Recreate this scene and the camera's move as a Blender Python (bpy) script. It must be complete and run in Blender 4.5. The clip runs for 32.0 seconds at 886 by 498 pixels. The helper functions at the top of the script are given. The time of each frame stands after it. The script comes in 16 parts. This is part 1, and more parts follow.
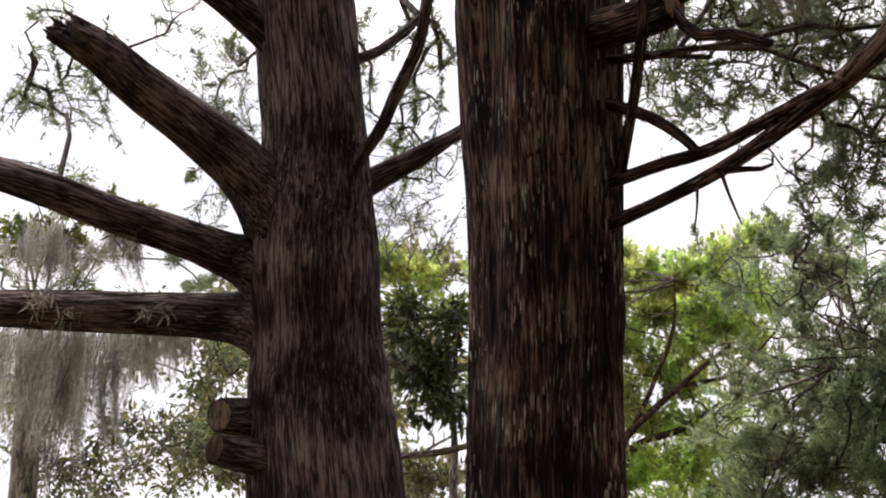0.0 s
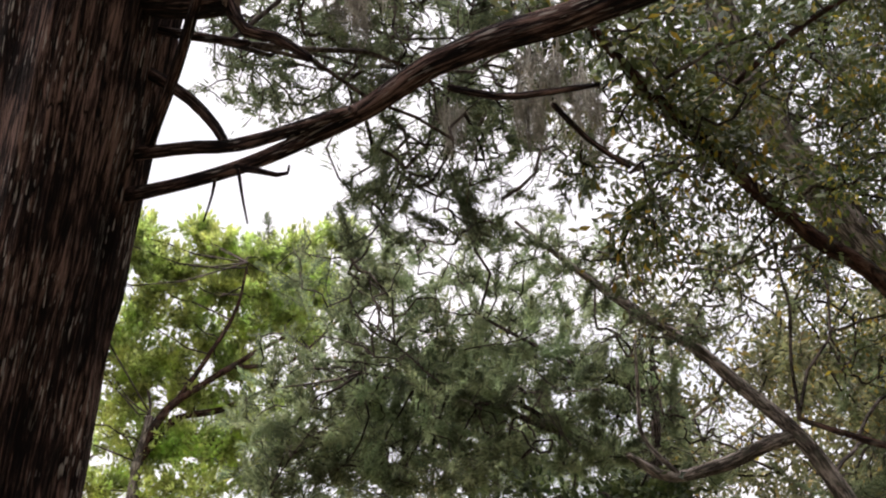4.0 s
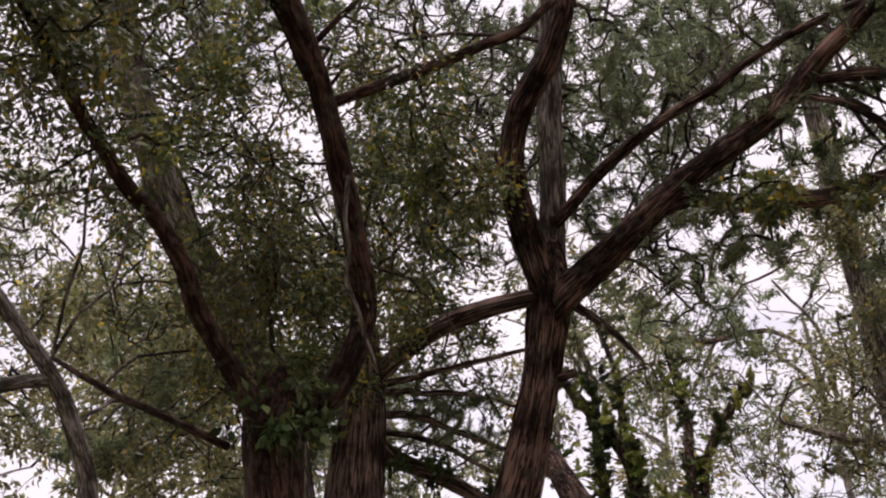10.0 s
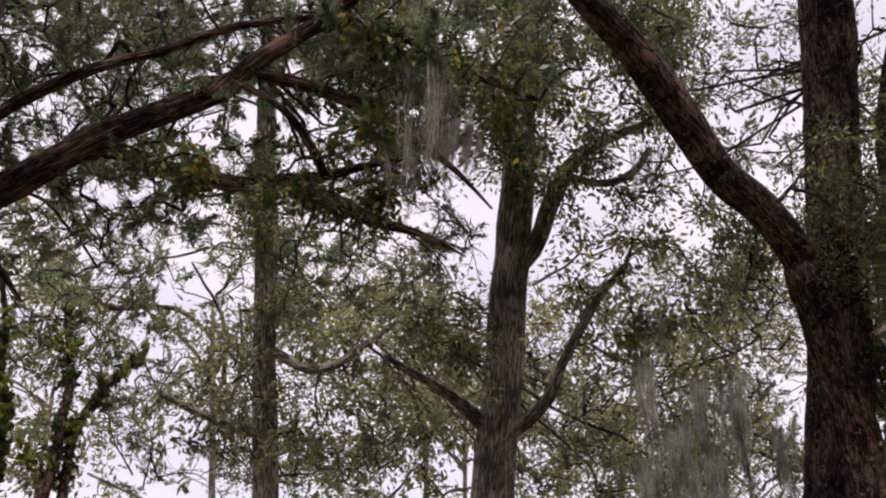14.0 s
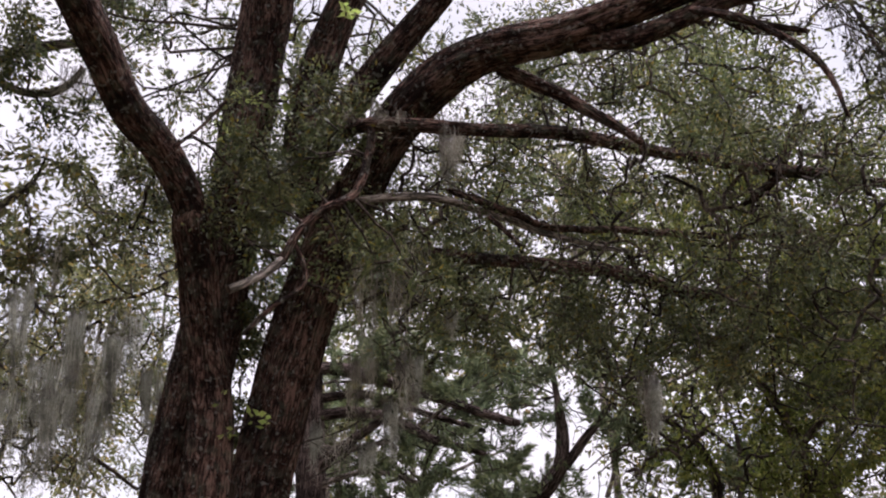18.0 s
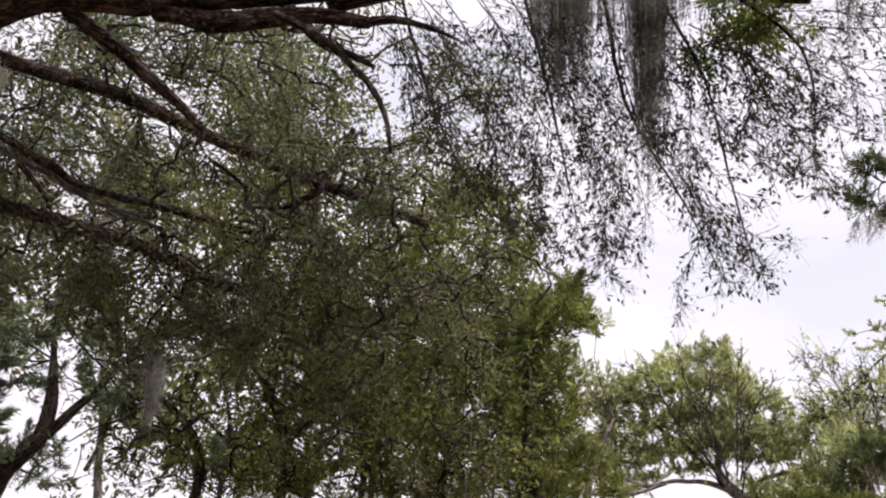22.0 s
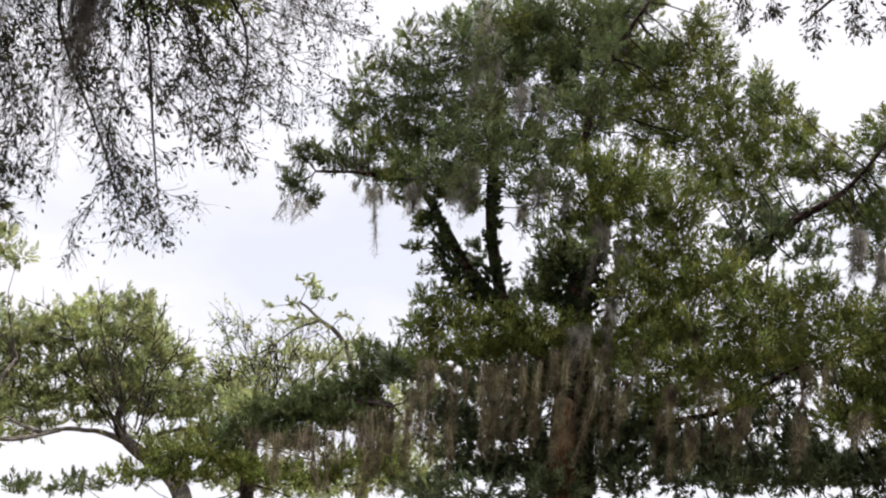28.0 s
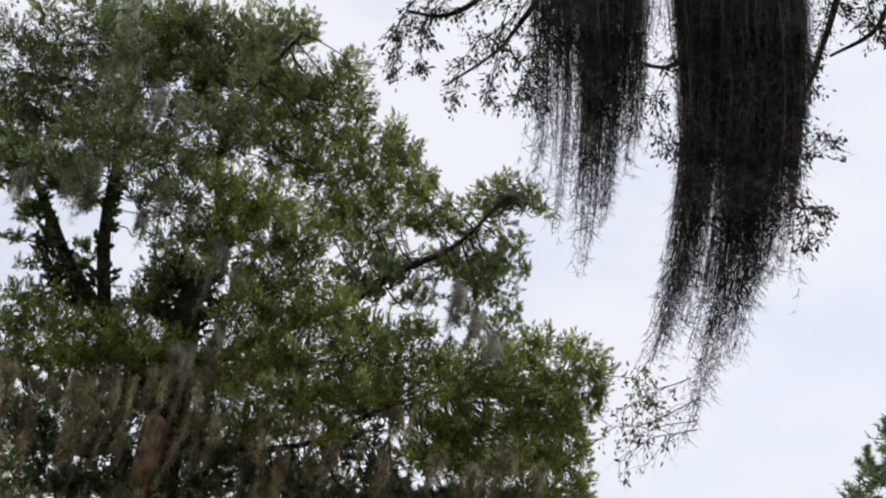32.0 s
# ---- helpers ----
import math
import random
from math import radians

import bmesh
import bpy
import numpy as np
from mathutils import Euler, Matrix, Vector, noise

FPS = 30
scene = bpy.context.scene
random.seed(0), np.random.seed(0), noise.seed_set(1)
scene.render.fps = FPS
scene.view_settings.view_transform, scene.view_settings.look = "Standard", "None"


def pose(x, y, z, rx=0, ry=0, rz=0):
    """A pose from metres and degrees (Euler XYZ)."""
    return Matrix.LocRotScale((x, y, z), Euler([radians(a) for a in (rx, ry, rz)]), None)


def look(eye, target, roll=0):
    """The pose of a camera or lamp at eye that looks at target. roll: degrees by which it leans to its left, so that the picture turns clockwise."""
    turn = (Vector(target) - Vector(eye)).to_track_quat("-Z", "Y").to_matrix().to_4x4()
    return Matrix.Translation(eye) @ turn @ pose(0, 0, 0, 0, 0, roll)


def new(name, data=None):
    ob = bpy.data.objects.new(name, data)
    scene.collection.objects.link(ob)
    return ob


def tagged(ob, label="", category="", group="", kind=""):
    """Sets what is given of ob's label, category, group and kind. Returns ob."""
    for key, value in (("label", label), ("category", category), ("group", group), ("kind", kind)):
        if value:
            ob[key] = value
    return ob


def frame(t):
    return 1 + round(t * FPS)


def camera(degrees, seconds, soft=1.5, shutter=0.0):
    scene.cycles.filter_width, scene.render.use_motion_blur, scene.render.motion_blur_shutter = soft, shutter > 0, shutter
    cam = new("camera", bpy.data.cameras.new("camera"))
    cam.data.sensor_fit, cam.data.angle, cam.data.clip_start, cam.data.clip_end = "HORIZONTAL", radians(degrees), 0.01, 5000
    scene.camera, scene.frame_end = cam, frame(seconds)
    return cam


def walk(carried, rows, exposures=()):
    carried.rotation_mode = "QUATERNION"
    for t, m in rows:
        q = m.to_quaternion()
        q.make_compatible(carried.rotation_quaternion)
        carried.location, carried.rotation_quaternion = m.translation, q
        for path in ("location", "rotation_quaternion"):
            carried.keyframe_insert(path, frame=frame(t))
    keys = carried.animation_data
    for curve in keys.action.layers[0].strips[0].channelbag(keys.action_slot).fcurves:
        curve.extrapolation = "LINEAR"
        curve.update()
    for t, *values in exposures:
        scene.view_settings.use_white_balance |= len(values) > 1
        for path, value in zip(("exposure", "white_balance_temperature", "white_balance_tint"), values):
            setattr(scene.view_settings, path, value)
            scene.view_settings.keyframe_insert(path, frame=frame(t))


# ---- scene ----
cam = camera(48.49, 32.0, soft=2.1)
PATH = [
    (0.0, pose(-0.241, 0.414, 1.680, 117.27, -0.28, -0.15)),
    (0.5, pose(-0.220, 0.402, 1.675, 117.29, -0.26, -2.61)),
    (1.0, pose(-0.207, 0.388, 1.672, 117.35, -0.24, -5.43)),
    (1.5, pose(-0.186, 0.378, 1.670, 117.43, -0.28, -8.52)),
    (2.0, pose(-0.166, 0.368, 1.676, 117.39, -0.42, -12.06)),
    (2.5, pose(-0.131, 0.352, 1.687, 117.23, -0.46, -15.78)),
    (3.0, pose(-0.083, 0.338, 1.697, 116.92, -0.61, -19.52)),
    (3.5, pose(-0.022, 0.338, 1.710, 116.54, -0.68, -23.01)),
    (4.0, pose(0.023, 0.340, 1.713, 116.13, -0.54, -26.03)),
    (4.5, pose(0.049, 0.332, 1.710, 115.76, -0.46, -28.65)),
    (6.5, pose(0.137, 0.293, 1.698, 115.01, -0.38, -37.86)),
    (7.0, pose(0.173, 0.291, 1.690, 114.89, -0.56, -41.11)),
    (7.5, pose(0.192, 0.314, 1.688, 114.83, -0.82, -44.90)),
    (8.0, pose(0.196, 0.350, 1.687, 114.96, -1.09, -49.13)),
    (8.5, pose(0.205, 0.373, 1.690, 115.10, -1.36, -53.65)),
    (9.0, pose(0.213, 0.364, 1.684, 115.15, -1.53, -58.38)),
    (9.5, pose(0.223, 0.351, 1.679, 114.97, -1.55, -63.08)),
    (10.0, pose(0.233, 0.338, 1.671, 114.62, -1.53, -67.69)),
    (10.5, pose(0.252, 0.332, 1.662, 114.21, -1.53, -71.96)),
    (11.0, pose(0.265, 0.325, 1.648, 113.96, -1.39, -75.74)),
    (11.5, pose(0.271, 0.320, 1.636, 113.80, -1.25, -79.35)),
    (12.0, pose(0.275, 0.317, 1.625, 113.73, -1.23, -83.23)),
    (12.5, pose(0.275, 0.313, 1.613, 113.80, -1.32, -87.70)),
    (13.0, pose(0.273, 0.289, 1.597, 113.95, -1.48, -92.57)),
    (13.5, pose(0.256, 0.222, 1.580, 114.20, -1.50, -97.54)),
    (14.0, pose(0.228, 0.128, 1.562, 114.37, -1.56, -102.43)),
    (14.5, pose(0.208, 0.038, 1.549, 114.41, -1.52, -107.03)),
    (16.5, pose(0.144, -0.153, 1.525, 113.10, -0.24, -123.86)),
    (17.0, pose(0.120, -0.212, 1.517, 112.69, -0.26, -127.82)),
    (17.5, pose(0.097, -0.267, 1.517, 112.25, -0.30, -131.49)),
    (18.0, pose(0.079, -0.310, 1.512, 111.98, -0.03, -135.00)),
    (18.5, pose(0.066, -0.338, 1.505, 111.88, 0.20, -138.42)),
    (19.0, pose(0.060, -0.340, 1.505, 111.93, 0.34, -141.92)),
    (19.5, pose(0.062, -0.318, 1.518, 112.02, 0.29, -145.62)),
    (20.0, pose(0.073, -0.291, 1.535, 112.06, 0.02, -149.56)),
    (20.5, pose(0.081, -0.283, 1.554, 111.94, -0.37, -153.55)),
    (21.0, pose(0.077, -0.279, 1.564, 111.71, -0.82, -157.34)),
    (21.5, pose(0.069, -0.272, 1.557, 111.52, -1.30, -160.93)),
    (22.0, pose(0.058, -0.267, 1.550, 111.30, -1.56, -164.23)),
    (22.5, pose(0.051, -0.268, 1.546, 111.10, -1.60, -167.39)),
    (23.0, pose(0.044, -0.275, 1.540, 111.05, -1.75, -170.64)),
    (23.5, pose(0.025, -0.277, 1.533, 111.12, -1.92, -173.94)),
    (24.0, pose(-0.019, -0.275, 1.535, 111.25, -2.12, -176.99)),
    (24.5, pose(-0.072, -0.275, 1.546, 111.38, -2.33, -179.97)),
    (26.5, pose(-0.192, -0.285, 1.561, 110.55, -1.28, 170.75)),
    (27.0, pose(-0.239, -0.300, 1.568, 110.04, -1.21, 168.26)),
    (27.5, pose(-0.273, -0.303, 1.566, 109.67, -1.32, 165.52)),
    (28.0, pose(-0.300, -0.296, 1.552, 109.52, -1.20, 162.92)),
    (28.5, pose(-0.321, -0.291, 1.540, 109.59, -1.28, 160.31)),
    (29.0, pose(-0.339, -0.299, 1.538, 109.77, -1.35, 157.61)),
    (29.5, pose(-0.353, -0.316, 1.547, 109.98, -1.27, 154.79)),
    (30.0, pose(-0.363, -0.337, 1.556, 110.24, -1.36, 151.74)),
    (30.5, pose(-0.360, -0.360, 1.564, 110.51, -1.35, 148.67)),
    (31.0, pose(-0.346, -0.372, 1.570, 110.80, -1.35, 145.63)),
    (31.5, pose(-0.323, -0.374, 1.568, 111.12, -1.25, 142.59)),
    (32.0, pose(-0.293, -0.376, 1.562, 111.52, -1.45, 139.31)),
]
EXPOSURES = [(0.0, 0.34, 6620, 13), (4.0, 0.38, 6570, 14), (7.0, 0.22, 6600, 19), (9.0, 0.08, 6680, 23), (12.0, 0.03, 6650, 23), (14.0, -0.05, 6530, 23), (17.0, 0.10, 6400, 21),
             (18.0, 0.14, 6320, 20), (19.5, 0.38, 6200, 19), (20.5, 0.34, 6200, 19), (22.0, 0.08, 6400, 17), (24.0, 0.09, 6520, 16), (27.0, 0.11, 6400, 12), (30.0, -0.13, 6240, 9), (32.0, -0.16, 6180, 8)]
walk(cam, PATH, EXPOSURES)

# ---- light ----
SKY_ELEVATION, SKY_TURN = 1.0, -1.22
world = bpy.data.worlds.new("overcast_sky")
scene.world = world
world.use_nodes = True
wn, wl = world.node_tree.nodes, world.node_tree.links
wn.clear()
w_out = wn.new("ShaderNodeOutputWorld")
w_bg = wn.new("ShaderNodeBackground")
w_sky = wn.new("ShaderNodeTexSky")
w_sky.sky_type, w_sky.sun_disc = "NISHITA", False
w_sky.sun_elevation, w_sky.sun_rotation = SKY_ELEVATION, SKY_TURN
w_sky.dust_density, w_sky.ozone_density = 2.0, 2.0
w_co = wn.new("ShaderNodeTexCoord")
w_map = wn.new("ShaderNodeMapping")
w_map.inputs["Scale"].default_value = (1.6, 1.6, 4.0)
w_no = wn.new("ShaderNodeTexNoise")
w_no.inputs["Scale"].default_value, w_no.inputs["Detail"].default_value = 1.7, 5.0
w_ramp = wn.new("ShaderNodeMapRange")
w_ramp.inputs[1].default_value, w_ramp.inputs[2].default_value = 0.36, 0.56
w_ramp.inputs[3].default_value, w_ramp.inputs[4].default_value = 0.76, 1.0
w_mix = wn.new("ShaderNodeMix")
w_mix.data_type = "RGBA"
w_mix.inputs[7].default_value = (10.0, 9.75, 10.15, 1)
wl.new(w_co.outputs["Generated"], w_map.inputs["Vector"])
wl.new(w_map.outputs[0], w_no.inputs["Vector"])
wl.new(w_no.outputs[0], w_ramp.inputs[0])
wl.new(w_ramp.outputs[0], w_mix.inputs[0])
w_clear = wn.new("ShaderNodeVectorMath")
w_clear.operation = "SCALE"
w_clear.inputs["Scale"].default_value = 1.7
wl.new(w_sky.outputs[0], w_clear.inputs[0])
wl.new(w_clear.outputs[0], w_mix.inputs[6])
w_sep = wn.new("ShaderNodeSeparateXYZ")
w_lift = wn.new("ShaderNodeMapRange")
w_lift.interpolation_type = "SMOOTHSTEP"
w_lift.inputs[1].default_value, w_lift.inputs[2].default_value = 0.58, 1.0
w_lift.inputs[3].default_value, w_lift.inputs[4].default_value = 1.0, 4.4
w_mul = wn.new("ShaderNodeVectorMath")
w_mul.operation = "MULTIPLY"
wl.new(w_co.outputs["Generated"], w_sep.inputs[0])
wl.new(w_sep.outputs[2], w_lift.inputs[0])
wl.new(w_mix.outputs[2], w_mul.inputs[0])
wl.new(w_lift.outputs[0], w_mul.inputs[1])
wl.new(w_mul.outputs[0], w_bg.inputs[0])
w_bg.inputs[1].default_value = 0.101
wl.new(w_bg.outputs[0], w_out.inputs[0])

sun = new("sun", bpy.data.lights.new("sun", "SUN"))
sun.data.energy, sun.data.angle, sun.data.color = 1.5, radians(20), (1, 0.96, 0.9)
sun.matrix_world = look((math.sin(SKY_TURN) * 20, math.cos(SKY_TURN) * 20, 20 * math.tan(SKY_ELEVATION)), (0, 0, 0))


# ---- materials ----
def material(name):
    m = bpy.data.materials.new(name)
    m.use_nodes = True
    n, l = m.node_tree.nodes, m.node_tree.links
    n.clear()
    out = n.new("ShaderNodeOutputMaterial")
    return m, n, l, out


def bark_material(name, dark, mid, pale, grain=(60, 60, 3.0), depth=0.6, flecks=0.0, moss=0.0, rough=0.9, cracks=None, lichen=0.0):
    """Fibrous bark: strips along the stem, blotches, pale flecks of resin, green film."""
    m, n, l, out = material(name)
    at = n.new("ShaderNodeAttribute")
    at.attribute_name = "bark"
    mp = n.new("ShaderNodeMapping")
    mp.inputs["Scale"].default_value = grain
    l.new(at.outputs["Vector"], mp.inputs["Vector"])
    fib = n.new("ShaderNodeTexNoise")
    fib.inputs["Scale"].default_value, fib.inputs["Detail"].default_value, fib.inputs["Roughness"].default_value = 1.0, 7.0, 0.7
    l.new(mp.outputs[0], fib.inputs["Vector"])
    blot = n.new("ShaderNodeTexNoise")
    blot.inputs["Scale"].default_value, blot.inputs["Detail"].default_value = 3.5, 4.0
    l.new(at.outputs["Vector"], blot.inputs["Vector"])
    mixf = n.new("ShaderNodeMath")
    mixf.operation = "MULTIPLY_ADD"
    mixf.inputs[1].default_value = 0.45
    l.new(blot.outputs[0], mixf.inputs[0])
    sc = n.new("ShaderNodeMath")
    sc.operation = "MULTIPLY"
    sc.inputs[1].default_value = 0.62
    l.new(fib.outputs[0], sc.inputs[0])
    l.new(sc.outputs[0], mixf.inputs[2])
    ramp = n.new("ShaderNodeValToRGB")
    e = ramp.color_ramp.elements
    e[0].position, e[0].color = 0.47, (*dark, 1)
    e[1].position, e[1].color = 0.61, (*pale, 1)
    k = e.new(0.535)
    k.color = (*mid, 1)
    l.new(mixf.outputs[0], ramp.inputs[0])
    col = ramp.outputs[0]
    height = fib.outputs[0]
    if cracks:
        # fissures: dark lines where a stretched noise crosses its middle
        cm = n.new("ShaderNodeMapping")
        cm.inputs["Scale"].default_value = cracks
        l.new(at.outputs["Vector"], cm.inputs["Vector"])
        cn = n.new("ShaderNodeTexNoise")
        cn.inputs["Scale"].default_value, cn.inputs["Detail"].default_value, cn.inputs["Distortion"].default_value = 1.0, 3.0, 0.6
        l.new(cm.outputs[0], cn.inputs["Vector"])
        half = n.new("ShaderNodeMath")
        half.operation = "SUBTRACT"
        half.inputs[1].default_value = 0.5
        l.new(cn.outputs[0], half.inputs[0])
        ab = n.new("ShaderNodeMath")
        ab.operation = "ABSOLUTE"
        l.new(half.outputs[0], ab.inputs[0])
        op = n.new("ShaderNodeMapRange")
        op.inputs[1].default_value, op.inputs[2].default_value = 0.004, 0.06
        l.new(ab.outputs[0], op.inputs[0])
        mx = n.new("ShaderNodeMix")
        mx.data_type = "RGBA"
        mx.inputs[6].default_value = (*[v * 0.8 for v in dark], 1)
        l.new(op.outputs[0], mx.inputs[0])
        l.new(col, mx.inputs[7])
        col = mx.outputs[2]
        hm = n.new("ShaderNodeMath")
        hm.operation = "MULTIPLY_ADD"
        hm.inputs[1].default_value = 0.5
        l.new(op.outputs[0], hm.inputs[0])
        l.new(fib.outputs[0], hm.inputs[2])
        height = hm.outputs[0]
    if lichen:
        ln = n.new("ShaderNodeTexNoise")
        ln.inputs["Scale"].default_value, ln.inputs["Detail"].default_value = 34.0, 3.0
        l.new(at.outputs["Vector"], ln.inputs["Vector"])
        cut = n.new("ShaderNodeMapRange")
        cut.inputs[1].default_value, cut.inputs[2].default_value, cut.inputs[4].default_value = 0.6, 0.66, lichen
        l.new(ln.outputs[0], cut.inputs[0])
        mx = n.new("ShaderNodeMix")
        mx.data_type = "RGBA"
        mx.inputs[7].default_value = (0.3, 0.3, 0.27, 1)
        l.new(cut.outputs[0], mx.inputs[0])
        l.new(col, mx.inputs[6])
        col = mx.outputs[2]
    if flecks:
        fm = n.new("ShaderNodeMapping")
        fm.inputs["Scale"].default_value = (118, 118, 10.5)
        l.new(at.outputs["Vector"], fm.inputs["Vector"])
        vo = n.new("ShaderNodeTexNoise")
        vo.inputs["Scale"].default_value, vo.inputs["Detail"].default_value = 1.3, 1.0
        l.new(fm.outputs[0], vo.inputs["Vector"])
        cut = n.new("ShaderNodeMapRange")
        cut.inputs[1].default_value, cut.inputs[2].default_value = 0.73 - flecks * 0.12, 0.76 - flecks * 0.12
        l.new(vo.outputs[0], cut.inputs[0])
        mx = n.new("ShaderNodeMix")
        mx.data_type = "RGBA"
        mx.inputs[7].default_value = (0.36, 0.32, 0.28, 1)
        where = n.new("ShaderNodeTexNoise")
        where.inputs["Scale"].default_value, where.inputs["Detail"].default_value = 5.0, 2.0
        l.new(at.outputs["Vector"], where.inputs["Vector"])
        wr = n.new("ShaderNodeMapRange")
        wr.inputs[1].default_value, wr.inputs[2].default_value = 0.46, 0.6
        l.new(where.outputs[0], wr.inputs[0])
        both = n.new("ShaderNodeMath")
        both.operation = "MULTIPLY"
        l.new(cut.outputs[0], both.inputs[0])
        l.new(wr.outputs[0], both.inputs[1])
        l.new(both.outputs[0], mx.inputs[0])
        l.new(col, mx.inputs[6])
        col = mx.outputs[2]
    if moss:
        mo = n.new("ShaderNodeTexNoise")
        mo.inputs["Scale"].default_value, mo.inputs["Detail"].default_value = 13.0, 5.0
        l.new(at.outputs["Vector"], mo.inputs["Vector"])
        cut = n.new("ShaderNodeMapRange")
        cut.inputs[1].default_value, cut.inputs[2].default_value, cut.inputs[4].default_value = 0.5, 0.66, moss
        l.new(mo.outputs[0], cut.inputs[0])
        mx = n.new("ShaderNodeMix")
        mx.data_type = "RGBA"
        mx.inputs[7].default_value = (0.16, 0.18, 0.13, 1)
        l.new(cut.outputs[0], mx.inputs[0])
        l.new(col, mx.inputs[6])
        col = mx.outputs[2]
    b = n.new("ShaderNodeBsdfPrincipled")
    b.inputs["Roughness"].default_value = rough
    b.inputs["Specular IOR Level"].default_value = 0.12
    l.new(col, b.inputs["Base Color"])
    bp = n.new("ShaderNodeBump")
    bp.inputs["Strength"].default_value, bp.inputs["Distance"].default_value = depth, 0.02
    l.new(height, bp.inputs["Height"])
    l.new(bp.outputs[0], b.inputs["Normal"])
    l.new(b.outputs[0], out.inputs[0])
    return m


def leaf_material(name, a, b_, c, through_=0.35, gloss=0.5, rare=None):
    """Leaves: the colour differs from leaf to leaf; light comes through them."""
    m, n, l, out = material(name)
    g = n.new("ShaderNodeNewGeometry")
    ramp = n.new("ShaderNodeValToRGB")
    e = ramp.color_ramp.elements
    e[0].position, e[0].color = 0.0, (*a, 1)
    e[1].position, e[1].color = 0.9, (*c, 1)
    e.new(0.5).color = (*b_, 1)
    if rare:
        e.new(0.94).color = (*rare, 1)
    l.new(g.outputs["Random Per Island"], ramp.inputs[0])
    patch = n.new("ShaderNodeTexNoise")
    patch.inputs["Scale"].default_value, patch.inputs["Detail"].default_value = 1.1, 3.0
    co = n.new("ShaderNodeTexCoord")
    l.new(co.outputs["Object"], patch.inputs["Vector"])
    hs = n.new("ShaderNodeHueSaturation")
    vr = n.new("ShaderNodeMapRange")
    vr.inputs[1].default_value, vr.inputs[2].default_value = 0.3, 0.7
    vr.inputs[3].default_value, vr.inputs[4].default_value = 0.66, 1.5
    hr = n.new("ShaderNodeMapRange")
    hr.inputs[1].default_value, hr.inputs[2].default_value = 0.35, 0.65
    hr.inputs[3].default_value, hr.inputs[4].default_value = 0.482, 0.522
    fine = n.new("ShaderNodeTexNoise")
    fine.inputs["Scale"].default_value, fine.inputs["Detail"].default_value = 2.3, 2.0
    l.new(co.outputs["Object"], fine.inputs["Vector"])
    l.new(fine.outputs[0], hr.inputs[0])
    l.new(hr.outputs[0], hs.inputs["Hue"])
    l.new(patch.outputs[0], vr.inputs[0])
    tuft = n.new("ShaderNodeTexNoise")
    tuft.inputs["Scale"].default_value, tuft.inputs["Detail"].default_value = 4.5, 2.0
    l.new(co.outputs["Object"], tuft.inputs["Vector"])
    tr = n.new("ShaderNodeMapRange")
    tr.inputs[1].default_value, tr.inputs[2].default_value = 0.34, 0.66
    tr.inputs[3].default_value, tr.inputs[4].default_value = 0.52, 1.6
    l.new(tuft.outputs[0], tr.inputs[0])
    vm = n.new("ShaderNodeMath")
    vm.operation = "MULTIPLY"
    l.new(vr.outputs[0], vm.inputs[0])
    l.new(tr.outputs[0], vm.inputs[1])
    l.new(vm.outputs[0], hs.inputs["Value"])
    l.new(ramp.outputs[0], hs.inputs["Color"])
    b = n.new("ShaderNodeBsdfPrincipled")
    b.inputs["Roughness"].default_value = gloss
    b.inputs["Specular IOR Level"].default_value = 0.15 if gloss > 0.8 else 0.35 if gloss > 0.6 else 0.6
    l.new(hs.outputs[0], b.inputs["Base Color"])
    t = n.new("ShaderNodeBsdfTranslucent")
    l.new(hs.outputs[0], t.inputs["Color"])
    mx = n.new("ShaderNodeMixShader")
    mx.inputs[0].default_value = through_
    l.new(b.outputs[0], mx.inputs[1])
    l.new(t.outputs[0], mx.inputs[2])
    l.new(mx.outputs[0], out.inputs[0])
    return m


def ground_material():
    m, n, l, out = material("leaf_litter")
    co = n.new("ShaderNodeTexCoord")
    no = n.new("ShaderNodeTexNoise")
    no.inputs["Scale"].default_value, no.inputs["Detail"].default_value = 0.6, 10.0
    l.new(co.outputs["Object"], no.inputs["Vector"])
    fine = n.new("ShaderNodeTexVoronoi")
    fine.inputs["Scale"].default_value = 16.0
    l.new(co.outputs["Object"], fine.inputs["Vector"])
    both = n.new("ShaderNodeMath")
    both.operation = "MULTIPLY_ADD"
    both.inputs[1].default_value = 0.28
    l.new(fine.outputs["Color"], both.inputs[0])
    less = n.new("ShaderNodeMath")
    less.operation = "MULTIPLY_ADD"
    less.inputs[1].default_value, less.inputs[2].default_value = 0.85, -0.06
    l.new(no.outputs[0], less.inputs[0])
    l.new(less.outputs[0], both.inputs[2])
    ramp = n.new("ShaderNodeValToRGB")
    e = ramp.color_ramp.elements
    e[0].position, e[0].color = 0.35, (0.05, 0.06, 0.025, 1)
    e[1].position, e[1].color = 0.65, (0.16, 0.11, 0.07, 1)
    l.new(both.outputs[0], ramp.inputs[0])
    b = n.new("ShaderNodeBsdfPrincipled")
    b.inputs["Roughness"].default_value = 0.95
    l.new(ramp.outputs[0], b.inputs["Base Color"])
    bp = n.new("ShaderNodeBump")
    bp.inputs["Distance"].default_value = 0.05
    l.new(both.outputs[0], bp.inputs["Height"])
    l.new(bp.outputs[0], b.inputs["Normal"])
    l.new(b.outputs[0], out.inputs[0])
    return m


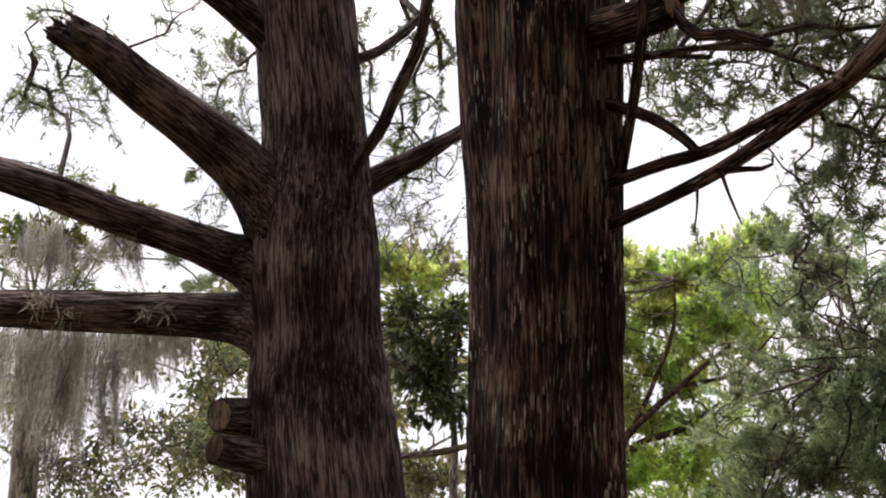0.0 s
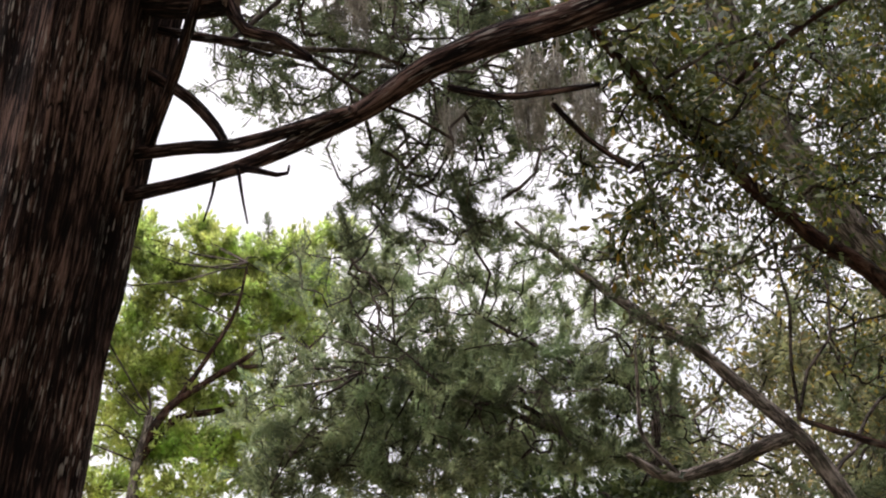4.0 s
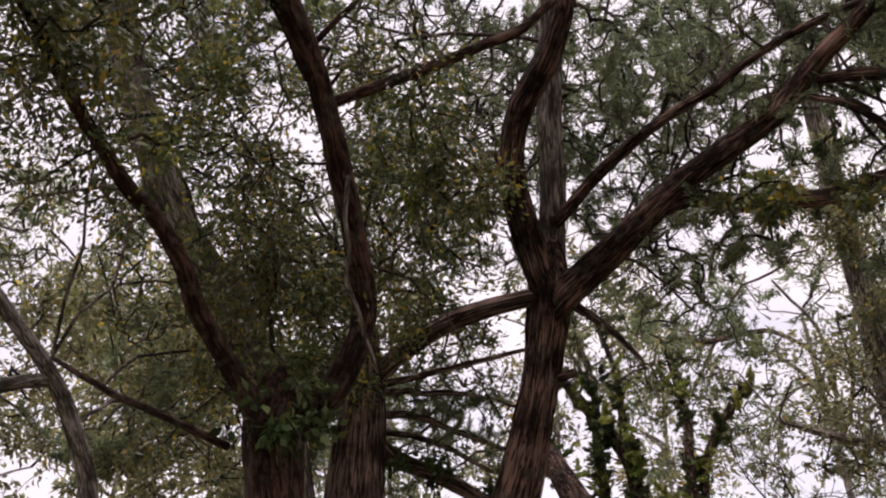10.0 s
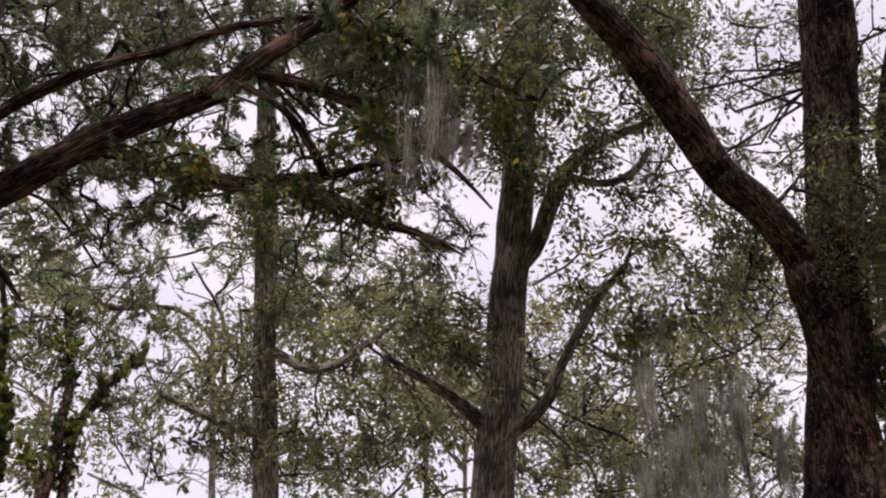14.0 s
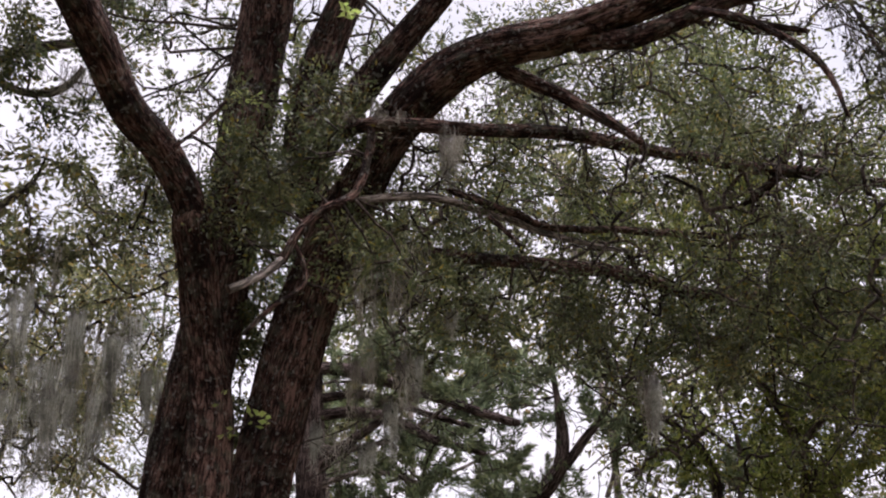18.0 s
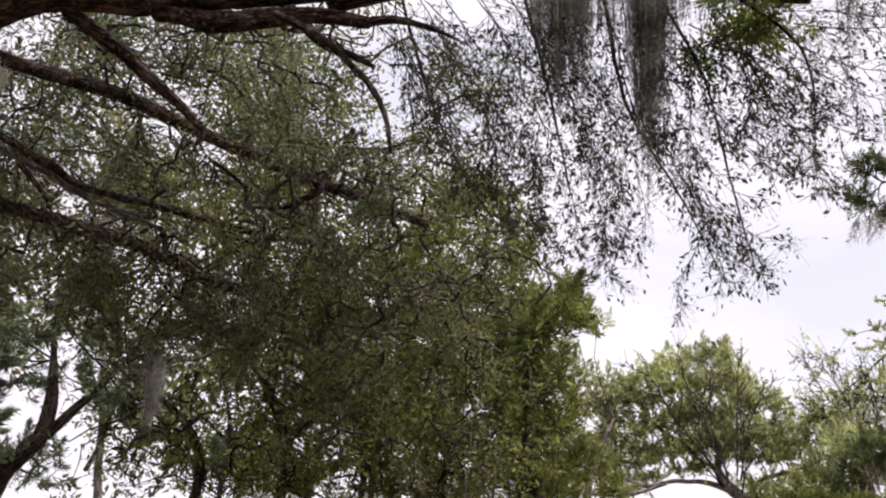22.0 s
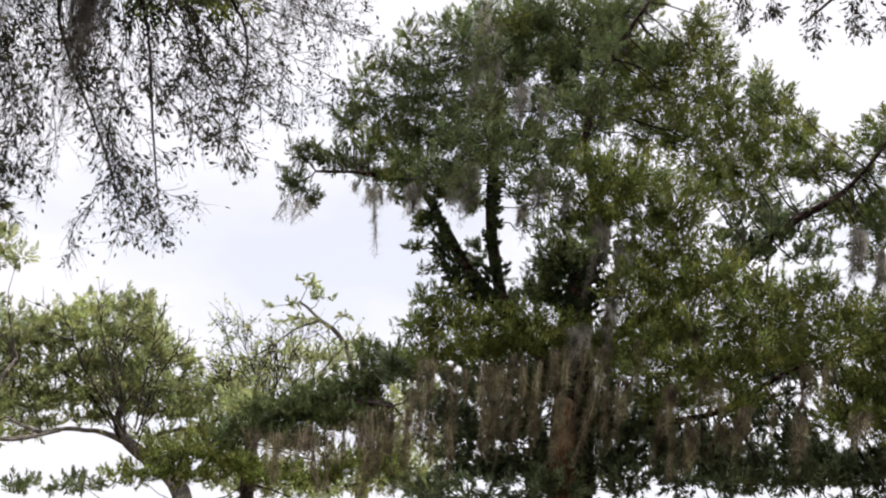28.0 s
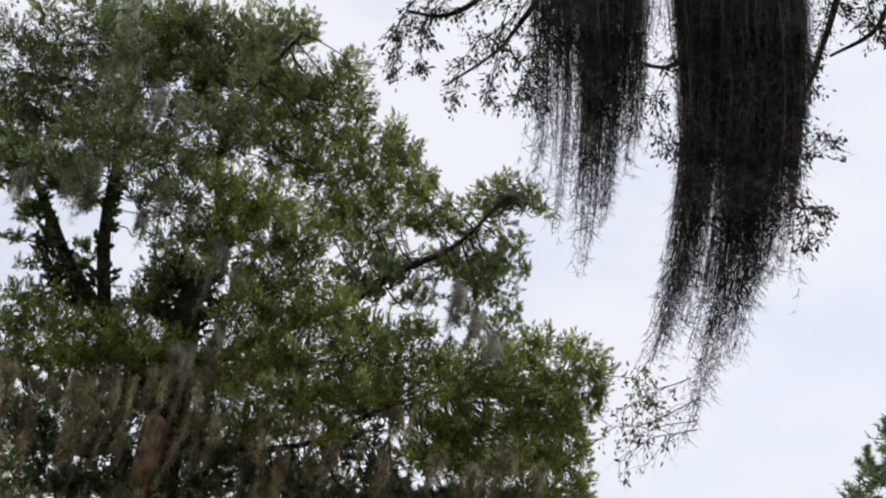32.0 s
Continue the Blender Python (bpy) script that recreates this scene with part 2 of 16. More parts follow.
CEDAR_BARK = bark_material("cedar_bark", (0.018, 0.0122, 0.0118), (0.1, 0.071, 0.065), (0.24, 0.186, 0.17), (120, 120, 8.0), 1.0, flecks=0.45, cracks=(46, 46, 3.0))
CEDAR_BARK_DARK = bark_material("dark_cedar_bark", (0.006, 0.0036, 0.0034), (0.036, 0.02, 0.0165), (0.2, 0.125, 0.1), (120, 120, 7.0), 1.0, flecks=0.82, cracks=(40, 40, 2.6))
CEDAR_BARK_RED = bark_material("red_cedar_bark", (0.009, 0.0052, 0.0044), (0.068, 0.034, 0.025), (0.28, 0.172, 0.132), (85, 85, 6.0), 1.0, moss=0.2, cracks=(30, 30, 2.2))
OAK_BARK = bark_material("oak_bark", (0.012, 0.0062, 0.0052), (0.058, 0.03, 0.023), (0.185, 0.115, 0.092), (70, 70, 14.0), 1.0, moss=0.22, cracks=(26, 26, 4.0), lichen=0.42)
LAUREL_BARK = bark_material("laurel_bark", (0.015, 0.008, 0.006), (0.055, 0.027, 0.02), (0.12, 0.068, 0.05), (45, 45, 12.0), 0.7, moss=0.2, cracks=(20, 20, 3.0))
GREY_BARK = bark_material("grey_bark", (0.06, 0.05, 0.043), (0.23, 0.19, 0.163), (0.45, 0.392, 0.345), (60, 60, 9.0), 0.9, moss=0.3, cracks=(26, 26, 3.0))
PALE_CEDAR_BARK = bark_material("pale_cedar_bark", (0.025, 0.015, 0.012), (0.11, 0.07, 0.054), (0.34, 0.24, 0.195), (75, 75, 3.5), 1.0, cracks=(22, 22, 1.2))
TWIG = bark_material("twig_bark", (0.016, 0.012, 0.01), (0.045, 0.034, 0.028), (0.12, 0.096, 0.082), (40, 40, 12.0), 0.4)
CUT_WOOD = bark_material("cut_wood", (0.025, 0.016, 0.012), (0.075, 0.05, 0.036), (0.17, 0.12, 0.085), (70, 70, 5.0), 0.5)
RED_WOOD = bark_material("torn_red_wood", (0.06, 0.03, 0.018), (0.2, 0.11, 0.065), (0.4, 0.27, 0.17), (70, 70, 5.0), 0.5)
OAK_LEAF = leaf_material("oak_leaf", (0.052, 0.064, 0.027), (0.104, 0.12, 0.049), (0.19, 0.197, 0.084), 0.5, 0.32, (0.2, 0.16, 0.03))
# leaves against the sky: their backlit darkness is put into the colour
SHADE_LEAF = leaf_material("small_shaded_leaf", (0.02, 0.022, 0.011), (0.04, 0.042, 0.019), (0.075, 0.07, 0.03), 0.25, 0.65)
LAUREL_LEAF = leaf_material("laurel_leaf", (0.036, 0.052, 0.016), (0.075, 0.095, 0.027), (0.15, 0.152, 0.038), 0.4, 0.3, (0.3, 0.21, 0.02))
CEDAR_LEAF = leaf_material("cedar_leaf", (0.08, 0.1, 0.055), (0.13, 0.157, 0.083), (0.2, 0.228, 0.118), 0.48, 0.7)
# lighter cedar leaf: haze before the tree is put into the colour
CEDAR_LEAF_PALE = leaf_material("hazed_cedar_leaf", (0.12, 0.152, 0.08), (0.205, 0.248, 0.13), (0.305, 0.35, 0.185), 0.5, 0.7)
# brighter, yellower cedar leaf: light on the boughs is put into the colour
CEDAR_LEAF_SUN = leaf_material("sunlit_cedar_leaf", (0.09, 0.11, 0.029), (0.157, 0.179, 0.048), (0.263, 0.279, 0.08), 0.42, 0.85)
# darker cedar leaf, which also paints the old cedar's shaded side
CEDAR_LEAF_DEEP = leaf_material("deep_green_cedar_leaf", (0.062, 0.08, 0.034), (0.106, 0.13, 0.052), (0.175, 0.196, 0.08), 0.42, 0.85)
BRIGHT_LEAF = leaf_material("spring_leaf", (0.26, 0.325, 0.085), (0.4, 0.475, 0.14), (0.55, 0.6, 0.22), 0.66, 0.5)
PALE_LEAF = leaf_material("pale_olive_leaf", (0.085, 0.094, 0.042), (0.145, 0.149, 0.064), (0.225, 0.215, 0.1), 0.52, 0.5, (0.3, 0.22, 0.06))
# the haze of distance is put into this pale leaf colour
FAR_LEAF = leaf_material("haze_paled_leaf", (0.2, 0.222, 0.09), (0.335, 0.36, 0.145), (0.48, 0.495, 0.235), 0.5, 0.65)
VINE_LEAF = leaf_material("vine_leaf", (0.016, 0.026, 0.009), (0.034, 0.05, 0.015), (0.07, 0.088, 0.026), 0.3, 0.65)
FERN = leaf_material("resurrection_fern", (0.06, 0.085, 0.015), (0.12, 0.15, 0.025), (0.22, 0.24, 0.04), 0.4, 0.6)
MOSS = leaf_material("spanish_moss", (0.13, 0.115, 0.095), (0.21, 0.19, 0.16), (0.3, 0.28, 0.245), 0.3, 0.9)
MOSS_PALE = leaf_material("pale_spanish_moss", (0.15, 0.148, 0.125), (0.235, 0.232, 0.2), (0.34, 0.335, 0.295), 0.4, 0.9)
MOSS_BROWN = leaf_material("brown_spanish_moss", (0.1, 0.08, 0.05), (0.17, 0.14, 0.09), (0.26, 0.22, 0.15), 0.35, 0.9)
# darker copy of the moss: shade is put into the colour
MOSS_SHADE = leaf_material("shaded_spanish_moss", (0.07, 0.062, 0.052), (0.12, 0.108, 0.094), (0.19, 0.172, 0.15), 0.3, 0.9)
# near-black: the dark of moss against the sky is put into the colour
MOSS_DARK = leaf_material("backlit_dark_moss", (0.026, 0.023, 0.022), (0.052, 0.047, 0.045), (0.105, 0.096, 0.09), 0.2, 0.9)
GROUND = ground_material()


# ---- mesh helpers ----
DENSE = 4.5


def mesh_from(name, verts, faces, mat, attr=None, smooth=False):
    """A mesh from arrays: verts (n, 3), faces (m, 3 or 4)."""
    verts, faces = np.asarray(verts, np.float32), np.asarray(faces, np.int32)
    k = faces.shape[1]
    me = bpy.data.meshes.new(name)
    me.vertices.add(len(verts))
    me.vertices.foreach_set("co", verts.ravel())
    me.loops.add(faces.size)
    me.loops.foreach_set("vertex_index", faces.ravel())
    me.polygons.add(len(faces))
    me.polygons.foreach_set("loop_start", np.arange(0, faces.size, k, dtype=np.int32))
    me.update(calc_edges=True)
    if attr is not None:
        a = me.attributes.new("bark", "FLOAT_VECTOR", "POINT")
        a.data.foreach_set("vector", np.asarray(attr, np.float32).ravel())
    if smooth:
        me.polygons.foreach_set("use_smooth", np.ones(len(faces), bool))
    me.materials.append(mat)
    return me


def part(name, me, parent, label=""):
    ob = new(name, me)
    ob.parent = parent
    return tagged(ob, label) if label else ob


def thing(name, place, label, category, group=""):
    ob = new(name)
    ob.location = place
    ob.empty_display_size = 0.3
    return tagged(ob, label, category, group)


def lattice(p, seed=0):
    """Smooth noise in -1..1 at the points p (n, 3)."""
    i = np.floor(p).astype(np.int64)
    f = p - i
    f = f * f * (3 - 2 * f)
    total = np.zeros(len(p))
    for dx in (0, 1):
        for dy in (0, 1):
            for dz in (0, 1):
                h = (i[:, 0] + dx) * 374761393 + (i[:, 1] + dy) * 668265263 + (i[:, 2] + dz) * 2147483647 + seed * 1013904223
                h = (h ^ (h >> 13)) * 1274126177
                h = ((h ^ (h >> 16)) & 65535) / 32767.5 - 1
                total += h * (f[:, 0] if dx else 1 - f[:, 0]) * (f[:, 1] if dy else 1 - f[:, 1]) * (f[:, 2] if dz else 1 - f[:, 2])
    return total


def spline(points, step):
    """A smooth line through the points (x, y, z, r), at about even steps."""
    p = np.asarray(points, float)
    h = np.maximum(1e-4, np.linalg.norm(np.diff(p[:, :3], axis=0), axis=1))
    m = np.empty_like(p)
    slope = np.diff(p, axis=0) / h[:, None]
    m[0], m[-1] = slope[0], slope[-1]
    for i in range(1, len(p) - 1):
        m[i] = (slope[i - 1] * h[i] + slope[i] * h[i - 1]) / (h[i] + h[i - 1])
    out = []
    for i in range(len(p) - 1):
        k = max(2, int(h[i] / step))
        t = (np.arange(k) / k)[:, None]
        out.append((2 * t ** 3 - 3 * t ** 2 + 1) * p[i] + (t ** 3 - 2 * t ** 2 + t) * h[i] * m[i] + (3 * t ** 2 - 2 * t ** 3) * p[i + 1] + (t ** 3 - t ** 2) * h[i] * m[i + 1])
    out.append(p[-1:])
    q = np.vstack(out)
    q[:, 3] = np.maximum(q[:, 3], 0.003)
    return q


def tube(points, sides, step, rough=0.03, ridge=0.0, seed=0, jag=0.0, flat_end=False):
    """A stem: rings along a smooth line, uneven, with fibrous ridges; jag: a splintered end."""
    q = spline(points, step)
    a, b = q[0, :3] - q[1, :3], q[-1, :3] - q[-2, :3]
    a, b = a / np.linalg.norm(a) * q[0, 3], b / np.linalg.norm(b) * q[-1, 3]
    head = [np.r_[q[0, :3] + a * 0.62, q[0, 3] * 0.35], np.r_[q[0, :3] + a * 0.35, q[0, 3] * 0.78]]
    tail = [] if jag or flat_end else [np.r_[q[-1, :3] + b * 0.35, q[-1, 3] * 0.78], np.r_[q[-1, :3] + b * 0.62, q[-1, 3] * 0.35]]
    k = np.concatenate([[0], np.cumsum(np.linalg.norm(np.diff(q[:, :3], axis=0), axis=1))])
    way = np.clip(np.minimum(k, 0.6 * k[-1]) / 0.3, 0, 1) * np.minimum(q[:, 3], 0.07) * (0.45 if q[:, 3].max() < 0.13 else 0.0)
    r_ = max(0.02, q[:, 3].mean())
    q[:, :3] += np.stack([lattice(np.c_[k / (r_ * 7), k * 0 + e, k * 0] + seed * 3.7, seed + e) for e in (1, 2, 3)], 1) * way[:, None]
    q = np.vstack(head + [q] + tail)
    n = len(q)
    d = np.gradient(q[:, :3], axis=0)
    d /= np.linalg.norm(d, axis=1)[:, None]
    along = np.concatenate([[0], np.cumsum(np.linalg.norm(np.diff(q[:, :3], axis=0), axis=1))])
    ref = np.array([0.31, 0.95, 0.05]) if abs(d[0] @ np.array([0.31, 0.95, 0.05])) < 0.9 else np.array([1.0, 0, 0])
    u = np.zeros((n, 3))
    for i in range(n):
        ref = ref - d[i] * (ref @ d[i])
        ref /= np.linalg.norm(ref)
        u[i] = ref
    v = np.cross(d, u)
    th = np.arange(sides) / sides * 2 * np.pi
    cs, sn = np.cos(th), np.sin(th)
    r = np.repeat(q[:, 3], sides)
    s = np.repeat(along, sides)
    C, S = np.tile(cs, n), np.tile(sn, n)
    flat = np.c_[C * r, S * r, s]
    big = lattice(np.c_[C * 1.3, S * 1.3, s / (r.mean() * 5)] + seed * 7.3, seed)
    k = 1 + rough * 2.2 * big
    th_ = np.arctan2(S, C)
    k = k + np.minimum(1, r / 0.15) * (0.055 * np.sin(4 * th_ + 1.3 * np.sin(s * 1.1 + seed) + seed) + 0.03 * np.sin(7 * th_ - s * 0.9 + seed * 2))
    if ridge:
        warp = lattice(np.c_[C * 2, S * 2, s * 2.2] + 5, seed + 3) * 0.35
        ang = np.arctan2(S, C) + warp * 0.25
        R = r.mean() * 30
        rg = lattice(np.c_[np.cos(ang) * R, np.sin(ang) * R, s * 2.1], seed + 1)
        rg2 = lattice(np.c_[np.cos(ang) * R * 2.3, np.sin(ang) * R * 2.3, s * 5], seed + 2)
        k = k + (ridge * (1 - np.abs(rg) * 1.8) + ridge * 0.5 * rg2) / r
    rr = r * k
    ring = np.repeat(q[:, :3], sides, 0) + np.repeat(u, sides, 0) * (C * rr)[:, None] + np.repeat(v, sides, 0) * (S * rr)[:, None]
    if jag:
        sh = lattice(np.c_[cs * 2.5, sn * 2.5, np.zeros(sides)] + 3.3, seed + 9) * jag
        ring[-sides:] += d[-1] * sh[:, None]
        ring[-2 * sides:-sides] += d[-1] * sh[:, None] * 0.5
    i = np.arange(n - 1)[:, None] * sides
    j = np.arange(sides)[None, :]
    j2 = (j + 1) % sides
    f = np.stack([i + j, i + j2, i + j2 + sides, i + j + sides], -1).reshape(-1, 4)
    # closed ends
    base = len(ring)
    ring = np.vstack([ring, q[0, :3], q[-1, :3] - d[-1] * jag * 0.3])
    flat = np.vstack([flat, [0, 0, 0], [0, 0, along[-1]]])
    caps = []
    for c0, c, flip in ((0, base, True), ((n - 1) * sides, base + 1, False)):
        for a in range(0, sides, 2):
            t = [c, c0 + a, c0 + (a + 1) % sides, c0 + (a + 2) % sides]
            caps.append(t[::-1] if flip else t)
    return ring, np.vstack([f, caps]), flat, q


class Tree:
    """A tree: an empty at its base with trunk, limbs, twigs and leaves under it."""
    def __init__(self, name, base, label, bark, category="tree", group=""):
        self.ob = thing(name, base, label, category, group)
        self.base, self.bark, self.nodes, self.seed = np.array(base, float), bark, [], int(abs(base[0] * 31 + base[1] * 17)) % 97

    def stem(self, name, points, sides=0, rough=0.035, ridge=None, jag=0.0, mat=None, label="", fine=0):
        r = max(p[3] for p in points)
        sides = sides or (30 if r > 0.12 else 18 if r > 0.05 else 10 if r > 0.02 else 6)
        sides = fine or sides
        step = max(0.06, min(0.3, r * 1.2)) if not fine else 0.05
        ridge = (0.016 if r > 0.12 else 0.006 if r > 0.05 else 0.0) if ridge is None else ridge
        self.seed += 1
        v, f, flat, q = tube(points, sides, step, rough, ridge, self.seed, jag, name == "stub")
        self.nodes.append(q[:, :3])
        ob = part(name, mesh_from(name, v - self.base, f, mat or self.bark, flat, True), self.ob, label)
        if name == "stub":
            # the sawn face: a thin pale disc, slightly domed
            e, w = q[-1, :3], q[-1, :3] - q[-2, :3]
            w /= np.linalg.norm(w)
            a = np.cross(w, (0.2, 0.3, 0.9))
            a /= np.linalg.norm(a)
            b = np.cross(w, a)
            th = np.arange(20) / 20 * 2 * np.pi
            rim = e + (np.cos(th)[:, None] * a + np.sin(th)[:, None] * b) * q[-1, 3] * 0.93
            dv = np.vstack([rim + w * 0.002, rim * 0.4 + e * 0.6 + w * 0.006, rim * 0.05 + e * 0.95 + w * 0.007])
            df = [(k * 20 + i, k * 20 + (i + 1) % 20, (k + 1) * 20 + (i + 1) % 20, (k + 1) * 20 + i) for k in (0, 1) for i in range(20)]
            part("cut_face", mesh_from("cut_face", dv - self.base, df, CUT_WOOD, dv, True), ob, "weathered sawn wood")
        return ob

    def crown(self, clumps, mat, size=0.05, shape=0.45, cover=1.0, spread=0.2, kind="broad", twig=0.0052, gaps=0.15, droop=0.0, bare=0.0, name="foliage", label=""):
        """Leaves on twigs in the rounded clumps ((x, y, z), (across, deep, high), turn)."""
        skel = np.vstack(self.nodes)
        self.seed += 1
        rng = np.random.default_rng(self.seed * 131 + len(clumps))
        tv, tf, tc, A_, B_, each_ = [], [], 0, [], [], []
        leaf = size * size * shape * (0.23 if kind == "cedar" else 0.5)
        for (cx, cy, cz), (a, b, c), turn in clumps:
            want = max(5, int(3.2 * a * c / spread ** 2 * (0.7 + 0.6 * min(2.0, b / max(a, c)))))
            p = rng.normal(size=(want * 3, 3))
            p *= (rng.random(want * 3) ** (1 / 2.6) / np.linalg.norm(p, axis=1))[:, None]
            co, si = math.cos(turn), math.sin(turn)
            w = p * (a, b, c)
            w = np.c_[w[:, 0] * co - w[:, 1] * si, w[:, 0] * si + w[:, 1] * co, w[:, 2]] + (cx, cy, cz)
            w = w[lattice(w / (spread * 2.6), self.seed) > (gaps * 2 - 1) * 0.75][:want]
            if len(w) < 2:
                continue
            # join each point to the nearest one that is already held
            near = skel[np.argsort(((skel - (cx, cy, cz)) ** 2).sum(1))[:40]]
            hold = np.vstack([near, w])
            m0 = len(near)
            dist = ((w[:, None] - near[None]) ** 2).sum(2)
            best, src = dist.min(1), dist.argmin(1)
            todo = np.ones(len(w), bool)
            links = []
            for _ in range(len(w)):
                j = int(np.argmin(np.where(todo, best, 1e9)))
                todo[j] = False
                links.append((src[j], m0 + j))
                dd = ((w - w[j]) ** 2).sum(1)
                better = dd < best
                best = np.where(better, dd, best)
                src = np.where(better, m0 + j, src)
            load = np.ones(len(hold))
            for s_, e_ in reversed(links):
                load[s_] += load[e_]
            for s_, e_ in links:
                A, B = hold[s_], hold[e_]
                L = np.linalg.norm(B - A)
                if L < 1e-4:
                    continue
                ra, rb = twig * min(4.5, load[e_] ** 0.4) * 1.1, twig * min(4.5, max(1.0, load[e_] - 1) ** 0.4) * 0.8
                K = 1 if L < 0.13 else 2 if L < 0.5 else min(9, int(L / 0.22))
                t = np.linspace(0, 1, K + 1)[:, None]
                bow = np.sin(t * np.pi)
                P = A + (B - A) * t + bow * (rng.normal(size=3) * L * 0.09 + (0, 0, L * 0.07 - droop * 0.08)) + bow * rng.normal(size=(K + 1, 3)) * min(L, 1.0) * 0.035
                tw = (B - A) / L
                s1 = np.cross(tw, (0.3, 0.2, 0.9))
                s1 /= np.linalg.norm(s1) + 1e-9
                s2 = np.cross(tw, s1)
                R = (ra + (rb - ra) * t)
                ring = np.stack([P + s1 * R, P + (-0.5 * s1 + 0.87 * s2) * R, P + (-0.5 * s1 - 0.87 * s2) * R], 1).reshape(-1, 3)
                tv.append(ring)
                i = (np.arange(K) * 3)[:, None]
                h = np.arange(3)[None]
                tf.append(np.stack([tc + i + h, tc + i + (h + 1) % 3, tc + i + 3 + (h + 1) % 3, tc + i + 3 + h], -1).reshape(-1, 4))
                tc += len(ring)
            ws = hold[[l[0] for l in links]]
            k = np.linalg.norm(w[[l[1] - m0 for l in links]] - ws, axis=1) > spread * 1.6
            we = w[[l[1] - m0 for l in links]]
            ws = np.where(k[:, None], we + (ws - we) * (spread * 1.2 / np.maximum(1e-6, np.linalg.norm(ws - we, axis=1)))[:, None], ws)
            A_.append(ws)
            B_.append(we)
            mean = cover * DENSE * math.pi * a * c / leaf / len(we)
            each_.append(np.maximum(1, (mean * rng.gamma(1.3, 1 / 1.3, len(we))).astype(int)))
            skel = np.vstack([skel, w[:: max(1, len(w) // 12)]])
        if tv:
            tv = np.vstack(tv)
            tagged(part("twig_mass", mesh_from("twig_mass", tv - self.base, np.vstack(tf), TWIG, tv), self.ob), kind="stuff")
        A, B, each = np.vstack(A_), np.vstack(B_), np.concatenate(each_)
        if bare:
            k = rng.random(len(A)) > bare
            A, B, each = A[k], B[k], each[k]
        v, f = foliage(np.repeat(A, each, 0), np.repeat(B, each, 0), size, shape, spread, kind, rng, droop)
        me = mesh_from(name, v - self.base, f, mat)
        return tagged(part(name, me, self.ob, label), kind="stuff")

    def billow(self, clumps, mat, cover=5.0, plume=0.22, needle=0.062, slim=0.3, name="foliage", label="", inner=0.0):
        """Soft rounded masses of cedar sprays: plumes on an uneven shell that point outwards and up."""
        self.seed += 1
        rng = np.random.default_rng(self.seed * 57 + len(clumps))
        skel = np.vstack(self.nodes)
        C, D, tv, tf, tc = [], [], [], [], 0
        each = 26
        for (cx, cy, cz), axes, turn in clumps:
            a, b, c = axes
            area = math.pi * a * c * (0.6 + 0.4 * b / max(a, c))
            n = max(4, int(cover * area / (each * 0.5 * needle * needle * slim)))
            p = rng.normal(size=(n, 3))
            p /= np.linalg.norm(p, axis=1)[:, None]
            lump = 1 + 0.42 * lattice(p * 1.9 + self.seed + cx, self.seed) + 0.2 * lattice(p * 4.5 + cz, self.seed + 5)
            r = (inner + (1 - inner) * rng.random(n) ** 0.3) * lump
            r *= np.where(p[:, 2] < 0, 1 - 0.3 * rng.random(n), 1)
            q = p * r[:, None] * axes * 1.12
            co, si = math.cos(turn), math.sin(turn)
            swing = lambda w: np.c_[w[:, 0] * co - w[:, 1] * si, w[:, 0] * si + w[:, 1] * co, w[:, 2]]
            out = swing(p / axes)
            out /= np.linalg.norm(out, axis=1)[:, None]
            d = out * 0.8 + (0, 0, 0.45) + rng.normal(size=(n, 3)) * 0.28
            C.append(swing(q) + (cx, cy, cz))
            D.append(d / np.linalg.norm(d, axis=1)[:, None])
            # a bough from the nearest wood to the middle, and twigs out to the shell
            heart = np.array((cx, cy, cz - 0.25 * c))
            root = skel[np.argmin(((skel - heart) ** 2).sum(1))]
            ways = [(root, heart, 0.012 + 0.012 * max(a, c))] + [(heart, C[-1][k], 0.006) for k in range(0, min(n, 160), max(1, n // 9))]
            for A, B, rad in ways:
                L = np.linalg.norm(B - A)
                if L < 0.02 or L > 4:
                    continue
                t = np.linspace(0, 1, 6)[:, None]
                W = A + (B - A) * t + np.sin(t * np.pi) * (rng.normal(size=3) * L * 0.1 - (0, 0, L * 0.06)) + rng.normal(size=(6, 3)) * L * 0.02 * np.sin(t * np.pi)
                s1 = np.cross((B - A) / L, (0.3, 0.2, 0.9))
                s1 /= np.linalg.norm(s1) + 1e-9
                s2 = np.cross((B - A) / L, s1)
                Q = rad * (1 - 0.6 * t)
                tv.append(np.stack([W + s1 * Q, W + (-0.5 * s1 + 0.87 * s2) * Q, W + (-0.5 * s1 - 0.87 * s2) * Q], 1).reshape(-1, 3))
                i, h = (np.arange(5) * 3)[:, None], np.arange(3)[None]
                tf.append(np.stack([tc + i + h, tc + i + (h + 1) % 3, tc + i + 3 + (h + 1) % 3, tc + i + 3 + h], -1).reshape(-1, 4))
                tc += 18
        tv = np.vstack(tv)
        tagged(part("twig_mass", mesh_from("twig_mass", tv - self.base, np.vstack(tf), TWIG, tv), self.ob), kind="stuff")
        C, D = np.repeat(np.vstack(C), each, 0), np.repeat(np.vstack(D), each, 0)
        n = len(C)
        t = rng.random((n, 1))
        way = rng.normal(size=(n, 3))
        way -= D * (way * D).sum(1)[:, None]
        way /= np.linalg.norm(way, axis=1)[:, None] + 1e-6
        c = C + D * plume * (t - 0.55) + way * plume * 0.42 * (1 - t) ** 0.7 * rng.random((n, 1)) ** 0.5
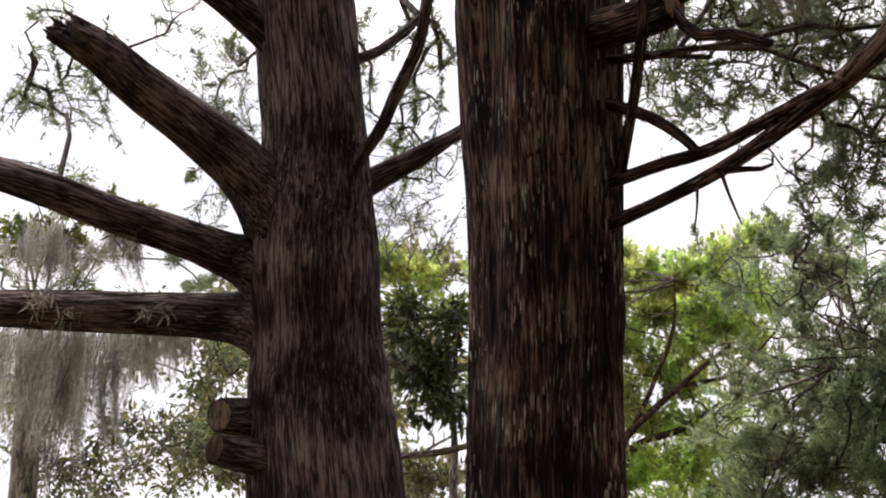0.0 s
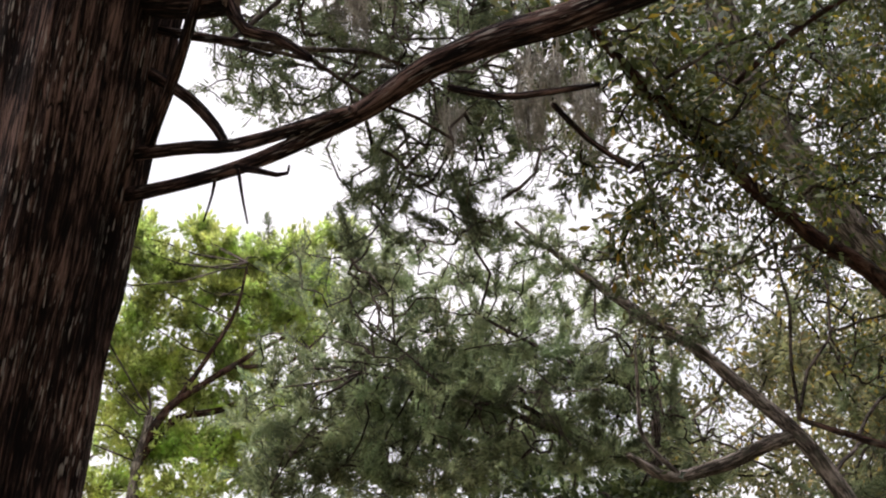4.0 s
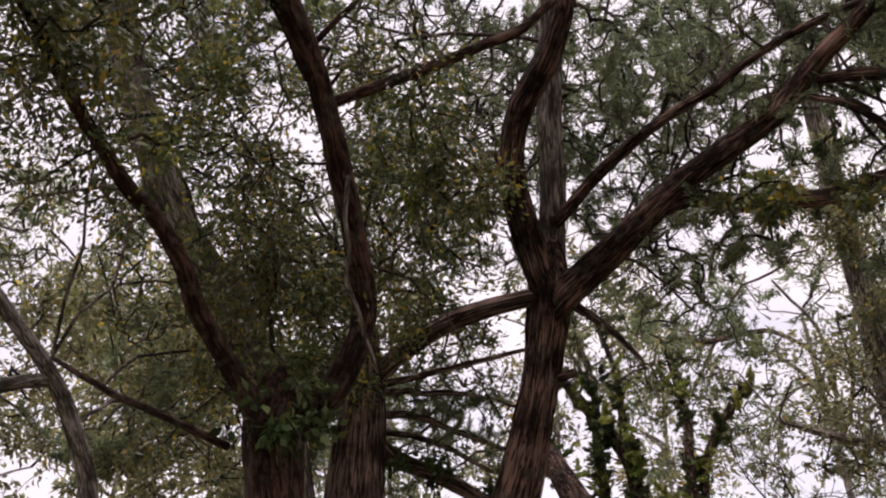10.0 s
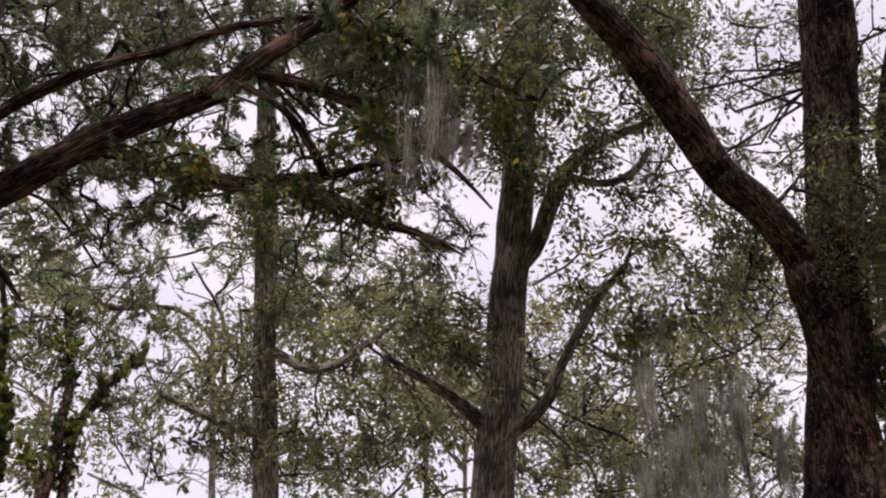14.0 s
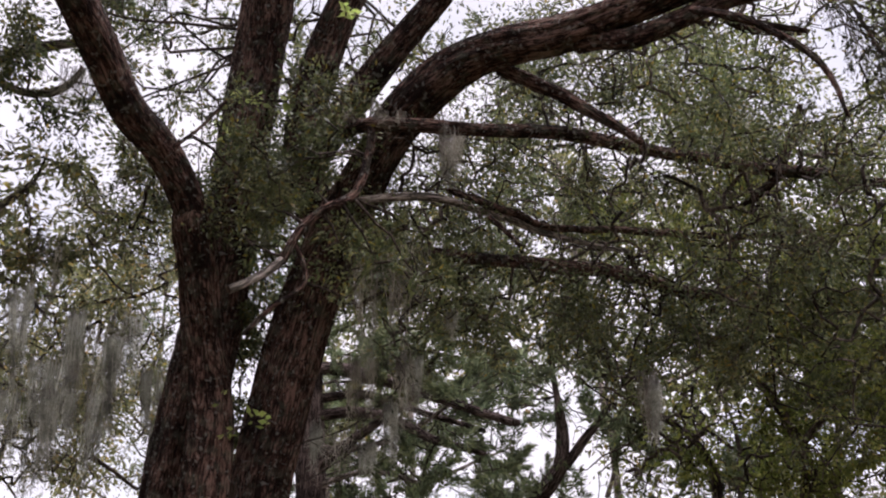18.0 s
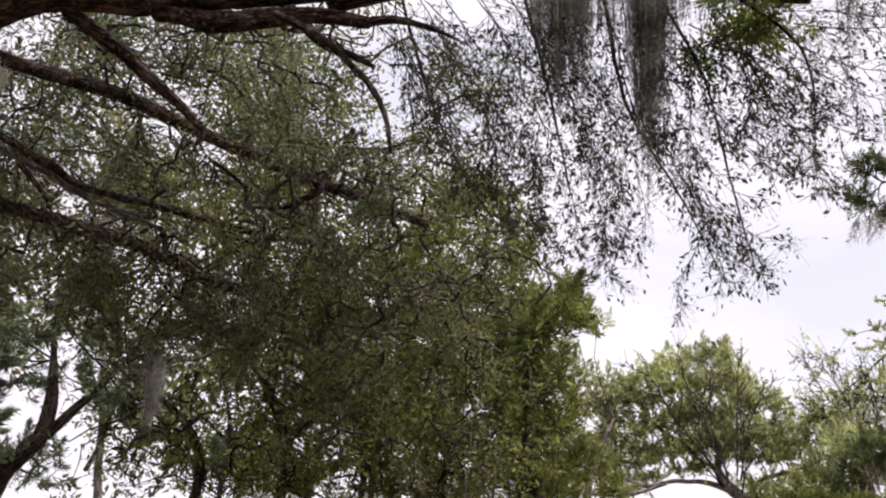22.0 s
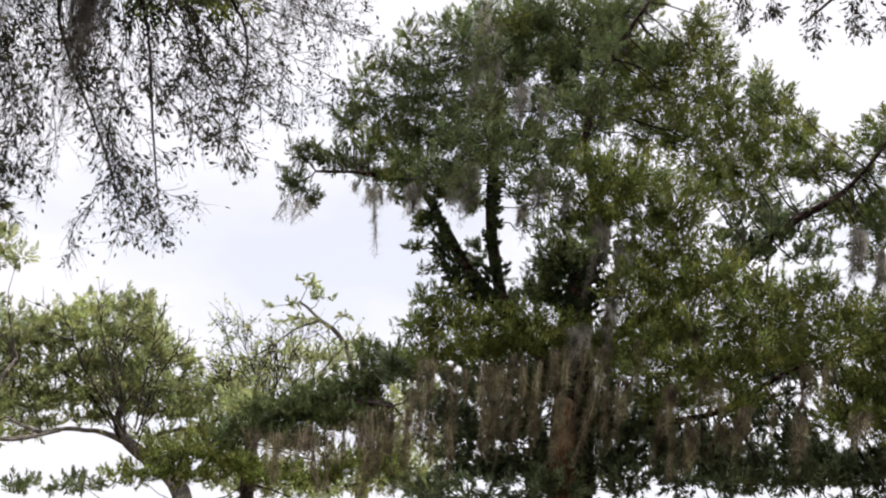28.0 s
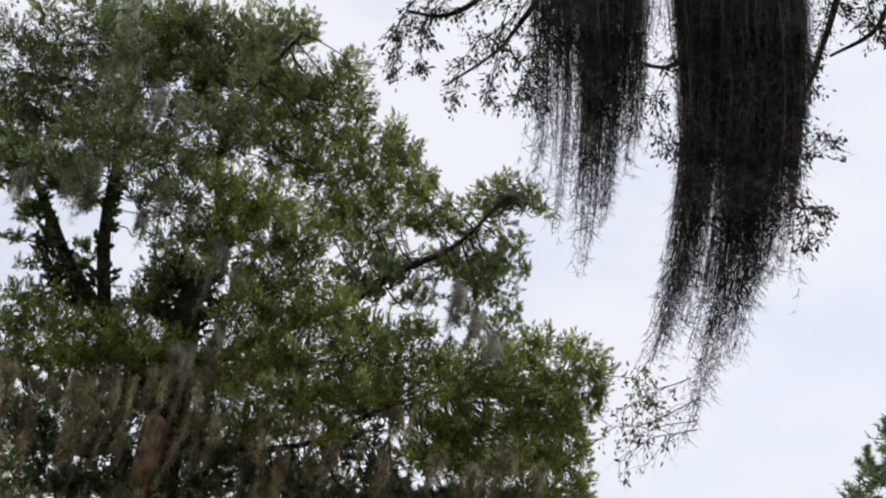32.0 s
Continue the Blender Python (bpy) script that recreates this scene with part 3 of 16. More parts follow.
        d = D * 0.95 + way * 0.5 + rng.normal(size=(n, 3)) * 0.2
        d /= np.linalg.norm(d, axis=1)[:, None]
        s = np.cross(d, rng.normal(size=(n, 3)))
        s /= np.linalg.norm(s, axis=1)[:, None] + 1e-9
        L = needle * (0.6 + 0.8 * rng.random((n, 1)))
        v = np.stack([c - d * L * 0.5 - s * L * slim * 0.5, c - d * L * 0.5 + s * L * slim * 0.5, c + d * L * 0.5], 1).reshape(-1, 3)
        return tagged(part(name, mesh_from(name, v - self.base, np.arange(n * 3).reshape(-1, 3), mat), self.ob, label), kind="stuff")

    def spray(self, lines, mat, side=0.5, every=0.055, leaf=0.04, leaves=3, rad=0.006, fall=0.25, name="twig_spray", shape=0.42):
        """Fine branching twigs: along each line of (x, y, z) side twigs fork off, which fork again and carry small leaves."""
        self.seed += 1
        rng = np.random.default_rng(self.seed * 91 + len(lines))
        V, F, c, A_, B_ = [], [], 0, [], []

        def rod(P, r0, r1):
            nonlocal c
            k = len(P)
            d = P[-1] - P[0]
            s1 = np.cross(d, (0.3, 0.2, 0.9))
            s1 /= np.linalg.norm(s1) + 1e-9
            s2 = np.cross(d, s1)
            s2 /= np.linalg.norm(s2) + 1e-9
            Q = np.linspace(r0, r1, k)[:, None]
            V.append(np.stack([P + s1 * Q, P + (-0.5 * s1 + 0.87 * s2) * Q, P + (-0.5 * s1 - 0.87 * s2) * Q], 1).reshape(-1, 3))
            i, h = (np.arange(k - 1) * 3)[:, None], np.arange(3)[None]
            F.append(np.stack([c + i + h, c + i + (h + 1) % 3, c + i + 3 + (h + 1) % 3, c + i + 3 + h], -1).reshape(-1, 4))
            c += 3 * k

        def off(P0, lead, length, steps, r):
            """One twig from P0 that leaves its stem at an angle and bends down."""
            w = rng.normal(size=3)
            w -= lead * (w @ lead)
            w /= np.linalg.norm(w) + 1e-9
            a = rng.uniform(0.45, 0.95)
            d = lead * math.cos(a) + w * math.sin(a)
            P = [P0]
            for _ in range(steps):
                d = d + rng.normal(size=3) * 0.16 - (0, 0, fall * 0.35)
                d /= np.linalg.norm(d)
                P.append(P[-1] + d * length / steps)
            P = np.array(P)
            rod(P, r, r * 0.45)
            return P, d

        for line in lines:
            q = spline([(*p, 1.0) for p in line], 0.05)[:, :3]
            q[1:] += np.cumsum(rng.normal(size=(len(q) - 1, 3)) * 0.004, 0)
            s = np.r_[0, np.cumsum(np.linalg.norm(np.diff(q, axis=0), axis=1))]
            rod(q, rad, rad * 0.3)
            for at in np.arange(s[-1] * 0.08, s[-1], every):
                u = at / s[-1]
                k = min(len(q) - 2, int(np.searchsorted(s, at)))
                lead = q[k + 1] - q[k]
                lead /= np.linalg.norm(lead) + 1e-9
                P, d = off(q[k], lead, side * (1.05 - 0.7 * u) * rng.uniform(0.35, 1.1), 4, rad * 0.5)
                for b in range(rng.integers(2, 5)):
                    j = rng.integers(1, 4)
                    w = P[j + 1] - P[j]
                    S, _ = off(P[j], w / np.linalg.norm(w), side * 0.4 * rng.uniform(0.4, 1.1), 2, rad * 0.3)
                    A_.append(S[0])
                    B_.append(S[-1])
                A_.append(P[1])
                B_.append(P[-1])
        tagged(part(name, mesh_from(name, np.vstack(V) - self.base, np.vstack(F), TWIG, np.vstack(V)), self.ob), kind="stuff")
        if leaves:
            n = rng.poisson(leaves, len(A_))
            v, f = foliage(np.repeat(np.array(A_), n, 0), np.repeat(np.array(B_), n, 0), leaf, shape, 0.045, "broad", rng, 0.5)
            tagged(part("foliage", mesh_from("foliage", v - self.base, f, mat), self.ob), kind="stuff")


def foliage(A, B, size, shape, spread, kind, rng, droop=0.0):
    """Many small leaves along the twigs from A to B."""
    n = len(A)
    t = rng.random((n, 1))
    if kind == "cedar":
        # plumes: fine sprigs round an axis that carries the twig on and lifts, thinner towards its tip
        lead = (B - A) / (np.linalg.norm(B - A, axis=1)[:, None] + 1e-6) + (0, 0, 0.3)
        lead /= np.linalg.norm(lead, axis=1)[:, None] + 1e-6
        way = rng.normal(size=(n, 3))
        way -= lead * (way * lead).sum(1)[:, None]
        way /= np.linalg.norm(way, axis=1)[:, None] + 1e-6
        c = B + lead * spread * (1.5 * t - 0.75) + way * spread * 0.5 * (1 - t) ** 0.6 * (0.2 + 0.8 * rng.random((n, 1)))
        d = lead * 0.7 + way * 0.65 + rng.normal(size=(n, 3)) * 0.3
    else:
        way = rng.normal(size=(n, 3))
        c = A + (B - A) * (0.25 + 0.85 * t) + way * spread * 0.4
        d = way * 0.7 + (B - A) / (np.linalg.norm(B - A, axis=1)[:, None] + 1e-6) * 0.6 + rng.normal(size=(n, 3)) * 0.5 + (0, 0, -0.25 - droop)
    d /= np.linalg.norm(d, axis=1)[:, None] + 1e-9
    s = np.cross(d, rng.normal(size=(n, 3)))
    s /= np.linalg.norm(s, axis=1)[:, None] + 1e-9
    up = np.cross(s, d)
    L = size * ((0.5 + 1.2 * rng.random((n, 1)) ** 2.5) if kind == "cedar" else (0.6 + 0.8 * rng.random((n, 1))))
    W = L * shape * 0.5
    if kind == "cedar":
        v = np.stack([c - d * L * 0.5 - s * W * 0.42, c - d * L * 0.5 + s * W * 0.42, c + d * L * 0.5], 1).reshape(-1, 3)
        return v, np.arange(n * 3).reshape(-1, 3)
    v = np.stack([c - d * L * 0.5, c + s * W - d * L * 0.05 + up * W * 0.25, c + d * L * 0.5, c - s * W - d * L * 0.05 + up * W * 0.25], 1).reshape(-1, 3)
    f = np.arange(n * 4).reshape(-1, 4)
    return v, f


def moss(place, length, width, strands=90, mat=None, sway=(0, 0), label="grey Spanish moss hanging in long strands from a branch", thick=0.0016, hair=9, seed=0, curl=0.045, locks=0, bend=1.9):
    """A hank of hanging moss: wavering strands with short curled hairs."""
    rng = np.random.default_rng(1000 + seed + int(abs(place[0] * 100)))
    V, F, c = [], [], 0
    K = 11
    few, locks = locks > 0, locks or max(3, strands // 11)
    cores = rng.normal(size=(locks, 2)) * width * 0.38
    reach = (0.8 if few else 0.35) + (0.2 if few else 0.65) * rng.random(locks) ** 0.9
    drift = np.cumsum(rng.normal(size=(locks, K, 2)) * min(width, 0.35) * 0.05, 1)
    for n_ in range(strands):
        k_ = n_ % locks
        L = length * reach[k_] * ((0.22 + 0.78 * rng.random()) if few else (0.4 + 0.6 * rng.random() ** 0.7))
        t = np.linspace(0, 1, K)
        u = t * L / length
        mine = rng.normal(size=2) * width * (0.55 if few else 0.11)
        wob = np.cumsum(rng.normal(size=(K, 2)) * (0.0075 if few else min(width, 0.3) * 0.018), 0) + drift[k_] * (L / length)
        close = 1 - (0.55 if few else 0.85) * (u / reach[k_]) ** 1.3
        x = cores[k_, 0] * (1 - 0.35 * u) + mine[0] * close + wob[:, 0] + sway[0] * u ** bend
        y = cores[k_, 1] * (1 - 0.35 * u) + mine[1] * close + wob[:, 1] + sway[1] * u ** bend
        z = -t * L + abs(rng.normal()) * 0.03
        P = np.c_[x, y, z]
        a = rng.random() * 6.28
        side = np.array([math.cos(a), math.sin(a), 0]) * thick * (0.6 + rng.random())
        w = (1 - 0.8 * t ** 2)[:, None]
        V += [P + side * w, P - side * w]
        i = np.arange(K - 1)
        q = np.c_[c + i, c + i + 1, c + K + i + 1, c + K + i]
        F += [q[:, :3], q[:, [0, 2, 3]]]
        c += 2 * K
        h = int(hair * L / 0.25 * rng.uniform(0.6, 1.4)) + 2
        tt = rng.random(h)
        B = np.c_[np.interp(tt, t, x), np.interp(tt, t, y), np.interp(tt, t, z)]
        dv = rng.normal(size=(h, 3)) * (1, 1, 0.5) - (0, 0, 1.0)
        dv *= (curl * (0.5 + rng.random((h, 1)))) / (np.linalg.norm(dv, axis=1)[:, None])
        sd = np.cross(dv, rng.normal(size=(h, 3)))
        sd *= thick * 0.9 / (np.linalg.norm(sd, axis=1)[:, None] + 1e-9)
        V.append(np.stack([B - sd, B + sd, B + dv], 1).reshape(-1, 3))
        F.append(c + np.arange(h * 3).reshape(-1, 3))
        c += 3 * h
    ob = new("spanish_moss", mesh_from("spanish_moss", np.vstack(V), np.vstack(F), mat or MOSS))
    ob.location = place
    return tagged(ob, label, "hanging moss", "hanks of moss")


# ---- canopy overhead, unseen, added to block skylight ----
def overhead(tree, top, wide, mat):
    """The upper crown of a tree, out of view, added over the clearing to shade it."""
    o = np.random.default_rng(int(abs(top[0] * 50 + top[1] * 70)))
    cl = [((top[0] + o.normal() * wide, top[1] + o.normal() * wide, top[2] + o.normal() * 0.8), (0.9, 0.9, 0.7), 0.0) for _ in range(12)]
    tree.crown(cl, mat, size=0.16, shape=0.45, cover=0.2, spread=0.4, gaps=0.4, twig=0.006)


# ---- ground ----
gx = np.concatenate([-np.geomspace(2000, 2, 26), np.linspace(-1.6, 1.6, 5), np.geomspace(2, 2000, 26)])
X, Y = np.meshgrid(gx, gx)
gp = np.c_[X.ravel(), Y.ravel(), np.zeros(X.size)]
gp[:, 2] = 0.12 * lattice(gp / 3.0, 4) * np.clip(np.hypot(gp[:, 0], gp[:, 1]) / 4, 0, 1) - 0.05
k = len(gx)
gi = (np.arange(k - 1)[:, None] * k + np.arange(k - 1)[None]).ravel()
ground = new("ground", mesh_from("ground", gp, np.c_[gi, gi + 1, gi + 1 + k, gi + k], GROUND, None, True))
tagged(ground, "woodland floor of brown leaf litter and grass", "ground", kind="structure")


# ---- trees ----
# old red cedar with shaggy fissured bark and a snapped limb
T = Tree('cedar_tree', (-0.646, 5.021, 0), 'old red cedar with shaggy fissured bark and a snapped limb', CEDAR_BARK, 'tree', '')
T.stem('trunk', [(-0.93, 3.032, 10.584, 0.078), (-0.913, 3.298, 5.584, 0.194), (-0.879, 3.829, 4.695, 0.209), (-0.825, 4.121, 4.163, 0.22), (-0.829, 4.323, 3.723, 0.276), (-0.814, 4.505, 3.334, 0.273), (-0.789, 4.633, 2.983, 0.303), (-0.757, 4.72, 2.675, 0.308), (-0.701, 4.871, 1.204, 0.326), (-0.646, 5.021, -0.12, 0.416)], fine=84)
T.stem('limb', [(-0.891, 4.349, 3.764, 0.246), (-0.978, 4.199, 3.84, 0.178), (-1.066, 4.094, 3.907, 0.136), (-1.188, 3.929, 3.968, 0.114), (-1.427, 3.617, 4.037, 0.095), (-1.547, 3.466, 4.086, 0.078), (-1.65, 3.341, 4.098, 0.06)], jag=0.16, label='snapped limb with a splintered end')
T.stem('limb', [(-0.973, 3.962, 4.514, 0.079), (-1.12, 3.755, 4.564, 0.067), (-1.256, 3.594, 4.546, 0.057), (-1.526, 3.24, 4.509, 0.048)])
T.stem('limb', [(-0.964, 4.435, 3.565, 0.194), (-1.081, 4.342, 3.617, 0.118), (-1.195, 4.272, 3.637, 0.087), (-1.42, 4.152, 3.679, 0.073), (-1.625, 4.013, 3.694, 0.07), (-1.813, 3.864, 3.709, 0.062), (-2.07, 3.618, 3.687, 0.053), (-2.398, 3.294, 3.645, 0.042)])
T.stem('limb', [(-0.961, 4.518, 3.379, 0.181), (-1.11, 4.477, 3.407, 0.109), (-1.231, 4.448, 3.411, 0.088), (-1.456, 4.438, 3.421, 0.081), (-1.811, 4.379, 3.404, 0.077), (-2.146, 4.298, 3.385, 0.069), (-2.688, 4.191, 3.348, 0.061)])
T.stem('stub', [(-1.015, 4.597, 2.983, 0.082), (-1.102, 4.53, 2.974, 0.076), (-1.183, 4.413, 2.949, 0.067)], label='short dead stub')
T.stem('stub', [(-0.977, 4.6, 2.816, 0.083), (-1.064, 4.483, 2.8, 0.072), (-1.168, 4.355, 2.795, 0.06)], label='sawn stub with a pale cut end')
T.stem('branch', [(-0.704, 4.188, 3.893, 0.033), (-0.596, 4.027, 3.984, 0.03), (-0.445, 3.81, 4.142, 0.027), (-0.336, 3.6, 4.258, 0.026), (-0.289, 3.324, 4.424, 0.023)])
T.stem('branch', [(-0.639, 4.254, 3.992, 0.039), (-0.412, 4.289, 4.152, 0.037), (-0.228, 4.324, 4.287, 0.035), (0.022, 4.398, 4.52, 0.031), (0.315, 4.422, 4.784, 0.026)])
T.stem('branch', [(-0.613, 4.282, 3.949, 0.034), (-0.362, 4.382, 4.196, 0.032), (-0.158, 4.47, 4.428, 0.031), (0.097, 4.655, 4.669, 0.027)])
T.stem('branch', [(-0.67, 4.023, 4.5, 0.026), (-0.5, 4.14, 4.694, 0.025), (-0.371, 4.212, 4.929, 0.02)])
T.crown([((-2.29, 4.56, 4.66), (0.28, 0.4, 0.28), 0.46), ((-2.02, 4.54, 4.86), (0.19, 0.4, 0.22), 0.41), ((-1.81, 4.8, 5.46), (0.21, 0.4, 0.14), 0.34),
    ((-2.35, 4.42, 4.98), (0.26, 0.4, 0.19), 0.49), ((-1.93, 4.79, 4.75), (0.19, 0.3, 0.16), 0.37)], CEDAR_LEAF, size=0.039, shape=0.5, cover=0.16, spread=0.09, kind='cedar', gaps=0.3, twig=0.0028)
T.crown([((-1.55, 5.11, 5.18), (0.19, 0.4, 0.31), 0.27), ((-1.6, 5.45, 4.65), (0.15, 0.4, 0.15), 0.26), ((-1.46, 5.26, 5), (0.14, 0.4, 0.21), 0.25)], CEDAR_LEAF, size=0.041, shape=0.5, cover=0.4, spread=0.12, kind='cedar', gaps=0.25, twig=0.003)
T.crown([((-0.43, 5.22, 5.27), (0.28, 0.6, 0.45), 0.04), ((-0.46, 5.54, 4.79), (0.24, 0.5, 0.14), 0.04), ((-0.73, 5.02, 5.49), (0.17, 0.5, 0.21), 0.11),
    ((-0.32, 5.1, 4.75), (0.19, 0.4, 0.19), 0.02)], CEDAR_LEAF, size=0.041, shape=0.5, cover=0.26, spread=0.12, kind='cedar', gaps=0.2, twig=0.0045)
T.stem('knot', [(-0.935, 4.329, 3.034, 0.019), (-0.944, 4.304, 3.069, 0.022), (-0.926, 4.294, 3.105, 0.019), (-0.902, 4.313, 3.093, 0.019), (-0.897, 4.328, 3.053, 0.022), (-0.914, 4.335, 3.026, 0.017)], label='dark healed knot')
overhead(T, (-0.866, 4.199, 10.5), 1.7, CEDAR_LEAF)
T.crown([((-1.47, 4.28, 3.39), (0.06, 0.06, 0.06), 0.31), ((-1.42, 4.31, 3.35), (0.04, 0.05, 0.04), 0.29), ((-1.84, 4.26, 3.38), (0.12, 0.08, 0.04), 0.39),
    ((-1.97, 4.21, 3.38), (0.1, 0.08, 0.04), 0.43), ((-1.59, 4.06, 3.62), (0.07, 0.08, 0.07), 0.35), ((-1.55, 4.1, 3.58), (0.05, 0.06, 0.06), 0.34)], MOSS, size=0.063, shape=0.1, cover=0.22, spread=0.05, gaps=0.1, twig=0.0012, label='pale tufts of air plants')

# large red cedar trunk streaked with pale resin
T = Tree('cedar_tree', (0.1, 3.992, 0), 'large red cedar trunk streaked with pale resin', CEDAR_BARK_DARK, 'tree', '')
T.stem('trunk', [(0.02, 2.425, 9.666, 0.105), (0.038, 2.615, 4.666, 0.263), (0.074, 2.994, 3.963, 0.262), (0.09, 3.225, 3.545, 0.252), (0.098, 3.374, 3.21, 0.24), (0.099, 3.536, 2.844, 0.238), (0.1, 3.699, 2.443, 0.245), (0.1, 3.846, 1.1, 0.259), (0.1, 3.992, -0.12, 0.33)], fine=100)
T.stem('stub', [(0.208, 2.949, 3.778, 0.064), (0.349, 2.796, 3.712, 0.059), (0.446, 2.683, 3.676, 0.05)], label='sawn limb stub')
T.stem('branch', [(0.434, 2.694, 3.667, 0.018), (0.508, 2.694, 3.563, 0.019), (0.588, 2.675, 3.557, 0.018), (0.688, 2.632, 3.484, 0.012)])
T.stem('branch', [(0.44, 2.716, 3.702, 0.015), (0.564, 2.579, 3.678, 0.012), (0.689, 2.43, 3.65, 0.01)])
T.stem('limb', [(0.264, 3.299, 3.241, 0.033), (0.341, 3.191, 3.226, 0.025), (0.526, 2.934, 3.213, 0.022), (0.708, 2.704, 3.251, 0.026), (0.833, 2.517, 3.295, 0.031), (0.939, 2.325, 3.347, 0.037), (1.035, 2.188, 3.352, 0.039), (1.17, 2.008, 3.355, 0.041), (1.266, 1.779, 3.326, 0.042)])
T.stem('limb', [(0.267, 3.227, 3.367, 0.028), (0.363, 3.117, 3.347, 0.022), (0.519, 2.973, 3.328, 0.022), (0.682, 2.676, 3.269, 0.02), (0.762, 2.441, 3.209, 0.017)])
T.stem('branch', [(0.273, 3.075, 3.601, 0.023), (0.416, 3.013, 3.49, 0.019), (0.505, 2.991, 3.401, 0.017), (0.539, 2.963, 3.335, 0.015)])
T.stem('branch', [(0.333, 3.112, 3.364, 0.019), (0.355, 2.863, 3.544, 0.018), (0.346, 2.583, 3.739, 0.016)])
T.stem('branch', [(0.276, 2.995, 3.707, 0.017), (0.443, 2.963, 3.706, 0.015), (0.551, 2.86, 3.652, 0.011)])
T.stem('twig', [(0.561, 2.866, 3.209, 0.012), (0.626, 2.815, 3.182, 0.009), (0.695, 2.791, 3.183, 0.005), (0.695, 2.779, 3.202, 0.003)])
T.stem('twig', [(0.561, 2.835, 3.181, 0.007), (0.585, 2.864, 3.122, 0.005), (0.619, 2.896, 3.046, 0.003)])
T.stem('twig', [(0.519, 2.945, 3.198, 0.006), (0.52, 2.971, 3.152, 0.004), (0.513, 3.012, 3.082, 0.003)])
T.stem('branch', [(0.922, 2.176, 3.169, 0.01), (1.035, 2.131, 3.151, 0.01), (1.131, 2.072, 3.152, 0.009), (1.244, 1.987, 3.161, 0.006)])
T.stem('branch', [(1.249, 2.203, 3.235, 0.009), (1.394, 2.26, 3.202, 0.008), (1.558, 2.292, 3.172, 0.007)])
T.crown([((0.82, 3.45, 4.35), (0.22, 0.5, 0.14), -0.31), ((1.03, 3.22, 4.21), (0.18, 0.5, 0.14), -0.4), ((0.84, 3.77, 4.27), (0.2, 0.5, 0.15), -0.29),
    ((1.47, 3.96, 4.03), (0.26, 0.6, 0.21), -0.43), ((1.61, 3.58, 4.11), (0.2, 0.5, 0.18), -0.51), ((1.79, 3.65, 3.86), (0.2, 0.6, 0.18), -0.54),
    ((1.71, 4.14, 3.98), (0.25, 0.5, 0.17), -0.46)], CEDAR_LEAF, size=0.036, shape=0.5, cover=0.5, spread=0.13, kind='cedar', gaps=0.22, twig=0.0034)
T.crown([((0.93, 3.4, 4.12), (0.28, 0.5, 0.18), -0.29), ((1.21, 3.26, 4.18), (0.18, 0.5, 0.14), -0.39), ((1.61, 3.9, 4.15), (0.29, 0.6, 0.26), -0.42),
    ((1.99, 4.01, 4.1), (0.22, 0.6, 0.22), -0.49), ((1.51, 4.27, 4.04), (0.19, 0.5, 0.19), -0.36), ((1.79, 3.22, 4.21), (0.22, 0.5, 0.19), -0.55)], CEDAR_LEAF, size=0.036, shape=0.5, cover=0.5, spread=0.13, kind='cedar', gaps=0.22, twig=0.0034)
T.crown([((1.76, 4.42, 5.63), (0.32, 0.5, 0.21), -0.44), ((2.24, 3.86, 5.28), (0.29, 0.5, 0.15), -0.6), ((2.35, 3.66, 5.14), (0.18, 0.5, 0.15), -0.65),
    ((2.78, 3.63, 5.32), (0.28, 0.5, 0.16), -0.73), ((1.82, 4.63, 5.45), (0.22, 0.5, 0.17), -0.43), ((1.94, 4.02, 4.95), (0.23, 0.5, 0.18), -0.52),
    ((2.35, 3.95, 4.97), (0.28, 0.5, 0.16), -0.61), ((2.32, 3.55, 4.88), (0.2, 0.5, 0.17), -0.66), ((1.56, 4.31, 4.99), (0.27, 0.5, 0.17), -0.41),
    ((2.08, 4.4, 5.23), (0.31, 0.5, 0.15), -0.51), ((1.99, 3.97, 4.68), (0.21, 0.5, 0.17), -0.54), ((3.07, 4.08, 5.11), (0.29, 0.5, 0.23), -0.72)], CEDAR_LEAF, size=0.041, shape=0.5, cover=0.36, spread=0.15, kind='cedar', gaps=0.28, twig=0.004)
T.crown([((1.9, 4.71, 4.96), (0.28, 0.5, 0.16), -0.44), ((2.15, 4.21, 4.79), (0.29, 0.5, 0.15), -0.54), ((2.43, 4.08, 4.66), (0.28, 0.5, 0.18), -0.61),
    ((2.86, 4.4, 5.02), (0.21, 0.5, 0.21), -0.64), ((1.57, 4.63, 4.42), (0.23, 0.5, 0.17), -0.39), ((2.26, 4.84, 4.79), (0.25, 0.5, 0.16), -0.5),
    ((2.73, 4.33, 4.62), (0.28, 0.5, 0.22), -0.63), ((2.71, 4.08, 4.39), (0.19, 0.5, 0.2), -0.66)], CEDAR_LEAF, size=0.041, shape=0.5, cover=0.36, spread=0.15, kind='cedar', gaps=0.28, twig=0.004)
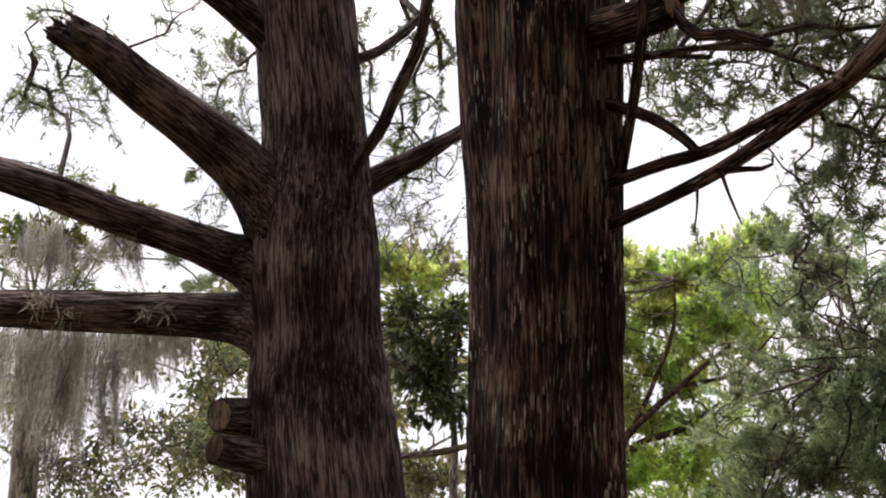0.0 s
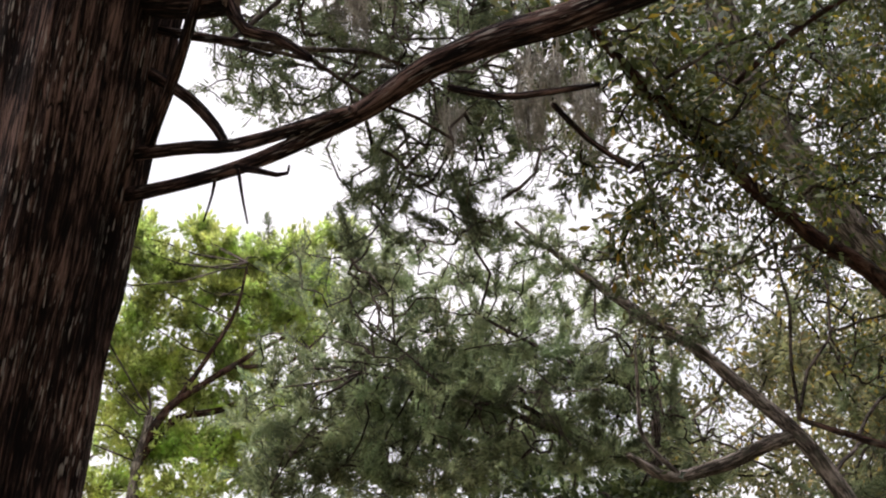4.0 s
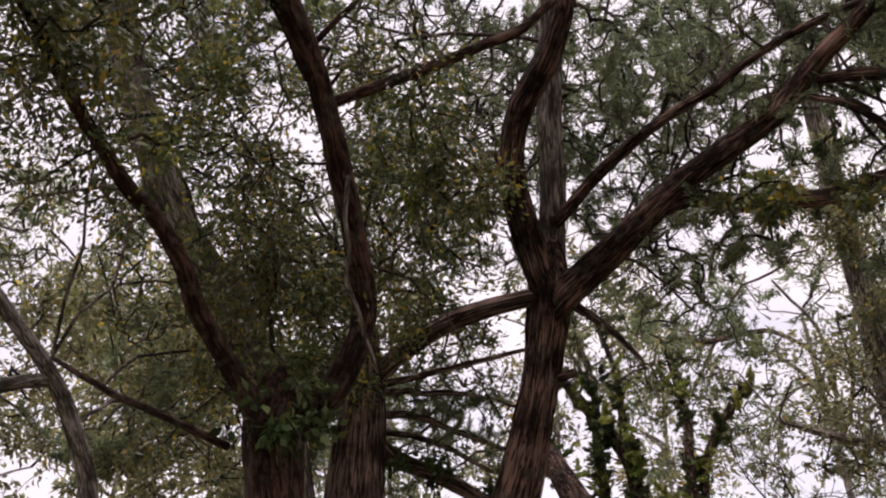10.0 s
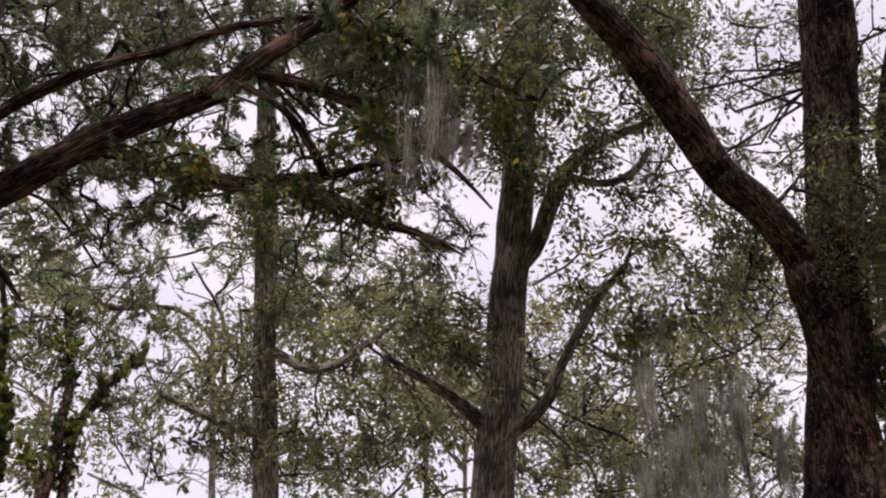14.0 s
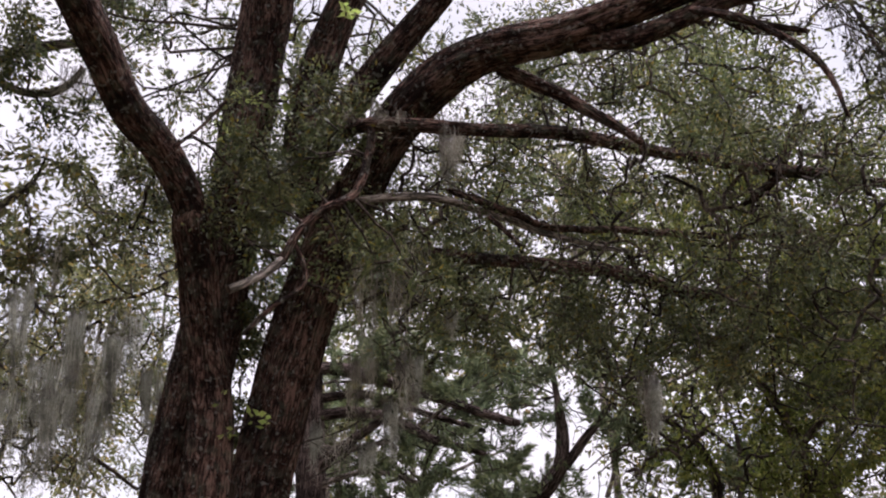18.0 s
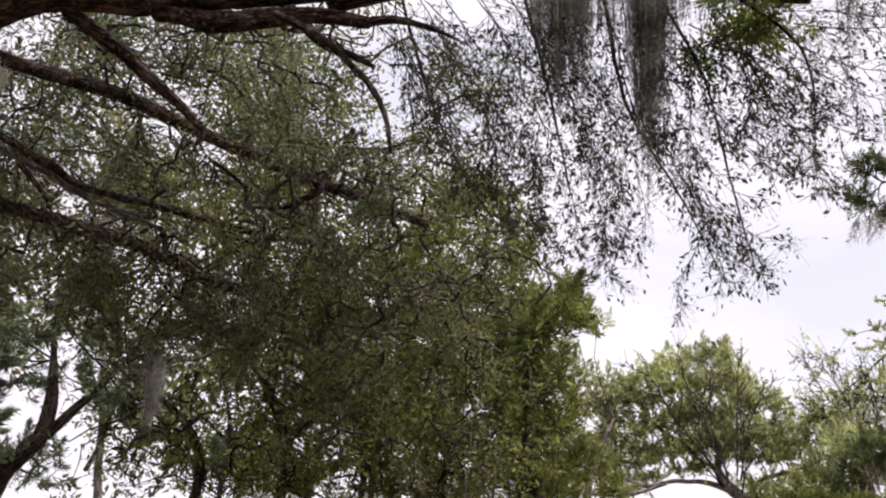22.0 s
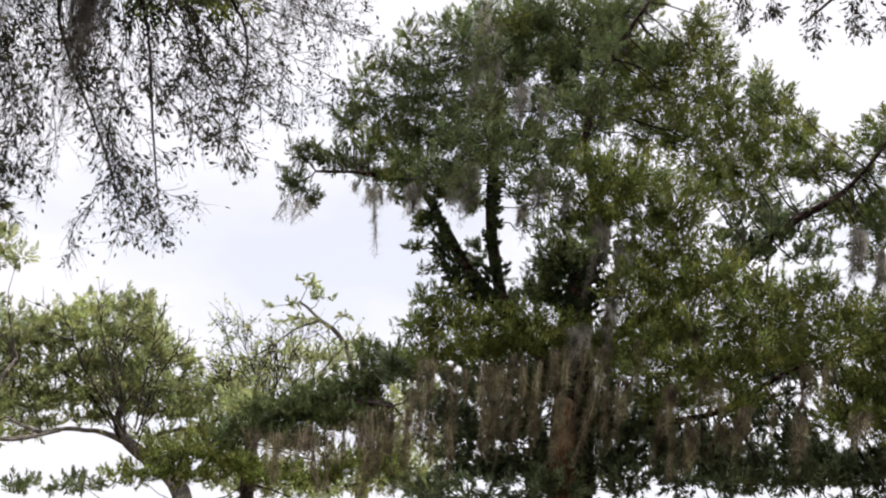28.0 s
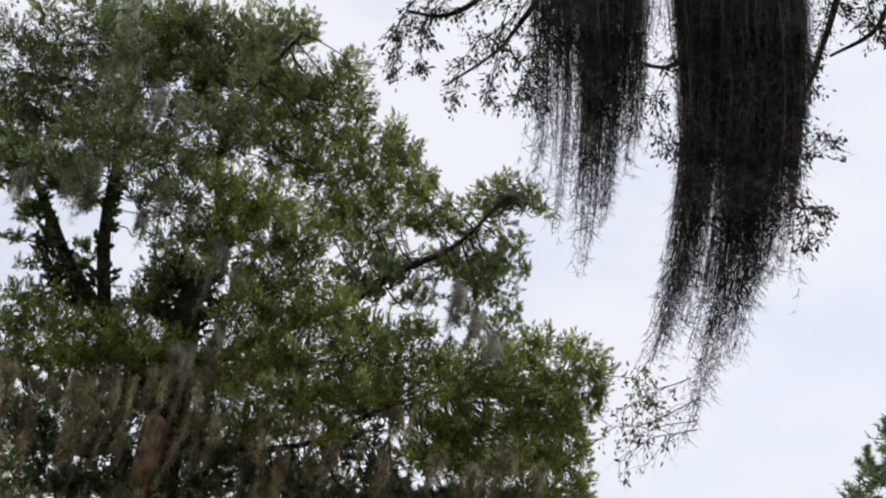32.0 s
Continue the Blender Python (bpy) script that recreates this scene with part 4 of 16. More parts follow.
T.crown([((0.81, 4.25, 5.03), (0.26, 0.5, 0.15), -0.2), ((0.95, 4.05, 5.08), (0.2, 0.5, 0.13), -0.24), ((1.28, 3.78, 4.91), (0.2, 0.5, 0.14), -0.35),
    ((1.71, 4.09, 5.25), (0.2, 0.5, 0.18), -0.42), ((1.83, 3.67, 5), (0.19, 0.5, 0.16), -0.5), ((2.24, 3.7, 5.2), (0.19, 0.5, 0.19), -0.58),
    ((0.79, 4.35, 4.88), (0.18, 0.5, 0.17), -0.19), ((1.28, 4.41, 5.03), (0.2, 0.5, 0.17), -0.3), ((1.58, 4.47, 5.16), (0.27, 0.5, 0.18), -0.36),
    ((1.9, 4.24, 5.21), (0.18, 0.5, 0.19), -0.45), ((2.2, 4, 5.09), (0.24, 0.5, 0.14), -0.54), ((0.85, 4.58, 4.8), (0.23, 0.5, 0.18), -0.19)], CEDAR_LEAF, size=0.039, shape=0.5, cover=0.32, spread=0.14, kind='cedar', gaps=0.3, twig=0.004)
T.crown([((0.94, 4.23, 4.67), (0.19, 0.5, 0.16), -0.23), ((1.3, 3.96, 4.64), (0.19, 0.5, 0.13), -0.34), ((1.86, 3.96, 4.79), (0.16, 0.5, 0.15), -0.47),
    ((2.23, 3.79, 4.79), (0.25, 0.5, 0.12), -0.57)], CEDAR_LEAF, size=0.039, shape=0.5, cover=0.32, spread=0.14, kind='cedar', gaps=0.3, twig=0.004)
overhead(T, (0.098, 3.285, 10), 1.6, CEDAR_LEAF)
T.crown([((0.78, 4.63, 5.09), (0.22, 0.5, 0.18), -0.16), ((1.16, 4.66, 5.47), (0.25, 0.5, 0.16), -0.24), ((1.65, 4.16, 5.42), (0.24, 0.5, 0.21), -0.39),
    ((2.33, 3.65, 5.05), (0.18, 0.5, 0.17), -0.59), ((1.13, 4.86, 5.15), (0.27, 0.5, 0.18), -0.23), ((1.33, 4.49, 4.9), (0.24, 0.5, 0.16), -0.29),
    ((1.83, 4.57, 5.31), (0.2, 0.5, 0.22), -0.39), ((1.93, 4.01, 4.83), (0.18, 0.5, 0.19), -0.47), ((2.35, 4.29, 5.44), (0.26, 0.5, 0.2), -0.52),
    ((0.94, 4.65, 4.73), (0.18, 0.5, 0.16), -0.2), ((1.38, 4.88, 4.85), (0.26, 0.5, 0.15), -0.28), ((1.62, 4.65, 5.05), (0.21, 0.5, 0.19), -0.34)], CEDAR_LEAF, size=0.041, shape=0.5, cover=0.3, spread=0.15, kind='cedar', gaps=0.25, twig=0.004)
T.crown([((2.02, 4.47, 4.87), (0.23, 0.5, 0.2), -0.44), ((2.25, 4.27, 4.89), (0.21, 0.5, 0.15), -0.5), ((2.53, 3.93, 4.95), (0.18, 0.5, 0.15), -0.6)], CEDAR_LEAF, size=0.041, shape=0.5, cover=0.3, spread=0.15, kind='cedar', gaps=0.25, twig=0.004)
T.crown([((1.17, 3.29, 4.56), (0.27, 0.4, 0.15), -0.4), ((1.63, 3.31, 4.67), (0.21, 0.4, 0.14), -0.52), ((1.56, 2.94, 4.35), (0.19, 0.4, 0.15), -0.56),
    ((0.92, 3.41, 4.35), (0.22, 0.4, 0.19), -0.32), ((1.27, 3.43, 4.37), (0.19, 0.4, 0.16), -0.41), ((2.23, 3.04, 4.34), (0.19, 0.4, 0.14), -0.71),
    ((0.8, 3.56, 4.14), (0.16, 0.4, 0.18), -0.27), ((1.42, 3.29, 4.11), (0.24, 0.4, 0.15), -0.47), ((1.98, 3.58, 4.48), (0.27, 0.4, 0.16), -0.57),
    ((2.09, 3.12, 4.13), (0.24, 0.4, 0.15), -0.66), ((2.45, 2.83, 3.93), (0.18, 0.4, 0.15), -0.79), ((1.58, 3.73, 3.99), (0.21, 0.4, 0.2), -0.45)], CEDAR_LEAF, size=0.034, shape=0.45, cover=0.06, spread=0.1, kind='cedar', gaps=0.25, twig=0.0028, bare=0.55, name='twig_spray')
T.crown([((1.65, 3.37, 3.78), (0.17, 0.4, 0.17), -0.52), ((2.18, 3.62, 4.06), (0.27, 0.4, 0.21), -0.6), ((2.48, 3.21, 3.82), (0.19, 0.4, 0.16), -0.73)], CEDAR_LEAF, size=0.034, shape=0.45, cover=0.06, spread=0.1, kind='cedar', gaps=0.25, twig=0.0028, bare=0.55, name='twig_spray')

# many-stemmed evergreen laurel with bare reddish stems, ivy at the fork
T = Tree('laurel_tree', (4.697, 2.957, 0), 'many-stemmed evergreen laurel with bare reddish stems, ivy at the fork', LAUREL_BARK, 'tree', '')
T.stem('trunk', [(4.265, 2.902, 3.146, 0.034), (4.286, 2.928, 3.038, 0.092), (4.308, 2.954, 2.917, 0.136), (4.347, 2.957, 2.77, 0.144), (4.381, 2.957, 2.632, 0.136), (4.539, 2.957, 1.184, 0.144), (4.697, 2.957, -0.12, 0.183)])
T.stem('stem', [(4.301, 2.997, 2.849, 0.051), (4.032, 3.069, 3.134, 0.048), (3.767, 3.117, 3.365, 0.044), (3.438, 3.107, 3.606, 0.035), (3.091, 3.138, 3.751, 0.029), (2.747, 3.101, 3.922, 0.025), (2.457, 3.032, 4.025, 0.022), (2.178, 2.962, 4.089, 0.019), (1.869, 2.856, 4.185, 0.016)])
T.stem('stem', [(4.397, 2.826, 2.88, 0.082), (4.378, 2.608, 3.137, 0.071), (4.297, 2.469, 3.385, 0.057), (4.046, 2.429, 3.705, 0.053), (3.744, 2.403, 4.02, 0.052), (3.42, 2.372, 4.299, 0.048), (3.123, 2.359, 4.477, 0.045), (2.815, 2.325, 4.64, 0.04)])
T.stem('branch', [(3.458, 2.393, 4.235, 0.026), (3.166, 2.465, 4.516, 0.032), (3.111, 2.492, 4.553, 0.032)])
T.stem('branch', [(3.593, 2.393, 4.168, 0.027), (3.784, 2.088, 4.389, 0.03), (3.915, 1.786, 4.561, 0.028), (4.022, 1.532, 4.704, 0.026), (3.986, 1.399, 4.796, 0.023)])
T.stem('branch', [(3.451, 2.394, 4.42, 0.016), (3.436, 2.204, 4.567, 0.015), (3.416, 2.044, 4.685, 0.013)])
T.stem('branch', [(4.225, 3.145, 2.763, 0.02), (4.035, 3.361, 2.871, 0.02), (3.979, 3.694, 3.011, 0.018), (3.883, 4.025, 3.196, 0.012)])
T.stem('branch', [(2.625, 2.888, 4.194, 0.015), (2.735, 2.628, 4.33, 0.015), (2.877, 2.354, 4.409, 0.012)])
T.crown([((2.53, 3.15, 4.17), (0.28, 0.6, 0.23), -0.69), ((2.67, 2.91, 4.29), (0.25, 0.6, 0.18), -0.77), ((3.04, 2.75, 4.42), (0.26, 0.6, 0.21), -0.87),
    ((2.81, 3.39, 3.97), (0.29, 0.6, 0.21), -0.71), ((3.24, 3.45, 3.78), (0.3, 0.6, 0.25), -0.78), ((3.32, 3.07, 4.15), (0.25, 0.5, 0.22), -0.85),
    ((3.69, 2.87, 4.25), (0.26, 0.6, 0.29), -0.95), ((3.93, 2.93, 3.83), (0.23, 0.5, 0.26), -0.96), ((4.14, 3.21, 3.56), (0.27, 0.5, 0.3), -0.94),
    ((4.42, 2.96, 3.6), (0.24, 0.5, 0.36), -1.02), ((4.43, 3.02, 3.18), (0.21, 0.5, 0.21), -1.01), ((4.26, 2.19, 4.39), (0.33, 0.6, 0.33), -1.15)], LAUREL_LEAF, size=0.039, shape=0.42, cover=0.306, spread=0.19, gaps=0.28)
T.crown([((3.86, 2.15, 4.59), (0.26, 0.5, 0.23), -1.11), ((4.49, 2.11, 4.08), (0.27, 0.5, 0.3), -1.18), ((3.54, 2.2, 4.61), (0.22, 0.5, 0.19), -1.07)], LAUREL_LEAF, size=0.039, shape=0.42, cover=0.306, spread=0.19, gaps=0.28)
T.crown([((2.55, 3.4, 5.04), (0.26, 0.5, 0.16), -0.69), ((3.23, 3.78, 5.45), (0.24, 0.5, 0.2), -0.75), ((3.17, 3.15, 4.88), (0.24, 0.5, 0.16), -0.84),
    ((3.56, 3.04, 4.9), (0.29, 0.5, 0.18), -0.92), ((2.74, 3.55, 4.9), (0.23, 0.5, 0.18), -0.7), ((3.26, 3.33, 4.85), (0.22, 0.5, 0.15), -0.82),
    ((3.44, 3.25, 4.68), (0.28, 0.5, 0.18), -0.87), ((3.78, 3.06, 4.83), (0.22, 0.5, 0.21), -0.94), ((2.84, 3.8, 4.77), (0.25, 0.5, 0.17), -0.68),
    ((3.51, 3.88, 5.06), (0.26, 0.5, 0.17), -0.78), ((3.34, 3.43, 4.66), (0.19, 0.5, 0.21), -0.82), ((3.54, 3.15, 4.43), (0.24, 0.5, 0.19), -0.9)], LAUREL_LEAF, size=0.041, shape=0.42, cover=0.18, spread=0.17, gaps=0.3)
T.crown([((3.17, 4.05, 4.55), (0.22, 0.5, 0.17), -0.7), ((3.32, 3.68, 4.34), (0.24, 0.5, 0.14), -0.78), ((3.98, 3.66, 4.46), (0.26, 0.5, 0.15), -0.87),
    ((4.23, 3.52, 4.51), (0.27, 0.5, 0.19), -0.92), ((3.27, 4.49, 4.37), (0.22, 0.5, 0.18), -0.66), ((3.93, 3.96, 4.41), (0.23, 0.5, 0.22), -0.82),
    ((3.37, 4.28, 4.08), (0.23, 0.5, 0.16), -0.7), ((3.59, 4.14, 4.15), (0.29, 0.5, 0.21), -0.75), ((4.39, 3.67, 3.9), (0.28, 0.5, 0.16), -0.92)], LAUREL_LEAF, size=0.041, shape=0.42, cover=0.18, spread=0.17, gaps=0.3)
T.crown([((1.8, 2.93, 4.19), (0.28, 0.5, 0.18), -0.6), ((2.12, 2.83, 4.04), (0.28, 0.5, 0.21), -0.7), ((2.44, 2.68, 4.23), (0.29, 0.5, 0.22), -0.8),
    ((2.34, 3.35, 3.93), (0.28, 0.5, 0.25), -0.66), ((2.76, 3.44, 3.74), (0.32, 0.5, 0.24), -0.72), ((2.65, 3.59, 3.64), (0.29, 0.5, 0.18), -0.68),
    ((2.95, 3.14, 3.9), (0.26, 0.5, 0.21), -0.81)], LAUREL_LEAF, size=0.049, shape=0.42, cover=0.306, spread=0.19, gaps=0.3)
T.crown([((4.14, 2.96, 2.84), (0.11, 0.25, 0.14), -0.99), ((4.25, 2.74, 2.95), (0.14, 0.25, 0.14), -1.04), ((4.18, 2.82, 2.8), (0.17, 0.25, 0.14), -1.02),
    ((4.28, 2.63, 3.06), (0.1, 0.2, 0.11), -1.06), ((4.27, 2.69, 2.76), (0.11, 0.2, 0.11), -1.05)], VINE_LEAF, size=0.063, shape=0.6, cover=0.8, spread=0.11, gaps=0.15, droop=0.5, label='dark ivy round the fork')
overhead(T, (3.069, 2.764, 9.5), 1.4, LAUREL_LEAF)
T.stem('vine', [(3.762, 2.325, 3.869, 0.011), (3.839, 2.371, 3.698, 0.013), (3.963, 2.398, 3.559, 0.011), (4.007, 2.427, 3.438, 0.013), (4.12, 2.413, 3.342, 0.011), (4.218, 2.424, 3.238, 0.012), (4.301, 2.422, 3.183, 0.01), (4.338, 2.406, 3.104, 0.007)], mat=GREY_BARK, label='pale twisted vine stem')
T.crown([((4.04, 2.89, 4.78), (0.24, 0.5, 0.21), -0.98), ((4.76, 2.95, 5.09), (0.26, 0.5, 0.21), -1.05), ((4.56, 2.48, 4.86), (0.3, 0.5, 0.18), -1.11),
    ((4.67, 2.09, 4.52), (0.27, 0.5, 0.17), -1.19), ((4.96, 2.93, 4.8), (0.33, 0.5, 0.18), -1.07), ((5.12, 2.54, 4.69), (0.23, 0.5, 0.2), -1.14),
    ((4.57, 3.35, 4.42), (0.29, 0.5, 0.17), -0.96), ((4.65, 2.73, 4.4), (0.23, 0.5, 0.17), -1.07), ((5.31, 2.63, 4.61), (0.34, 0.5, 0.18), -1.14),
    ((4.62, 3.27, 4.08), (0.2, 0.5, 0.22), -0.98), ((5.32, 2.72, 4.25), (0.32, 0.5, 0.23), -1.13), ((4.31, 3.26, 3.69), (0.28, 0.5, 0.21), -0.95)], LAUREL_LEAF, size=0.039, shape=0.42, cover=0.221, spread=0.18, gaps=0.24)
T.crown([((5.09, 3.24, 4.01), (0.28, 0.5, 0.23), -1.03), ((4.99, 2.59, 3.69), (0.22, 0.5, 0.21), -1.13), ((5.06, 3.23, 3.75), (0.32, 0.5, 0.23), -1.03),
    ((4.78, 2.6, 3.45), (0.23, 0.5, 0.15), -1.11), ((4.93, 3.82, 3.42), (0.26, 0.5, 0.22), -0.93), ((4.98, 3.34, 3.27), (0.29, 0.5, 0.22), -1.01),
    ((5.49, 3.18, 3.45), (0.22, 0.5, 0.17), -1.07)], LAUREL_LEAF, size=0.039, shape=0.42, cover=0.221, spread=0.18, gaps=0.24)
T.crown([((4.9, 4.55, 5.23), (0.23, 0.5, 0.16), -0.84), ((4.94, 3.8, 4.91), (0.24, 0.5, 0.2), -0.94), ((4.91, 3.49, 4.93), (0.21, 0.5, 0.19), -0.98),
    ((5.7, 3.37, 5.13), (0.29, 0.5, 0.19), -1.07), ((5.24, 4.3, 5.03), (0.29, 0.5, 0.2), -0.91), ((5.46, 4.07, 5.06), (0.21, 0.5, 0.2), -0.95),
    ((5.52, 3.69, 4.83), (0.25, 0.5, 0.15), -1.01), ((4.77, 4.46, 4.52), (0.24, 0.5, 0.16), -0.84), ((5.39, 4.15, 4.49), (0.3, 0.5, 0.21), -0.94),
    ((5.4, 3.64, 4.58), (0.18, 0.5, 0.19), -1.01), ((5.92, 3.71, 4.72), (0.25, 0.5, 0.15), -1.04), ((5.47, 4.01, 4.41), (0.24, 0.5, 0.22), -0.96)], LAUREL_LEAF, size=0.044, shape=0.42, cover=0.16, spread=0.17, gaps=0.25)
T.crown([((5.39, 3.71, 4.13), (0.28, 0.5, 0.19), -1), ((6.13, 3.43, 4.45), (0.29, 0.5, 0.22), -1.09), ((5.46, 4.79, 4.07), (0.26, 0.5, 0.15), -0.87),
    ((5.69, 4.55, 4.25), (0.25, 0.5, 0.22), -0.92), ((5.33, 3.71, 3.87), (0.18, 0.5, 0.17), -0.99), ((5.55, 3.37, 3.78), (0.28, 0.5, 0.14), -1.06),
    ((5.18, 4.44, 3.81), (0.2, 0.5, 0.17), -0.88), ((6, 4.43, 3.77), (0.24, 0.5, 0.22), -0.96), ((6.01, 3.97, 3.94), (0.27, 0.5, 0.19), -1.01),
    ((5.72, 3.38, 3.62), (0.24, 0.5, 0.17), -1.07), ((5.7, 4.39, 3.64), (0.25, 0.5, 0.2), -0.94), ((5.43, 3.88, 3.42), (0.23, 0.5, 0.2), -0.98)], LAUREL_LEAF, size=0.044, shape=0.42, cover=0.16, spread=0.17, gaps=0.25)
T.crown([((5.6, 3.68, 3.42), (0.27, 0.5, 0.14), -1.02), ((5.21, 4.35, 3.18), (0.25, 0.5, 0.15), -0.9), ((5.44, 4, 3), (0.18, 0.5, 0.16), -0.96),
    ((5.85, 3.84, 3.19), (0.21, 0.5, 0.2), -1.02), ((6.38, 3.88, 3.3), (0.26, 0.5, 0.2), -1.05)], LAUREL_LEAF, size=0.044, shape=0.42, cover=0.16, spread=0.17, gaps=0.25)
T.crown([((3.81, 4.07, 5.21), (0.26, 0.5, 0.21), -0.76), ((4.17, 3.93, 5.29), (0.23, 0.5, 0.21), -0.83), ((4.25, 3.57, 5.27), (0.23, 0.5, 0.15), -0.89),
    ((4.22, 2.96, 5.2), (0.2, 0.5, 0.17), -0.98), ((4.07, 3.86, 5.06), (0.23, 0.5, 0.14), -0.82), ((4.59, 3.93, 5.51), (0.25, 0.5, 0.17), -0.88),
    ((4.5, 4.51, 4.93), (0.28, 0.5, 0.21), -0.79), ((4.68, 3.82, 5.01), (0.24, 0.5, 0.21), -0.9), ((4.56, 3.15, 5.02), (0.2, 0.5, 0.15), -0.99),
    ((4.7, 4.3, 4.79), (0.22, 0.5, 0.2), -0.84), ((4.37, 3.48, 4.53), (0.18, 0.5, 0.19), -0.92), ((4.88, 3.51, 4.75), (0.25, 0.5, 0.17), -0.97)], LAUREL_LEAF, size=0.044, shape=0.42, cover=0.11, spread=0.17, gaps=0.25)
T.crown([((4.65, 4.48, 4.43), (0.2, 0.5, 0.15), -0.81), ((4.56, 3.96, 4.4), (0.22, 0.5, 0.16), -0.87), ((4.97, 3.76, 4.45), (0.27, 0.5, 0.17), -0.94),
    ((5, 3.49, 4.55), (0.28, 0.5, 0.15), -0.98), ((5.07, 4.45, 4.26), (0.26, 0.5, 0.17), -0.86), ((5.35, 4.12, 4.33), (0.27, 0.5, 0.22), -0.93),
    ((5.12, 3.55, 4.17), (0.27, 0.5, 0.16), -0.98), ((4.78, 4.45, 3.91), (0.24, 0.5, 0.2), -0.83), ((4.58, 3.8, 3.87), (0.19, 0.5, 0.14), -0.89),
    ((5.25, 3.99, 4.04), (0.29, 0.5, 0.18), -0.94), ((5.53, 3.47, 4.11), (0.22, 0.5, 0.21), -1.03), ((5.16, 4.52, 3.87), (0.23, 0.5, 0.17), -0.86)], LAUREL_LEAF, size=0.044, shape=0.42, cover=0.11, spread=0.17, gaps=0.25)
T.crown([((5.17, 3.96, 3.65), (0.25, 0.5, 0.15), -0.93)], LAUREL_LEAF, size=0.044, shape=0.42, cover=0.11, spread=0.17, gaps=0.25)

# leaning grey-barked cedar behind the laurel
T = Tree('cedar_tree', (5.954, 3.519, 0), 'leaning grey-barked cedar behind the laurel', GREY_BARK, 'tree', '')
T.stem('trunk', [(3.311, 3.698, 6.107, 0.079), (3.674, 3.937, 5.617, 0.084), (3.974, 4.049, 5.211, 0.092), (4.331, 4.059, 4.769, 0.1), (4.679, 4.013, 4.299, 0.111), (4.975, 3.871, 3.947, 0.12), (5.455, 3.684, 3.375, 0.129), (5.628, 3.627, 2.859, 0.134), (5.791, 3.573, 1.286, 0.142), (5.954, 3.519, -0.12, 0.181)])
T.crown([((3.98, 5.15, 6.49), (0.38, 0.7, 0.25), -0.67), ((4.02, 4.48, 6.21), (0.32, 0.7, 0.29), -0.75), ((4.98, 3.31, 6.81), (0.27, 0.7, 0.3), -1.02),
    ((5.35, 3.15, 6.76), (0.29, 0.7, 0.29), -1.07), ((5.74, 2.7, 6.7), (0.29, 0.7, 0.23), -1.17), ((5.07, 4.22, 6.37), (0.4, 0.7, 0.22), -0.9),
    ((4.72, 3.58, 5.96), (0.28, 0.7, 0.22), -0.95), ((5.24, 3.18, 6.09), (0.33, 0.7, 0.22), -1.06), ((5.29, 2.51, 6.15), (0.26, 0.7, 0.23), -1.17),
    ((5.89, 2.35, 6.32), (0.29, 0.7, 0.22), -1.23), ((4.11, 5.05, 5.74), (0.4, 0.7, 0.21), -0.69), ((4.6, 4.82, 5.82), (0.35, 0.7, 0.28), -0.78)], CEDAR_LEAF, size=0.052, shape=0.5, cover=0.21, spread=0.19, kind='cedar', gaps=0.24)
T.crown([((4.83, 4.25, 6.02), (0.27, 0.7, 0.23), -0.87), ((4.86, 3.9, 5.78), (0.35, 0.7, 0.29), -0.92), ((5.44, 3.66, 6.28), (0.38, 0.7, 0.3), -1.01),
    ((5.87, 2.72, 5.99), (0.38, 0.7, 0.23), -1.18), ((4.68, 5.49, 6), (0.41, 0.7, 0.27), -0.72), ((5.24, 4.5, 5.62), (0.4, 0.7, 0.31), -0.88),
    ((5.31, 3.33, 5.67), (0.34, 0.7, 0.23), -1.04), ((6.43, 3.04, 5.82), (0.36, 0.7, 0.23), -1.16), ((4.41, 5.37, 4.99), (0.34, 0.7, 0.24), -0.7),
    ((5.35, 5.23, 5.64), (0.32, 0.7, 0.28), -0.81), ((5.37, 4.69, 5.3), (0.32, 0.7, 0.29), -0.87), ((6.07, 3.36, 5.48), (0.42, 0.7, 0.27), -1.1)], CEDAR_LEAF, size=0.052, shape=0.5, cover=0.21, spread=0.19, kind='cedar', gaps=0.24)
T.crown([((6.42, 2.83, 5.58), (0.35, 0.7, 0.29), -1.19), ((5.02, 4.65, 4.78), (0.26, 0.7, 0.3), -0.84), ((5.82, 3.46, 4.79), (0.27, 0.7, 0.27), -1.07),
    ((5.94, 3.11, 4.95), (0.25, 0.7, 0.27), -1.12), ((6.94, 2.95, 5.26), (0.4, 0.7, 0.28), -1.2), ((4.76, 5.56, 4.61), (0.41, 0.7, 0.22), -0.72),
    ((5.48, 5.25, 4.92), (0.39, 0.7, 0.3), -0.82), ((6.18, 4.73, 4.78), (0.4, 0.7, 0.27), -0.94), ((6.26, 4.11, 4.74), (0.36, 0.7, 0.29), -1.01),
    ((6.61, 3.78, 4.9), (0.27, 0.7, 0.3), -1.08), ((6.26, 3.07, 4.6), (0.33, 0.7, 0.21), -1.15)], CEDAR_LEAF, size=0.052, shape=0.5, cover=0.21, spread=0.19, kind='cedar', gaps=0.24)
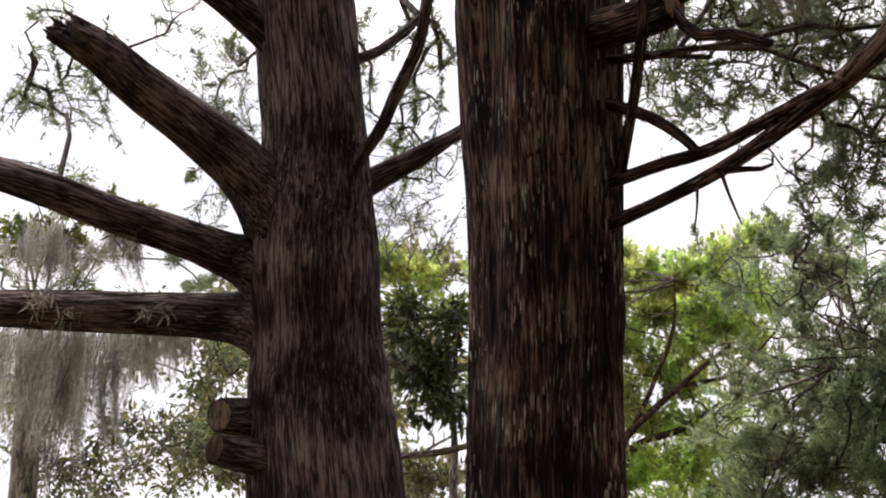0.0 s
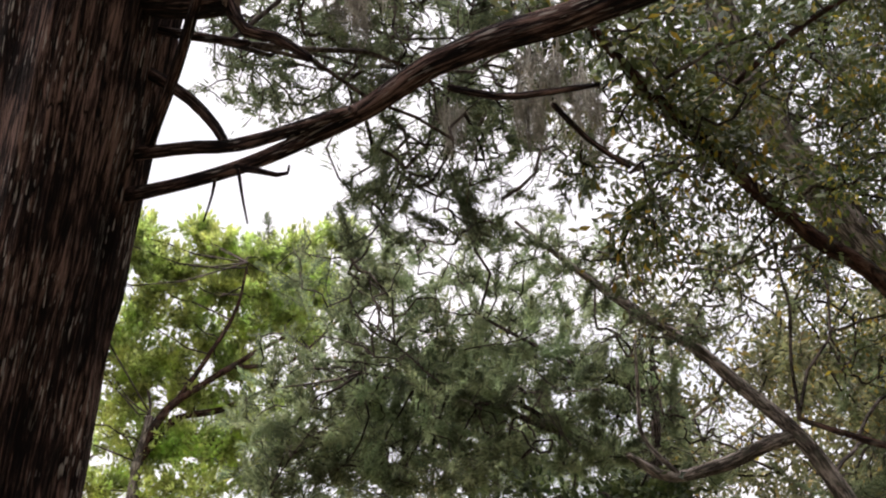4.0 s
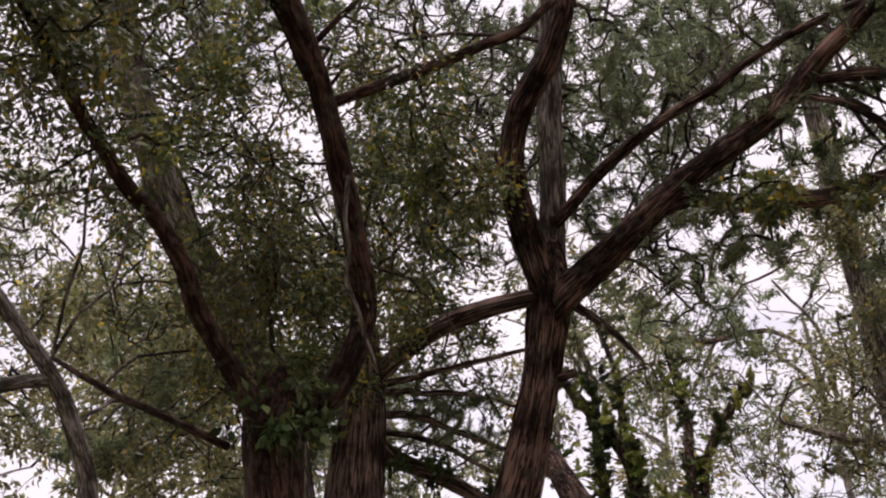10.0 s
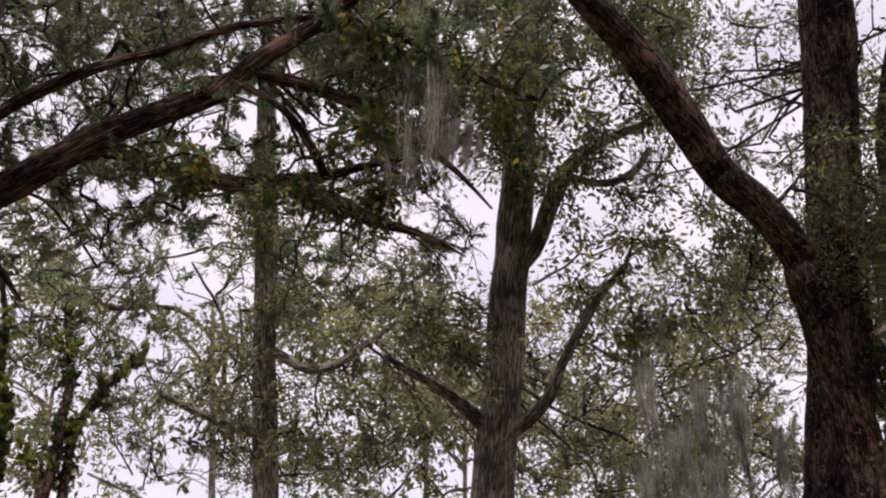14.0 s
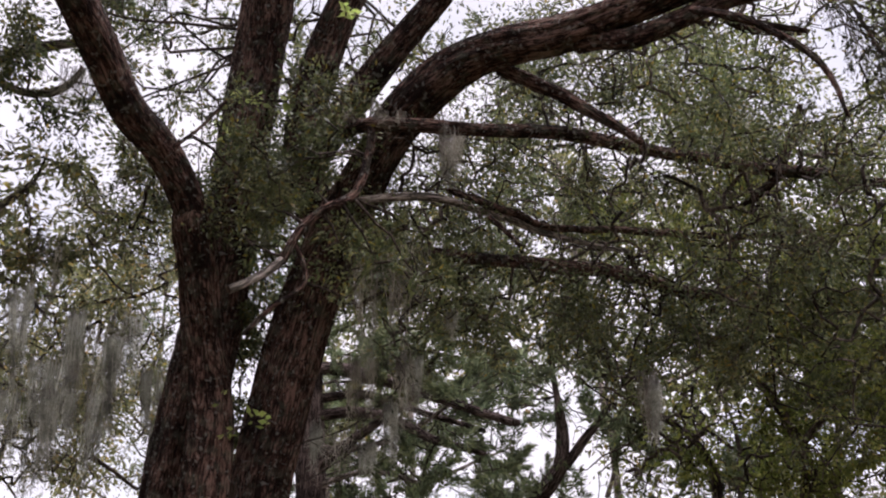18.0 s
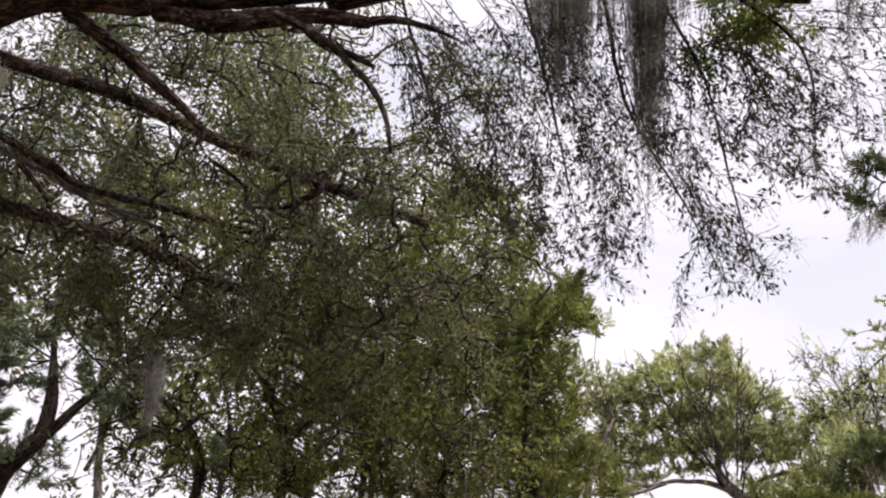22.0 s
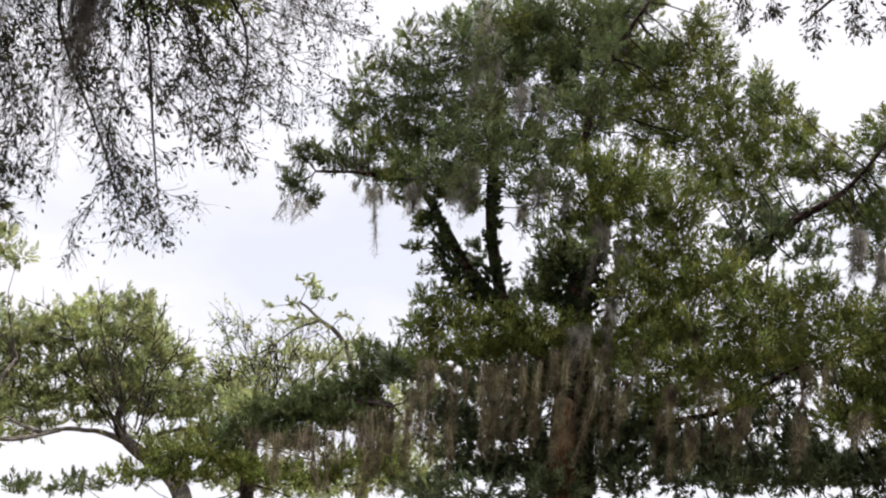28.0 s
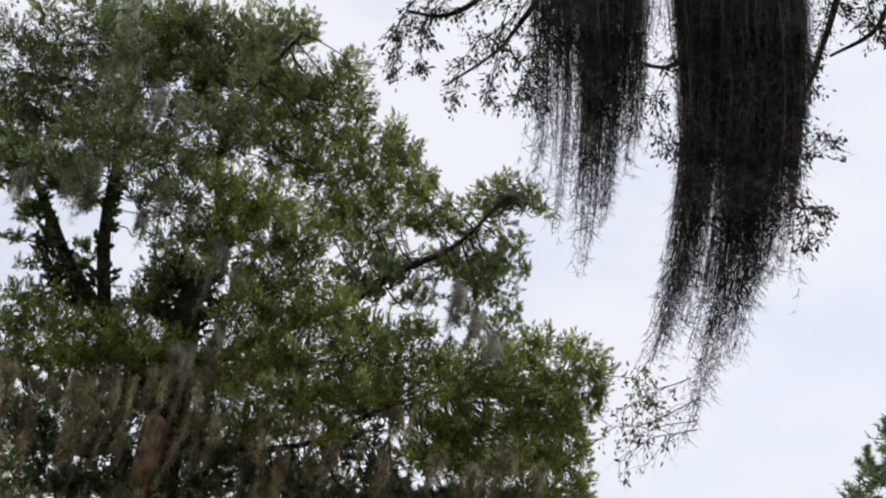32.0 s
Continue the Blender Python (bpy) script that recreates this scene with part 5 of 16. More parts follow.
T.crown([((4.05, 4.54, 6.52), (0.25, 0.5, 0.22), -0.74), ((3.96, 4, 5.97), (0.29, 0.5, 0.23), -0.8), ((4.4, 3.73, 6.22), (0.26, 0.5, 0.23), -0.9),
    ((4.8, 3.57, 6.48), (0.27, 0.5, 0.27), -0.96), ((4.14, 4.43, 6.04), (0.34, 0.5, 0.25), -0.77), ((4.4, 3.98, 6.05), (0.23, 0.5, 0.2), -0.86),
    ((4.92, 3.68, 6.25), (0.33, 0.5, 0.22), -0.96), ((3.99, 4.32, 5.54), (0.23, 0.5, 0.22), -0.76), ((4.96, 4.11, 6.11), (0.39, 0.5, 0.28), -0.9),
    ((5.23, 3.61, 6.07), (0.29, 0.5, 0.22), -1), ((4.53, 4.64, 5.45), (0.24, 0.5, 0.27), -0.79), ((4.65, 4.17, 5.58), (0.37, 0.5, 0.2), -0.86)], CEDAR_LEAF, size=0.052, shape=0.5, cover=0.4, spread=0.17, kind='cedar', gaps=0.2)
T.crown([((4.61, 3.69, 5.29), (0.31, 0.5, 0.18), -0.92)], CEDAR_LEAF, size=0.052, shape=0.5, cover=0.4, spread=0.17, kind='cedar', gaps=0.2)
T.billow([((4.1, 6.16, 6.92), (0.29, 0.29, 0.19), -0.59),
         ((4.63, 5.76, 6.92), (0.29, 0.29, 0.19), -0.69),
         ((5.13, 5.31, 7.12), (0.3, 0.3, 0.2), -0.78),
         ((5.54, 4.87, 7.02), (0.3, 0.3, 0.2), -0.87),
         ((5.78, 4.57, 6.55), (0.24, 0.24, 0.17), -0.92),
         ((4.95, 5.49, 6.45), (0.29, 0.29, 0.17), -0.75),
         ((4.44, 5.91, 6.36), (0.24, 0.24, 0.17), -0.65),
         ((5.35, 5.08, 6.37), (0.24, 0.24, 0.17), -0.83),
         ((5.72, 4.65, 5.99), (0.19, 0.19, 0.14), -0.91),
         ((6.07, 4.16, 6.99), (0.24, 0.24, 0.2), -0.99),
         ((6.25, 3.86, 6.37), (0.24, 0.24, 0.17), -1.05)], CEDAR_LEAF_DEEP, cover=1, plume=0.18, needle=0.055, slim=0.36, inner=0.2)
T.billow([((4.04, 5.36, 6.5), (0.26, 0.26, 0.17), -0.69),
         ((4.32, 5.12, 6.14), (0.25, 0.25, 0.17), -0.74),
         ((4.62, 4.82, 6.36), (0.21, 0.21, 0.17), -0.81),
         ((4.5, 4.95, 5.71), (0.2, 0.2, 0.16), -0.78),
         ((3.83, 5.53, 6.03), (0.21, 0.21, 0.15), -0.65),
         ((4.19, 5.23, 5.53), (0.2, 0.2, 0.15), -0.72)], CEDAR_LEAF_DEEP, cover=0.9, plume=0.18, needle=0.055, slim=0.36, inner=0.2)

# straight cedar trunk with pale brown bark
T = Tree('cedar_tree', (6.292, 3.555, 0), 'straight cedar trunk with pale brown bark', PALE_CEDAR_BARK, 'tree', '')
T.stem('trunk', [(5.761, 3.316, 4.311, 0.028), (5.828, 3.284, 3.926, 0.08), (5.911, 3.298, 3.333, 0.143), (6.024, 3.374, 2.699, 0.191), (6.158, 3.464, 1.215, 0.203), (6.292, 3.555, -0.12, 0.258)])
T.stem('limb', [(5.875, 3.188, 3.622, 0.057), (5.82, 2.977, 3.738, 0.06), (5.793, 2.629, 3.906, 0.062), (5.771, 2.319, 3.972, 0.058), (5.837, 2.04, 4.036, 0.054), (5.988, 1.781, 4.116, 0.04)])
T.stem('branch', [(5.89, 3.207, 3.55, 0.027), (6.197, 2.932, 3.711, 0.023), (6.487, 2.637, 3.871, 0.02), (6.747, 2.389, 4.008, 0.014)])
T.stem('limb', [(6.14, 3.333, 3.282, 0.059), (6.425, 3.268, 3.194, 0.06), (6.649, 3.062, 3.12, 0.053), (6.895, 2.804, 2.965, 0.045), (7.095, 2.61, 2.838, 0.034)])
T.stem('limb', [(6.108, 3.315, 3.427, 0.031), (6.609, 3.169, 3.519, 0.027), (7.056, 2.942, 3.459, 0.022), (7.436, 2.801, 3.459, 0.013)])
T.stem('limb', [(6.064, 3.312, 3.571, 0.027), (6.558, 3.164, 3.692, 0.023), (6.986, 2.894, 3.763, 0.017), (7.399, 2.667, 3.759, 0.011)])
T.stem('limb', [(6.147, 3.3, 3.321, 0.023), (6.687, 3.098, 3.351, 0.021), (7.157, 2.828, 3.223, 0.013)])
T.crown([((6.38, 3.25, 3.2), (0.16, 0.2, 0.09), -1.12), ((6.6, 3.04, 3.13), (0.18, 0.2, 0.09), -1.17), ((6.84, 2.79, 2.98), (0.2, 0.2, 0.1), -1.21),
    ((6.98, 2.62, 2.88), (0.17, 0.2, 0.08), -1.24)], VINE_LEAF, size=0.052, shape=0.55, cover=0.9, spread=0.1, gaps=0.1, label='ivy along a sagging bough')
T.crown([((6.57, 3.24, 3.55), (0.29, 0.5, 0.07), -1.14), ((7.02, 2.98, 3.54), (0.34, 0.5, 0.09), -1.2), ((6.69, 3.1, 3.35), (0.33, 0.5, 0.07), -1.16),
    ((7.33, 2.81, 3.43), (0.27, 0.5, 0.09), -1.23), ((6.55, 3.16, 3.71), (0.33, 0.5, 0.07), -1.15), ((7, 2.85, 3.75), (0.34, 0.5, 0.07), -1.21),
    ((7.41, 3.61, 3.12), (0.28, 0.5, 0.14), -1.14), ((7.55, 3.33, 3.01), (0.28, 0.5, 0.11), -1.18), ((7.11, 2.91, 3.3), (0.26, 0.5, 0.07), -1.21)], CEDAR_LEAF, size=0.052, shape=0.4, cover=0.3, spread=0.12, kind='cedar', gaps=0.2, twig=0.004)
T.crown([((6.07, 3.16, 7.38), (0.49, 0.8, 0.34), -1.13), ((6.42, 2.94, 7.53), (0.33, 0.8, 0.35), -1.18), ((6.55, 2.22, 7.23), (0.38, 0.8, 0.35), -1.29),
    ((6.66, 1.57, 7.03), (0.45, 0.8, 0.26), -1.39), ((6.51, 1.21, 6.95), (0.3, 0.8, 0.34), -1.44), ((6.15, 3.08, 6.54), (0.39, 0.8, 0.3), -1.14),
    ((7.14, 2.65, 7.12), (0.52, 0.8, 0.35), -1.25), ((6.64, 1.93, 6.83), (0.49, 0.8, 0.37), -1.33), ((6.76, 1.09, 6.4), (0.32, 0.8, 0.27), -1.46),
    ((7.16, 4, 6.94), (0.43, 0.8, 0.3), -1.09), ((6.83, 2.93, 6.66), (0.4, 0.8, 0.31), -1.2), ((7.78, 1.91, 6.63), (0.53, 0.8, 0.36), -1.37)], CEDAR_LEAF, size=0.057, shape=0.5, cover=0.34, spread=0.21, kind='cedar', gaps=0.25)
T.crown([((7.84, 1.27, 6.41), (0.42, 0.8, 0.35), -1.45), ((6.81, 3.27, 6.09), (0.35, 0.8, 0.29), -1.16), ((7.14, 2.71, 6.23), (0.42, 0.8, 0.36), -1.25),
    ((6.94, 2.12, 5.85), (0.33, 0.8, 0.27), -1.32), ((8.15, 1.85, 6.57), (0.35, 0.8, 0.35), -1.39), ((7.3, 1.24, 5.53), (0.31, 0.8, 0.26), -1.45),
    ((7.93, 3.39, 6.1), (0.53, 0.8, 0.34), -1.2), ((7.96, 2.79, 6.12), (0.44, 0.8, 0.33), -1.27), ((7.52, 2.17, 5.43), (0.32, 0.8, 0.31), -1.33),
    ((7.69, 1.47, 5.67), (0.47, 0.8, 0.3), -1.42)], CEDAR_LEAF, size=0.057, shape=0.5, cover=0.34, spread=0.21, kind='cedar', gaps=0.25)
T.crown([((6.81, 5.83, 5.86), (0.48, 0.8, 0.28), -0.88), ((7.63, 4.58, 5.75), (0.34, 0.8, 0.33), -1.05), ((7.97, 4.4, 6.05), (0.44, 0.8, 0.28), -1.09),
    ((7.58, 3.75, 5.27), (0.38, 0.8, 0.36), -1.14), ((7.66, 5.7, 5.11), (0.53, 0.8, 0.32), -0.95), ((7.63, 4.6, 4.93), (0.36, 0.8, 0.29), -1.05),
    ((8.3, 4.38, 4.96), (0.44, 0.8, 0.38), -1.11), ((8.07, 3.46, 4.61), (0.39, 0.8, 0.3), -1.2), ((7.65, 5.83, 4.45), (0.41, 0.8, 0.34), -0.94),
    ((8.73, 4.88, 4.76), (0.37, 0.8, 0.38), -1.08), ((6.94, 6, 3.62), (0.32, 0.8, 0.3), -0.87), ((8.64, 5.38, 3.8), (0.54, 0.8, 0.36), -1.03)], CEDAR_LEAF, size=0.057, shape=0.5, cover=0.2, spread=0.21, kind='cedar', gaps=0.28)
T.crown([((8.57, 3.88, 3.76), (0.34, 0.8, 0.37), -1.17)], CEDAR_LEAF, size=0.057, shape=0.5, cover=0.2, spread=0.21, kind='cedar', gaps=0.28)
T.crown([((6.34, 2.36, 7.34), (0.39, 0.7, 0.29), -1.25), ((6.16, 2.03, 7.04), (0.26, 0.7, 0.32), -1.29), ((6.24, 1.24, 6.87), (0.32, 0.7, 0.28), -1.42),
    ((7.04, 0.99, 7.25), (0.39, 0.7, 0.27), -1.48), ((6.28, 0.49, 6.51), (0.35, 0.7, 0.22), -1.55), ((6.73, -0.06, 6.58), (0.36, 0.7, 0.26), -1.63),
    ((7.05, 1.73, 6.9), (0.29, 0.7, 0.33), -1.37), ((6.62, 1.12, 6.57), (0.31, 0.7, 0.25), -1.45), ((6.69, 0.19, 6.15), (0.27, 0.7, 0.22), -1.59),
    ((6.97, -0.24, 6.48), (0.38, 0.7, 0.29), -1.66), ((7, 2.62, 6.61), (0.4, 0.7, 0.27), -1.25), ((6.62, 2.02, 6.18), (0.41, 0.7, 0.22), -1.31)], CEDAR_LEAF, size=0.052, shape=0.5, cover=0.4, spread=0.18, kind='cedar', gaps=0.28)
T.crown([((7.25, 1.59, 6.41), (0.38, 0.7, 0.28), -1.4), ((6.54, 0.94, 5.81), (0.32, 0.7, 0.27), -1.48), ((7.28, 0.47, 6.21), (0.29, 0.7, 0.27), -1.55),
    ((6.56, -0.09, 5.86), (0.28, 0.7, 0.26), -1.64)], CEDAR_LEAF, size=0.052, shape=0.5, cover=0.4, spread=0.18, kind='cedar', gaps=0.28)
T.crown([((6.33, 4.54, 5.68), (0.31, 0.5, 0.26), -0.96), ((6.08, 3.99, 5.25), (0.32, 0.5, 0.19), -1.01), ((6.14, 3.46, 5.37), (0.23, 0.5, 0.26), -1.08),
    ((6.78, 3.31, 5.6), (0.29, 0.5, 0.24), -1.14), ((6.21, 4.12, 4.95), (0.32, 0.5, 0.21), -1), ((6.74, 3.92, 5.28), (0.29, 0.5, 0.26), -1.06),
    ((6.02, 3.03, 5.03), (0.25, 0.5, 0.22), -1.13), ((7.14, 3.18, 5.39), (0.32, 0.5, 0.23), -1.18), ((6.62, 4.4, 4.81), (0.31, 0.5, 0.23), -1),
    ((6.26, 3.42, 4.61), (0.33, 0.5, 0.22), -1.09), ((6.46, 2.84, 4.65), (0.24, 0.5, 0.23), -1.18), ((6.61, 4.16, 4.48), (0.27, 0.5, 0.23), -1.02)], LAUREL_LEAF, size=0.057, shape=0.42, cover=0.273, spread=0.17, gaps=0.28)
T.crown([((6.21, 3.62, 4.41), (0.34, 0.5, 0.24), -1.06), ((6.7, 3.27, 4.4), (0.3, 0.5, 0.25), -1.14), ((7.43, 3.22, 4.72), (0.27, 0.5, 0.21), -1.19),
    ((6.9, 4.62, 4.11), (0.27, 0.5, 0.2), -0.99), ((6.86, 4.1, 4.15), (0.32, 0.5, 0.25), -1.05), ((6.53, 3.36, 4.18), (0.32, 0.5, 0.17), -1.12),
    ((7.27, 3.14, 4.4), (0.28, 0.5, 0.19), -1.19), ((6.24, 3.96, 3.79), (0.24, 0.5, 0.18), -1.02), ((6.94, 3.68, 3.86), (0.35, 0.5, 0.22), -1.1),
    ((7.24, 3.39, 4.06), (0.26, 0.5, 0.23), -1.16), ((7.45, 3.03, 3.9), (0.24, 0.5, 0.19), -1.21)], LAUREL_LEAF, size=0.057, shape=0.42, cover=0.273, spread=0.17, gaps=0.28)
T.crown([((7.25, 6.59, 4.49), (0.48, 0.7, 0.29), -0.84), ((7.51, 5.98, 4.51), (0.47, 0.7, 0.33), -0.91), ((7.64, 5.59, 4.53), (0.36, 0.7, 0.32), -0.95),
    ((7.87, 5.14, 4.59), (0.35, 0.7, 0.33), -1.01), ((7.67, 6.31, 4.39), (0.37, 0.7, 0.28), -0.89), ((7.96, 5.99, 4.28), (0.38, 0.7, 0.26), -0.94),
    ((8.77, 5.92, 4.52), (0.34, 0.7, 0.36), -0.99), ((8.98, 5.63, 4.81), (0.36, 0.7, 0.27), -1.02), ((7.62, 6.7, 3.67), (0.45, 0.7, 0.28), -0.86),
    ((8.1, 5.87, 3.94), (0.32, 0.7, 0.34), -0.95), ((8.27, 5.34, 3.85), (0.32, 0.7, 0.28), -1.01), ((7.46, 6.18, 3.38), (0.34, 0.7, 0.33), -0.89)], PALE_LEAF, size=0.069, shape=0.42, cover=0.3, spread=0.22, gaps=0.24)
T.crown([((8.43, 6.02, 3.68), (0.44, 0.7, 0.26), -0.96), ((7.97, 5.11, 3.58), (0.39, 0.7, 0.26), -1.01), ((7.46, 6.25, 3.12), (0.37, 0.7, 0.24), -0.88),
    ((8.62, 6.39, 3.18), (0.37, 0.7, 0.28), -0.94), ((8.77, 6.17, 3.18), (0.41, 0.7, 0.35), -0.97), ((8.52, 5.13, 2.94), (0.33, 0.7, 0.26), -1.04)], PALE_LEAF, size=0.069, shape=0.42, cover=0.3, spread=0.22, gaps=0.24)

# twisted red cedar forking into heavy arching limbs
T = Tree('cedar_tree', (6.26, 2.638, 0), 'twisted red cedar forking into heavy arching limbs', CEDAR_BARK_RED, 'tree', '')
T.stem('trunk', [(5.727, 1.946, 4.336, 0.067), (5.806, 1.968, 4.155, 0.115), (5.889, 2.006, 3.937, 0.123), (5.995, 2.076, 3.597, 0.112), (6.084, 2.188, 3.185, 0.123), (6.142, 2.337, 2.7, 0.142), (6.201, 2.487, 1.215, 0.15), (6.26, 2.638, -0.12, 0.192)], fine=48)
T.stem('limb', [(5.838, 1.986, 4.071, 0.108), (5.652, 2.043, 4.31, 0.101), (5.464, 2.071, 4.54, 0.088), (5.287, 2.034, 4.76, 0.081), (5.112, 1.898, 5.001, 0.08), (4.977, 1.696, 5.187, 0.074), (4.819, 1.555, 5.356, 0.067), (4.599, 1.422, 5.65, 0.059)])
T.stem('limb', [(5.878, 1.961, 4.125, 0.093), (5.793, 1.93, 4.446, 0.087), (5.579, 1.862, 4.866, 0.084), (5.343, 1.778, 5.262, 0.081), (4.98, 1.671, 5.761, 0.072)], mat=GREY_BARK, label='bare grey stem')
T.stem('limb', [(5.894, 1.985, 3.938, 0.107), (5.831, 1.834, 4.057, 0.101), (5.765, 1.546, 4.238, 0.092), (5.606, 1.157, 4.476, 0.079), (5.44, 0.752, 4.654, 0.07), (5.281, 0.438, 4.752, 0.061), (5.057, 0.166, 4.912, 0.052), (4.842, -0.084, 5.02, 0.041), (4.624, -0.286, 5.11, 0.035)])
T.stem('limb', [(5.688, 1.882, 4.452, 0.042), (5.527, 1.498, 4.711, 0.039), (5.39, 1.152, 4.852, 0.033), (5.245, 0.753, 4.967, 0.027), (5.058, 0.309, 5.089, 0.024), (4.913, -0.063, 5.096, 0.018)])
T.stem('limb', [(5.681, 1.349, 4.376, 0.051), (5.638, 1.058, 4.443, 0.048), (5.606, 0.714, 4.353, 0.053), (5.544, 0.32, 4.282, 0.052), (5.419, -0.026, 4.284, 0.042), (5.338, -0.221, 4.299, 0.031), (5.227, -0.438, 4.347, 0.019), (5.172, -0.636, 4.385, 0.007)])
T.stem('limb', [(5.424, 0.035, 4.283, 0.042), (5.347, -0.222, 4.17, 0.047), (5.268, -0.487, 4.029, 0.041), (5.154, -0.783, 3.911, 0.019), (5.053, -0.999, 3.764, 0.006)])
T.stem('branch', [(5.133, 0.222, 4.8, 0.033), (5.048, -0.031, 4.728, 0.039), (4.983, -0.362, 4.585, 0.039), (4.927, -0.611, 4.412, 0.028), (4.87, -0.885, 4.195, 0.017), (4.908, -1.11, 4.002, 0.006)])
T.stem('branch', [(5.338, -0.221, 4.299, 0.03), (5.216, -0.097, 4.441, 0.026), (5.137, 0.07, 4.596, 0.023), (5.171, 0.306, 4.742, 0.02)])
T.stem('branch', [(5.921, 1.836, 3.976, 0.033), (5.943, 1.617, 3.777, 0.023), (6.038, 1.455, 3.605, 0.014)])
T.stem('stub', [(6.033, 2.021, 3.531, 0.036), (5.966, 1.855, 3.545, 0.028)])
T.stem('branch', [(4.939, -0.009, 4.998, 0.023), (4.812, -0.259, 5.035, 0.036), (4.722, -0.548, 4.924, 0.045), (4.659, -0.931, 4.708, 0.032), (4.556, -1.27, 4.512, 0.012)])
T.crown([((5.19, 0.78, 5.01), (0.41, 0.6, 0.28), -1.47), ((5.08, 1.17, 5.07), (0.34, 0.6, 0.24), -1.39), ((5.09, 0.11, 5.17), (0.38, 0.6, 0.21), -1.61),
    ((5.04, -0.32, 4.85), (0.37, 0.5, 0.23), -1.7), ((4.93, -0.53, 4.6), (0.29, 0.5, 0.19), -1.74), ((5.63, 0.71, 4.69), (0.32, 0.6, 0.25), -1.49),
    ((5.62, 0.22, 4.74), (0.28, 0.6, 0.21), -1.58), ((6.06, 1.46, 4.55), (0.46, 0.6, 0.3), -1.37), ((6.01, 0.92, 4.35), (0.44, 0.6, 0.26), -1.46),
    ((4.79, -0.76, 4.74), (0.26, 0.5, 0.19), -1.8), ((5.6, 1.57, 4.91), (0.33, 0.6, 0.29), -1.33)], CEDAR_LEAF, size=0.044, shape=0.5, cover=0.318, spread=0.16, kind='cedar', gaps=0.22)
T.crown([((4.56, -0.47, 4.79), (0.37, 0.5, 0.19), -1.75), ((4.89, -0.36, 4.32), (0.28, 0.4, 0.12), -1.71), ((4.35, -0.86, 4.62), (0.36, 0.5, 0.15), -1.85),
    ((5.53, 0.41, 4.27), (0.37, 0.3, 0.09), -1.55), ((5.16, -0.33, 4.04), (0.28, 0.3, 0.08), -1.7), ((5.43, -1.43, 4.97), (0.33, 0.5, 0.29), -1.89)], LAUREL_LEAF, size=0.057, shape=0.45, cover=0.58, spread=0.13, gaps=0.15)
T.crown([((6.04, 3.19, 5.29), (0.47, 0.7, 0.51), -1.11), ((6.61, 3.02, 4.85), (0.39, 0.6, 0.39), -1.17), ((6.03, 2.6, 5.69), (0.42, 0.6, 0.42), -1.2),
    ((6.03, 1.61, 5.41), (0.28, 0.5, 0.32), -1.35), ((7.16, 3.16, 3.94), (0.54, 0.6, 0.22), -1.18), ((7.23, 3.25, 3.6), (0.54, 0.6, 0.22), -1.17)], CEDAR_LEAF, size=0.049, shape=0.5, cover=0.318, spread=0.18, kind='cedar', gaps=0.22)
overhead(T, (5.221, 1.764, 11), 1.5, CEDAR_LEAF)
T.crown([((7.36, 2.79, 7.04), (0.43, 0.8, 0.39), -1.23), ((6.52, 1.99, 6.55), (0.39, 0.8, 0.27), -1.3), ((6.78, 1.36, 6.98), (0.37, 0.8, 0.33), -1.41),
    ((7, 0.95, 7.26), (0.33, 0.8, 0.36), -1.47), ((7.21, 0.24, 7.3), (0.44, 0.8, 0.38), -1.58), ((6.41, -0.3, 6.65), (0.33, 0.8, 0.34), -1.67),
    ((7.3, -1.07, 7.49), (0.35, 0.8, 0.3), -1.76), ((6.67, 2.5, 6.2), (0.3, 0.8, 0.25), -1.24), ((7.58, 2.09, 7.03), (0.36, 0.8, 0.29), -1.33),
    ((6.91, 0.99, 6.26), (0.45, 0.8, 0.27), -1.47), ((6.58, 0.74, 6.39), (0.43, 0.8, 0.29), -1.5), ((7.72, -0.32, 6.91), (0.5, 0.8, 0.37), -1.65)], CEDAR_LEAF, size=0.057, shape=0.5, cover=0.34, spread=0.2, kind='cedar', gaps=0.28)
T.crown([((6.87, -0.69, 6.48), (0.36, 0.8, 0.25), -1.72), ((7.59, 3.15, 6.44), (0.39, 0.8, 0.32), -1.2), ((7.31, 2.01, 5.95), (0.43, 0.8, 0.29), -1.33),
    ((7.12, 1.42, 5.81), (0.45, 0.8, 0.28), -1.41), ((7.02, 0.34, 6.24), (0.36, 0.8, 0.27), -1.56), ((7.85, -0.56, 6.71), (0.5, 0.8, 0.29), -1.68),
    ((7.81, -1.28, 6.47), (0.5, 0.8, 0.33), -1.78), ((7.52, 2.43, 5.83), (0.36, 0.8, 0.31), -1.28), ((7.48, 1.25, 5.66), (0.41, 0.8, 0.34), -1.44),
    ((7.75, 0.47, 5.76), (0.38, 0.8, 0.28), -1.55), ((7.27, -0.2, 5.8), (0.39, 0.8, 0.3), -1.64), ((6.96, -0.93, 5.71), (0.39, 0.8, 0.27), -1.75)], CEDAR_LEAF, size=0.057, shape=0.5, cover=0.34, spread=0.2, kind='cedar', gaps=0.28)
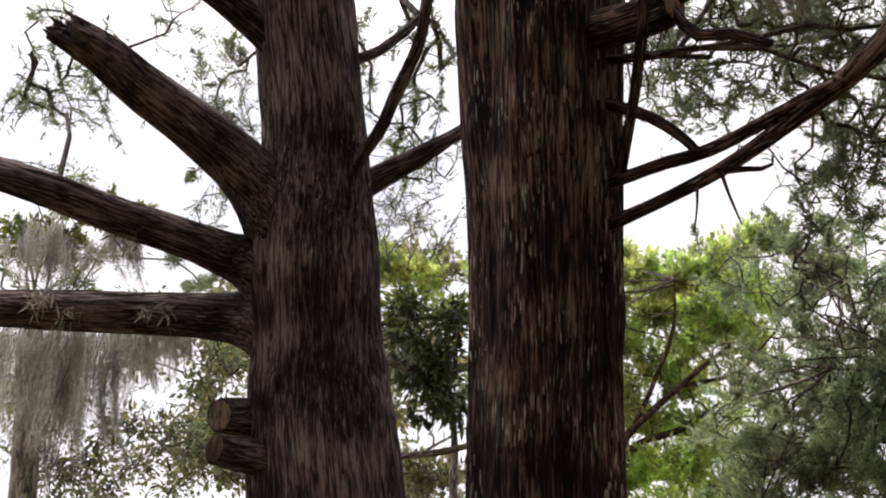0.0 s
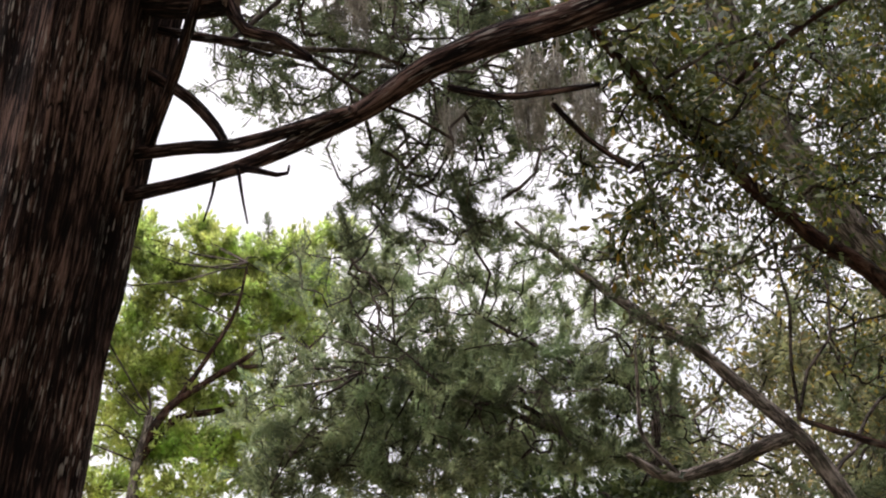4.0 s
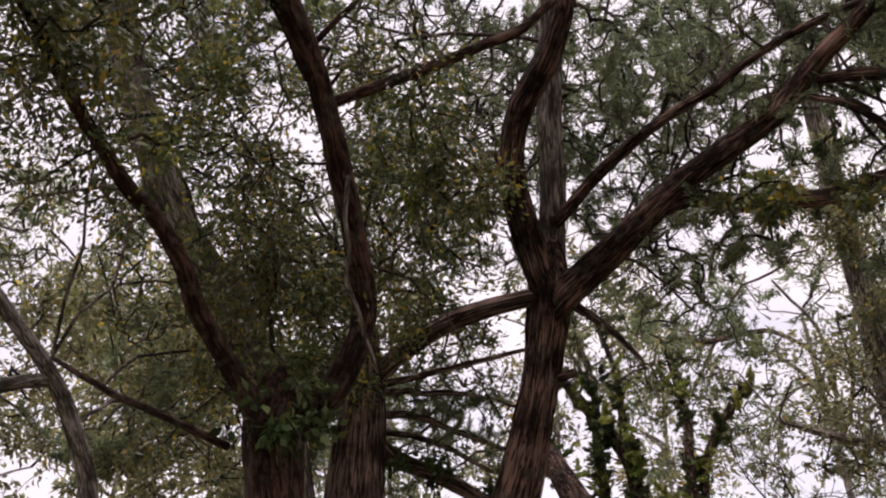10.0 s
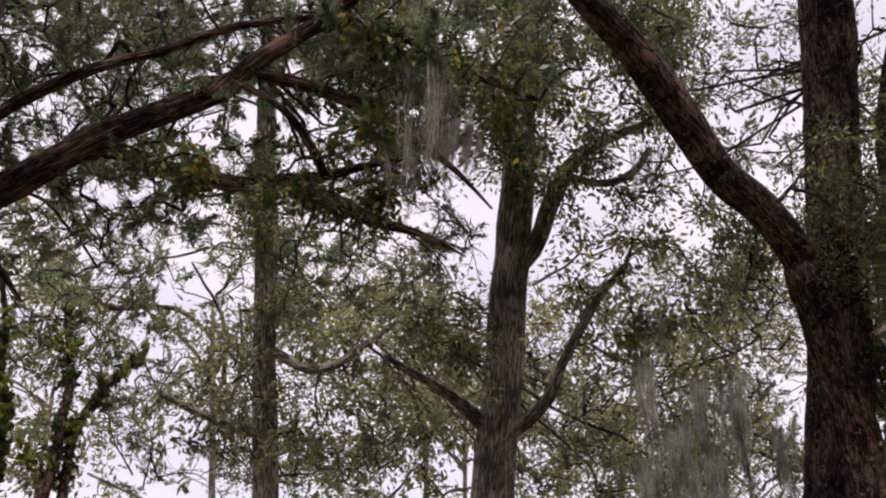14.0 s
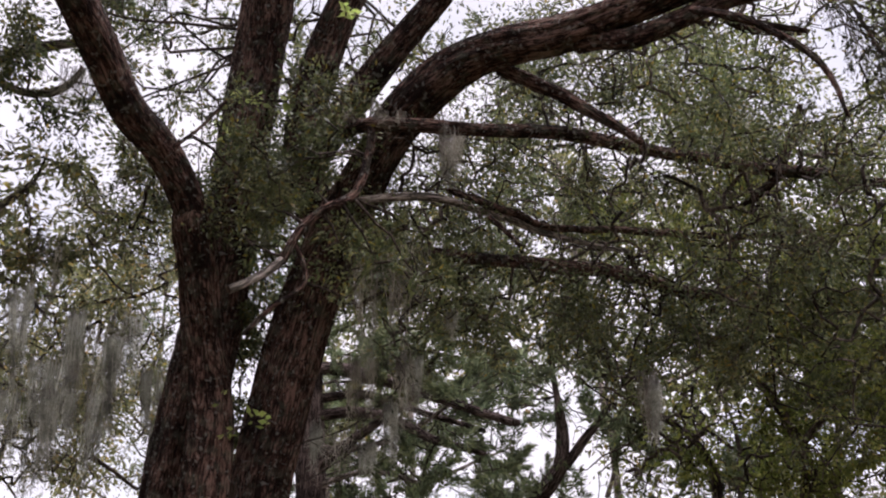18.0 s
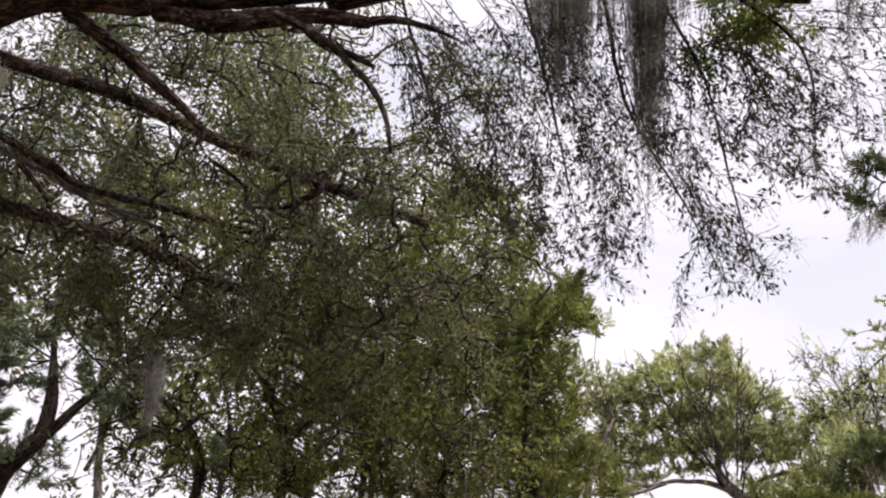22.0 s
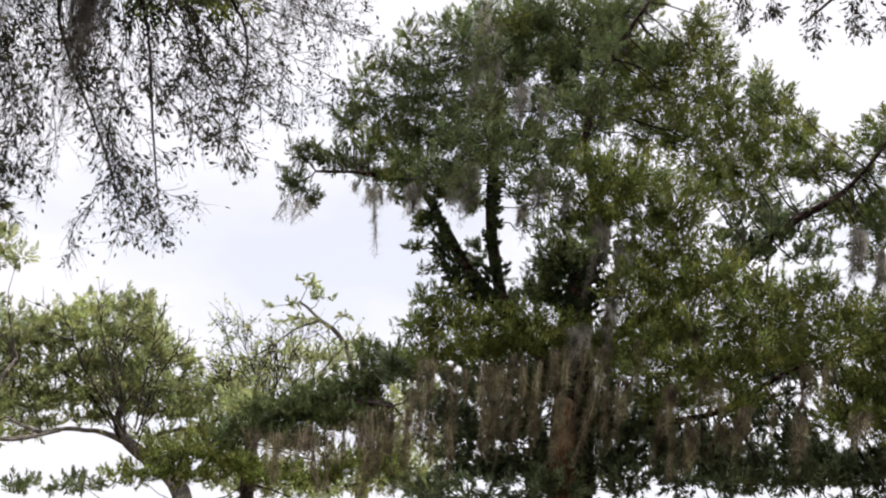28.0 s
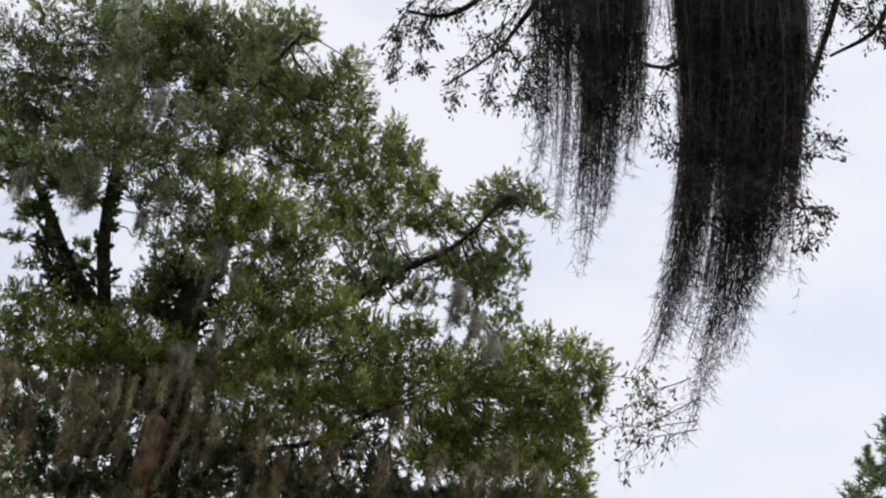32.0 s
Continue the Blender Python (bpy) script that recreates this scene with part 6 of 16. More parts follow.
T.crown([((7.47, 2.86, 5.07), (0.49, 0.8, 0.26), -1.23), ((8.21, 2.24, 5.68), (0.38, 0.8, 0.3), -1.33), ((8.12, 1.67, 5.41), (0.43, 0.8, 0.28), -1.4),
    ((8.13, 0.87, 5.42), (0.48, 0.8, 0.38), -1.5), ((8.03, -0.62, 5.56), (0.47, 0.8, 0.3), -1.69), ((8.16, -1.35, 5.33), (0.48, 0.8, 0.35), -1.77),
    ((7.67, 2.32, 4.55), (0.31, 0.8, 0.33), -1.3), ((8.69, 1.92, 4.93), (0.51, 0.8, 0.33), -1.38), ((8.85, 1.18, 4.88), (0.41, 0.8, 0.37), -1.47),
    ((7.73, -0.25, 4.73), (0.45, 0.8, 0.34), -1.64), ((8.55, -1.01, 5.02), (0.54, 0.8, 0.37), -1.73)], CEDAR_LEAF, size=0.057, shape=0.5, cover=0.34, spread=0.2, kind='cedar', gaps=0.28)
T.crown([((7.45, 1.43, 4.75), (0.51, 0.4, 0.28), -1.39), ((7.45, 0.99, 4.9), (0.41, 0.4, 0.23), -1.45), ((7.3, 1.66, 4.98), (0.37, 0.4, 0.23), -1.36),
    ((7.46, 1.76, 4.57), (0.37, 0.4, 0.28), -1.35), ((7.53, 0.55, 4.8), (0.37, 0.4, 0.18), -1.51)], CEDAR_LEAF, size=0.052, shape=0.5, cover=0.266, spread=0.17, kind='cedar', gaps=0.2)
T.crown([((5.6, 0.9, 5.72), (0.32, 0.5, 0.18), -1.43), ((5.46, 0.54, 5.79), (0.2, 0.5, 0.17), -1.49), ((5.21, 0.16, 5.76), (0.27, 0.5, 0.17), -1.56),
    ((5.79, -0.41, 6.26), (0.27, 0.5, 0.22), -1.67), ((5.1, -0.59, 5.57), (0.23, 0.5, 0.16), -1.72), ((5.67, -1.23, 6.43), (0.37, 0.5, 0.19), -1.82),
    ((5.31, -1.46, 5.92), (0.22, 0.5, 0.2), -1.87), ((5.25, -1.98, 6.32), (0.31, 0.5, 0.2), -1.97), ((5.72, 1.67, 5.25), (0.29, 0.5, 0.2), -1.3),
    ((5.74, 1.39, 5.46), (0.31, 0.5, 0.19), -1.35), ((5.85, 1.13, 5.71), (0.28, 0.5, 0.22), -1.39), ((6.08, 0.84, 5.85), (0.35, 0.5, 0.2), -1.45)], CEDAR_LEAF, size=0.048, shape=0.5, cover=0.266, spread=0.16, kind='cedar', gaps=0.24)
T.crown([((6.03, 0.27, 6.01), (0.22, 0.5, 0.27), -1.55), ((5.33, -0.18, 5.62), (0.27, 0.5, 0.2), -1.63), ((5.37, -0.91, 5.67), (0.27, 0.5, 0.17), -1.77),
    ((5.03, -1.25, 5.51), (0.29, 0.5, 0.16), -1.85), ((5.03, -1.49, 5.48), (0.32, 0.5, 0.21), -1.9), ((5.31, -2.28, 5.77), (0.33, 0.5, 0.18), -2.01),
    ((5.81, 2.02, 4.95), (0.22, 0.5, 0.2), -1.24), ((5.61, 1.64, 4.99), (0.2, 0.5, 0.23), -1.3), ((6.3, 1.32, 5.51), (0.35, 0.5, 0.2), -1.38),
    ((6.24, 0.95, 5.47), (0.36, 0.5, 0.26), -1.43), ((5.69, 0.59, 5.29), (0.23, 0.5, 0.23), -1.49), ((5.99, -0.01, 5.56), (0.31, 0.5, 0.24), -1.59)], CEDAR_LEAF, size=0.048, shape=0.5, cover=0.266, spread=0.16, kind='cedar', gaps=0.24)
T.crown([((6.2, -0.49, 5.69), (0.3, 0.5, 0.25), -1.67), ((6.18, -0.98, 5.86), (0.33, 0.5, 0.22), -1.75), ((5.5, -1.47, 5.31), (0.31, 0.5, 0.16), -1.86)], CEDAR_LEAF, size=0.048, shape=0.5, cover=0.266, spread=0.16, kind='cedar', gaps=0.24)
T.crown([((4.86, -0.19, 5.04), (0.37, 0.4, 0.17), -1.64), ((4.7, -0.5, 4.87), (0.35, 0.4, 0.19), -1.71), ((4.6, -0.86, 4.75), (0.35, 0.4, 0.17), -1.79),
    ((4.45, -1.08, 4.88), (0.32, 0.4, 0.17), -1.85), ((4.85, -0.34, 4.68), (0.29, 0.4, 0.13), -1.67), ((4.75, -0.71, 4.57), (0.25, 0.3, 0.13), -1.75),
    ((4.4, -1.31, 4.67), (0.25, 0.3, 0.12), -1.9)], CEDAR_LEAF, size=0.041, shape=0.5, cover=0.5, spread=0.13, kind='cedar', gaps=0.2)
T.crown([((5.13, 0.85, 4.17), (0.19, 0.2, 0.06), -1.42), ((5.17, 0.55, 4.15), (0.23, 0.2, 0.08), -1.49), ((5.15, 0.24, 4.12), (0.22, 0.2, 0.08), -1.55),
    ((5.12, -0.1, 4.06), (0.19, 0.2, 0.08), -1.62), ((5.13, -0.39, 4), (0.19, 0.2, 0.08), -1.68)], LAUREL_LEAF, size=0.052, shape=0.45, cover=0.6, spread=0.11, gaps=0.14)
T.crown([((5.27, 3, 5.93), (0.36, 0.5, 0.33), -1.08), ((4.84, 2.46, 5.64), (0.36, 0.5, 0.31), -1.13), ((5.52, 1.47, 5.78), (0.42, 0.5, 0.26), -1.35),
    ((5.18, -0.22, 5.67), (0.36, 0.5, 0.24), -1.68), ((5.29, -0.63, 5.67), (0.34, 0.5, 0.23), -1.76), ((5.53, 2.25, 5.34), (0.37, 0.5, 0.26), -1.22),
    ((5.65, 0.93, 5.33), (0.28, 0.5, 0.31), -1.46), ((6.13, 0.61, 6.06), (0.38, 0.5, 0.28), -1.52), ((6.29, -0.04, 5.97), (0.47, 0.5, 0.29), -1.63),
    ((6.09, -0.51, 5.92), (0.35, 0.5, 0.26), -1.71), ((6.24, 2.53, 5.5), (0.38, 0.5, 0.32), -1.22), ((5.69, 1.95, 5.01), (0.43, 0.5, 0.3), -1.28)], CEDAR_LEAF, size=0.039, shape=0.45, cover=0.06, spread=0.12, kind='cedar', gaps=0.25, twig=0.0042, bare=0.55, name='twig_spray')
T.crown([((5.8, 0.95, 5.03), (0.3, 0.5, 0.31), -1.46), ((6.21, 0.26, 5.44), (0.29, 0.5, 0.27), -1.58), ((5.65, 2.81, 4.6), (0.28, 0.5, 0.26), -1.14),
    ((5.88, 2.41, 4.84), (0.43, 0.5, 0.28), -1.21), ((6.38, 1.31, 5.05), (0.29, 0.5, 0.32), -1.41), ((6.37, -0.54, 4.95), (0.43, 0.5, 0.25), -1.71),
    ((6.03, 1.19, 4.24), (0.42, 0.5, 0.27), -1.42), ((6.43, -0.25, 4.63), (0.41, 0.5, 0.32), -1.66), ((6.27, -0.66, 4.36), (0.42, 0.5, 0.26), -1.73)], CEDAR_LEAF, size=0.039, shape=0.45, cover=0.06, spread=0.12, kind='cedar', gaps=0.25, twig=0.0042, bare=0.55, name='twig_spray')
T.stem('limb', [(5.867, 0.619, 5.161, 0.023), (5.774, 0.207, 5.210, 0.033), (5.649, -0.213, 5.071, 0.036), (5.497, -0.591, 4.823, 0.027), (5.344, -0.842, 4.621, 0.016)])
T.billow([((5.56, 0.71, 4.34), (0.17, 0.17, 0.03), -1.5), ((5.57, 0.4, 4.3), (0.19, 0.19, 0.03), -1.55), ((5.57, 0.07, 4.3), (0.17, 0.17, 0.03), -1.62),
    ((5.53, -0.38, 4.21), (0.14, 0.14, 0.04), -1.7), ((5.48, -0.66, 4.12), (0.12, 0.12, 0.03), -1.76), ((5.55, -0.17, 5), (0.21, 0.21, 0.05), -1.66),
    ((5.52, -0.43, 4.89), (0.21, 0.21, 0.06), -1.71), ((5.47, -0.71, 4.74), (0.17, 0.17, 0.07), -1.77), ((5.56, -0.06, 5.57), (0.22, 0.22, 0.07), -1.64),
    ((5.49, -0.65, 5.52), (0.21, 0.21, 0.07), -1.75), ((5.43, -0.9, 5.38), (0.21, 0.21, 0.08), -1.8)], VINE_LEAF, cover=2.6, plume=0.07, needle=0.045, slim=0.5, label='dark ivy along the limbs')
T.billow([((5.62, -0.43, 5.22), (0.16, 0.16, 0.13), -1.71), ((5.64, -0.31, 5.48), (0.15, 0.15, 0.11), -1.69)], LAUREL_LEAF, cover=1.6, plume=0.08, needle=0.05, slim=0.5)
T.spray([[(5.44, -0.26, 4.35), (5.41, -0.48, 4.43), (5.37, -0.74, 4.51)],
    [(5.44, -0.28, 4.25), (5.41, -0.51, 4.36), (5.38, -0.67, 4.44)],
    [(5.4, -0.55, 4.08), (5.35, -0.81, 4.01), (5.28, -1.08, 3.92)],
    [(5.36, -0.78, 4.32), (5.3, -1.02, 4.1), (5.27, -1.14, 3.68)],
    [(5.47, 0.25, 4.98), (5.46, -0.01, 4.71), (5.45, -0.2, 4.43)],
    [(5.38, -0.67, 4.05), (5.32, -0.93, 3.81), (5.29, -1.06, 3.53)]], SHADE_LEAF, side=0.22, every=0.07, leaf=0.035, leaves=0.5, rad=0.007, fall=0.1)
T.spray([[(5.29, 1.68, 3.7), (5.35, 1.45, 3.51), (5.4, 1.22, 3.23)],
    [(5.06, 2.35, 3.66), (5.11, 2.22, 3.41), (5.18, 2.03, 3.05)],
    [(5.45, -0.2, 4.43), (5.43, -0.4, 4.6), (5.41, -0.51, 4.73)]], SHADE_LEAF, side=0.22, every=0.07, leaf=0.035, leaves=0.5, rad=0.007, fall=0.1)
T.billow([((8.18, 1, 7.15), (0.32, 0.32, 0.19), -1.46), ((8.22, 0.49, 6.82), (0.27, 0.27, 0.19), -1.53), ((8.23, 0, 7.3), (0.33, 0.33, 0.2), -1.59),
    ((8.2, -0.53, 7.45), (0.33, 0.33, 0.22), -1.65), ((8.14, -1.08, 7.64), (0.34, 0.34, 0.2), -1.72), ((8.03, -1.63, 7.74), (0.34, 0.34, 0.17), -1.79),
    ((7.87, -2.23, 7.67), (0.28, 0.28, 0.2), -1.87), ((8.1, -1.32, 7.05), (0.22, 0.33, 0.33), -1.75), ((8.08, -1.39, 6.42), (0.16, 0.37, 0.37), -1.76),
    ((8.22, -0.27, 6.63), (0.32, 0.32, 0.16), -1.62), ((8.18, -0.75, 6.56), (0.32, 0.32, 0.16), -1.68), ((8.23, 0.26, 6.12), (0.31, 0.31, 0.15), -1.55),
    ((8.19, 0.86, 6.13), (0.31, 0.31, 0.15), -1.48)], VINE_LEAF, cover=2.2, plume=0.16, needle=0.06, slim=0.42, inner=0.2)
T.billow([((8.12, 1.42, 5.66), (0.29, 0.29, 0.2), -1.41), ((7.98, -1.86, 6.94), (0.22, 0.22, 0.22), -1.82), ((8.11, -1.26, 5.81), (0.21, 0.21, 0.16), -1.74)], VINE_LEAF, cover=2.2, plume=0.16, needle=0.06, slim=0.42, inner=0.2)

# slender stems wrapped in ivy
T = Tree('ivy_clad_tree', (13.53, 2.27, 0), 'slender dark stems wrapped in ivy', GREY_BARK, 'tree', '')
T.stem('trunk', [(13.147, 4.041, 5.956, 0.040), (13.236, 3.718, 5.492, 0.063), (13.319, 3.386, 5.068, 0.078), (13.382, 3.103, 4.609, 0.093), (13.402, 3.009, 3.839, 0.098), (13.602, 3.009, -0.12, 0.127)], mat=OAK_BARK)
T.stem('stem', [(13.425, 3.786, 6.474, 0.033), (13.475, 3.590, 5.769, 0.048), (13.480, 3.570, 5.112, 0.063), (13.506, 3.465, 3.856, 0.076), (13.706, 3.465, -0.12, 0.099)], mat=OAK_BARK)
T.stem('stem', [(13.302, 3.458, 6.604, 0.029), (13.350, 3.251, 5.891, 0.040), (13.365, 3.183, 5.238, 0.055), (13.395, 3.041, 4.573, 0.069)], mat=OAK_BARK)
T.stem('stem', [(13.194, 2.489, 6.076, 0.028), (13.221, 2.317, 5.348, 0.046), (13.229, 2.269, 4.570, 0.061), (13.224, 2.303, 3.810, 0.067), (13.424, 2.303, -0.12, 0.086)], mat=OAK_BARK)
T.stem('stem', [(13.430, 1.403, 5.681, 0.024), (13.405, 1.673, 5.313, 0.039), (13.375, 1.937, 4.990, 0.046), (13.352, 2.114, 4.444, 0.053), (13.349, 2.134, 3.832, 0.060), (13.549, 2.134, -0.12, 0.077)], mat=OAK_BARK)
T.stem('trunk', [(10.745, 3.691, 4.592, 0.057), (10.828, 3.421, 4.096, 0.113), (10.905, 3.144, 3.612, 0.142), (10.944, 2.996, 3.375, 0.154), (11.244, 2.996, -0.12, 0.200)], mat=OAK_BARK)
T.stem('branch', [(15.042, 2.953, 6.869, 0.032), (15.174, 2.052, 6.859, 0.045), (15.247, 1.238, 6.926, 0.036), (15.268, 0.789, 6.657, 0.027), (15.274, 0.458, 6.233, 0.013)], mat=OAK_BARK)
T.stem('branch', [(13.281, 3.542, 5.708, 0.032), (13.226, 3.755, 6.027, 0.024), (13.189, 3.895, 6.356, 0.016)], mat=OAK_BARK)
T.billow([((13.09, 3.68, 5.45), (0.09, 0.23, 0.23), -1.31), ((13.18, 3.33, 5.01), (0.11, 0.26, 0.26), -1.34), ((13.25, 2.99, 4.43), (0.13, 0.38, 0.38), -1.37),
    ((13.15, 3.44, 4.71), (0.15, 0.46, 0.46), -1.33), ((13.16, 3.4, 4.03), (0.15, 0.3, 0.3), -1.34), ((13.21, 3.19, 5.68), (0.06, 0.39, 0.39), -1.35),
    ((13.37, 2.32, 5.23), (0.1, 0.34, 0.34), -1.42), ((13.38, 2.29, 4.45), (0.08, 0.46, 0.46), -1.42), ((13.43, 1.92, 4.94), (0.11, 0.2, 0.2), -1.45),
    ((13.4, 2.12, 4.3), (0.1, 0.38, 0.38), -1.43), ((12.99, 4.06, 4.64), (0.2, 0.38, 0.38), -1.28), ((13.07, 3.76, 4.05), (0.24, 0.33, 0.33), -1.31),
    ((13.1, 3.66, 5.98), (0.07, 0.29, 0.29), -1.32)], VINE_LEAF, cover=3.6, plume=0.14, needle=0.09, slim=0.55, label='ivy round the stems')
T.billow([((13.21, 1.61, 5.3), (0.15, 0.15, 0.14), -1.47), ((13.22, 1.46, 5.54), (0.09, 0.14, 0.14), -1.48), ((13.12, 2.31, 5.48), (0.09, 0.15, 0.15), -1.42),
    ((13.1, 2.46, 5.63), (0.09, 0.16, 0.16), -1.4), ((12.93, 3.31, 5.2), (0.08, 0.18, 0.18), -1.34), ((13, 2.99, 4.79), (0.06, 0.23, 0.23), -1.36),
    ((13.16, 2.02, 4.71), (0.08, 0.23, 0.23), -1.44), ((13.13, 2.26, 4.03), (0.1, 0.22, 0.22), -1.42), ((13.07, 2.59, 4.09), (0.19, 0.22, 0.22), -1.4),
    ((12.83, 3.69, 4.41), (0.12, 0.22, 0.22), -1.31)], CEDAR_LEAF_SUN, cover=3, plume=0.14, needle=0.09, slim=0.55)
T.billow([((16.09, 2.75, 7.5), (0.49, 0.49, 0.35), -1.42), ((16.2, 1.88, 7.4), (0.39, 0.39, 0.39), -1.47), ((16.22, 1.59, 6.99), (0.29, 0.29, 0.29), -1.49),
    ((16.01, 3.2, 6.55), (0.29, 0.29, 0.29), -1.39), ((15.93, 3.62, 7.55), (0.23, 0.25, 0.25), -1.36), ((16.24, 1.4, 6.39), (0.38, 0.38, 0.23), -1.5),
    ((16.21, 1.79, 8.03), (0.4, 0.4, 0.3), -1.48), ((16.14, 2.38, 8.23), (0.4, 0.4, 0.26), -1.44)], CEDAR_LEAF, cover=1.6, needle=0.1, plume=0.26)
T.billow([((19, 3.56, 5.99), (0.66, 0.66, 0.55), -1.4), ((19.22, 1.82, 5.92), (0.66, 0.66, 0.55), -1.49), ((18.79, 4.57, 4.98), (0.64, 0.64, 0.32), -1.34),
    ((19.21, 1.92, 4.95), (0.75, 0.75, 0.32), -1.49), ((19.27, 0.85, 5.17), (0.75, 0.75, 0.43), -1.54)], PALE_LEAF, cover=0.65, needle=0.11, plume=0.3, slim=0.4, inner=0.2)
T.spray([[(14.25, 1.1, 4.16), (14.24, 1.34, 4.71), (14.21, 1.67, 5.12)],
    [(14.25, 1.1, 4.16), (14.27, 0.63, 4.24), (14.27, 0.24, 4.01)],
    [(14.24, 1.26, 4), (14.25, 1.22, 4.63), (14.22, 1.51, 5.2)],
    [(14.23, 1.42, 4.15), (14.2, 1.74, 4.63), (14.18, 1.91, 5.11)]], PALE_LEAF, side=0.9, every=0.16, leaf=0.06, leaves=0.8, rad=0.016, fall=0)
T.billow([((12.96, 3.96, 5.84), (0.18, 0.22, 0.18), -1.29),
         ((13.12, 3.35, 5.05), (0.14, 0.18, 0.15), -1.34),
         ((13.15, 3.25, 4.87), (0.18, 0.14, 0.12), -1.35),
         ((13.2, 2.99, 4.13), (0.17, 0.2, 0.17), -1.37),
         ((13.21, 2.93, 3.87), (0.14, 0.19, 0.16), -1.37),
         ((13.08, 3.52, 5.72), (0.2, 0.2, 0.17), -1.33),
         ((13.09, 3.5, 5.46), (0.14, 0.19, 0.16), -1.33),
         ((13.1, 3.44, 5.11), (0.18, 0.24, 0.2), -1.33),
         ((13.09, 3.47, 4.79), (0.17, 0.23, 0.19), -1.33),
         ((13.09, 3.46, 4.52), (0.2, 0.23, 0.19), -1.33),
         ((13.11, 3.4, 4.06), (0.14, 0.14, 0.12), -1.33),
         ((13.12, 3.34, 6.43), (0.14, 0.24, 0.2), -1.34),
         ((13.16, 3.18, 5.54), (0.14, 0.19, 0.16), -1.35)], VINE_LEAF, cover=4.5, plume=0.12, needle=0.075, slim=0.55, inner=0.3, name='ivy')
T.billow([((13.2, 3, 4.75), (0.17, 0.2, 0.17), -1.37),
         ((13.3, 2.45, 5.94), (0.18, 0.25, 0.21), -1.41),
         ((13.32, 2.32, 5.54), (0.18, 0.19, 0.16), -1.42),
         ((13.32, 2.35, 5.2), (0.15, 0.2, 0.17), -1.42),
         ((13.33, 2.28, 4.6), (0.12, 0.2, 0.17), -1.42),
         ((13.32, 2.31, 4.33), (0.17, 0.24, 0.2), -1.42),
         ((13.32, 2.31, 4.3), (0.15, 0.24, 0.2), -1.42),
         ((13.32, 2.34, 3.85), (0.15, 0.14, 0.12), -1.42),
         ((13.41, 1.61, 5.46), (0.15, 0.19, 0.16), -1.47),
         ((13.39, 1.83, 5.11), (0.14, 0.19, 0.16), -1.46),
         ((13.38, 1.92, 4.94), (0.15, 0.18, 0.15), -1.45)], VINE_LEAF, cover=4.5, plume=0.12, needle=0.075, slim=0.55, inner=0.3, name='ivy')
T.billow([((12.92, 3.75, 5.49), (0.2, 0.22, 0.18), -1.31),
         ((12.97, 3.55, 5.36), (0.17, 0.22, 0.18), -1.32),
         ((13.08, 3.06, 4.62), (0.17, 0.14, 0.12), -1.36),
         ((13.1, 2.99, 4.47), (0.17, 0.23, 0.19), -1.37),
         ((12.94, 3.68, 6.26), (0.2, 0.2, 0.17), -1.31),
         ((13.01, 3.4, 4.29), (0.18, 0.2, 0.17), -1.33),
         ((13.05, 3.2, 5.93), (0.15, 0.23, 0.19), -1.35),
         ((13.07, 3.14, 5.47), (0.14, 0.2, 0.17), -1.35),
         ((13.08, 3.08, 5.07), (0.2, 0.19, 0.16), -1.36),
         ((13.26, 2.05, 4.48), (0.17, 0.24, 0.2), -1.44)], FERN, cover=2.5, plume=0.12, needle=0.065, slim=0.5, inner=0.3, name='ivy')
T.billow([((14.25, 2.82, 6.72), (0.52, 0.52, 0.24), -1.39),
         ((14.34, 2.3, 6.37), (0.43, 0.43, 0.24), -1.43),
         ((14.4, 1.79, 6.75), (0.35, 0.35, 0.19), -1.47),
         ((14.23, 2.95, 5.99), (0.34, 0.34, 0.24), -1.38),
         ((14.44, 1.27, 6.39), (0.34, 0.34, 0.24), -1.5),
         ((14.14, 3.36, 7.43), (0.44, 0.44, 0.25), -1.35),
         ((13.97, 4.06, 7.67), (0.35, 0.35, 0.25), -1.3),
         ((14.38, 1.95, 5.85), (0.34, 0.34, 0.2), -1.46),
         ((14.25, 2.85, 5.48), (0.25, 0.25, 0.2), -1.39)], CEDAR_LEAF_DEEP, cover=1.8, plume=0.24, needle=0.07, slim=0.35, inner=0.2)

# tall thin tree covered in pale ivy and twigs
T = Tree('ivy_clad_tree', (12.906, -0.548, 0), 'tall thin tree covered in pale ivy and twigs', GREY_BARK, 'tree', '')
T.stem('trunk', [(9.643, 0.418, 9.739, 0.035), (10.442, 0.277, 8.722, 0.085), (11.091, 0.154, 7.696, 0.111), (11.59, 0.028, 6.716, 0.131), (12.001, -0.072, 5.69, 0.126), (12.281, -0.183, 4.78, 0.136), (12.532, -0.33, 3.602, 0.151), (12.719, -0.439, 1.621, 0.16), (12.906, -0.548, -0.12, 0.204)])
T.stem('branch', [(12.089, -0.112, 5.432, 0.065), (11.641, -0.812, 5.092, 0.055), (11.497, -1.3, 5.391, 0.041), (11.347, -1.661, 5.676, 0.028)])
T.stem('branch', [(12.377, -0.241, 4.39, 0.065), (11.841, 0.503, 4.455, 0.048), (11.761, 1.023, 4.641, 0.028)])
T.crown([((11.2, 0.07, 7.06), (0.42, 0.6, 0.85), -1.57), ((11.6, -0.01, 6.19), (0.35, 0.5, 0.49), -1.57)], PALE_LEAF, size=0.050, shape=0.6, cover=0.65, spread=0.24, gaps=0.15)
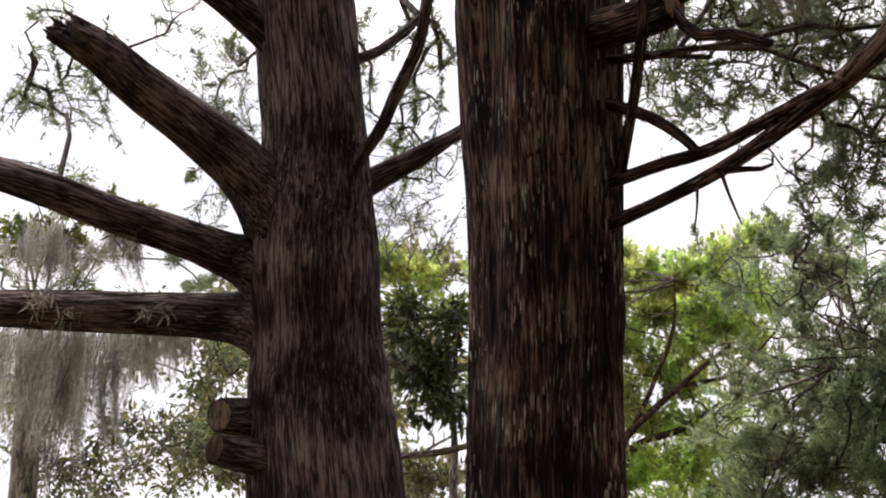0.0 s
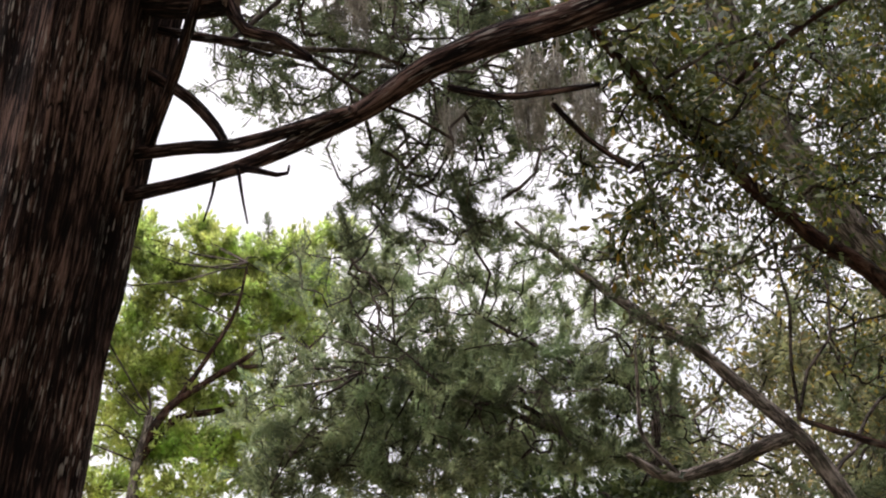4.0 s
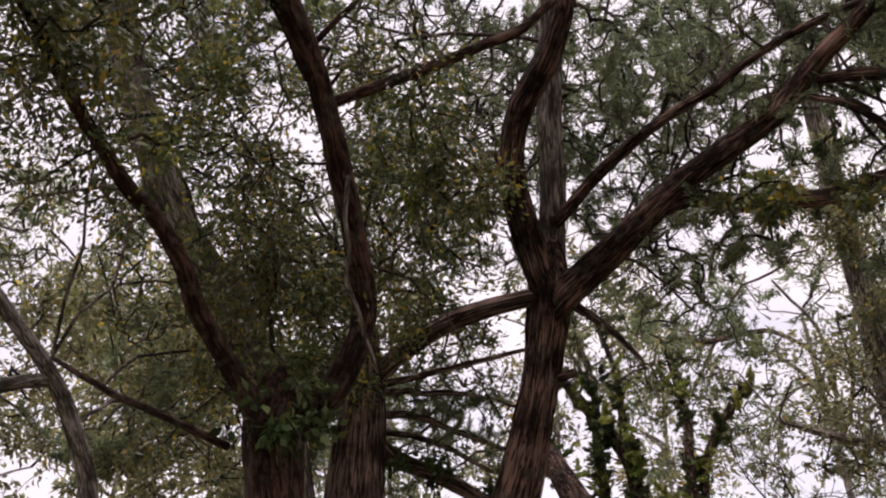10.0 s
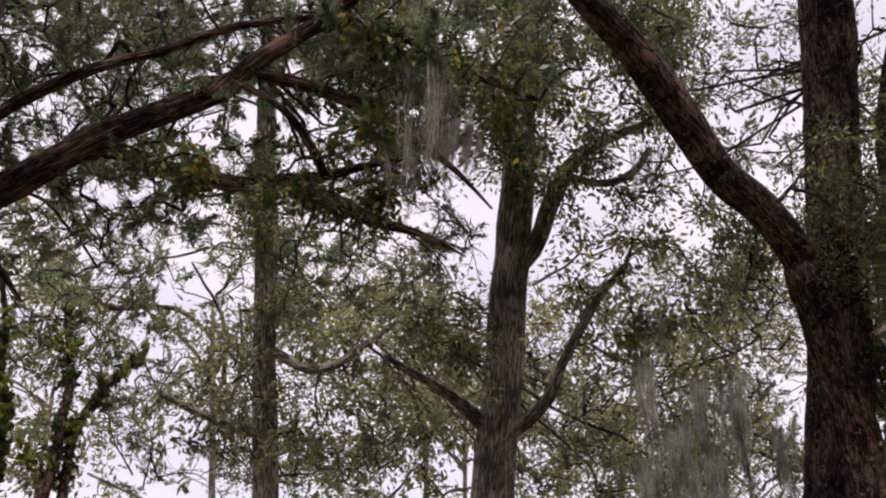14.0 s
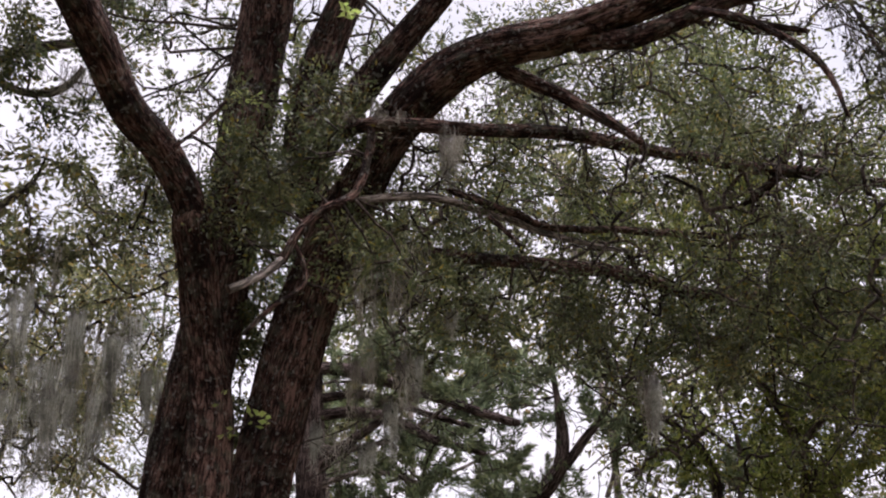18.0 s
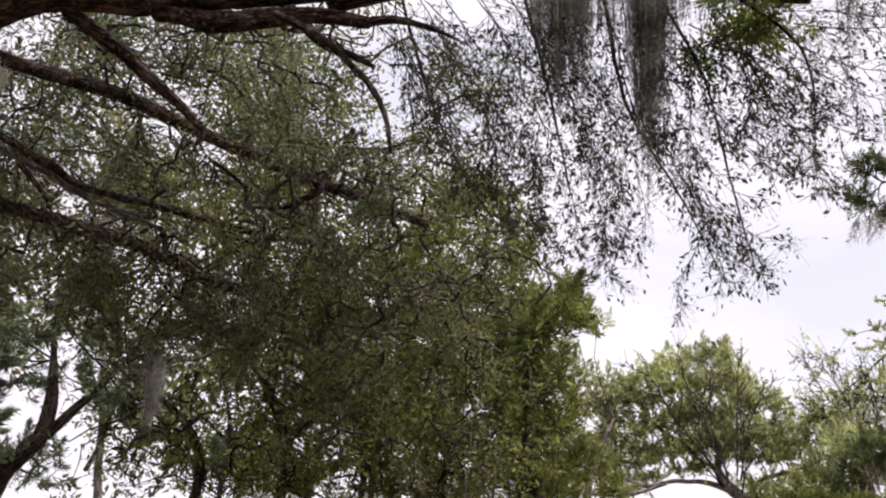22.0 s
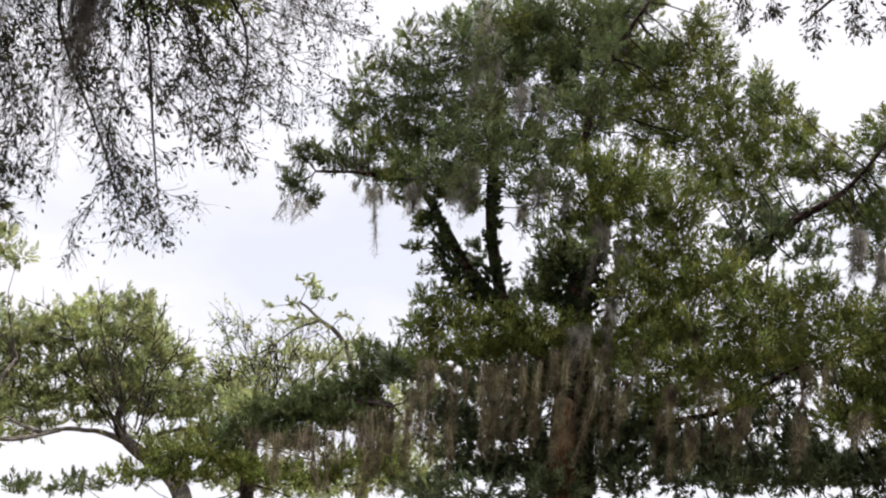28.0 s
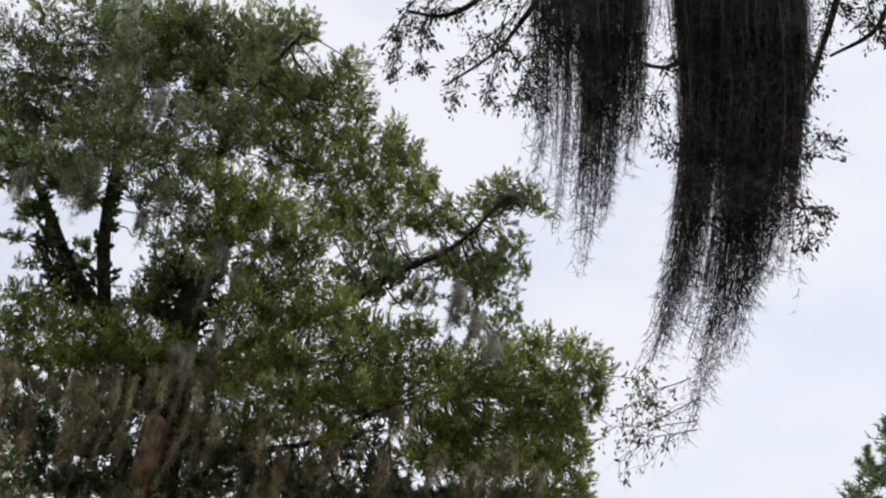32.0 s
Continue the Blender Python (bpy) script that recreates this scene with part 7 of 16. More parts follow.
T.crown([((11.71, 0.58, 4.94), (0.76, 1, 0.62), -1.52), ((11.86, -0.33, 4.41), (0.76, 1, 0.62), -1.6), ((11.6, -1.14, 5.12), (0.76, 1, 0.62), -1.67),
    ((11.78, -1.44, 4.37), (0.83, 1, 0.62), -1.7), ((11.38, -0.77, 5.85), (0.69, 1, 0.55), -1.64)], PALE_LEAF, size=0.064, shape=0.5, cover=0.18, spread=0.28, gaps=0.35)
T.crown([((12.67, 0.56, 7.44), (0.6, 1, 0.56), -1.55), ((11.75, -0.78, 7.25), (0.7, 1, 0.37), -1.66), ((12.27, -1.7, 7.09), (0.6, 1, 0.5), -1.74),
    ((13.24, -1.47, 6.87), (0.62, 1, 0.45), -1.71), ((12.67, -1.83, 6.26), (0.75, 1, 0.38), -1.74), ((12.93, 2.46, 5.8), (0.56, 1, 0.49), -1.4),
    ((12.49, 0.3, 5.55), (0.68, 1, 0.48), -1.57), ((12.47, -0.33, 5.97), (0.65, 1, 0.42), -1.62), ((13.63, 1.99, 5.16), (0.7, 1, 0.56), -1.44),
    ((14.13, 0.07, 5.26), (0.71, 1, 0.45), -1.59), ((13.39, -1.29, 5.44), (0.73, 1, 0.43), -1.69)], PALE_LEAF, size=0.057, shape=0.45, cover=0.096, spread=0.26, gaps=0.38, twig=0.006)
T.crown([((13.38, -2.04, 5.37), (0.58, 1, 0.56), -1.75), ((12.11, -2.88, 4.79), (0.51, 1, 0.36), -1.83), ((13.63, -0.69, 4.27), (0.64, 1, 0.49), -1.64)], PALE_LEAF, size=0.057, shape=0.45, cover=0.096, spread=0.26, gaps=0.38, twig=0.006)
T.crown([((10.97, -2.97, 5.83), (0.46, 1, 0.32), -1.82), ((11.18, -5.12, 6.72), (0.6, 1, 0.36), -1.99), ((10, -5.96, 6.19), (0.6, 1, 0.36), -2.1),
    ((11.84, -3.48, 5.36), (0.54, 1, 0.46), -1.84), ((10.39, -5.67, 5.86), (0.47, 1, 0.38), -2.06), ((11.75, -3.42, 4.87), (0.48, 1, 0.38), -1.84),
    ((11.55, -4.48, 5), (0.65, 1, 0.47), -1.93), ((10.91, -5.39, 5.08), (0.45, 1, 0.41), -2.02), ((11.99, -3.92, 4.37), (0.51, 1, 0.37), -1.87),
    ((12.27, -4.53, 4.62), (0.55, 1, 0.45), -1.91), ((10.77, -4.93, 4.34), (0.56, 1, 0.34), -1.99), ((10.89, -5.63, 4.4), (0.47, 1, 0.4), -2.04)], PALE_LEAF, size=0.050, shape=0.42, cover=0.22, spread=0.24, gaps=0.38, twig=0.006)
T.crown([((10.99, -4.37, 3.93), (0.57, 1, 0.36), -1.94), ((11.87, -6.24, 4.3), (0.64, 1, 0.42), -2.04), ((11, -6.72, 3.94), (0.45, 1, 0.41), -2.11)], PALE_LEAF, size=0.050, shape=0.42, cover=0.22, spread=0.24, gaps=0.38, twig=0.006)
T.crown([((11.68, -3.71, 5.34), (0.44, 0.8, 0.41), -1.85), ((10.53, -4.8, 4.89), (0.41, 0.8, 0.31), -1.98), ((9.43, -5.74, 5.28), (0.5, 0.8, 0.32), -2.1),
    ((10.62, -3.85, 4.63), (0.41, 0.8, 0.39), -1.89), ((11.33, -4.9, 4.63), (0.58, 0.8, 0.42), -1.96), ((10.14, -5.44, 4.71), (0.57, 0.8, 0.39), -2.04),
    ((12.08, -4.28, 4.5), (0.54, 0.8, 0.37), -1.89), ((11.59, -5.25, 4.31), (0.43, 0.8, 0.34), -1.98), ((10.32, -5.41, 4.39), (0.37, 0.8, 0.37), -2.03),
    ((10.41, -6.11, 4.14), (0.59, 0.8, 0.29), -2.08), ((11.25, -4.44, 3.5), (0.37, 0.8, 0.42), -1.93), ((10.31, -4.64, 3.67), (0.36, 0.8, 0.28), -1.97)], PALE_LEAF, size=0.043, shape=0.4, cover=0.10, spread=0.22, gaps=0.25, twig=0.008)
T.crown([((10.47, -5.13, 3.59), (0.46, 0.8, 0.41), -2), ((11.78, -4.26, 3.48), (0.48, 0.8, 0.37), -1.9), ((12.02, -5.17, 3.53), (0.61, 0.8, 0.47), -1.96),
    ((10.66, -5.18, 3.38), (0.56, 0.8, 0.36), -2), ((9.76, -5.77, 3.38), (0.54, 0.8, 0.39), -2.08)], PALE_LEAF, size=0.043, shape=0.4, cover=0.10, spread=0.22, gaps=0.25, twig=0.008)
T.crown([((12.96, -4.63, 5.26), (0.53, 0.8, 0.56), -1.9), ((13.91, -6.83, 6.23), (0.87, 0.8, 0.44), -2.01), ((11.92, -6.91, 6), (0.53, 0.8, 0.49), -2.08),
    ((14.87, -5.73, 5.05), (0.65, 0.8, 0.57), -1.92), ((13.18, -5.74, 4.81), (0.65, 0.8, 0.54), -1.96), ((12.26, -6.76, 4.84), (0.68, 0.8, 0.46), -2.06),
    ((13.87, -4.8, 4.08), (0.58, 0.8, 0.47), -1.89), ((13.86, -5.79, 4.72), (0.53, 0.8, 0.46), -1.95), ((14.37, -7.06, 4.62), (0.67, 0.8, 0.55), -2.01),
    ((11.81, -6.94, 4.47), (0.79, 0.8, 0.56), -2.08), ((12.77, -6.12, 3.69), (0.67, 0.8, 0.44), -2), ((12.83, -7.13, 3.68), (0.76, 0.8, 0.41), -2.06)], PALE_LEAF, size=0.071, shape=0.45, cover=0.19, spread=0.26, gaps=0.15)
T.crown([((13.3, 3.25, 6.19), (0.66, 0.8, 0.48), -1.34), ((15.3, 2.15, 6.58), (0.81, 0.8, 0.55), -1.44), ((15.04, 0.48, 6.45), (0.86, 0.8, 0.44), -1.55),
    ((14.53, -0.54, 6.95), (0.85, 0.8, 0.61), -1.62), ((14.55, -1.18, 6.95), (0.65, 0.8, 0.59), -1.66), ((14.9, -2.5, 6.91), (0.62, 0.8, 0.47), -1.75),
    ((14.4, 0.03, 5.97), (0.7, 0.8, 0.59), -1.58), ((14.57, -0.82, 5.76), (0.77, 0.8, 0.44), -1.64), ((13.81, -1.84, 5.52), (0.72, 0.8, 0.48), -1.72),
    ((14.9, -3.09, 6.42), (0.73, 0.8, 0.43), -1.79)], PALE_LEAF, size=0.064, shape=0.42, cover=0.084, spread=0.26, gaps=0.3)
T.crown([((14.89, 0.67, 5.21), (0.54, 0.8, 0.43), -1.53), ((15.38, -0.41, 5.61), (0.63, 0.8, 0.44), -1.61), ((13.38, -2.88, 5.11), (0.77, 0.8, 0.55), -1.79),
    ((15.66, -0.04, 4.6), (0.62, 0.8, 0.65), -1.58), ((15.25, -1.17, 4.47), (0.73, 0.8, 0.48), -1.66), ((15.52, -1.85, 5.08), (0.74, 0.8, 0.5), -1.7),
    ((13.72, -2.43, 4.12), (0.61, 0.8, 0.56), -1.76), ((13.88, -4.06, 4.88), (0.52, 0.8, 0.6), -1.87)], PALE_LEAF, size=0.064, shape=0.42, cover=0.084, spread=0.26, gaps=0.3)
T.billow([((11.87, 0.56, 4.87), (0.38, 0.38, 0.34), -1.55), ((11.87, 0.21, 5.22), (0.34, 0.34, 0.32), -1.58), ((11.87, 0.64, 4.19), (0.33, 0.33, 0.33), -1.54),
    ((11.86, -0.19, 6.47), (0.29, 0.29, 0.29), -1.61), ((11.79, -1.06, 5.18), (0.4, 0.4, 0.24), -1.69), ((11.71, -1.63, 5.07), (0.33, 0.33, 0.24), -1.74),
    ((11.81, -0.88, 4.37), (0.39, 0.39, 0.33), -1.67), ((11.72, -1.56, 4.34), (0.39, 0.39, 0.32), -1.73), ((11.6, -2.19, 4.57), (0.32, 0.32, 0.3), -1.79),
    ((11.87, -0.09, 4.12), (0.4, 0.4, 0.33), -1.61)], PALE_LEAF, cover=0.9, plume=0.2, needle=0.065, slim=0.5, inner=0.25)
T.billow([((12.14, -1.36, 4.94), (0.42, 0.42, 0.42), -1.7),
         ((12.19, -0.77, 5.34), (0.36, 0.36, 0.36), -1.65),
         ((12.08, -1.76, 5.4), (0.36, 0.36, 0.36), -1.73),
         ((12.23, -0.01, 5.88), (0.36, 0.36, 0.29), -1.58),
         ((12.15, -1.28, 4.09), (0.41, 0.41, 0.34), -1.69),
         ((12, -2.21, 4.54), (0.35, 0.35, 0.35), -1.77),
         ((12.21, -0.57, 4.46), (0.34, 0.34, 0.34), -1.63),
         ((11.67, -3.5, 5.44), (0.43, 0.43, 0.36), -1.88),
         ((11.56, -3.82, 4.71), (0.35, 0.42, 0.42), -1.91),
         ((11.4, -4.26, 6.04), (0.36, 0.36, 0.36), -1.95),
         ((11.25, -4.62, 5.42), (0.35, 0.35, 0.35), -1.98),
         ((11.65, -3.55, 3.95), (0.41, 0.41, 0.27), -1.88),
         ((11.37, -4.32, 4.29), (0.34, 0.34, 0.34), -1.95)], CEDAR_LEAF, cover=0.9, plume=0.22, needle=0.065, slim=0.4, inner=0.2)
T.billow([((10.68, -5.76, 5.94), (0.35, 0.35, 0.35), -2.08),
         ((10.59, -5.92, 5.06), (0.34, 0.34, 0.34), -2.1),
         ((10.9, -5.37, 4.54), (0.34, 0.34, 0.34), -2.05),
         ((10.51, -6.07, 4.23), (0.33, 0.33, 0.33), -2.11),
         ((11.12, -4.92, 3.94), (0.4, 0.4, 0.27), -2),
         ((11.91, -2.6, 5.73), (0.33, 0.33, 0.29), -1.8)], CEDAR_LEAF, cover=0.9, plume=0.22, needle=0.065, slim=0.4, inner=0.2)

# straight grey oak with a forked top and curling limbs
T = Tree('oak_tree', (10.137, -2.386, 0), 'straight grey oak with a forked top and curling limbs', GREY_BARK, 'tree', '')
T.stem('trunk', [(7.151, -2.074, 8.428, 0.068), (8.019, -2.258, 7.355, 0.121), (8.529, -2.36, 6.55, 0.148), (8.879, -2.402, 5.891, 0.178), (9.249, -2.419, 5.044, 0.184), (9.481, -2.452, 4.342, 0.189), (9.635, -2.422, 3.8, 0.194), (9.742, -2.415, 3.307, 0.205), (9.94, -2.4, 1.488, 0.217), (10.137, -2.386, -0.12, 0.277)])
T.stem('limb', [(9.03, -2.482, 5.527, 0.093), (8.83, -2.585, 5.647, 0.093), (8.453, -2.691, 6.089, 0.087), (8.156, -2.791, 6.336, 0.061), (7.827, -3.107, 6.47, 0.045), (7.573, -3.351, 6.501, 0.028)])
T.stem('limb', [(9.613, -2.431, 3.881, 0.071), (9.426, -2.112, 4.089, 0.061), (9.242, -1.72, 4.28, 0.047), (9.158, -1.449, 4.365, 0.040), (9.059, -1.18, 4.47, 0.028)])
T.stem('limb', [(9.606, -2.458, 3.882, 0.071), (9.269, -2.702, 4.083, 0.061), (9.063, -2.836, 4.271, 0.051), (8.838, -2.901, 4.557, 0.044), (8.511, -3.071, 4.961, 0.034), (8.163, -3.284, 5.296, 0.024)])
T.stem('branch', [(8.241, -2.793, 6.191, 0.040), (8.075, -3.084, 6.079, 0.040), (7.907, -3.34, 6.183, 0.040), (7.777, -3.407, 6.345, 0.026)])
T.crown([((8.3, -1.81, 6.76), (0.56, 0.8, 0.45), -1.79), ((8.03, -2.42, 6.93), (0.51, 0.8, 0.39), -1.88), ((9.24, -1.68, 4.94), (0.62, 0.8, 0.45), -1.76),
    ((8.55, -2.97, 5.23), (0.44, 0.7, 0.33), -1.92), ((8.51, -3.42, 4.92), (0.61, 0.8, 0.44), -1.97), ((8.39, -3.95, 4.6), (0.61, 0.8, 0.5), -2.02),
    ((8.76, -3.16, 4.51), (0.5, 0.7, 0.33), -1.93), ((9.17, -1.86, 4.42), (0.61, 0.8, 0.33), -1.78), ((8.25, -3.44, 5.47), (0.55, 0.7, 0.33), -1.98),
    ((8.05, -4.22, 5.1), (0.44, 0.7, 0.39), -2.07)], PALE_LEAF, size=0.075, shape=0.42, cover=0.26, spread=0.22, gaps=0.35)
T.crown([((7.91, -1.28, 7.81), (0.49, 0.8, 0.3), -1.74), ((7.92, -1.84, 8.14), (0.53, 0.8, 0.36), -1.81), ((7.74, -2.42, 8.15), (0.46, 0.8, 0.27), -1.89),
    ((6.61, -2.69, 7.66), (0.34, 0.8, 0.35), -1.97), ((7.01, -3.73, 8.17), (0.47, 0.8, 0.34), -2.08), ((7.35, -0.65, 7.01), (0.36, 0.8, 0.23), -1.67),
    ((7.38, -2.11, 7.03), (0.37, 0.8, 0.27), -1.86), ((6.85, -2.44, 7.17), (0.4, 0.8, 0.27), -1.93), ((7.58, -3.25, 7.74), (0.5, 0.8, 0.33), -1.99),
    ((7.42, -0.65, 6.62), (0.46, 0.8, 0.28), -1.67), ((7.44, -1.29, 6.45), (0.43, 0.8, 0.32), -1.75), ((8.62, -1.97, 7.24), (0.54, 0.8, 0.28), -1.8)], OAK_LEAF, size=0.063, shape=0.42, cover=0.5, spread=0.24, gaps=0.34)
T.crown([((7.59, -2.29, 7.11), (0.39, 0.8, 0.31), -1.88), ((7.12, -3.09, 6.77), (0.36, 0.8, 0.33), -2), ((7.28, -3.46, 7.09), (0.52, 0.8, 0.33), -2.03),
    ((7.75, -0.94, 6.13), (0.36, 0.8, 0.24), -1.7), ((7.93, -1.94, 6.36), (0.37, 0.8, 0.27), -1.82), ((7.46, -2.55, 6.12), (0.38, 0.8, 0.24), -1.91),
    ((8.01, -3.66, 6.97), (0.49, 0.8, 0.27), -2.01), ((8.67, -0.76, 6.3), (0.4, 0.8, 0.36), -1.66), ((8.4, -1.18, 6.23), (0.42, 0.8, 0.27), -1.72),
    ((8.92, -2.31, 6.49), (0.51, 0.8, 0.28), -1.83), ((8.05, -2.55, 5.88), (0.36, 0.8, 0.36), -1.89), ((7.73, -3.27, 5.82), (0.45, 0.8, 0.25), -1.99)], OAK_LEAF, size=0.063, shape=0.42, cover=0.5, spread=0.24, gaps=0.34)
T.crown([((7.48, -3.89, 5.94), (0.31, 0.8, 0.28), -2.07)], OAK_LEAF, size=0.063, shape=0.42, cover=0.5, spread=0.24, gaps=0.34)
T.crown([((6.84, -1.51, 6.65), (0.44, 0.5, 0.34), -1.81), ((6.75, -2.03, 6.57), (0.44, 0.5, 0.34), -1.89), ((6.82, -2.49, 6.24), (0.39, 0.5, 0.29), -1.95),
    ((7.09, -1.83, 6.18), (0.39, 0.5, 0.29), -1.85), ((6.44, -2.76, 6.59), (0.39, 0.5, 0.29), -2.01)], OAK_LEAF, size=0.052, shape=0.42, cover=0.34, spread=0.17, gaps=0.25)

# massive live oak of three trunks with spreading limbs
T = Tree('live_oak', (6.048, -3.987, 0), 'massive live oak of three trunks with spreading limbs', OAK_BARK, 'tree', '')
T.stem('trunk', [(5.351, -3.285, 4.114, 0.125), (5.544, -3.511, 3.658, 0.123), (5.7, -3.726, 3.177, 0.133), (5.741, -3.8, 2.847, 0.145), (5.791, -3.83, 2.512, 0.16), (5.92, -3.908, 1.13, 0.17), (6.048, -3.987, -0.12, 0.216)], fine=48)
T.stem('limb', [(5.529, -3.489, 3.73, 0.101), (5.357, -3.276, 4.114, 0.106), (5.253, -3.017, 4.351, 0.114), (5.096, -2.65, 4.513, 0.111), (4.872, -2.304, 4.719, 0.107), (4.657, -2.007, 4.833, 0.098), (4.436, -1.729, 4.917, 0.086), (4.175, -1.341, 5.056, 0.075)], fine=48)
T.stem('trunk', [(5.036, -3.534, 6.265, 0.153), (5.382, -3.72, 5.732, 0.17), (5.626, -3.795, 5.135, 0.168), (5.888, -3.916, 4.559, 0.185), (6.106, -3.96, 3.725, 0.204), (6.316, -3.922, 2.581, 0.222), (6.468, -3.894, 1.161, 0.236), (6.621, -3.867, -0.12, 0.3)], fine=56)
T.stem('trunk', [(4.961, -4.452, 4.744, 0.103), (5.165, -4.43, 4.449, 0.186), (5.392, -4.4, 4.067, 0.194), (5.61, -4.378, 3.599, 0.194), (5.789, -4.377, 3.05, 0.19), (5.914, -4.353, 2.575, 0.194), (6.065, -4.324, 1.159, 0.206), (6.217, -4.295, -0.12, 0.262)], fine=56)
T.stem('limb', [(5.343, -4.414, 4.144, 0.13), (5.37, -4.139, 4.949, 0.126), (5.095, -4.083, 5.581, 0.124), (4.734, -4.093, 6.144, 0.114), (4.442, -4.046, 6.607, 0.1)])
T.stem('limb', [(5.706, -4.08, 4.448, 0.115), (5.222, -4.185, 4.904, 0.117), (4.757, -4.234, 5.279, 0.108), (4.139, -4.31, 5.695, 0.092), (3.681, -4.277, 5.965, 0.08)])
T.stem('limb', [(5.318, -4.42, 4.183, 0.17), (4.949, -4.385, 4.628, 0.16), (4.621, -4.373, 4.897, 0.152), (4.11, -4.382, 5.112, 0.138), (3.687, -4.425, 5.134, 0.118), (3.286, -4.494, 5.067, 0.106), (2.736, -4.584, 5.05, 0.09), (2.273, -4.591, 5.007, 0.082), (1.743, -4.59, 4.957, 0.068)], fine=48)
T.stem('limb', [(3.149, -4.58, 4.993, 0.072), (2.767, -4.636, 4.884, 0.063), (2.433, -4.602, 4.824, 0.054), (2.119, -4.633, 4.818, 0.043), (1.834, -4.676, 4.753, 0.033)])
T.stem('branch', [(2.274, -4.582, 4.782, 0.023), (2.071, -4.649, 4.648, 0.021), (1.806, -4.738, 4.5, 0.013)])
T.stem('limb', [(4.83, -4.068, 4.815, 0.055), (4.345, -3.928, 4.624, 0.048), (4.078, -4.611, 4.746, 0.044), (3.894, -5.373, 4.942, 0.05), (3.675, -6.167, 5.006, 0.049), (3.358, -6.951, 5.063, 0.052), (2.925, -7.629, 5.058, 0.047), (2.542, -8.14, 4.999, 0.031)])
T.stem('branch', [(3.186, -7.269, 5.08, 0.039), (3.037, -7.217, 5.3, 0.036), (2.908, -7.153, 5.509, 0.022)])
T.stem('branch', [(3.168, -7.282, 5.069, 0.039), (3.375, -7.255, 4.933, 0.031), (3.546, -7.215, 4.843, 0.019)])
T.stem('branch', [(4.689, -4.145, 4.272, 0.03), (4.477, -4.499, 4.348, 0.031), (4.517, -5.162, 4.459, 0.029), (4.501, -6.007, 4.505, 0.027), (4.394, -6.844, 4.582, 0.019)], mat=GREY_BARK)
T.stem('branch', [(4.462, -4.749, 4.47, 0.024), (4.48, -5.305, 4.521, 0.031), (4.492, -5.852, 4.548, 0.029), (4.32, -6.702, 4.709, 0.031), (3.879, -7.772, 4.849, 0.031), (3.507, -8.474, 4.999, 0.022)])
T.stem('branch', [(4.004, -4.662, 4.098, 0.018), (3.889, -4.699, 3.96, 0.016), (3.848, -4.775, 3.888, 0.011)])
T.stem('limb', [(4.856, -4.996, 4.181, 0.041), (4.753, -5.245, 4.188, 0.046), (4.603, -5.781, 4.246, 0.048), (4.333, -6.378, 4.277, 0.054), (3.995, -7.022, 4.171, 0.052), (3.571, -7.497, 4.152, 0.029)])
T.stem('branch', [(4.359, -3.922, 4.665, 0.029), (4.315, -3.896, 4.442, 0.029), (4.298, -3.839, 4.217, 0.028), (4.300, -3.757, 4.045, 0.027), (4.344, -3.622, 3.951, 0.027), (4.402, -3.545, 3.871, 0.027), (4.466, -3.459, 3.719, 0.027), (4.503, -3.407, 3.584, 0.026)])
T.stem('stub', [(4.500, -3.411, 3.591, 0.026), (4.510, -3.308, 3.482, 0.026), (4.526, -3.193, 3.402, 0.025), (4.537, -3.083, 3.337, 0.025)], mat=GREY_BARK, label='pale broken stub')
T.stem('branch', [(4.466, -3.459, 3.719, 0.017), (4.419, -3.523, 3.460, 0.016), (4.525, -3.374, 3.295, 0.016), (4.607, -3.253, 3.135, 0.013)])
T.stem('branch', [(4.890, -3.175, 4.710, 0.011), (4.880, -2.993, 4.432, 0.010), (4.938, -2.887, 4.297, 0.014)])
T.stem('limb', [(3.752, -4.518, 5.036, 0.049), (3.489, -4.724, 4.863, 0.049), (3.266, -4.91, 4.635, 0.04), (3.057, -5.042, 4.436, 0.025)])
T.crown([((4.72, -3.55, 4.49), (0.4, 0.6, 0.22), -2.17), ((4.9, -3.5, 4.25), (0.37, 0.6, 0.22), -2.15), ((4.56, -3.83, 4.84), (0.34, 0.6, 0.23), -2.23),
    ((4.8, -4.22, 3.96), (0.42, 0.6, 0.3), -2.26), ((4.73, -4.67, 3.88), (0.43, 0.6, 0.35), -2.32)], OAK_LEAF, size=0.038, shape=0.42, cover=0.256, spread=0.2, gaps=0.25)
T.crown([((4.27, -5.17, 5.41), (0.47, 0.8, 0.34), -2.42), ((3.81, -5.61, 5.3), (0.52, 0.8, 0.34), -2.52), ((3.31, -6, 5.2), (0.52, 0.8, 0.34), -2.62),
    ((2.72, -6.24, 5.29), (0.43, 0.8, 0.3), -2.72), ((4.35, -5.61, 4.9), (0.52, 0.8, 0.35), -2.46), ((3.87, -6.05, 4.78), (0.52, 0.8, 0.35), -2.55),
    ((3.29, -6.35, 4.86), (0.52, 0.8, 0.39), -2.65), ((2.81, -6.81, 4.89), (0.49, 0.8, 0.36), -2.74), ((2.39, -6.92, 4.99), (0.4, 0.8, 0.31), -2.8),
    ((4.55, -6.21, 4), (0.58, 0.8, 0.36), -2.49), ((4.02, -6.62, 3.9), (0.58, 0.8, 0.36), -2.58), ((3.4, -6.88, 4.12), (0.58, 0.8, 0.4), -2.67)], OAK_LEAF, size=0.041, shape=0.42, cover=0.192, spread=0.2, gaps=0.32)
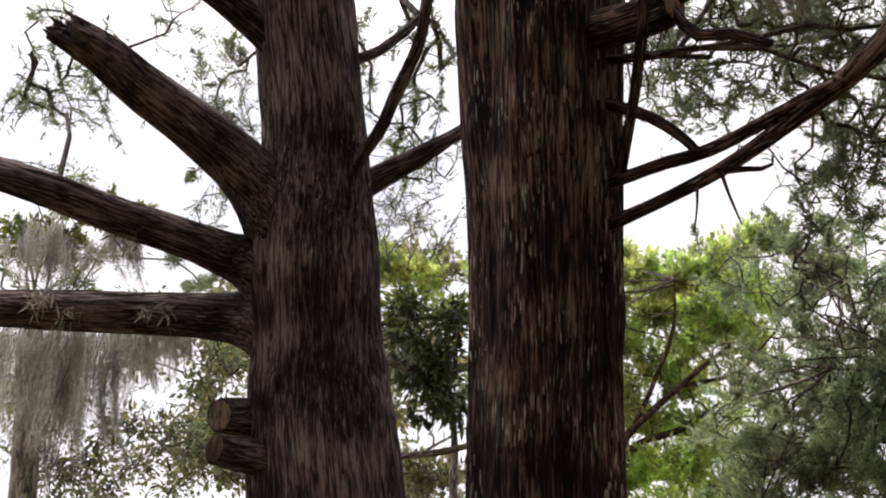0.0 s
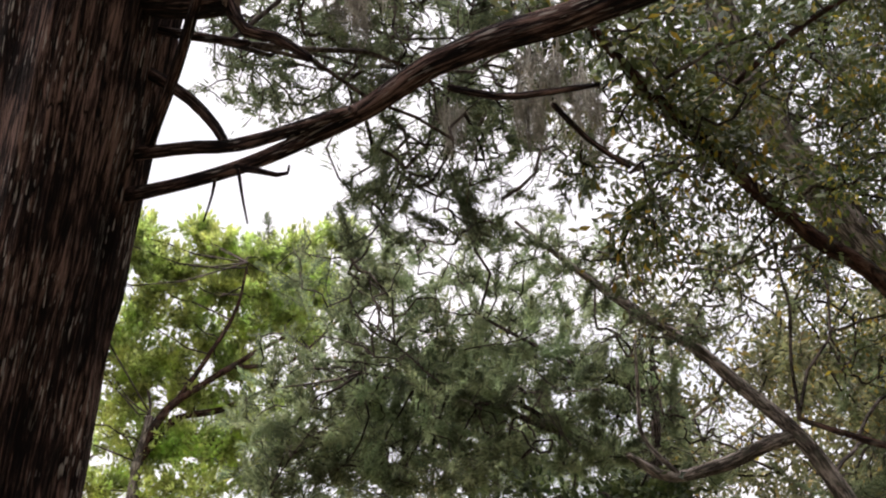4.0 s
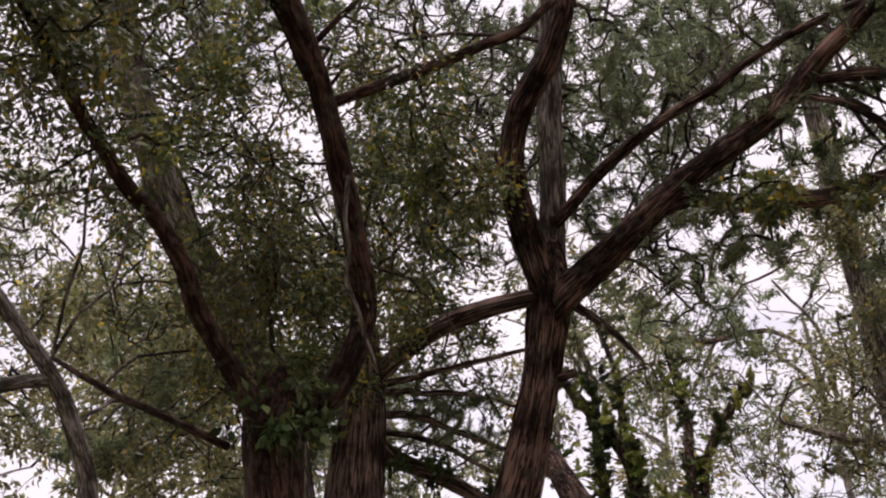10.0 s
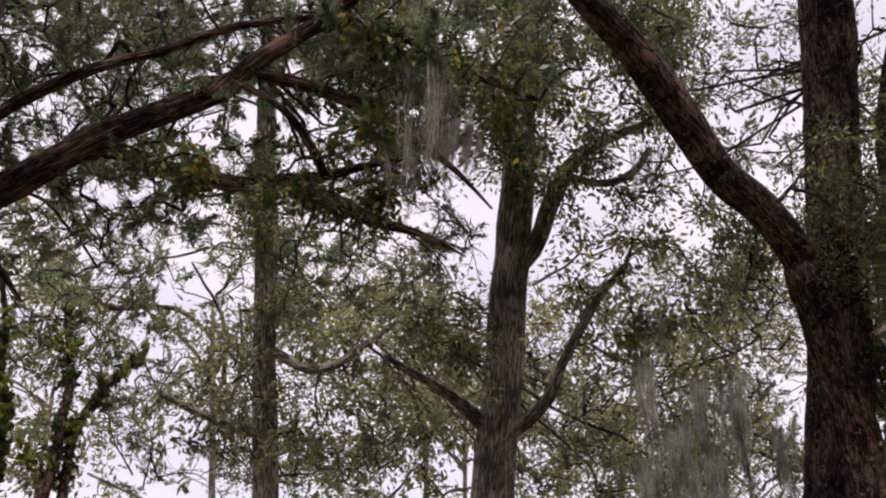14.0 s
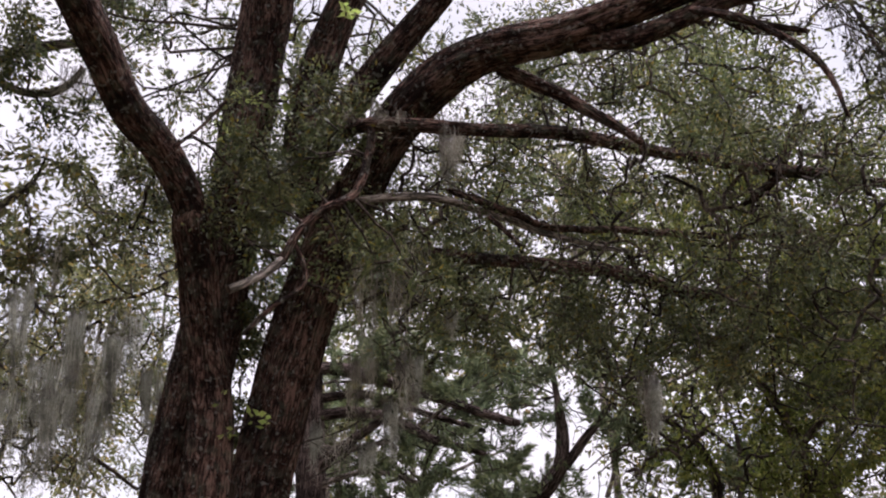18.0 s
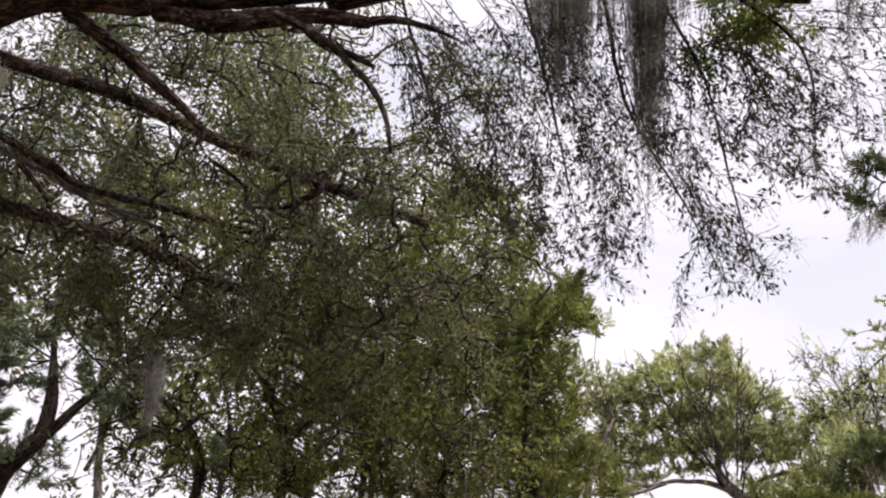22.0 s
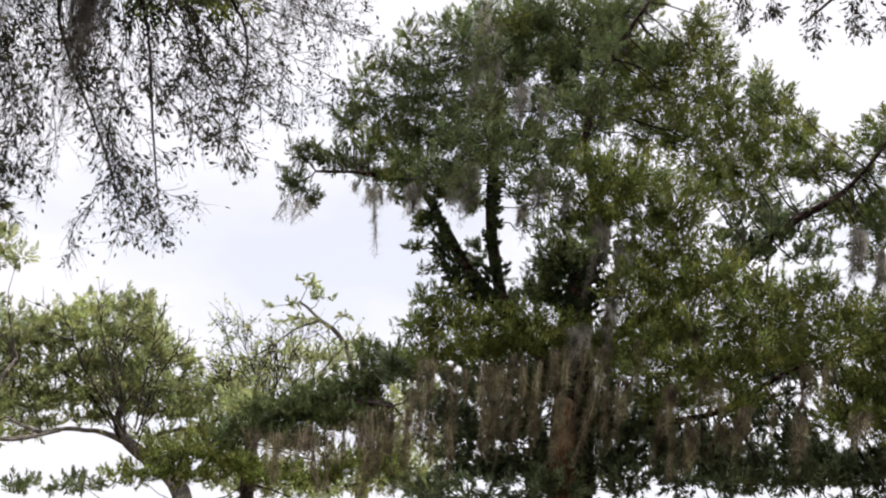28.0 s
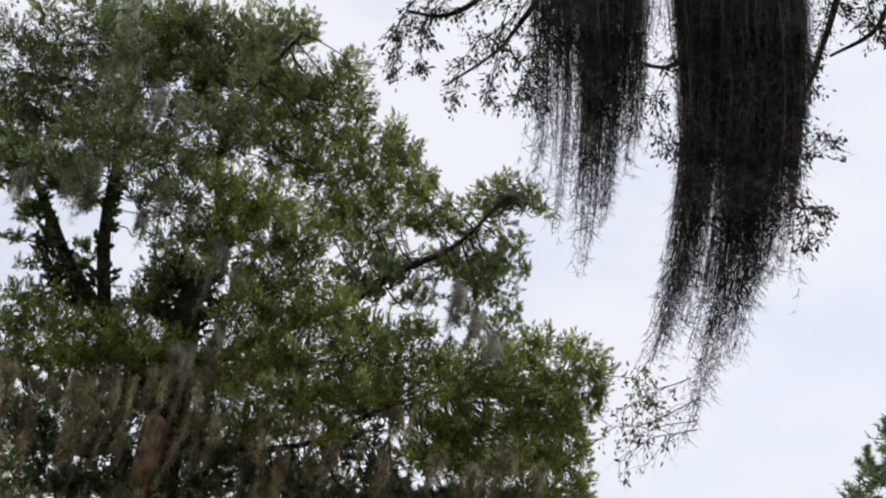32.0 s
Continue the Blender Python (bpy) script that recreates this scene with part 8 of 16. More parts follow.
T.crown([((2.85, -7.28, 4.34), (0.55, 0.8, 0.41), -2.76), ((3.79, -7.07, 3.69), (0.64, 0.8, 0.32), -2.63), ((4.93, -5.97, 3.83), (0.49, 0.8, 0.27), -2.43)], OAK_LEAF, size=0.041, shape=0.42, cover=0.192, spread=0.2, gaps=0.32)
T.crown([((4.93, -6.7, 4.78), (0.39, 0.6, 0.23), -2.49), ((4.93, -7.17, 5.14), (0.35, 0.6, 0.24), -2.52), ((3.69, -8.02, 5.75), (0.4, 0.6, 0.32), -2.7),
    ((4.51, -7.19, 4.71), (0.35, 0.6, 0.31), -2.57), ((3.77, -7.83, 4.93), (0.36, 0.6, 0.32), -2.68), ((5.24, -7.11, 4.3), (0.32, 0.6, 0.3), -2.49),
    ((4.49, -7.81, 4.46), (0.31, 0.6, 0.3), -2.61), ((3.73, -8.39, 4.93), (0.4, 0.6, 0.26), -2.71), ((4.67, -6.88, 3.72), (0.26, 0.6, 0.27), -2.53),
    ((4.76, -8.29, 4.22), (0.33, 0.6, 0.24), -2.61), ((3.84, -7.55, 4.17), (0.37, 0.6, 0.24), -2.66), ((3.79, -8.5, 4.4), (0.36, 0.6, 0.24), -2.71)], OAK_LEAF, size=0.046, shape=0.42, cover=0.128, spread=0.2, gaps=0.26)
T.crown([((5.16, -7.53, 3.67), (0.43, 0.6, 0.28), -2.53), ((4.48, -7.31, 3.61), (0.28, 0.6, 0.21), -2.58), ((4.13, -8.61, 3.82), (0.29, 0.6, 0.29), -2.69),
    ((3.24, -7.86, 3.72), (0.27, 0.6, 0.22), -2.74)], OAK_LEAF, size=0.046, shape=0.42, cover=0.128, spread=0.2, gaps=0.26)
T.crown([((4.67, -5.69, 5.78), (0.29, 0.6, 0.24), -2.43), ((4.52, -6.57, 5.87), (0.36, 0.6, 0.34), -2.52), ((3.67, -6.46, 5.74), (0.29, 0.6, 0.29), -2.61),
    ((4.62, -5.95, 5.36), (0.3, 0.6, 0.22), -2.46), ((3.75, -6.52, 5.56), (0.32, 0.6, 0.27), -2.6), ((5, -6.95, 5.5), (0.34, 0.6, 0.32), -2.5),
    ((4.54, -7.13, 5.2), (0.29, 0.6, 0.24), -2.56), ((3.91, -6.77, 5.17), (0.45, 0.6, 0.28), -2.6)], OAK_LEAF, size=0.042, shape=0.42, cover=0.064, spread=0.19, gaps=0.26)
T.crown([((2.39, -7.74, 4.07), (0.61, 0.8, 0.42), -2.84), ((1.71, -7.55, 4.46), (0.41, 0.7, 0.32), -2.92), ((3.08, -7.84, 3.67), (0.68, 0.8, 0.39), -2.76),
    ((2.1, -8.4, 3.53), (0.54, 0.8, 0.49), -2.9), ((3.92, -7.18, 3.78), (0.61, 0.8, 0.33), -2.63), ((2.44, -8.64, 2.96), (0.71, 0.8, 0.4), -2.87),
    ((3.36, -8.3, 3.1), (0.61, 0.8, 0.4), -2.75)], OAK_LEAF, size=0.042, shape=0.42, cover=0.112, spread=0.21, gaps=0.34)
T.crown([((6.16, -4.27, 3.41), (0.1, 0.2, 0.39), -2.14), ((5.99, -4.18, 3.69), (0.11, 0.2, 0.26), -2.15), ((6.33, -4.38, 2.96), (0.08, 0.2, 0.26), -2.14),
    ((6.28, -3.39, 4.64), (0.26, 0.3, 0.26), -2.03)], OAK_LEAF, size=0.038, shape=0.42, cover=0.400, spread=0.1, gaps=0.1)
T.crown([((5.72, -4.04, 4.21), (0.21, 0.3, 0.25), -2.17), ((5.97, -4.23, 3.92), (0.13, 0.3, 0.26), -2.17), ((6.13, -4.4, 3.55), (0.11, 0.3, 0.35), -2.18),
    ((5.42, -3.58, 4.61), (0.24, 0.4, 0.2), -2.14), ((5.23, -3.84, 4.4), (0.24, 0.4, 0.2), -2.19)], OAK_LEAF, size=0.038, shape=0.42, cover=0.320, spread=0.13, gaps=0.15)
T.crown([((5.12, -3.46, 4.98), (0.12, 0.1, 0.06), -2.15), ((4.96, -3.71, 4.97), (0.06, 0.1, 0.05), -2.2), ((5.09, -3.27, 4.6), (0.1, 0.1, 0.05), -2.12),
    ((4.55, -3.83, 5.55), (0.04, 0.1, 0.06), -2.26), ((5.48, -3.99, 2.89), (0.09, 0.1, 0.05), -2.18), ((5.52, -3.79, 2.79), (0.05, 0.1, 0.04), -2.16),
    ((5.53, -3.7, 2.99), (0.04, 0.1, 0.03), -2.14)], BRIGHT_LEAF, size=0.069, shape=0.5, cover=0.35, spread=0.07, gaps=0.05, label='fresh yellow-green sprouts')
T.stem('limb', [(2.071, -4.712, 4.98, 0.079), (1.69, -4.734, 4.98, 0.057), (1.327, -4.757, 5.017, 0.042), (0.883, -4.78, 5.118, 0.023)])
T.stem('limb', [(1.905, -4.682, 4.764, 0.033), (1.689, -4.699, 4.767, 0.025), (1.492, -4.789, 4.736, 0.015), (1.307, -4.892, 4.665, 0.005)])
T.stem('branch', [(2.26, -4.383, 4.687, 0.023), (1.937, -4.438, 4.462, 0.02), (1.702, -4.591, 4.182, 0.017), (1.646, -4.653, 3.899, 0.01)])
T.stem('limb', [(2.291, -6.558, 6.805, 0.098), (1.358, -6.653, 6.457, 0.08), (0.501, -6.594, 6.124, 0.063), (-0.213, -6.54, 5.922, 0.048), (-0.72, -6.437, 5.711, 0.03)])
T.stem('branch', [(3.445, -6.699, 6.571, 0.051), (3.188, -7.016, 6.317, 0.046), (2.794, -7.104, 6.118, 0.03)])
T.stem('branch', [(2.41, -6.694, 6.585, 0.012), (2.229, -7.142, 5.718, 0.014), (2.04, -7.486, 5.2, 0.01), (1.829, -7.718, 4.826, 0.007)])
T.stem('branch', [(0.715, -6.572, 6.127, 0.016), (0.585, -7.095, 5.328, 0.013), (0.298, -7.374, 4.81, 0.009), (-0.03, -7.663, 4.102, 0.004)])
T.stem('branch', [(0.29, -6.659, 6.049, 0.016), (0.012, -6.872, 5.413, 0.011), (-0.097, -7.174, 4.842, 0.009), (-0.243, -7.471, 4.12, 0.004)])
T.stem('branch', [(1.365, -6.705, 6.387, 0.016), (1.24, -7.2, 5.687, 0.012), (1.141, -7.605, 4.953, 0.007)])
T.stem('branch', [(-0.213, -6.54, 5.922, 0.015), (-0.638, -6.613, 5.452, 0.011), (-0.7, -7.052, 4.617, 0.004)])
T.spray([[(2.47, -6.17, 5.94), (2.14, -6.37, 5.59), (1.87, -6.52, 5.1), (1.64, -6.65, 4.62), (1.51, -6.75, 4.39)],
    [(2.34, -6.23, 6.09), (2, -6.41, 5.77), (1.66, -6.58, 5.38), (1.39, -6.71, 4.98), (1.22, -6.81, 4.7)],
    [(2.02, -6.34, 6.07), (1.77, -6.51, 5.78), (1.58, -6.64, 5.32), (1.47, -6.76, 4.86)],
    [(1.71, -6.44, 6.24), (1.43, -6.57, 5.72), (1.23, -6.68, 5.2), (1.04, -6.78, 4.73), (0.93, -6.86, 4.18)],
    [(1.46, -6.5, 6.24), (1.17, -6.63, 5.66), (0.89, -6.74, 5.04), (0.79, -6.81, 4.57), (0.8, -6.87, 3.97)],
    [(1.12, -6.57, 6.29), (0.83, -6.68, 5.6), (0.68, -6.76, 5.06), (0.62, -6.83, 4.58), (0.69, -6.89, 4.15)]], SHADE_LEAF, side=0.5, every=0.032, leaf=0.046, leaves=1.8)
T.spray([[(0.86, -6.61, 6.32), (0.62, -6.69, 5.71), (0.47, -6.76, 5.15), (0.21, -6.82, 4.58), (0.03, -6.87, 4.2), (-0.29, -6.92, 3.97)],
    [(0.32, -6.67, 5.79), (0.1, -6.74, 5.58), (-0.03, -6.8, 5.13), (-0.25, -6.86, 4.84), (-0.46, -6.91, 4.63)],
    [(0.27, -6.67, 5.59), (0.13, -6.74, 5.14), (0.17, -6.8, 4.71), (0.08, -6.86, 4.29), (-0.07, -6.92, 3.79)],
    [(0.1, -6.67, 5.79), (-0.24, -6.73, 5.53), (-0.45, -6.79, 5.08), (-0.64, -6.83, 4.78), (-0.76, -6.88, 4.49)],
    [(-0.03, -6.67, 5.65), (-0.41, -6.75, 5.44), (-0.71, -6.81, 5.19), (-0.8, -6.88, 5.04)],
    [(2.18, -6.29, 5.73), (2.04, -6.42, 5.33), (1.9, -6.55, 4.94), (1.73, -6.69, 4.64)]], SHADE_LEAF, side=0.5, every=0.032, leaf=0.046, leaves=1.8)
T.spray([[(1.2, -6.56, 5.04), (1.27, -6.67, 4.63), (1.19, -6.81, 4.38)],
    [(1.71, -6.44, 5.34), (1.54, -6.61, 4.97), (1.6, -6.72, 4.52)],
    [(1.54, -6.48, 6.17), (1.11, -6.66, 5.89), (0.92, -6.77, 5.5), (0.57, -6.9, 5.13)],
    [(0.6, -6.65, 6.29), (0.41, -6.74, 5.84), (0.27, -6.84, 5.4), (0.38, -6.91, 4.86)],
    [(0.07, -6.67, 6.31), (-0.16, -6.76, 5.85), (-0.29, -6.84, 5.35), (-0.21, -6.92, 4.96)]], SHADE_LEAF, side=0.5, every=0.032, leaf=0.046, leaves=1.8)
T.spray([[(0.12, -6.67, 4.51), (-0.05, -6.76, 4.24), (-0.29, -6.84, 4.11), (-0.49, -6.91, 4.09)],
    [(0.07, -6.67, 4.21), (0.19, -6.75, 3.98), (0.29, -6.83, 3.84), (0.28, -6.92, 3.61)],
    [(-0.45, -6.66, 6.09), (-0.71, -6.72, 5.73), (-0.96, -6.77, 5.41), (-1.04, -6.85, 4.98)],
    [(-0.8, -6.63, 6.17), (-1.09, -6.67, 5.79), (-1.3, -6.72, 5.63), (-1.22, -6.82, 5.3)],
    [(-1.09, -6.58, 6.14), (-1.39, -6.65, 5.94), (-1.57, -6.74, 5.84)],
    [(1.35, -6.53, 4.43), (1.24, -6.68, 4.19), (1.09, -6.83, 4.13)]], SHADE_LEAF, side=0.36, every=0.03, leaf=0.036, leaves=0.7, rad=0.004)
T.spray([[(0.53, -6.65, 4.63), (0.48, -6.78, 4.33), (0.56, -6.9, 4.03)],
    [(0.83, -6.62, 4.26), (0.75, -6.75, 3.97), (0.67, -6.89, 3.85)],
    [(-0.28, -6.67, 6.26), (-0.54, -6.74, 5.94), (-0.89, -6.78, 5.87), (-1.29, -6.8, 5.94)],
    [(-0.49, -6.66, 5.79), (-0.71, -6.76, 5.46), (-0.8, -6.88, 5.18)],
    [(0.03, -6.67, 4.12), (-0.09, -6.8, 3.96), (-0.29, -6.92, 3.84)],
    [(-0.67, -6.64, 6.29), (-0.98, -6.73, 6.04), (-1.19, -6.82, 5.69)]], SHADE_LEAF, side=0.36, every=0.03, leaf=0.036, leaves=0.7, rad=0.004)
T.crown([((-0.25, -6.84, 5.77), (0.4, 0.6, 0.27), 3.1), ((-0.51, -6.82, 5.79), (0.36, 0.6, 0.23), 3.06)], FERN, size=0.057, shape=0.35, cover=0.5, spread=0.17, gaps=0.2)
overhead(T, (4.925, -3.501, 11.5), 1.8, OAK_LEAF)
overhead(T, (2.199, -3.923, 9.5), 1.5, OAK_LEAF)
T.crown([((6.73, -2.95, 7.25), (0.49, 0.8, 0.35), -1.96), ((6.54, -3.48, 7.04), (0.36, 0.8, 0.33), -2.04), ((5.19, -5.27, 7.17), (0.52, 0.8, 0.28), -2.35),
    ((4.66, -5.51, 7.12), (0.35, 0.8, 0.31), -2.43), ((4.12, -5.79, 6.81), (0.43, 0.8, 0.31), -2.52), ((3.38, -6.64, 7), (0.35, 0.8, 0.3), -2.67),
    ((6.92, -3.53, 6.67), (0.38, 0.8, 0.29), -2.02), ((6.71, -4.14, 6.77), (0.33, 0.8, 0.33), -2.11), ((5.87, -4.24, 6.41), (0.4, 0.8, 0.34), -2.18),
    ((5.22, -4.76, 6.18), (0.35, 0.8, 0.27), -2.3), ((5.64, -5.68, 6.87), (0.36, 0.8, 0.29), -2.35), ((4.86, -6.32, 7), (0.38, 0.8, 0.31), -2.48)], OAK_LEAF, size=0.046, shape=0.42, cover=0.144, spread=0.22, gaps=0.36)
T.crown([((3.86, -7.13, 6.61), (0.38, 0.8, 0.35), -2.65), ((3.2, -6.49, 6), (0.47, 0.8, 0.3), -2.69), ((6.64, -3.54, 6.38), (0.38, 0.8, 0.27), -2.04),
    ((6.09, -5.09, 6.56), (0.44, 0.8, 0.32), -2.26), ((5.13, -5.07, 5.93), (0.44, 0.8, 0.24), -2.34), ((5.12, -6.13, 6.66), (0.51, 0.8, 0.34), -2.44),
    ((4.55, -6.09, 6.27), (0.46, 0.8, 0.33), -2.5), ((3.79, -7.53, 6.28), (0.37, 0.8, 0.39), -2.68), ((6.42, -4.76, 5.92), (0.45, 0.8, 0.28), -2.2),
    ((4.9, -5.97, 5.47), (0.32, 0.8, 0.34), -2.45), ((4.88, -6.76, 6.03), (0.53, 0.8, 0.3), -2.51), ((3.8, -6.65, 5.56), (0.37, 0.8, 0.25), -2.62)], OAK_LEAF, size=0.046, shape=0.42, cover=0.144, spread=0.22, gaps=0.36)
T.crown([((3.59, -6.91, 5.32), (0.39, 0.8, 0.27), -2.66)], OAK_LEAF, size=0.046, shape=0.42, cover=0.144, spread=0.22, gaps=0.36)
T.crown([((5.07, -3.24, 4.74), (0.22, 0.5, 0.21), -2.12), ((4.89, -3.94, 4.76), (0.22, 0.5, 0.23), -2.23), ((5.54, -2.94, 4.48), (0.22, 0.5, 0.21), -2.04),
    ((5.32, -3.38, 4.57), (0.2, 0.5, 0.17), -2.12), ((5.48, -3.96, 4.97), (0.27, 0.5, 0.24), -2.18), ((5.81, -2.95, 4.21), (0.32, 0.5, 0.21), -2.02),
    ((5.73, -3.48, 4.34), (0.28, 0.5, 0.18), -2.1), ((5.01, -3.53, 3.97), (0.3, 0.5, 0.21), -2.17)], OAK_LEAF, size=0.038, shape=0.42, cover=0.280, spread=0.17, gaps=0.32)
T.crown([((5.17, -7.64, 7.19), (0.4, 0.9, 0.42), -2.53), ((4.26, -7.41, 6.83), (0.51, 0.9, 0.42), -2.6), ((2.61, -8.71, 6.53), (0.41, 0.9, 0.31), -2.85),
    ((2.03, -8.8, 6.75), (0.56, 0.9, 0.41), -2.91), ((5.91, -6.42, 6.39), (0.47, 0.9, 0.33), -2.38), ((5.1, -6.8, 6.42), (0.51, 0.9, 0.4), -2.48),
    ((4.55, -7.38, 6.53), (0.5, 0.9, 0.34), -2.57), ((4.29, -8.26, 6.5), (0.6, 0.9, 0.34), -2.65), ((4.04, -8.6, 6.46), (0.53, 0.9, 0.34), -2.69),
    ((3.02, -8.61, 6.01), (0.44, 0.9, 0.37), -2.8), ((6.35, -6.73, 5.88), (0.43, 0.9, 0.39), -2.36), ((6.06, -7.29, 6.2), (0.57, 0.9, 0.36), -2.43)], OAK_LEAF, size=0.048, shape=0.42, cover=0.120, spread=0.22, gaps=0.3)
T.crown([((4.11, -7.81, 5.51), (0.57, 0.9, 0.33), -2.65), ((3.08, -8.02, 5.61), (0.41, 0.9, 0.34), -2.77), ((2.52, -9.43, 6.05), (0.53, 0.9, 0.35), -2.88),
    ((6.53, -7.25, 5.75), (0.57, 0.9, 0.36), -2.39), ((5.53, -7.24, 5.2), (0.52, 0.9, 0.38), -2.47), ((4.22, -8.13, 5.54), (0.42, 0.9, 0.33), -2.65),
    ((4.14, -8.66, 5.67), (0.38, 0.9, 0.35), -2.69), ((2.99, -8.21, 4.96), (0.41, 0.9, 0.32), -2.79), ((2.53, -9.03, 5.33), (0.41, 0.9, 0.4), -2.86),
    ((6.14, -6.42, 4.85), (0.53, 0.9, 0.3), -2.36), ((5.78, -7.1, 4.89), (0.44, 0.9, 0.38), -2.44), ((5.72, -8.4, 5.36), (0.63, 0.9, 0.45), -2.53)], OAK_LEAF, size=0.048, shape=0.42, cover=0.120, spread=0.22, gaps=0.3)
T.crown([((3.9, -8.79, 4.61), (0.49, 0.9, 0.41), -2.71), ((2.9, -9.23, 4.92), (0.42, 0.9, 0.42), -2.83), ((2.33, -9.44, 4.51), (0.51, 0.9, 0.4), -2.9),
    ((6.23, -8.34, 4.6), (0.4, 0.9, 0.41), -2.48), ((5.36, -8.03, 4.4), (0.51, 0.9, 0.38), -2.54), ((4.41, -8.18, 4.08), (0.51, 0.9, 0.37), -2.64),
    ((4.42, -9.13, 4.61), (0.61, 0.9, 0.34), -2.68), ((3.63, -9.3, 4.59), (0.41, 0.9, 0.39), -2.76), ((2.96, -9.7, 4.48), (0.54, 0.9, 0.42), -2.84)], OAK_LEAF, size=0.048, shape=0.42, cover=0.120, spread=0.22, gaps=0.3)
T.crown([((5.36, -4.07, 4.99), (0.29, 0.5, 0.17), -2.19), ((4.9, -4.38, 4.99), (0.28, 0.5, 0.19), -2.27), ((4.75, -5.5, 5.19), (0.29, 0.5, 0.19), -2.41),
    ((4.97, -4.89, 4.86), (0.22, 0.5, 0.22), -2.32), ((5.2, -5.61, 5.27), (0.28, 0.5, 0.26), -2.37), ((6.25, -4.83, 4.84), (0.32, 0.5, 0.23), -2.2),
    ((5.73, -5.2, 4.89), (0.38, 0.5, 0.27), -2.28), ((5.17, -5.49, 4.5), (0.33, 0.5, 0.23), -2.37), ((4.61, -5.27, 4.39), (0.22, 0.5, 0.23), -2.4),
    ((6.05, -5.27, 4.58), (0.26, 0.5, 0.23), -2.26), ((5.61, -5.24, 4.5), (0.25, 0.5, 0.25), -2.3), ((5.32, -5.89, 4.45), (0.36, 0.5, 0.22), -2.39)], OAK_LEAF, size=0.038, shape=0.42, cover=0.240, spread=0.17, gaps=0.28)
T.crown([((6.49, -5, 4.25), (0.31, 0.5, 0.22), -2.2), ((5.03, -5.35, 3.88), (0.3, 0.5, 0.2), -2.37)], OAK_LEAF, size=0.038, shape=0.42, cover=0.240, spread=0.17, gaps=0.28)
T.crown([((5.71, -4.95, 4.71), (0.29, 0.6, 0.2), -2.26), ((5.38, -5.1, 4.7), (0.26, 0.6, 0.21), -2.31), ((5.86, -6.12, 5.32), (0.3, 0.6, 0.27), -2.36),
    ((4.78, -5.53, 4.86), (0.33, 0.6, 0.22), -2.41), ((6.24, -5.7, 4.59), (0.44, 0.6, 0.28), -2.29), ((5.82, -5.76, 4.66), (0.39, 0.6, 0.28), -2.33),
    ((5.53, -6.52, 4.84), (0.31, 0.6, 0.32), -2.42), ((6.1, -5.22, 4.13), (0.27, 0.6, 0.24), -2.26), ((5.76, -5.55, 4.36), (0.25, 0.6, 0.29), -2.32),
    ((5.97, -6.28, 4.68), (0.37, 0.6, 0.28), -2.37), ((4.73, -6.07, 4.1), (0.3, 0.6, 0.24), -2.46), ((5.66, -5.48, 3.69), (0.34, 0.6, 0.22), -2.32)], OAK_LEAF, size=0.044, shape=0.42, cover=0.336, spread=0.18, gaps=0.28)
T.crown([((5.77, -6.08, 4.18), (0.31, 0.6, 0.29), -2.37), ((5.87, -6.68, 4.2), (0.32, 0.6, 0.28), -2.41), ((4.99, -6.91, 4.07), (0.3, 0.6, 0.29), -2.5)], OAK_LEAF, size=0.044, shape=0.42, cover=0.336, spread=0.18, gaps=0.28)
T.crown([((6.75, -4.37, 5.21), (0.37, 0.5, 0.23), -2.12), ((5.9, -4.54, 4.95), (0.31, 0.5, 0.23), -2.2), ((6.16, -5.33, 5.31), (0.24, 0.5, 0.22), -2.26),
    ((5.94, -4.32, 4.65), (0.32, 0.5, 0.19), -2.17), ((5.65, -4.58, 4.79), (0.33, 0.5, 0.17), -2.23), ((6.96, -4.48, 4.55), (0.29, 0.5, 0.24), -2.12),
    ((6.24, -4.85, 4.52), (0.34, 0.5, 0.18), -2.21), ((5.65, -4.89, 4.36), (0.23, 0.5, 0.19), -2.26), ((6.51, -4.68, 4.28), (0.22, 0.5, 0.22), -2.17),
    ((5.88, -4.61, 4.13), (0.23, 0.5, 0.23), -2.21)], OAK_LEAF, size=0.042, shape=0.42, cover=0.240, spread=0.17, gaps=0.25)
T.crown([((5.18, -4.18, 5.68), (0.42, 0.6, 0.27), -2.21), ((2.95, -5.32, 5.35), (0.31, 0.6, 0.28), -2.62), ((2.34, -5.47, 5.25), (0.45, 0.6, 0.31), -2.72),
    ((5.32, -4.57, 5.43), (0.34, 0.6, 0.33), -2.25), ((4.59, -4.67, 5.16), (0.33, 0.6, 0.26), -2.33), ((4.6, -5.38, 5.22), (0.36, 0.6, 0.29), -2.41),
    ((3.4, -5.17, 5.11), (0.34, 0.6, 0.27), -2.54), ((3.17, -6.29, 5.42), (0.33, 0.6, 0.25), -2.66), ((5.54, -4.41, 5.02), (0.45, 0.6, 0.27), -2.21),
    ((4.65, -4.54, 4.63), (0.47, 0.6, 0.25), -2.31), ((4.62, -4.98, 4.75), (0.41, 0.6, 0.28), -2.36), ((4.09, -5.52, 4.95), (0.49, 0.6, 0.35), -2.48)], OAK_LEAF, size=0.033, shape=0.42, cover=0.040, spread=0.12, gaps=0.25, twig=0.004, bare=0.55, name='twig_spray')
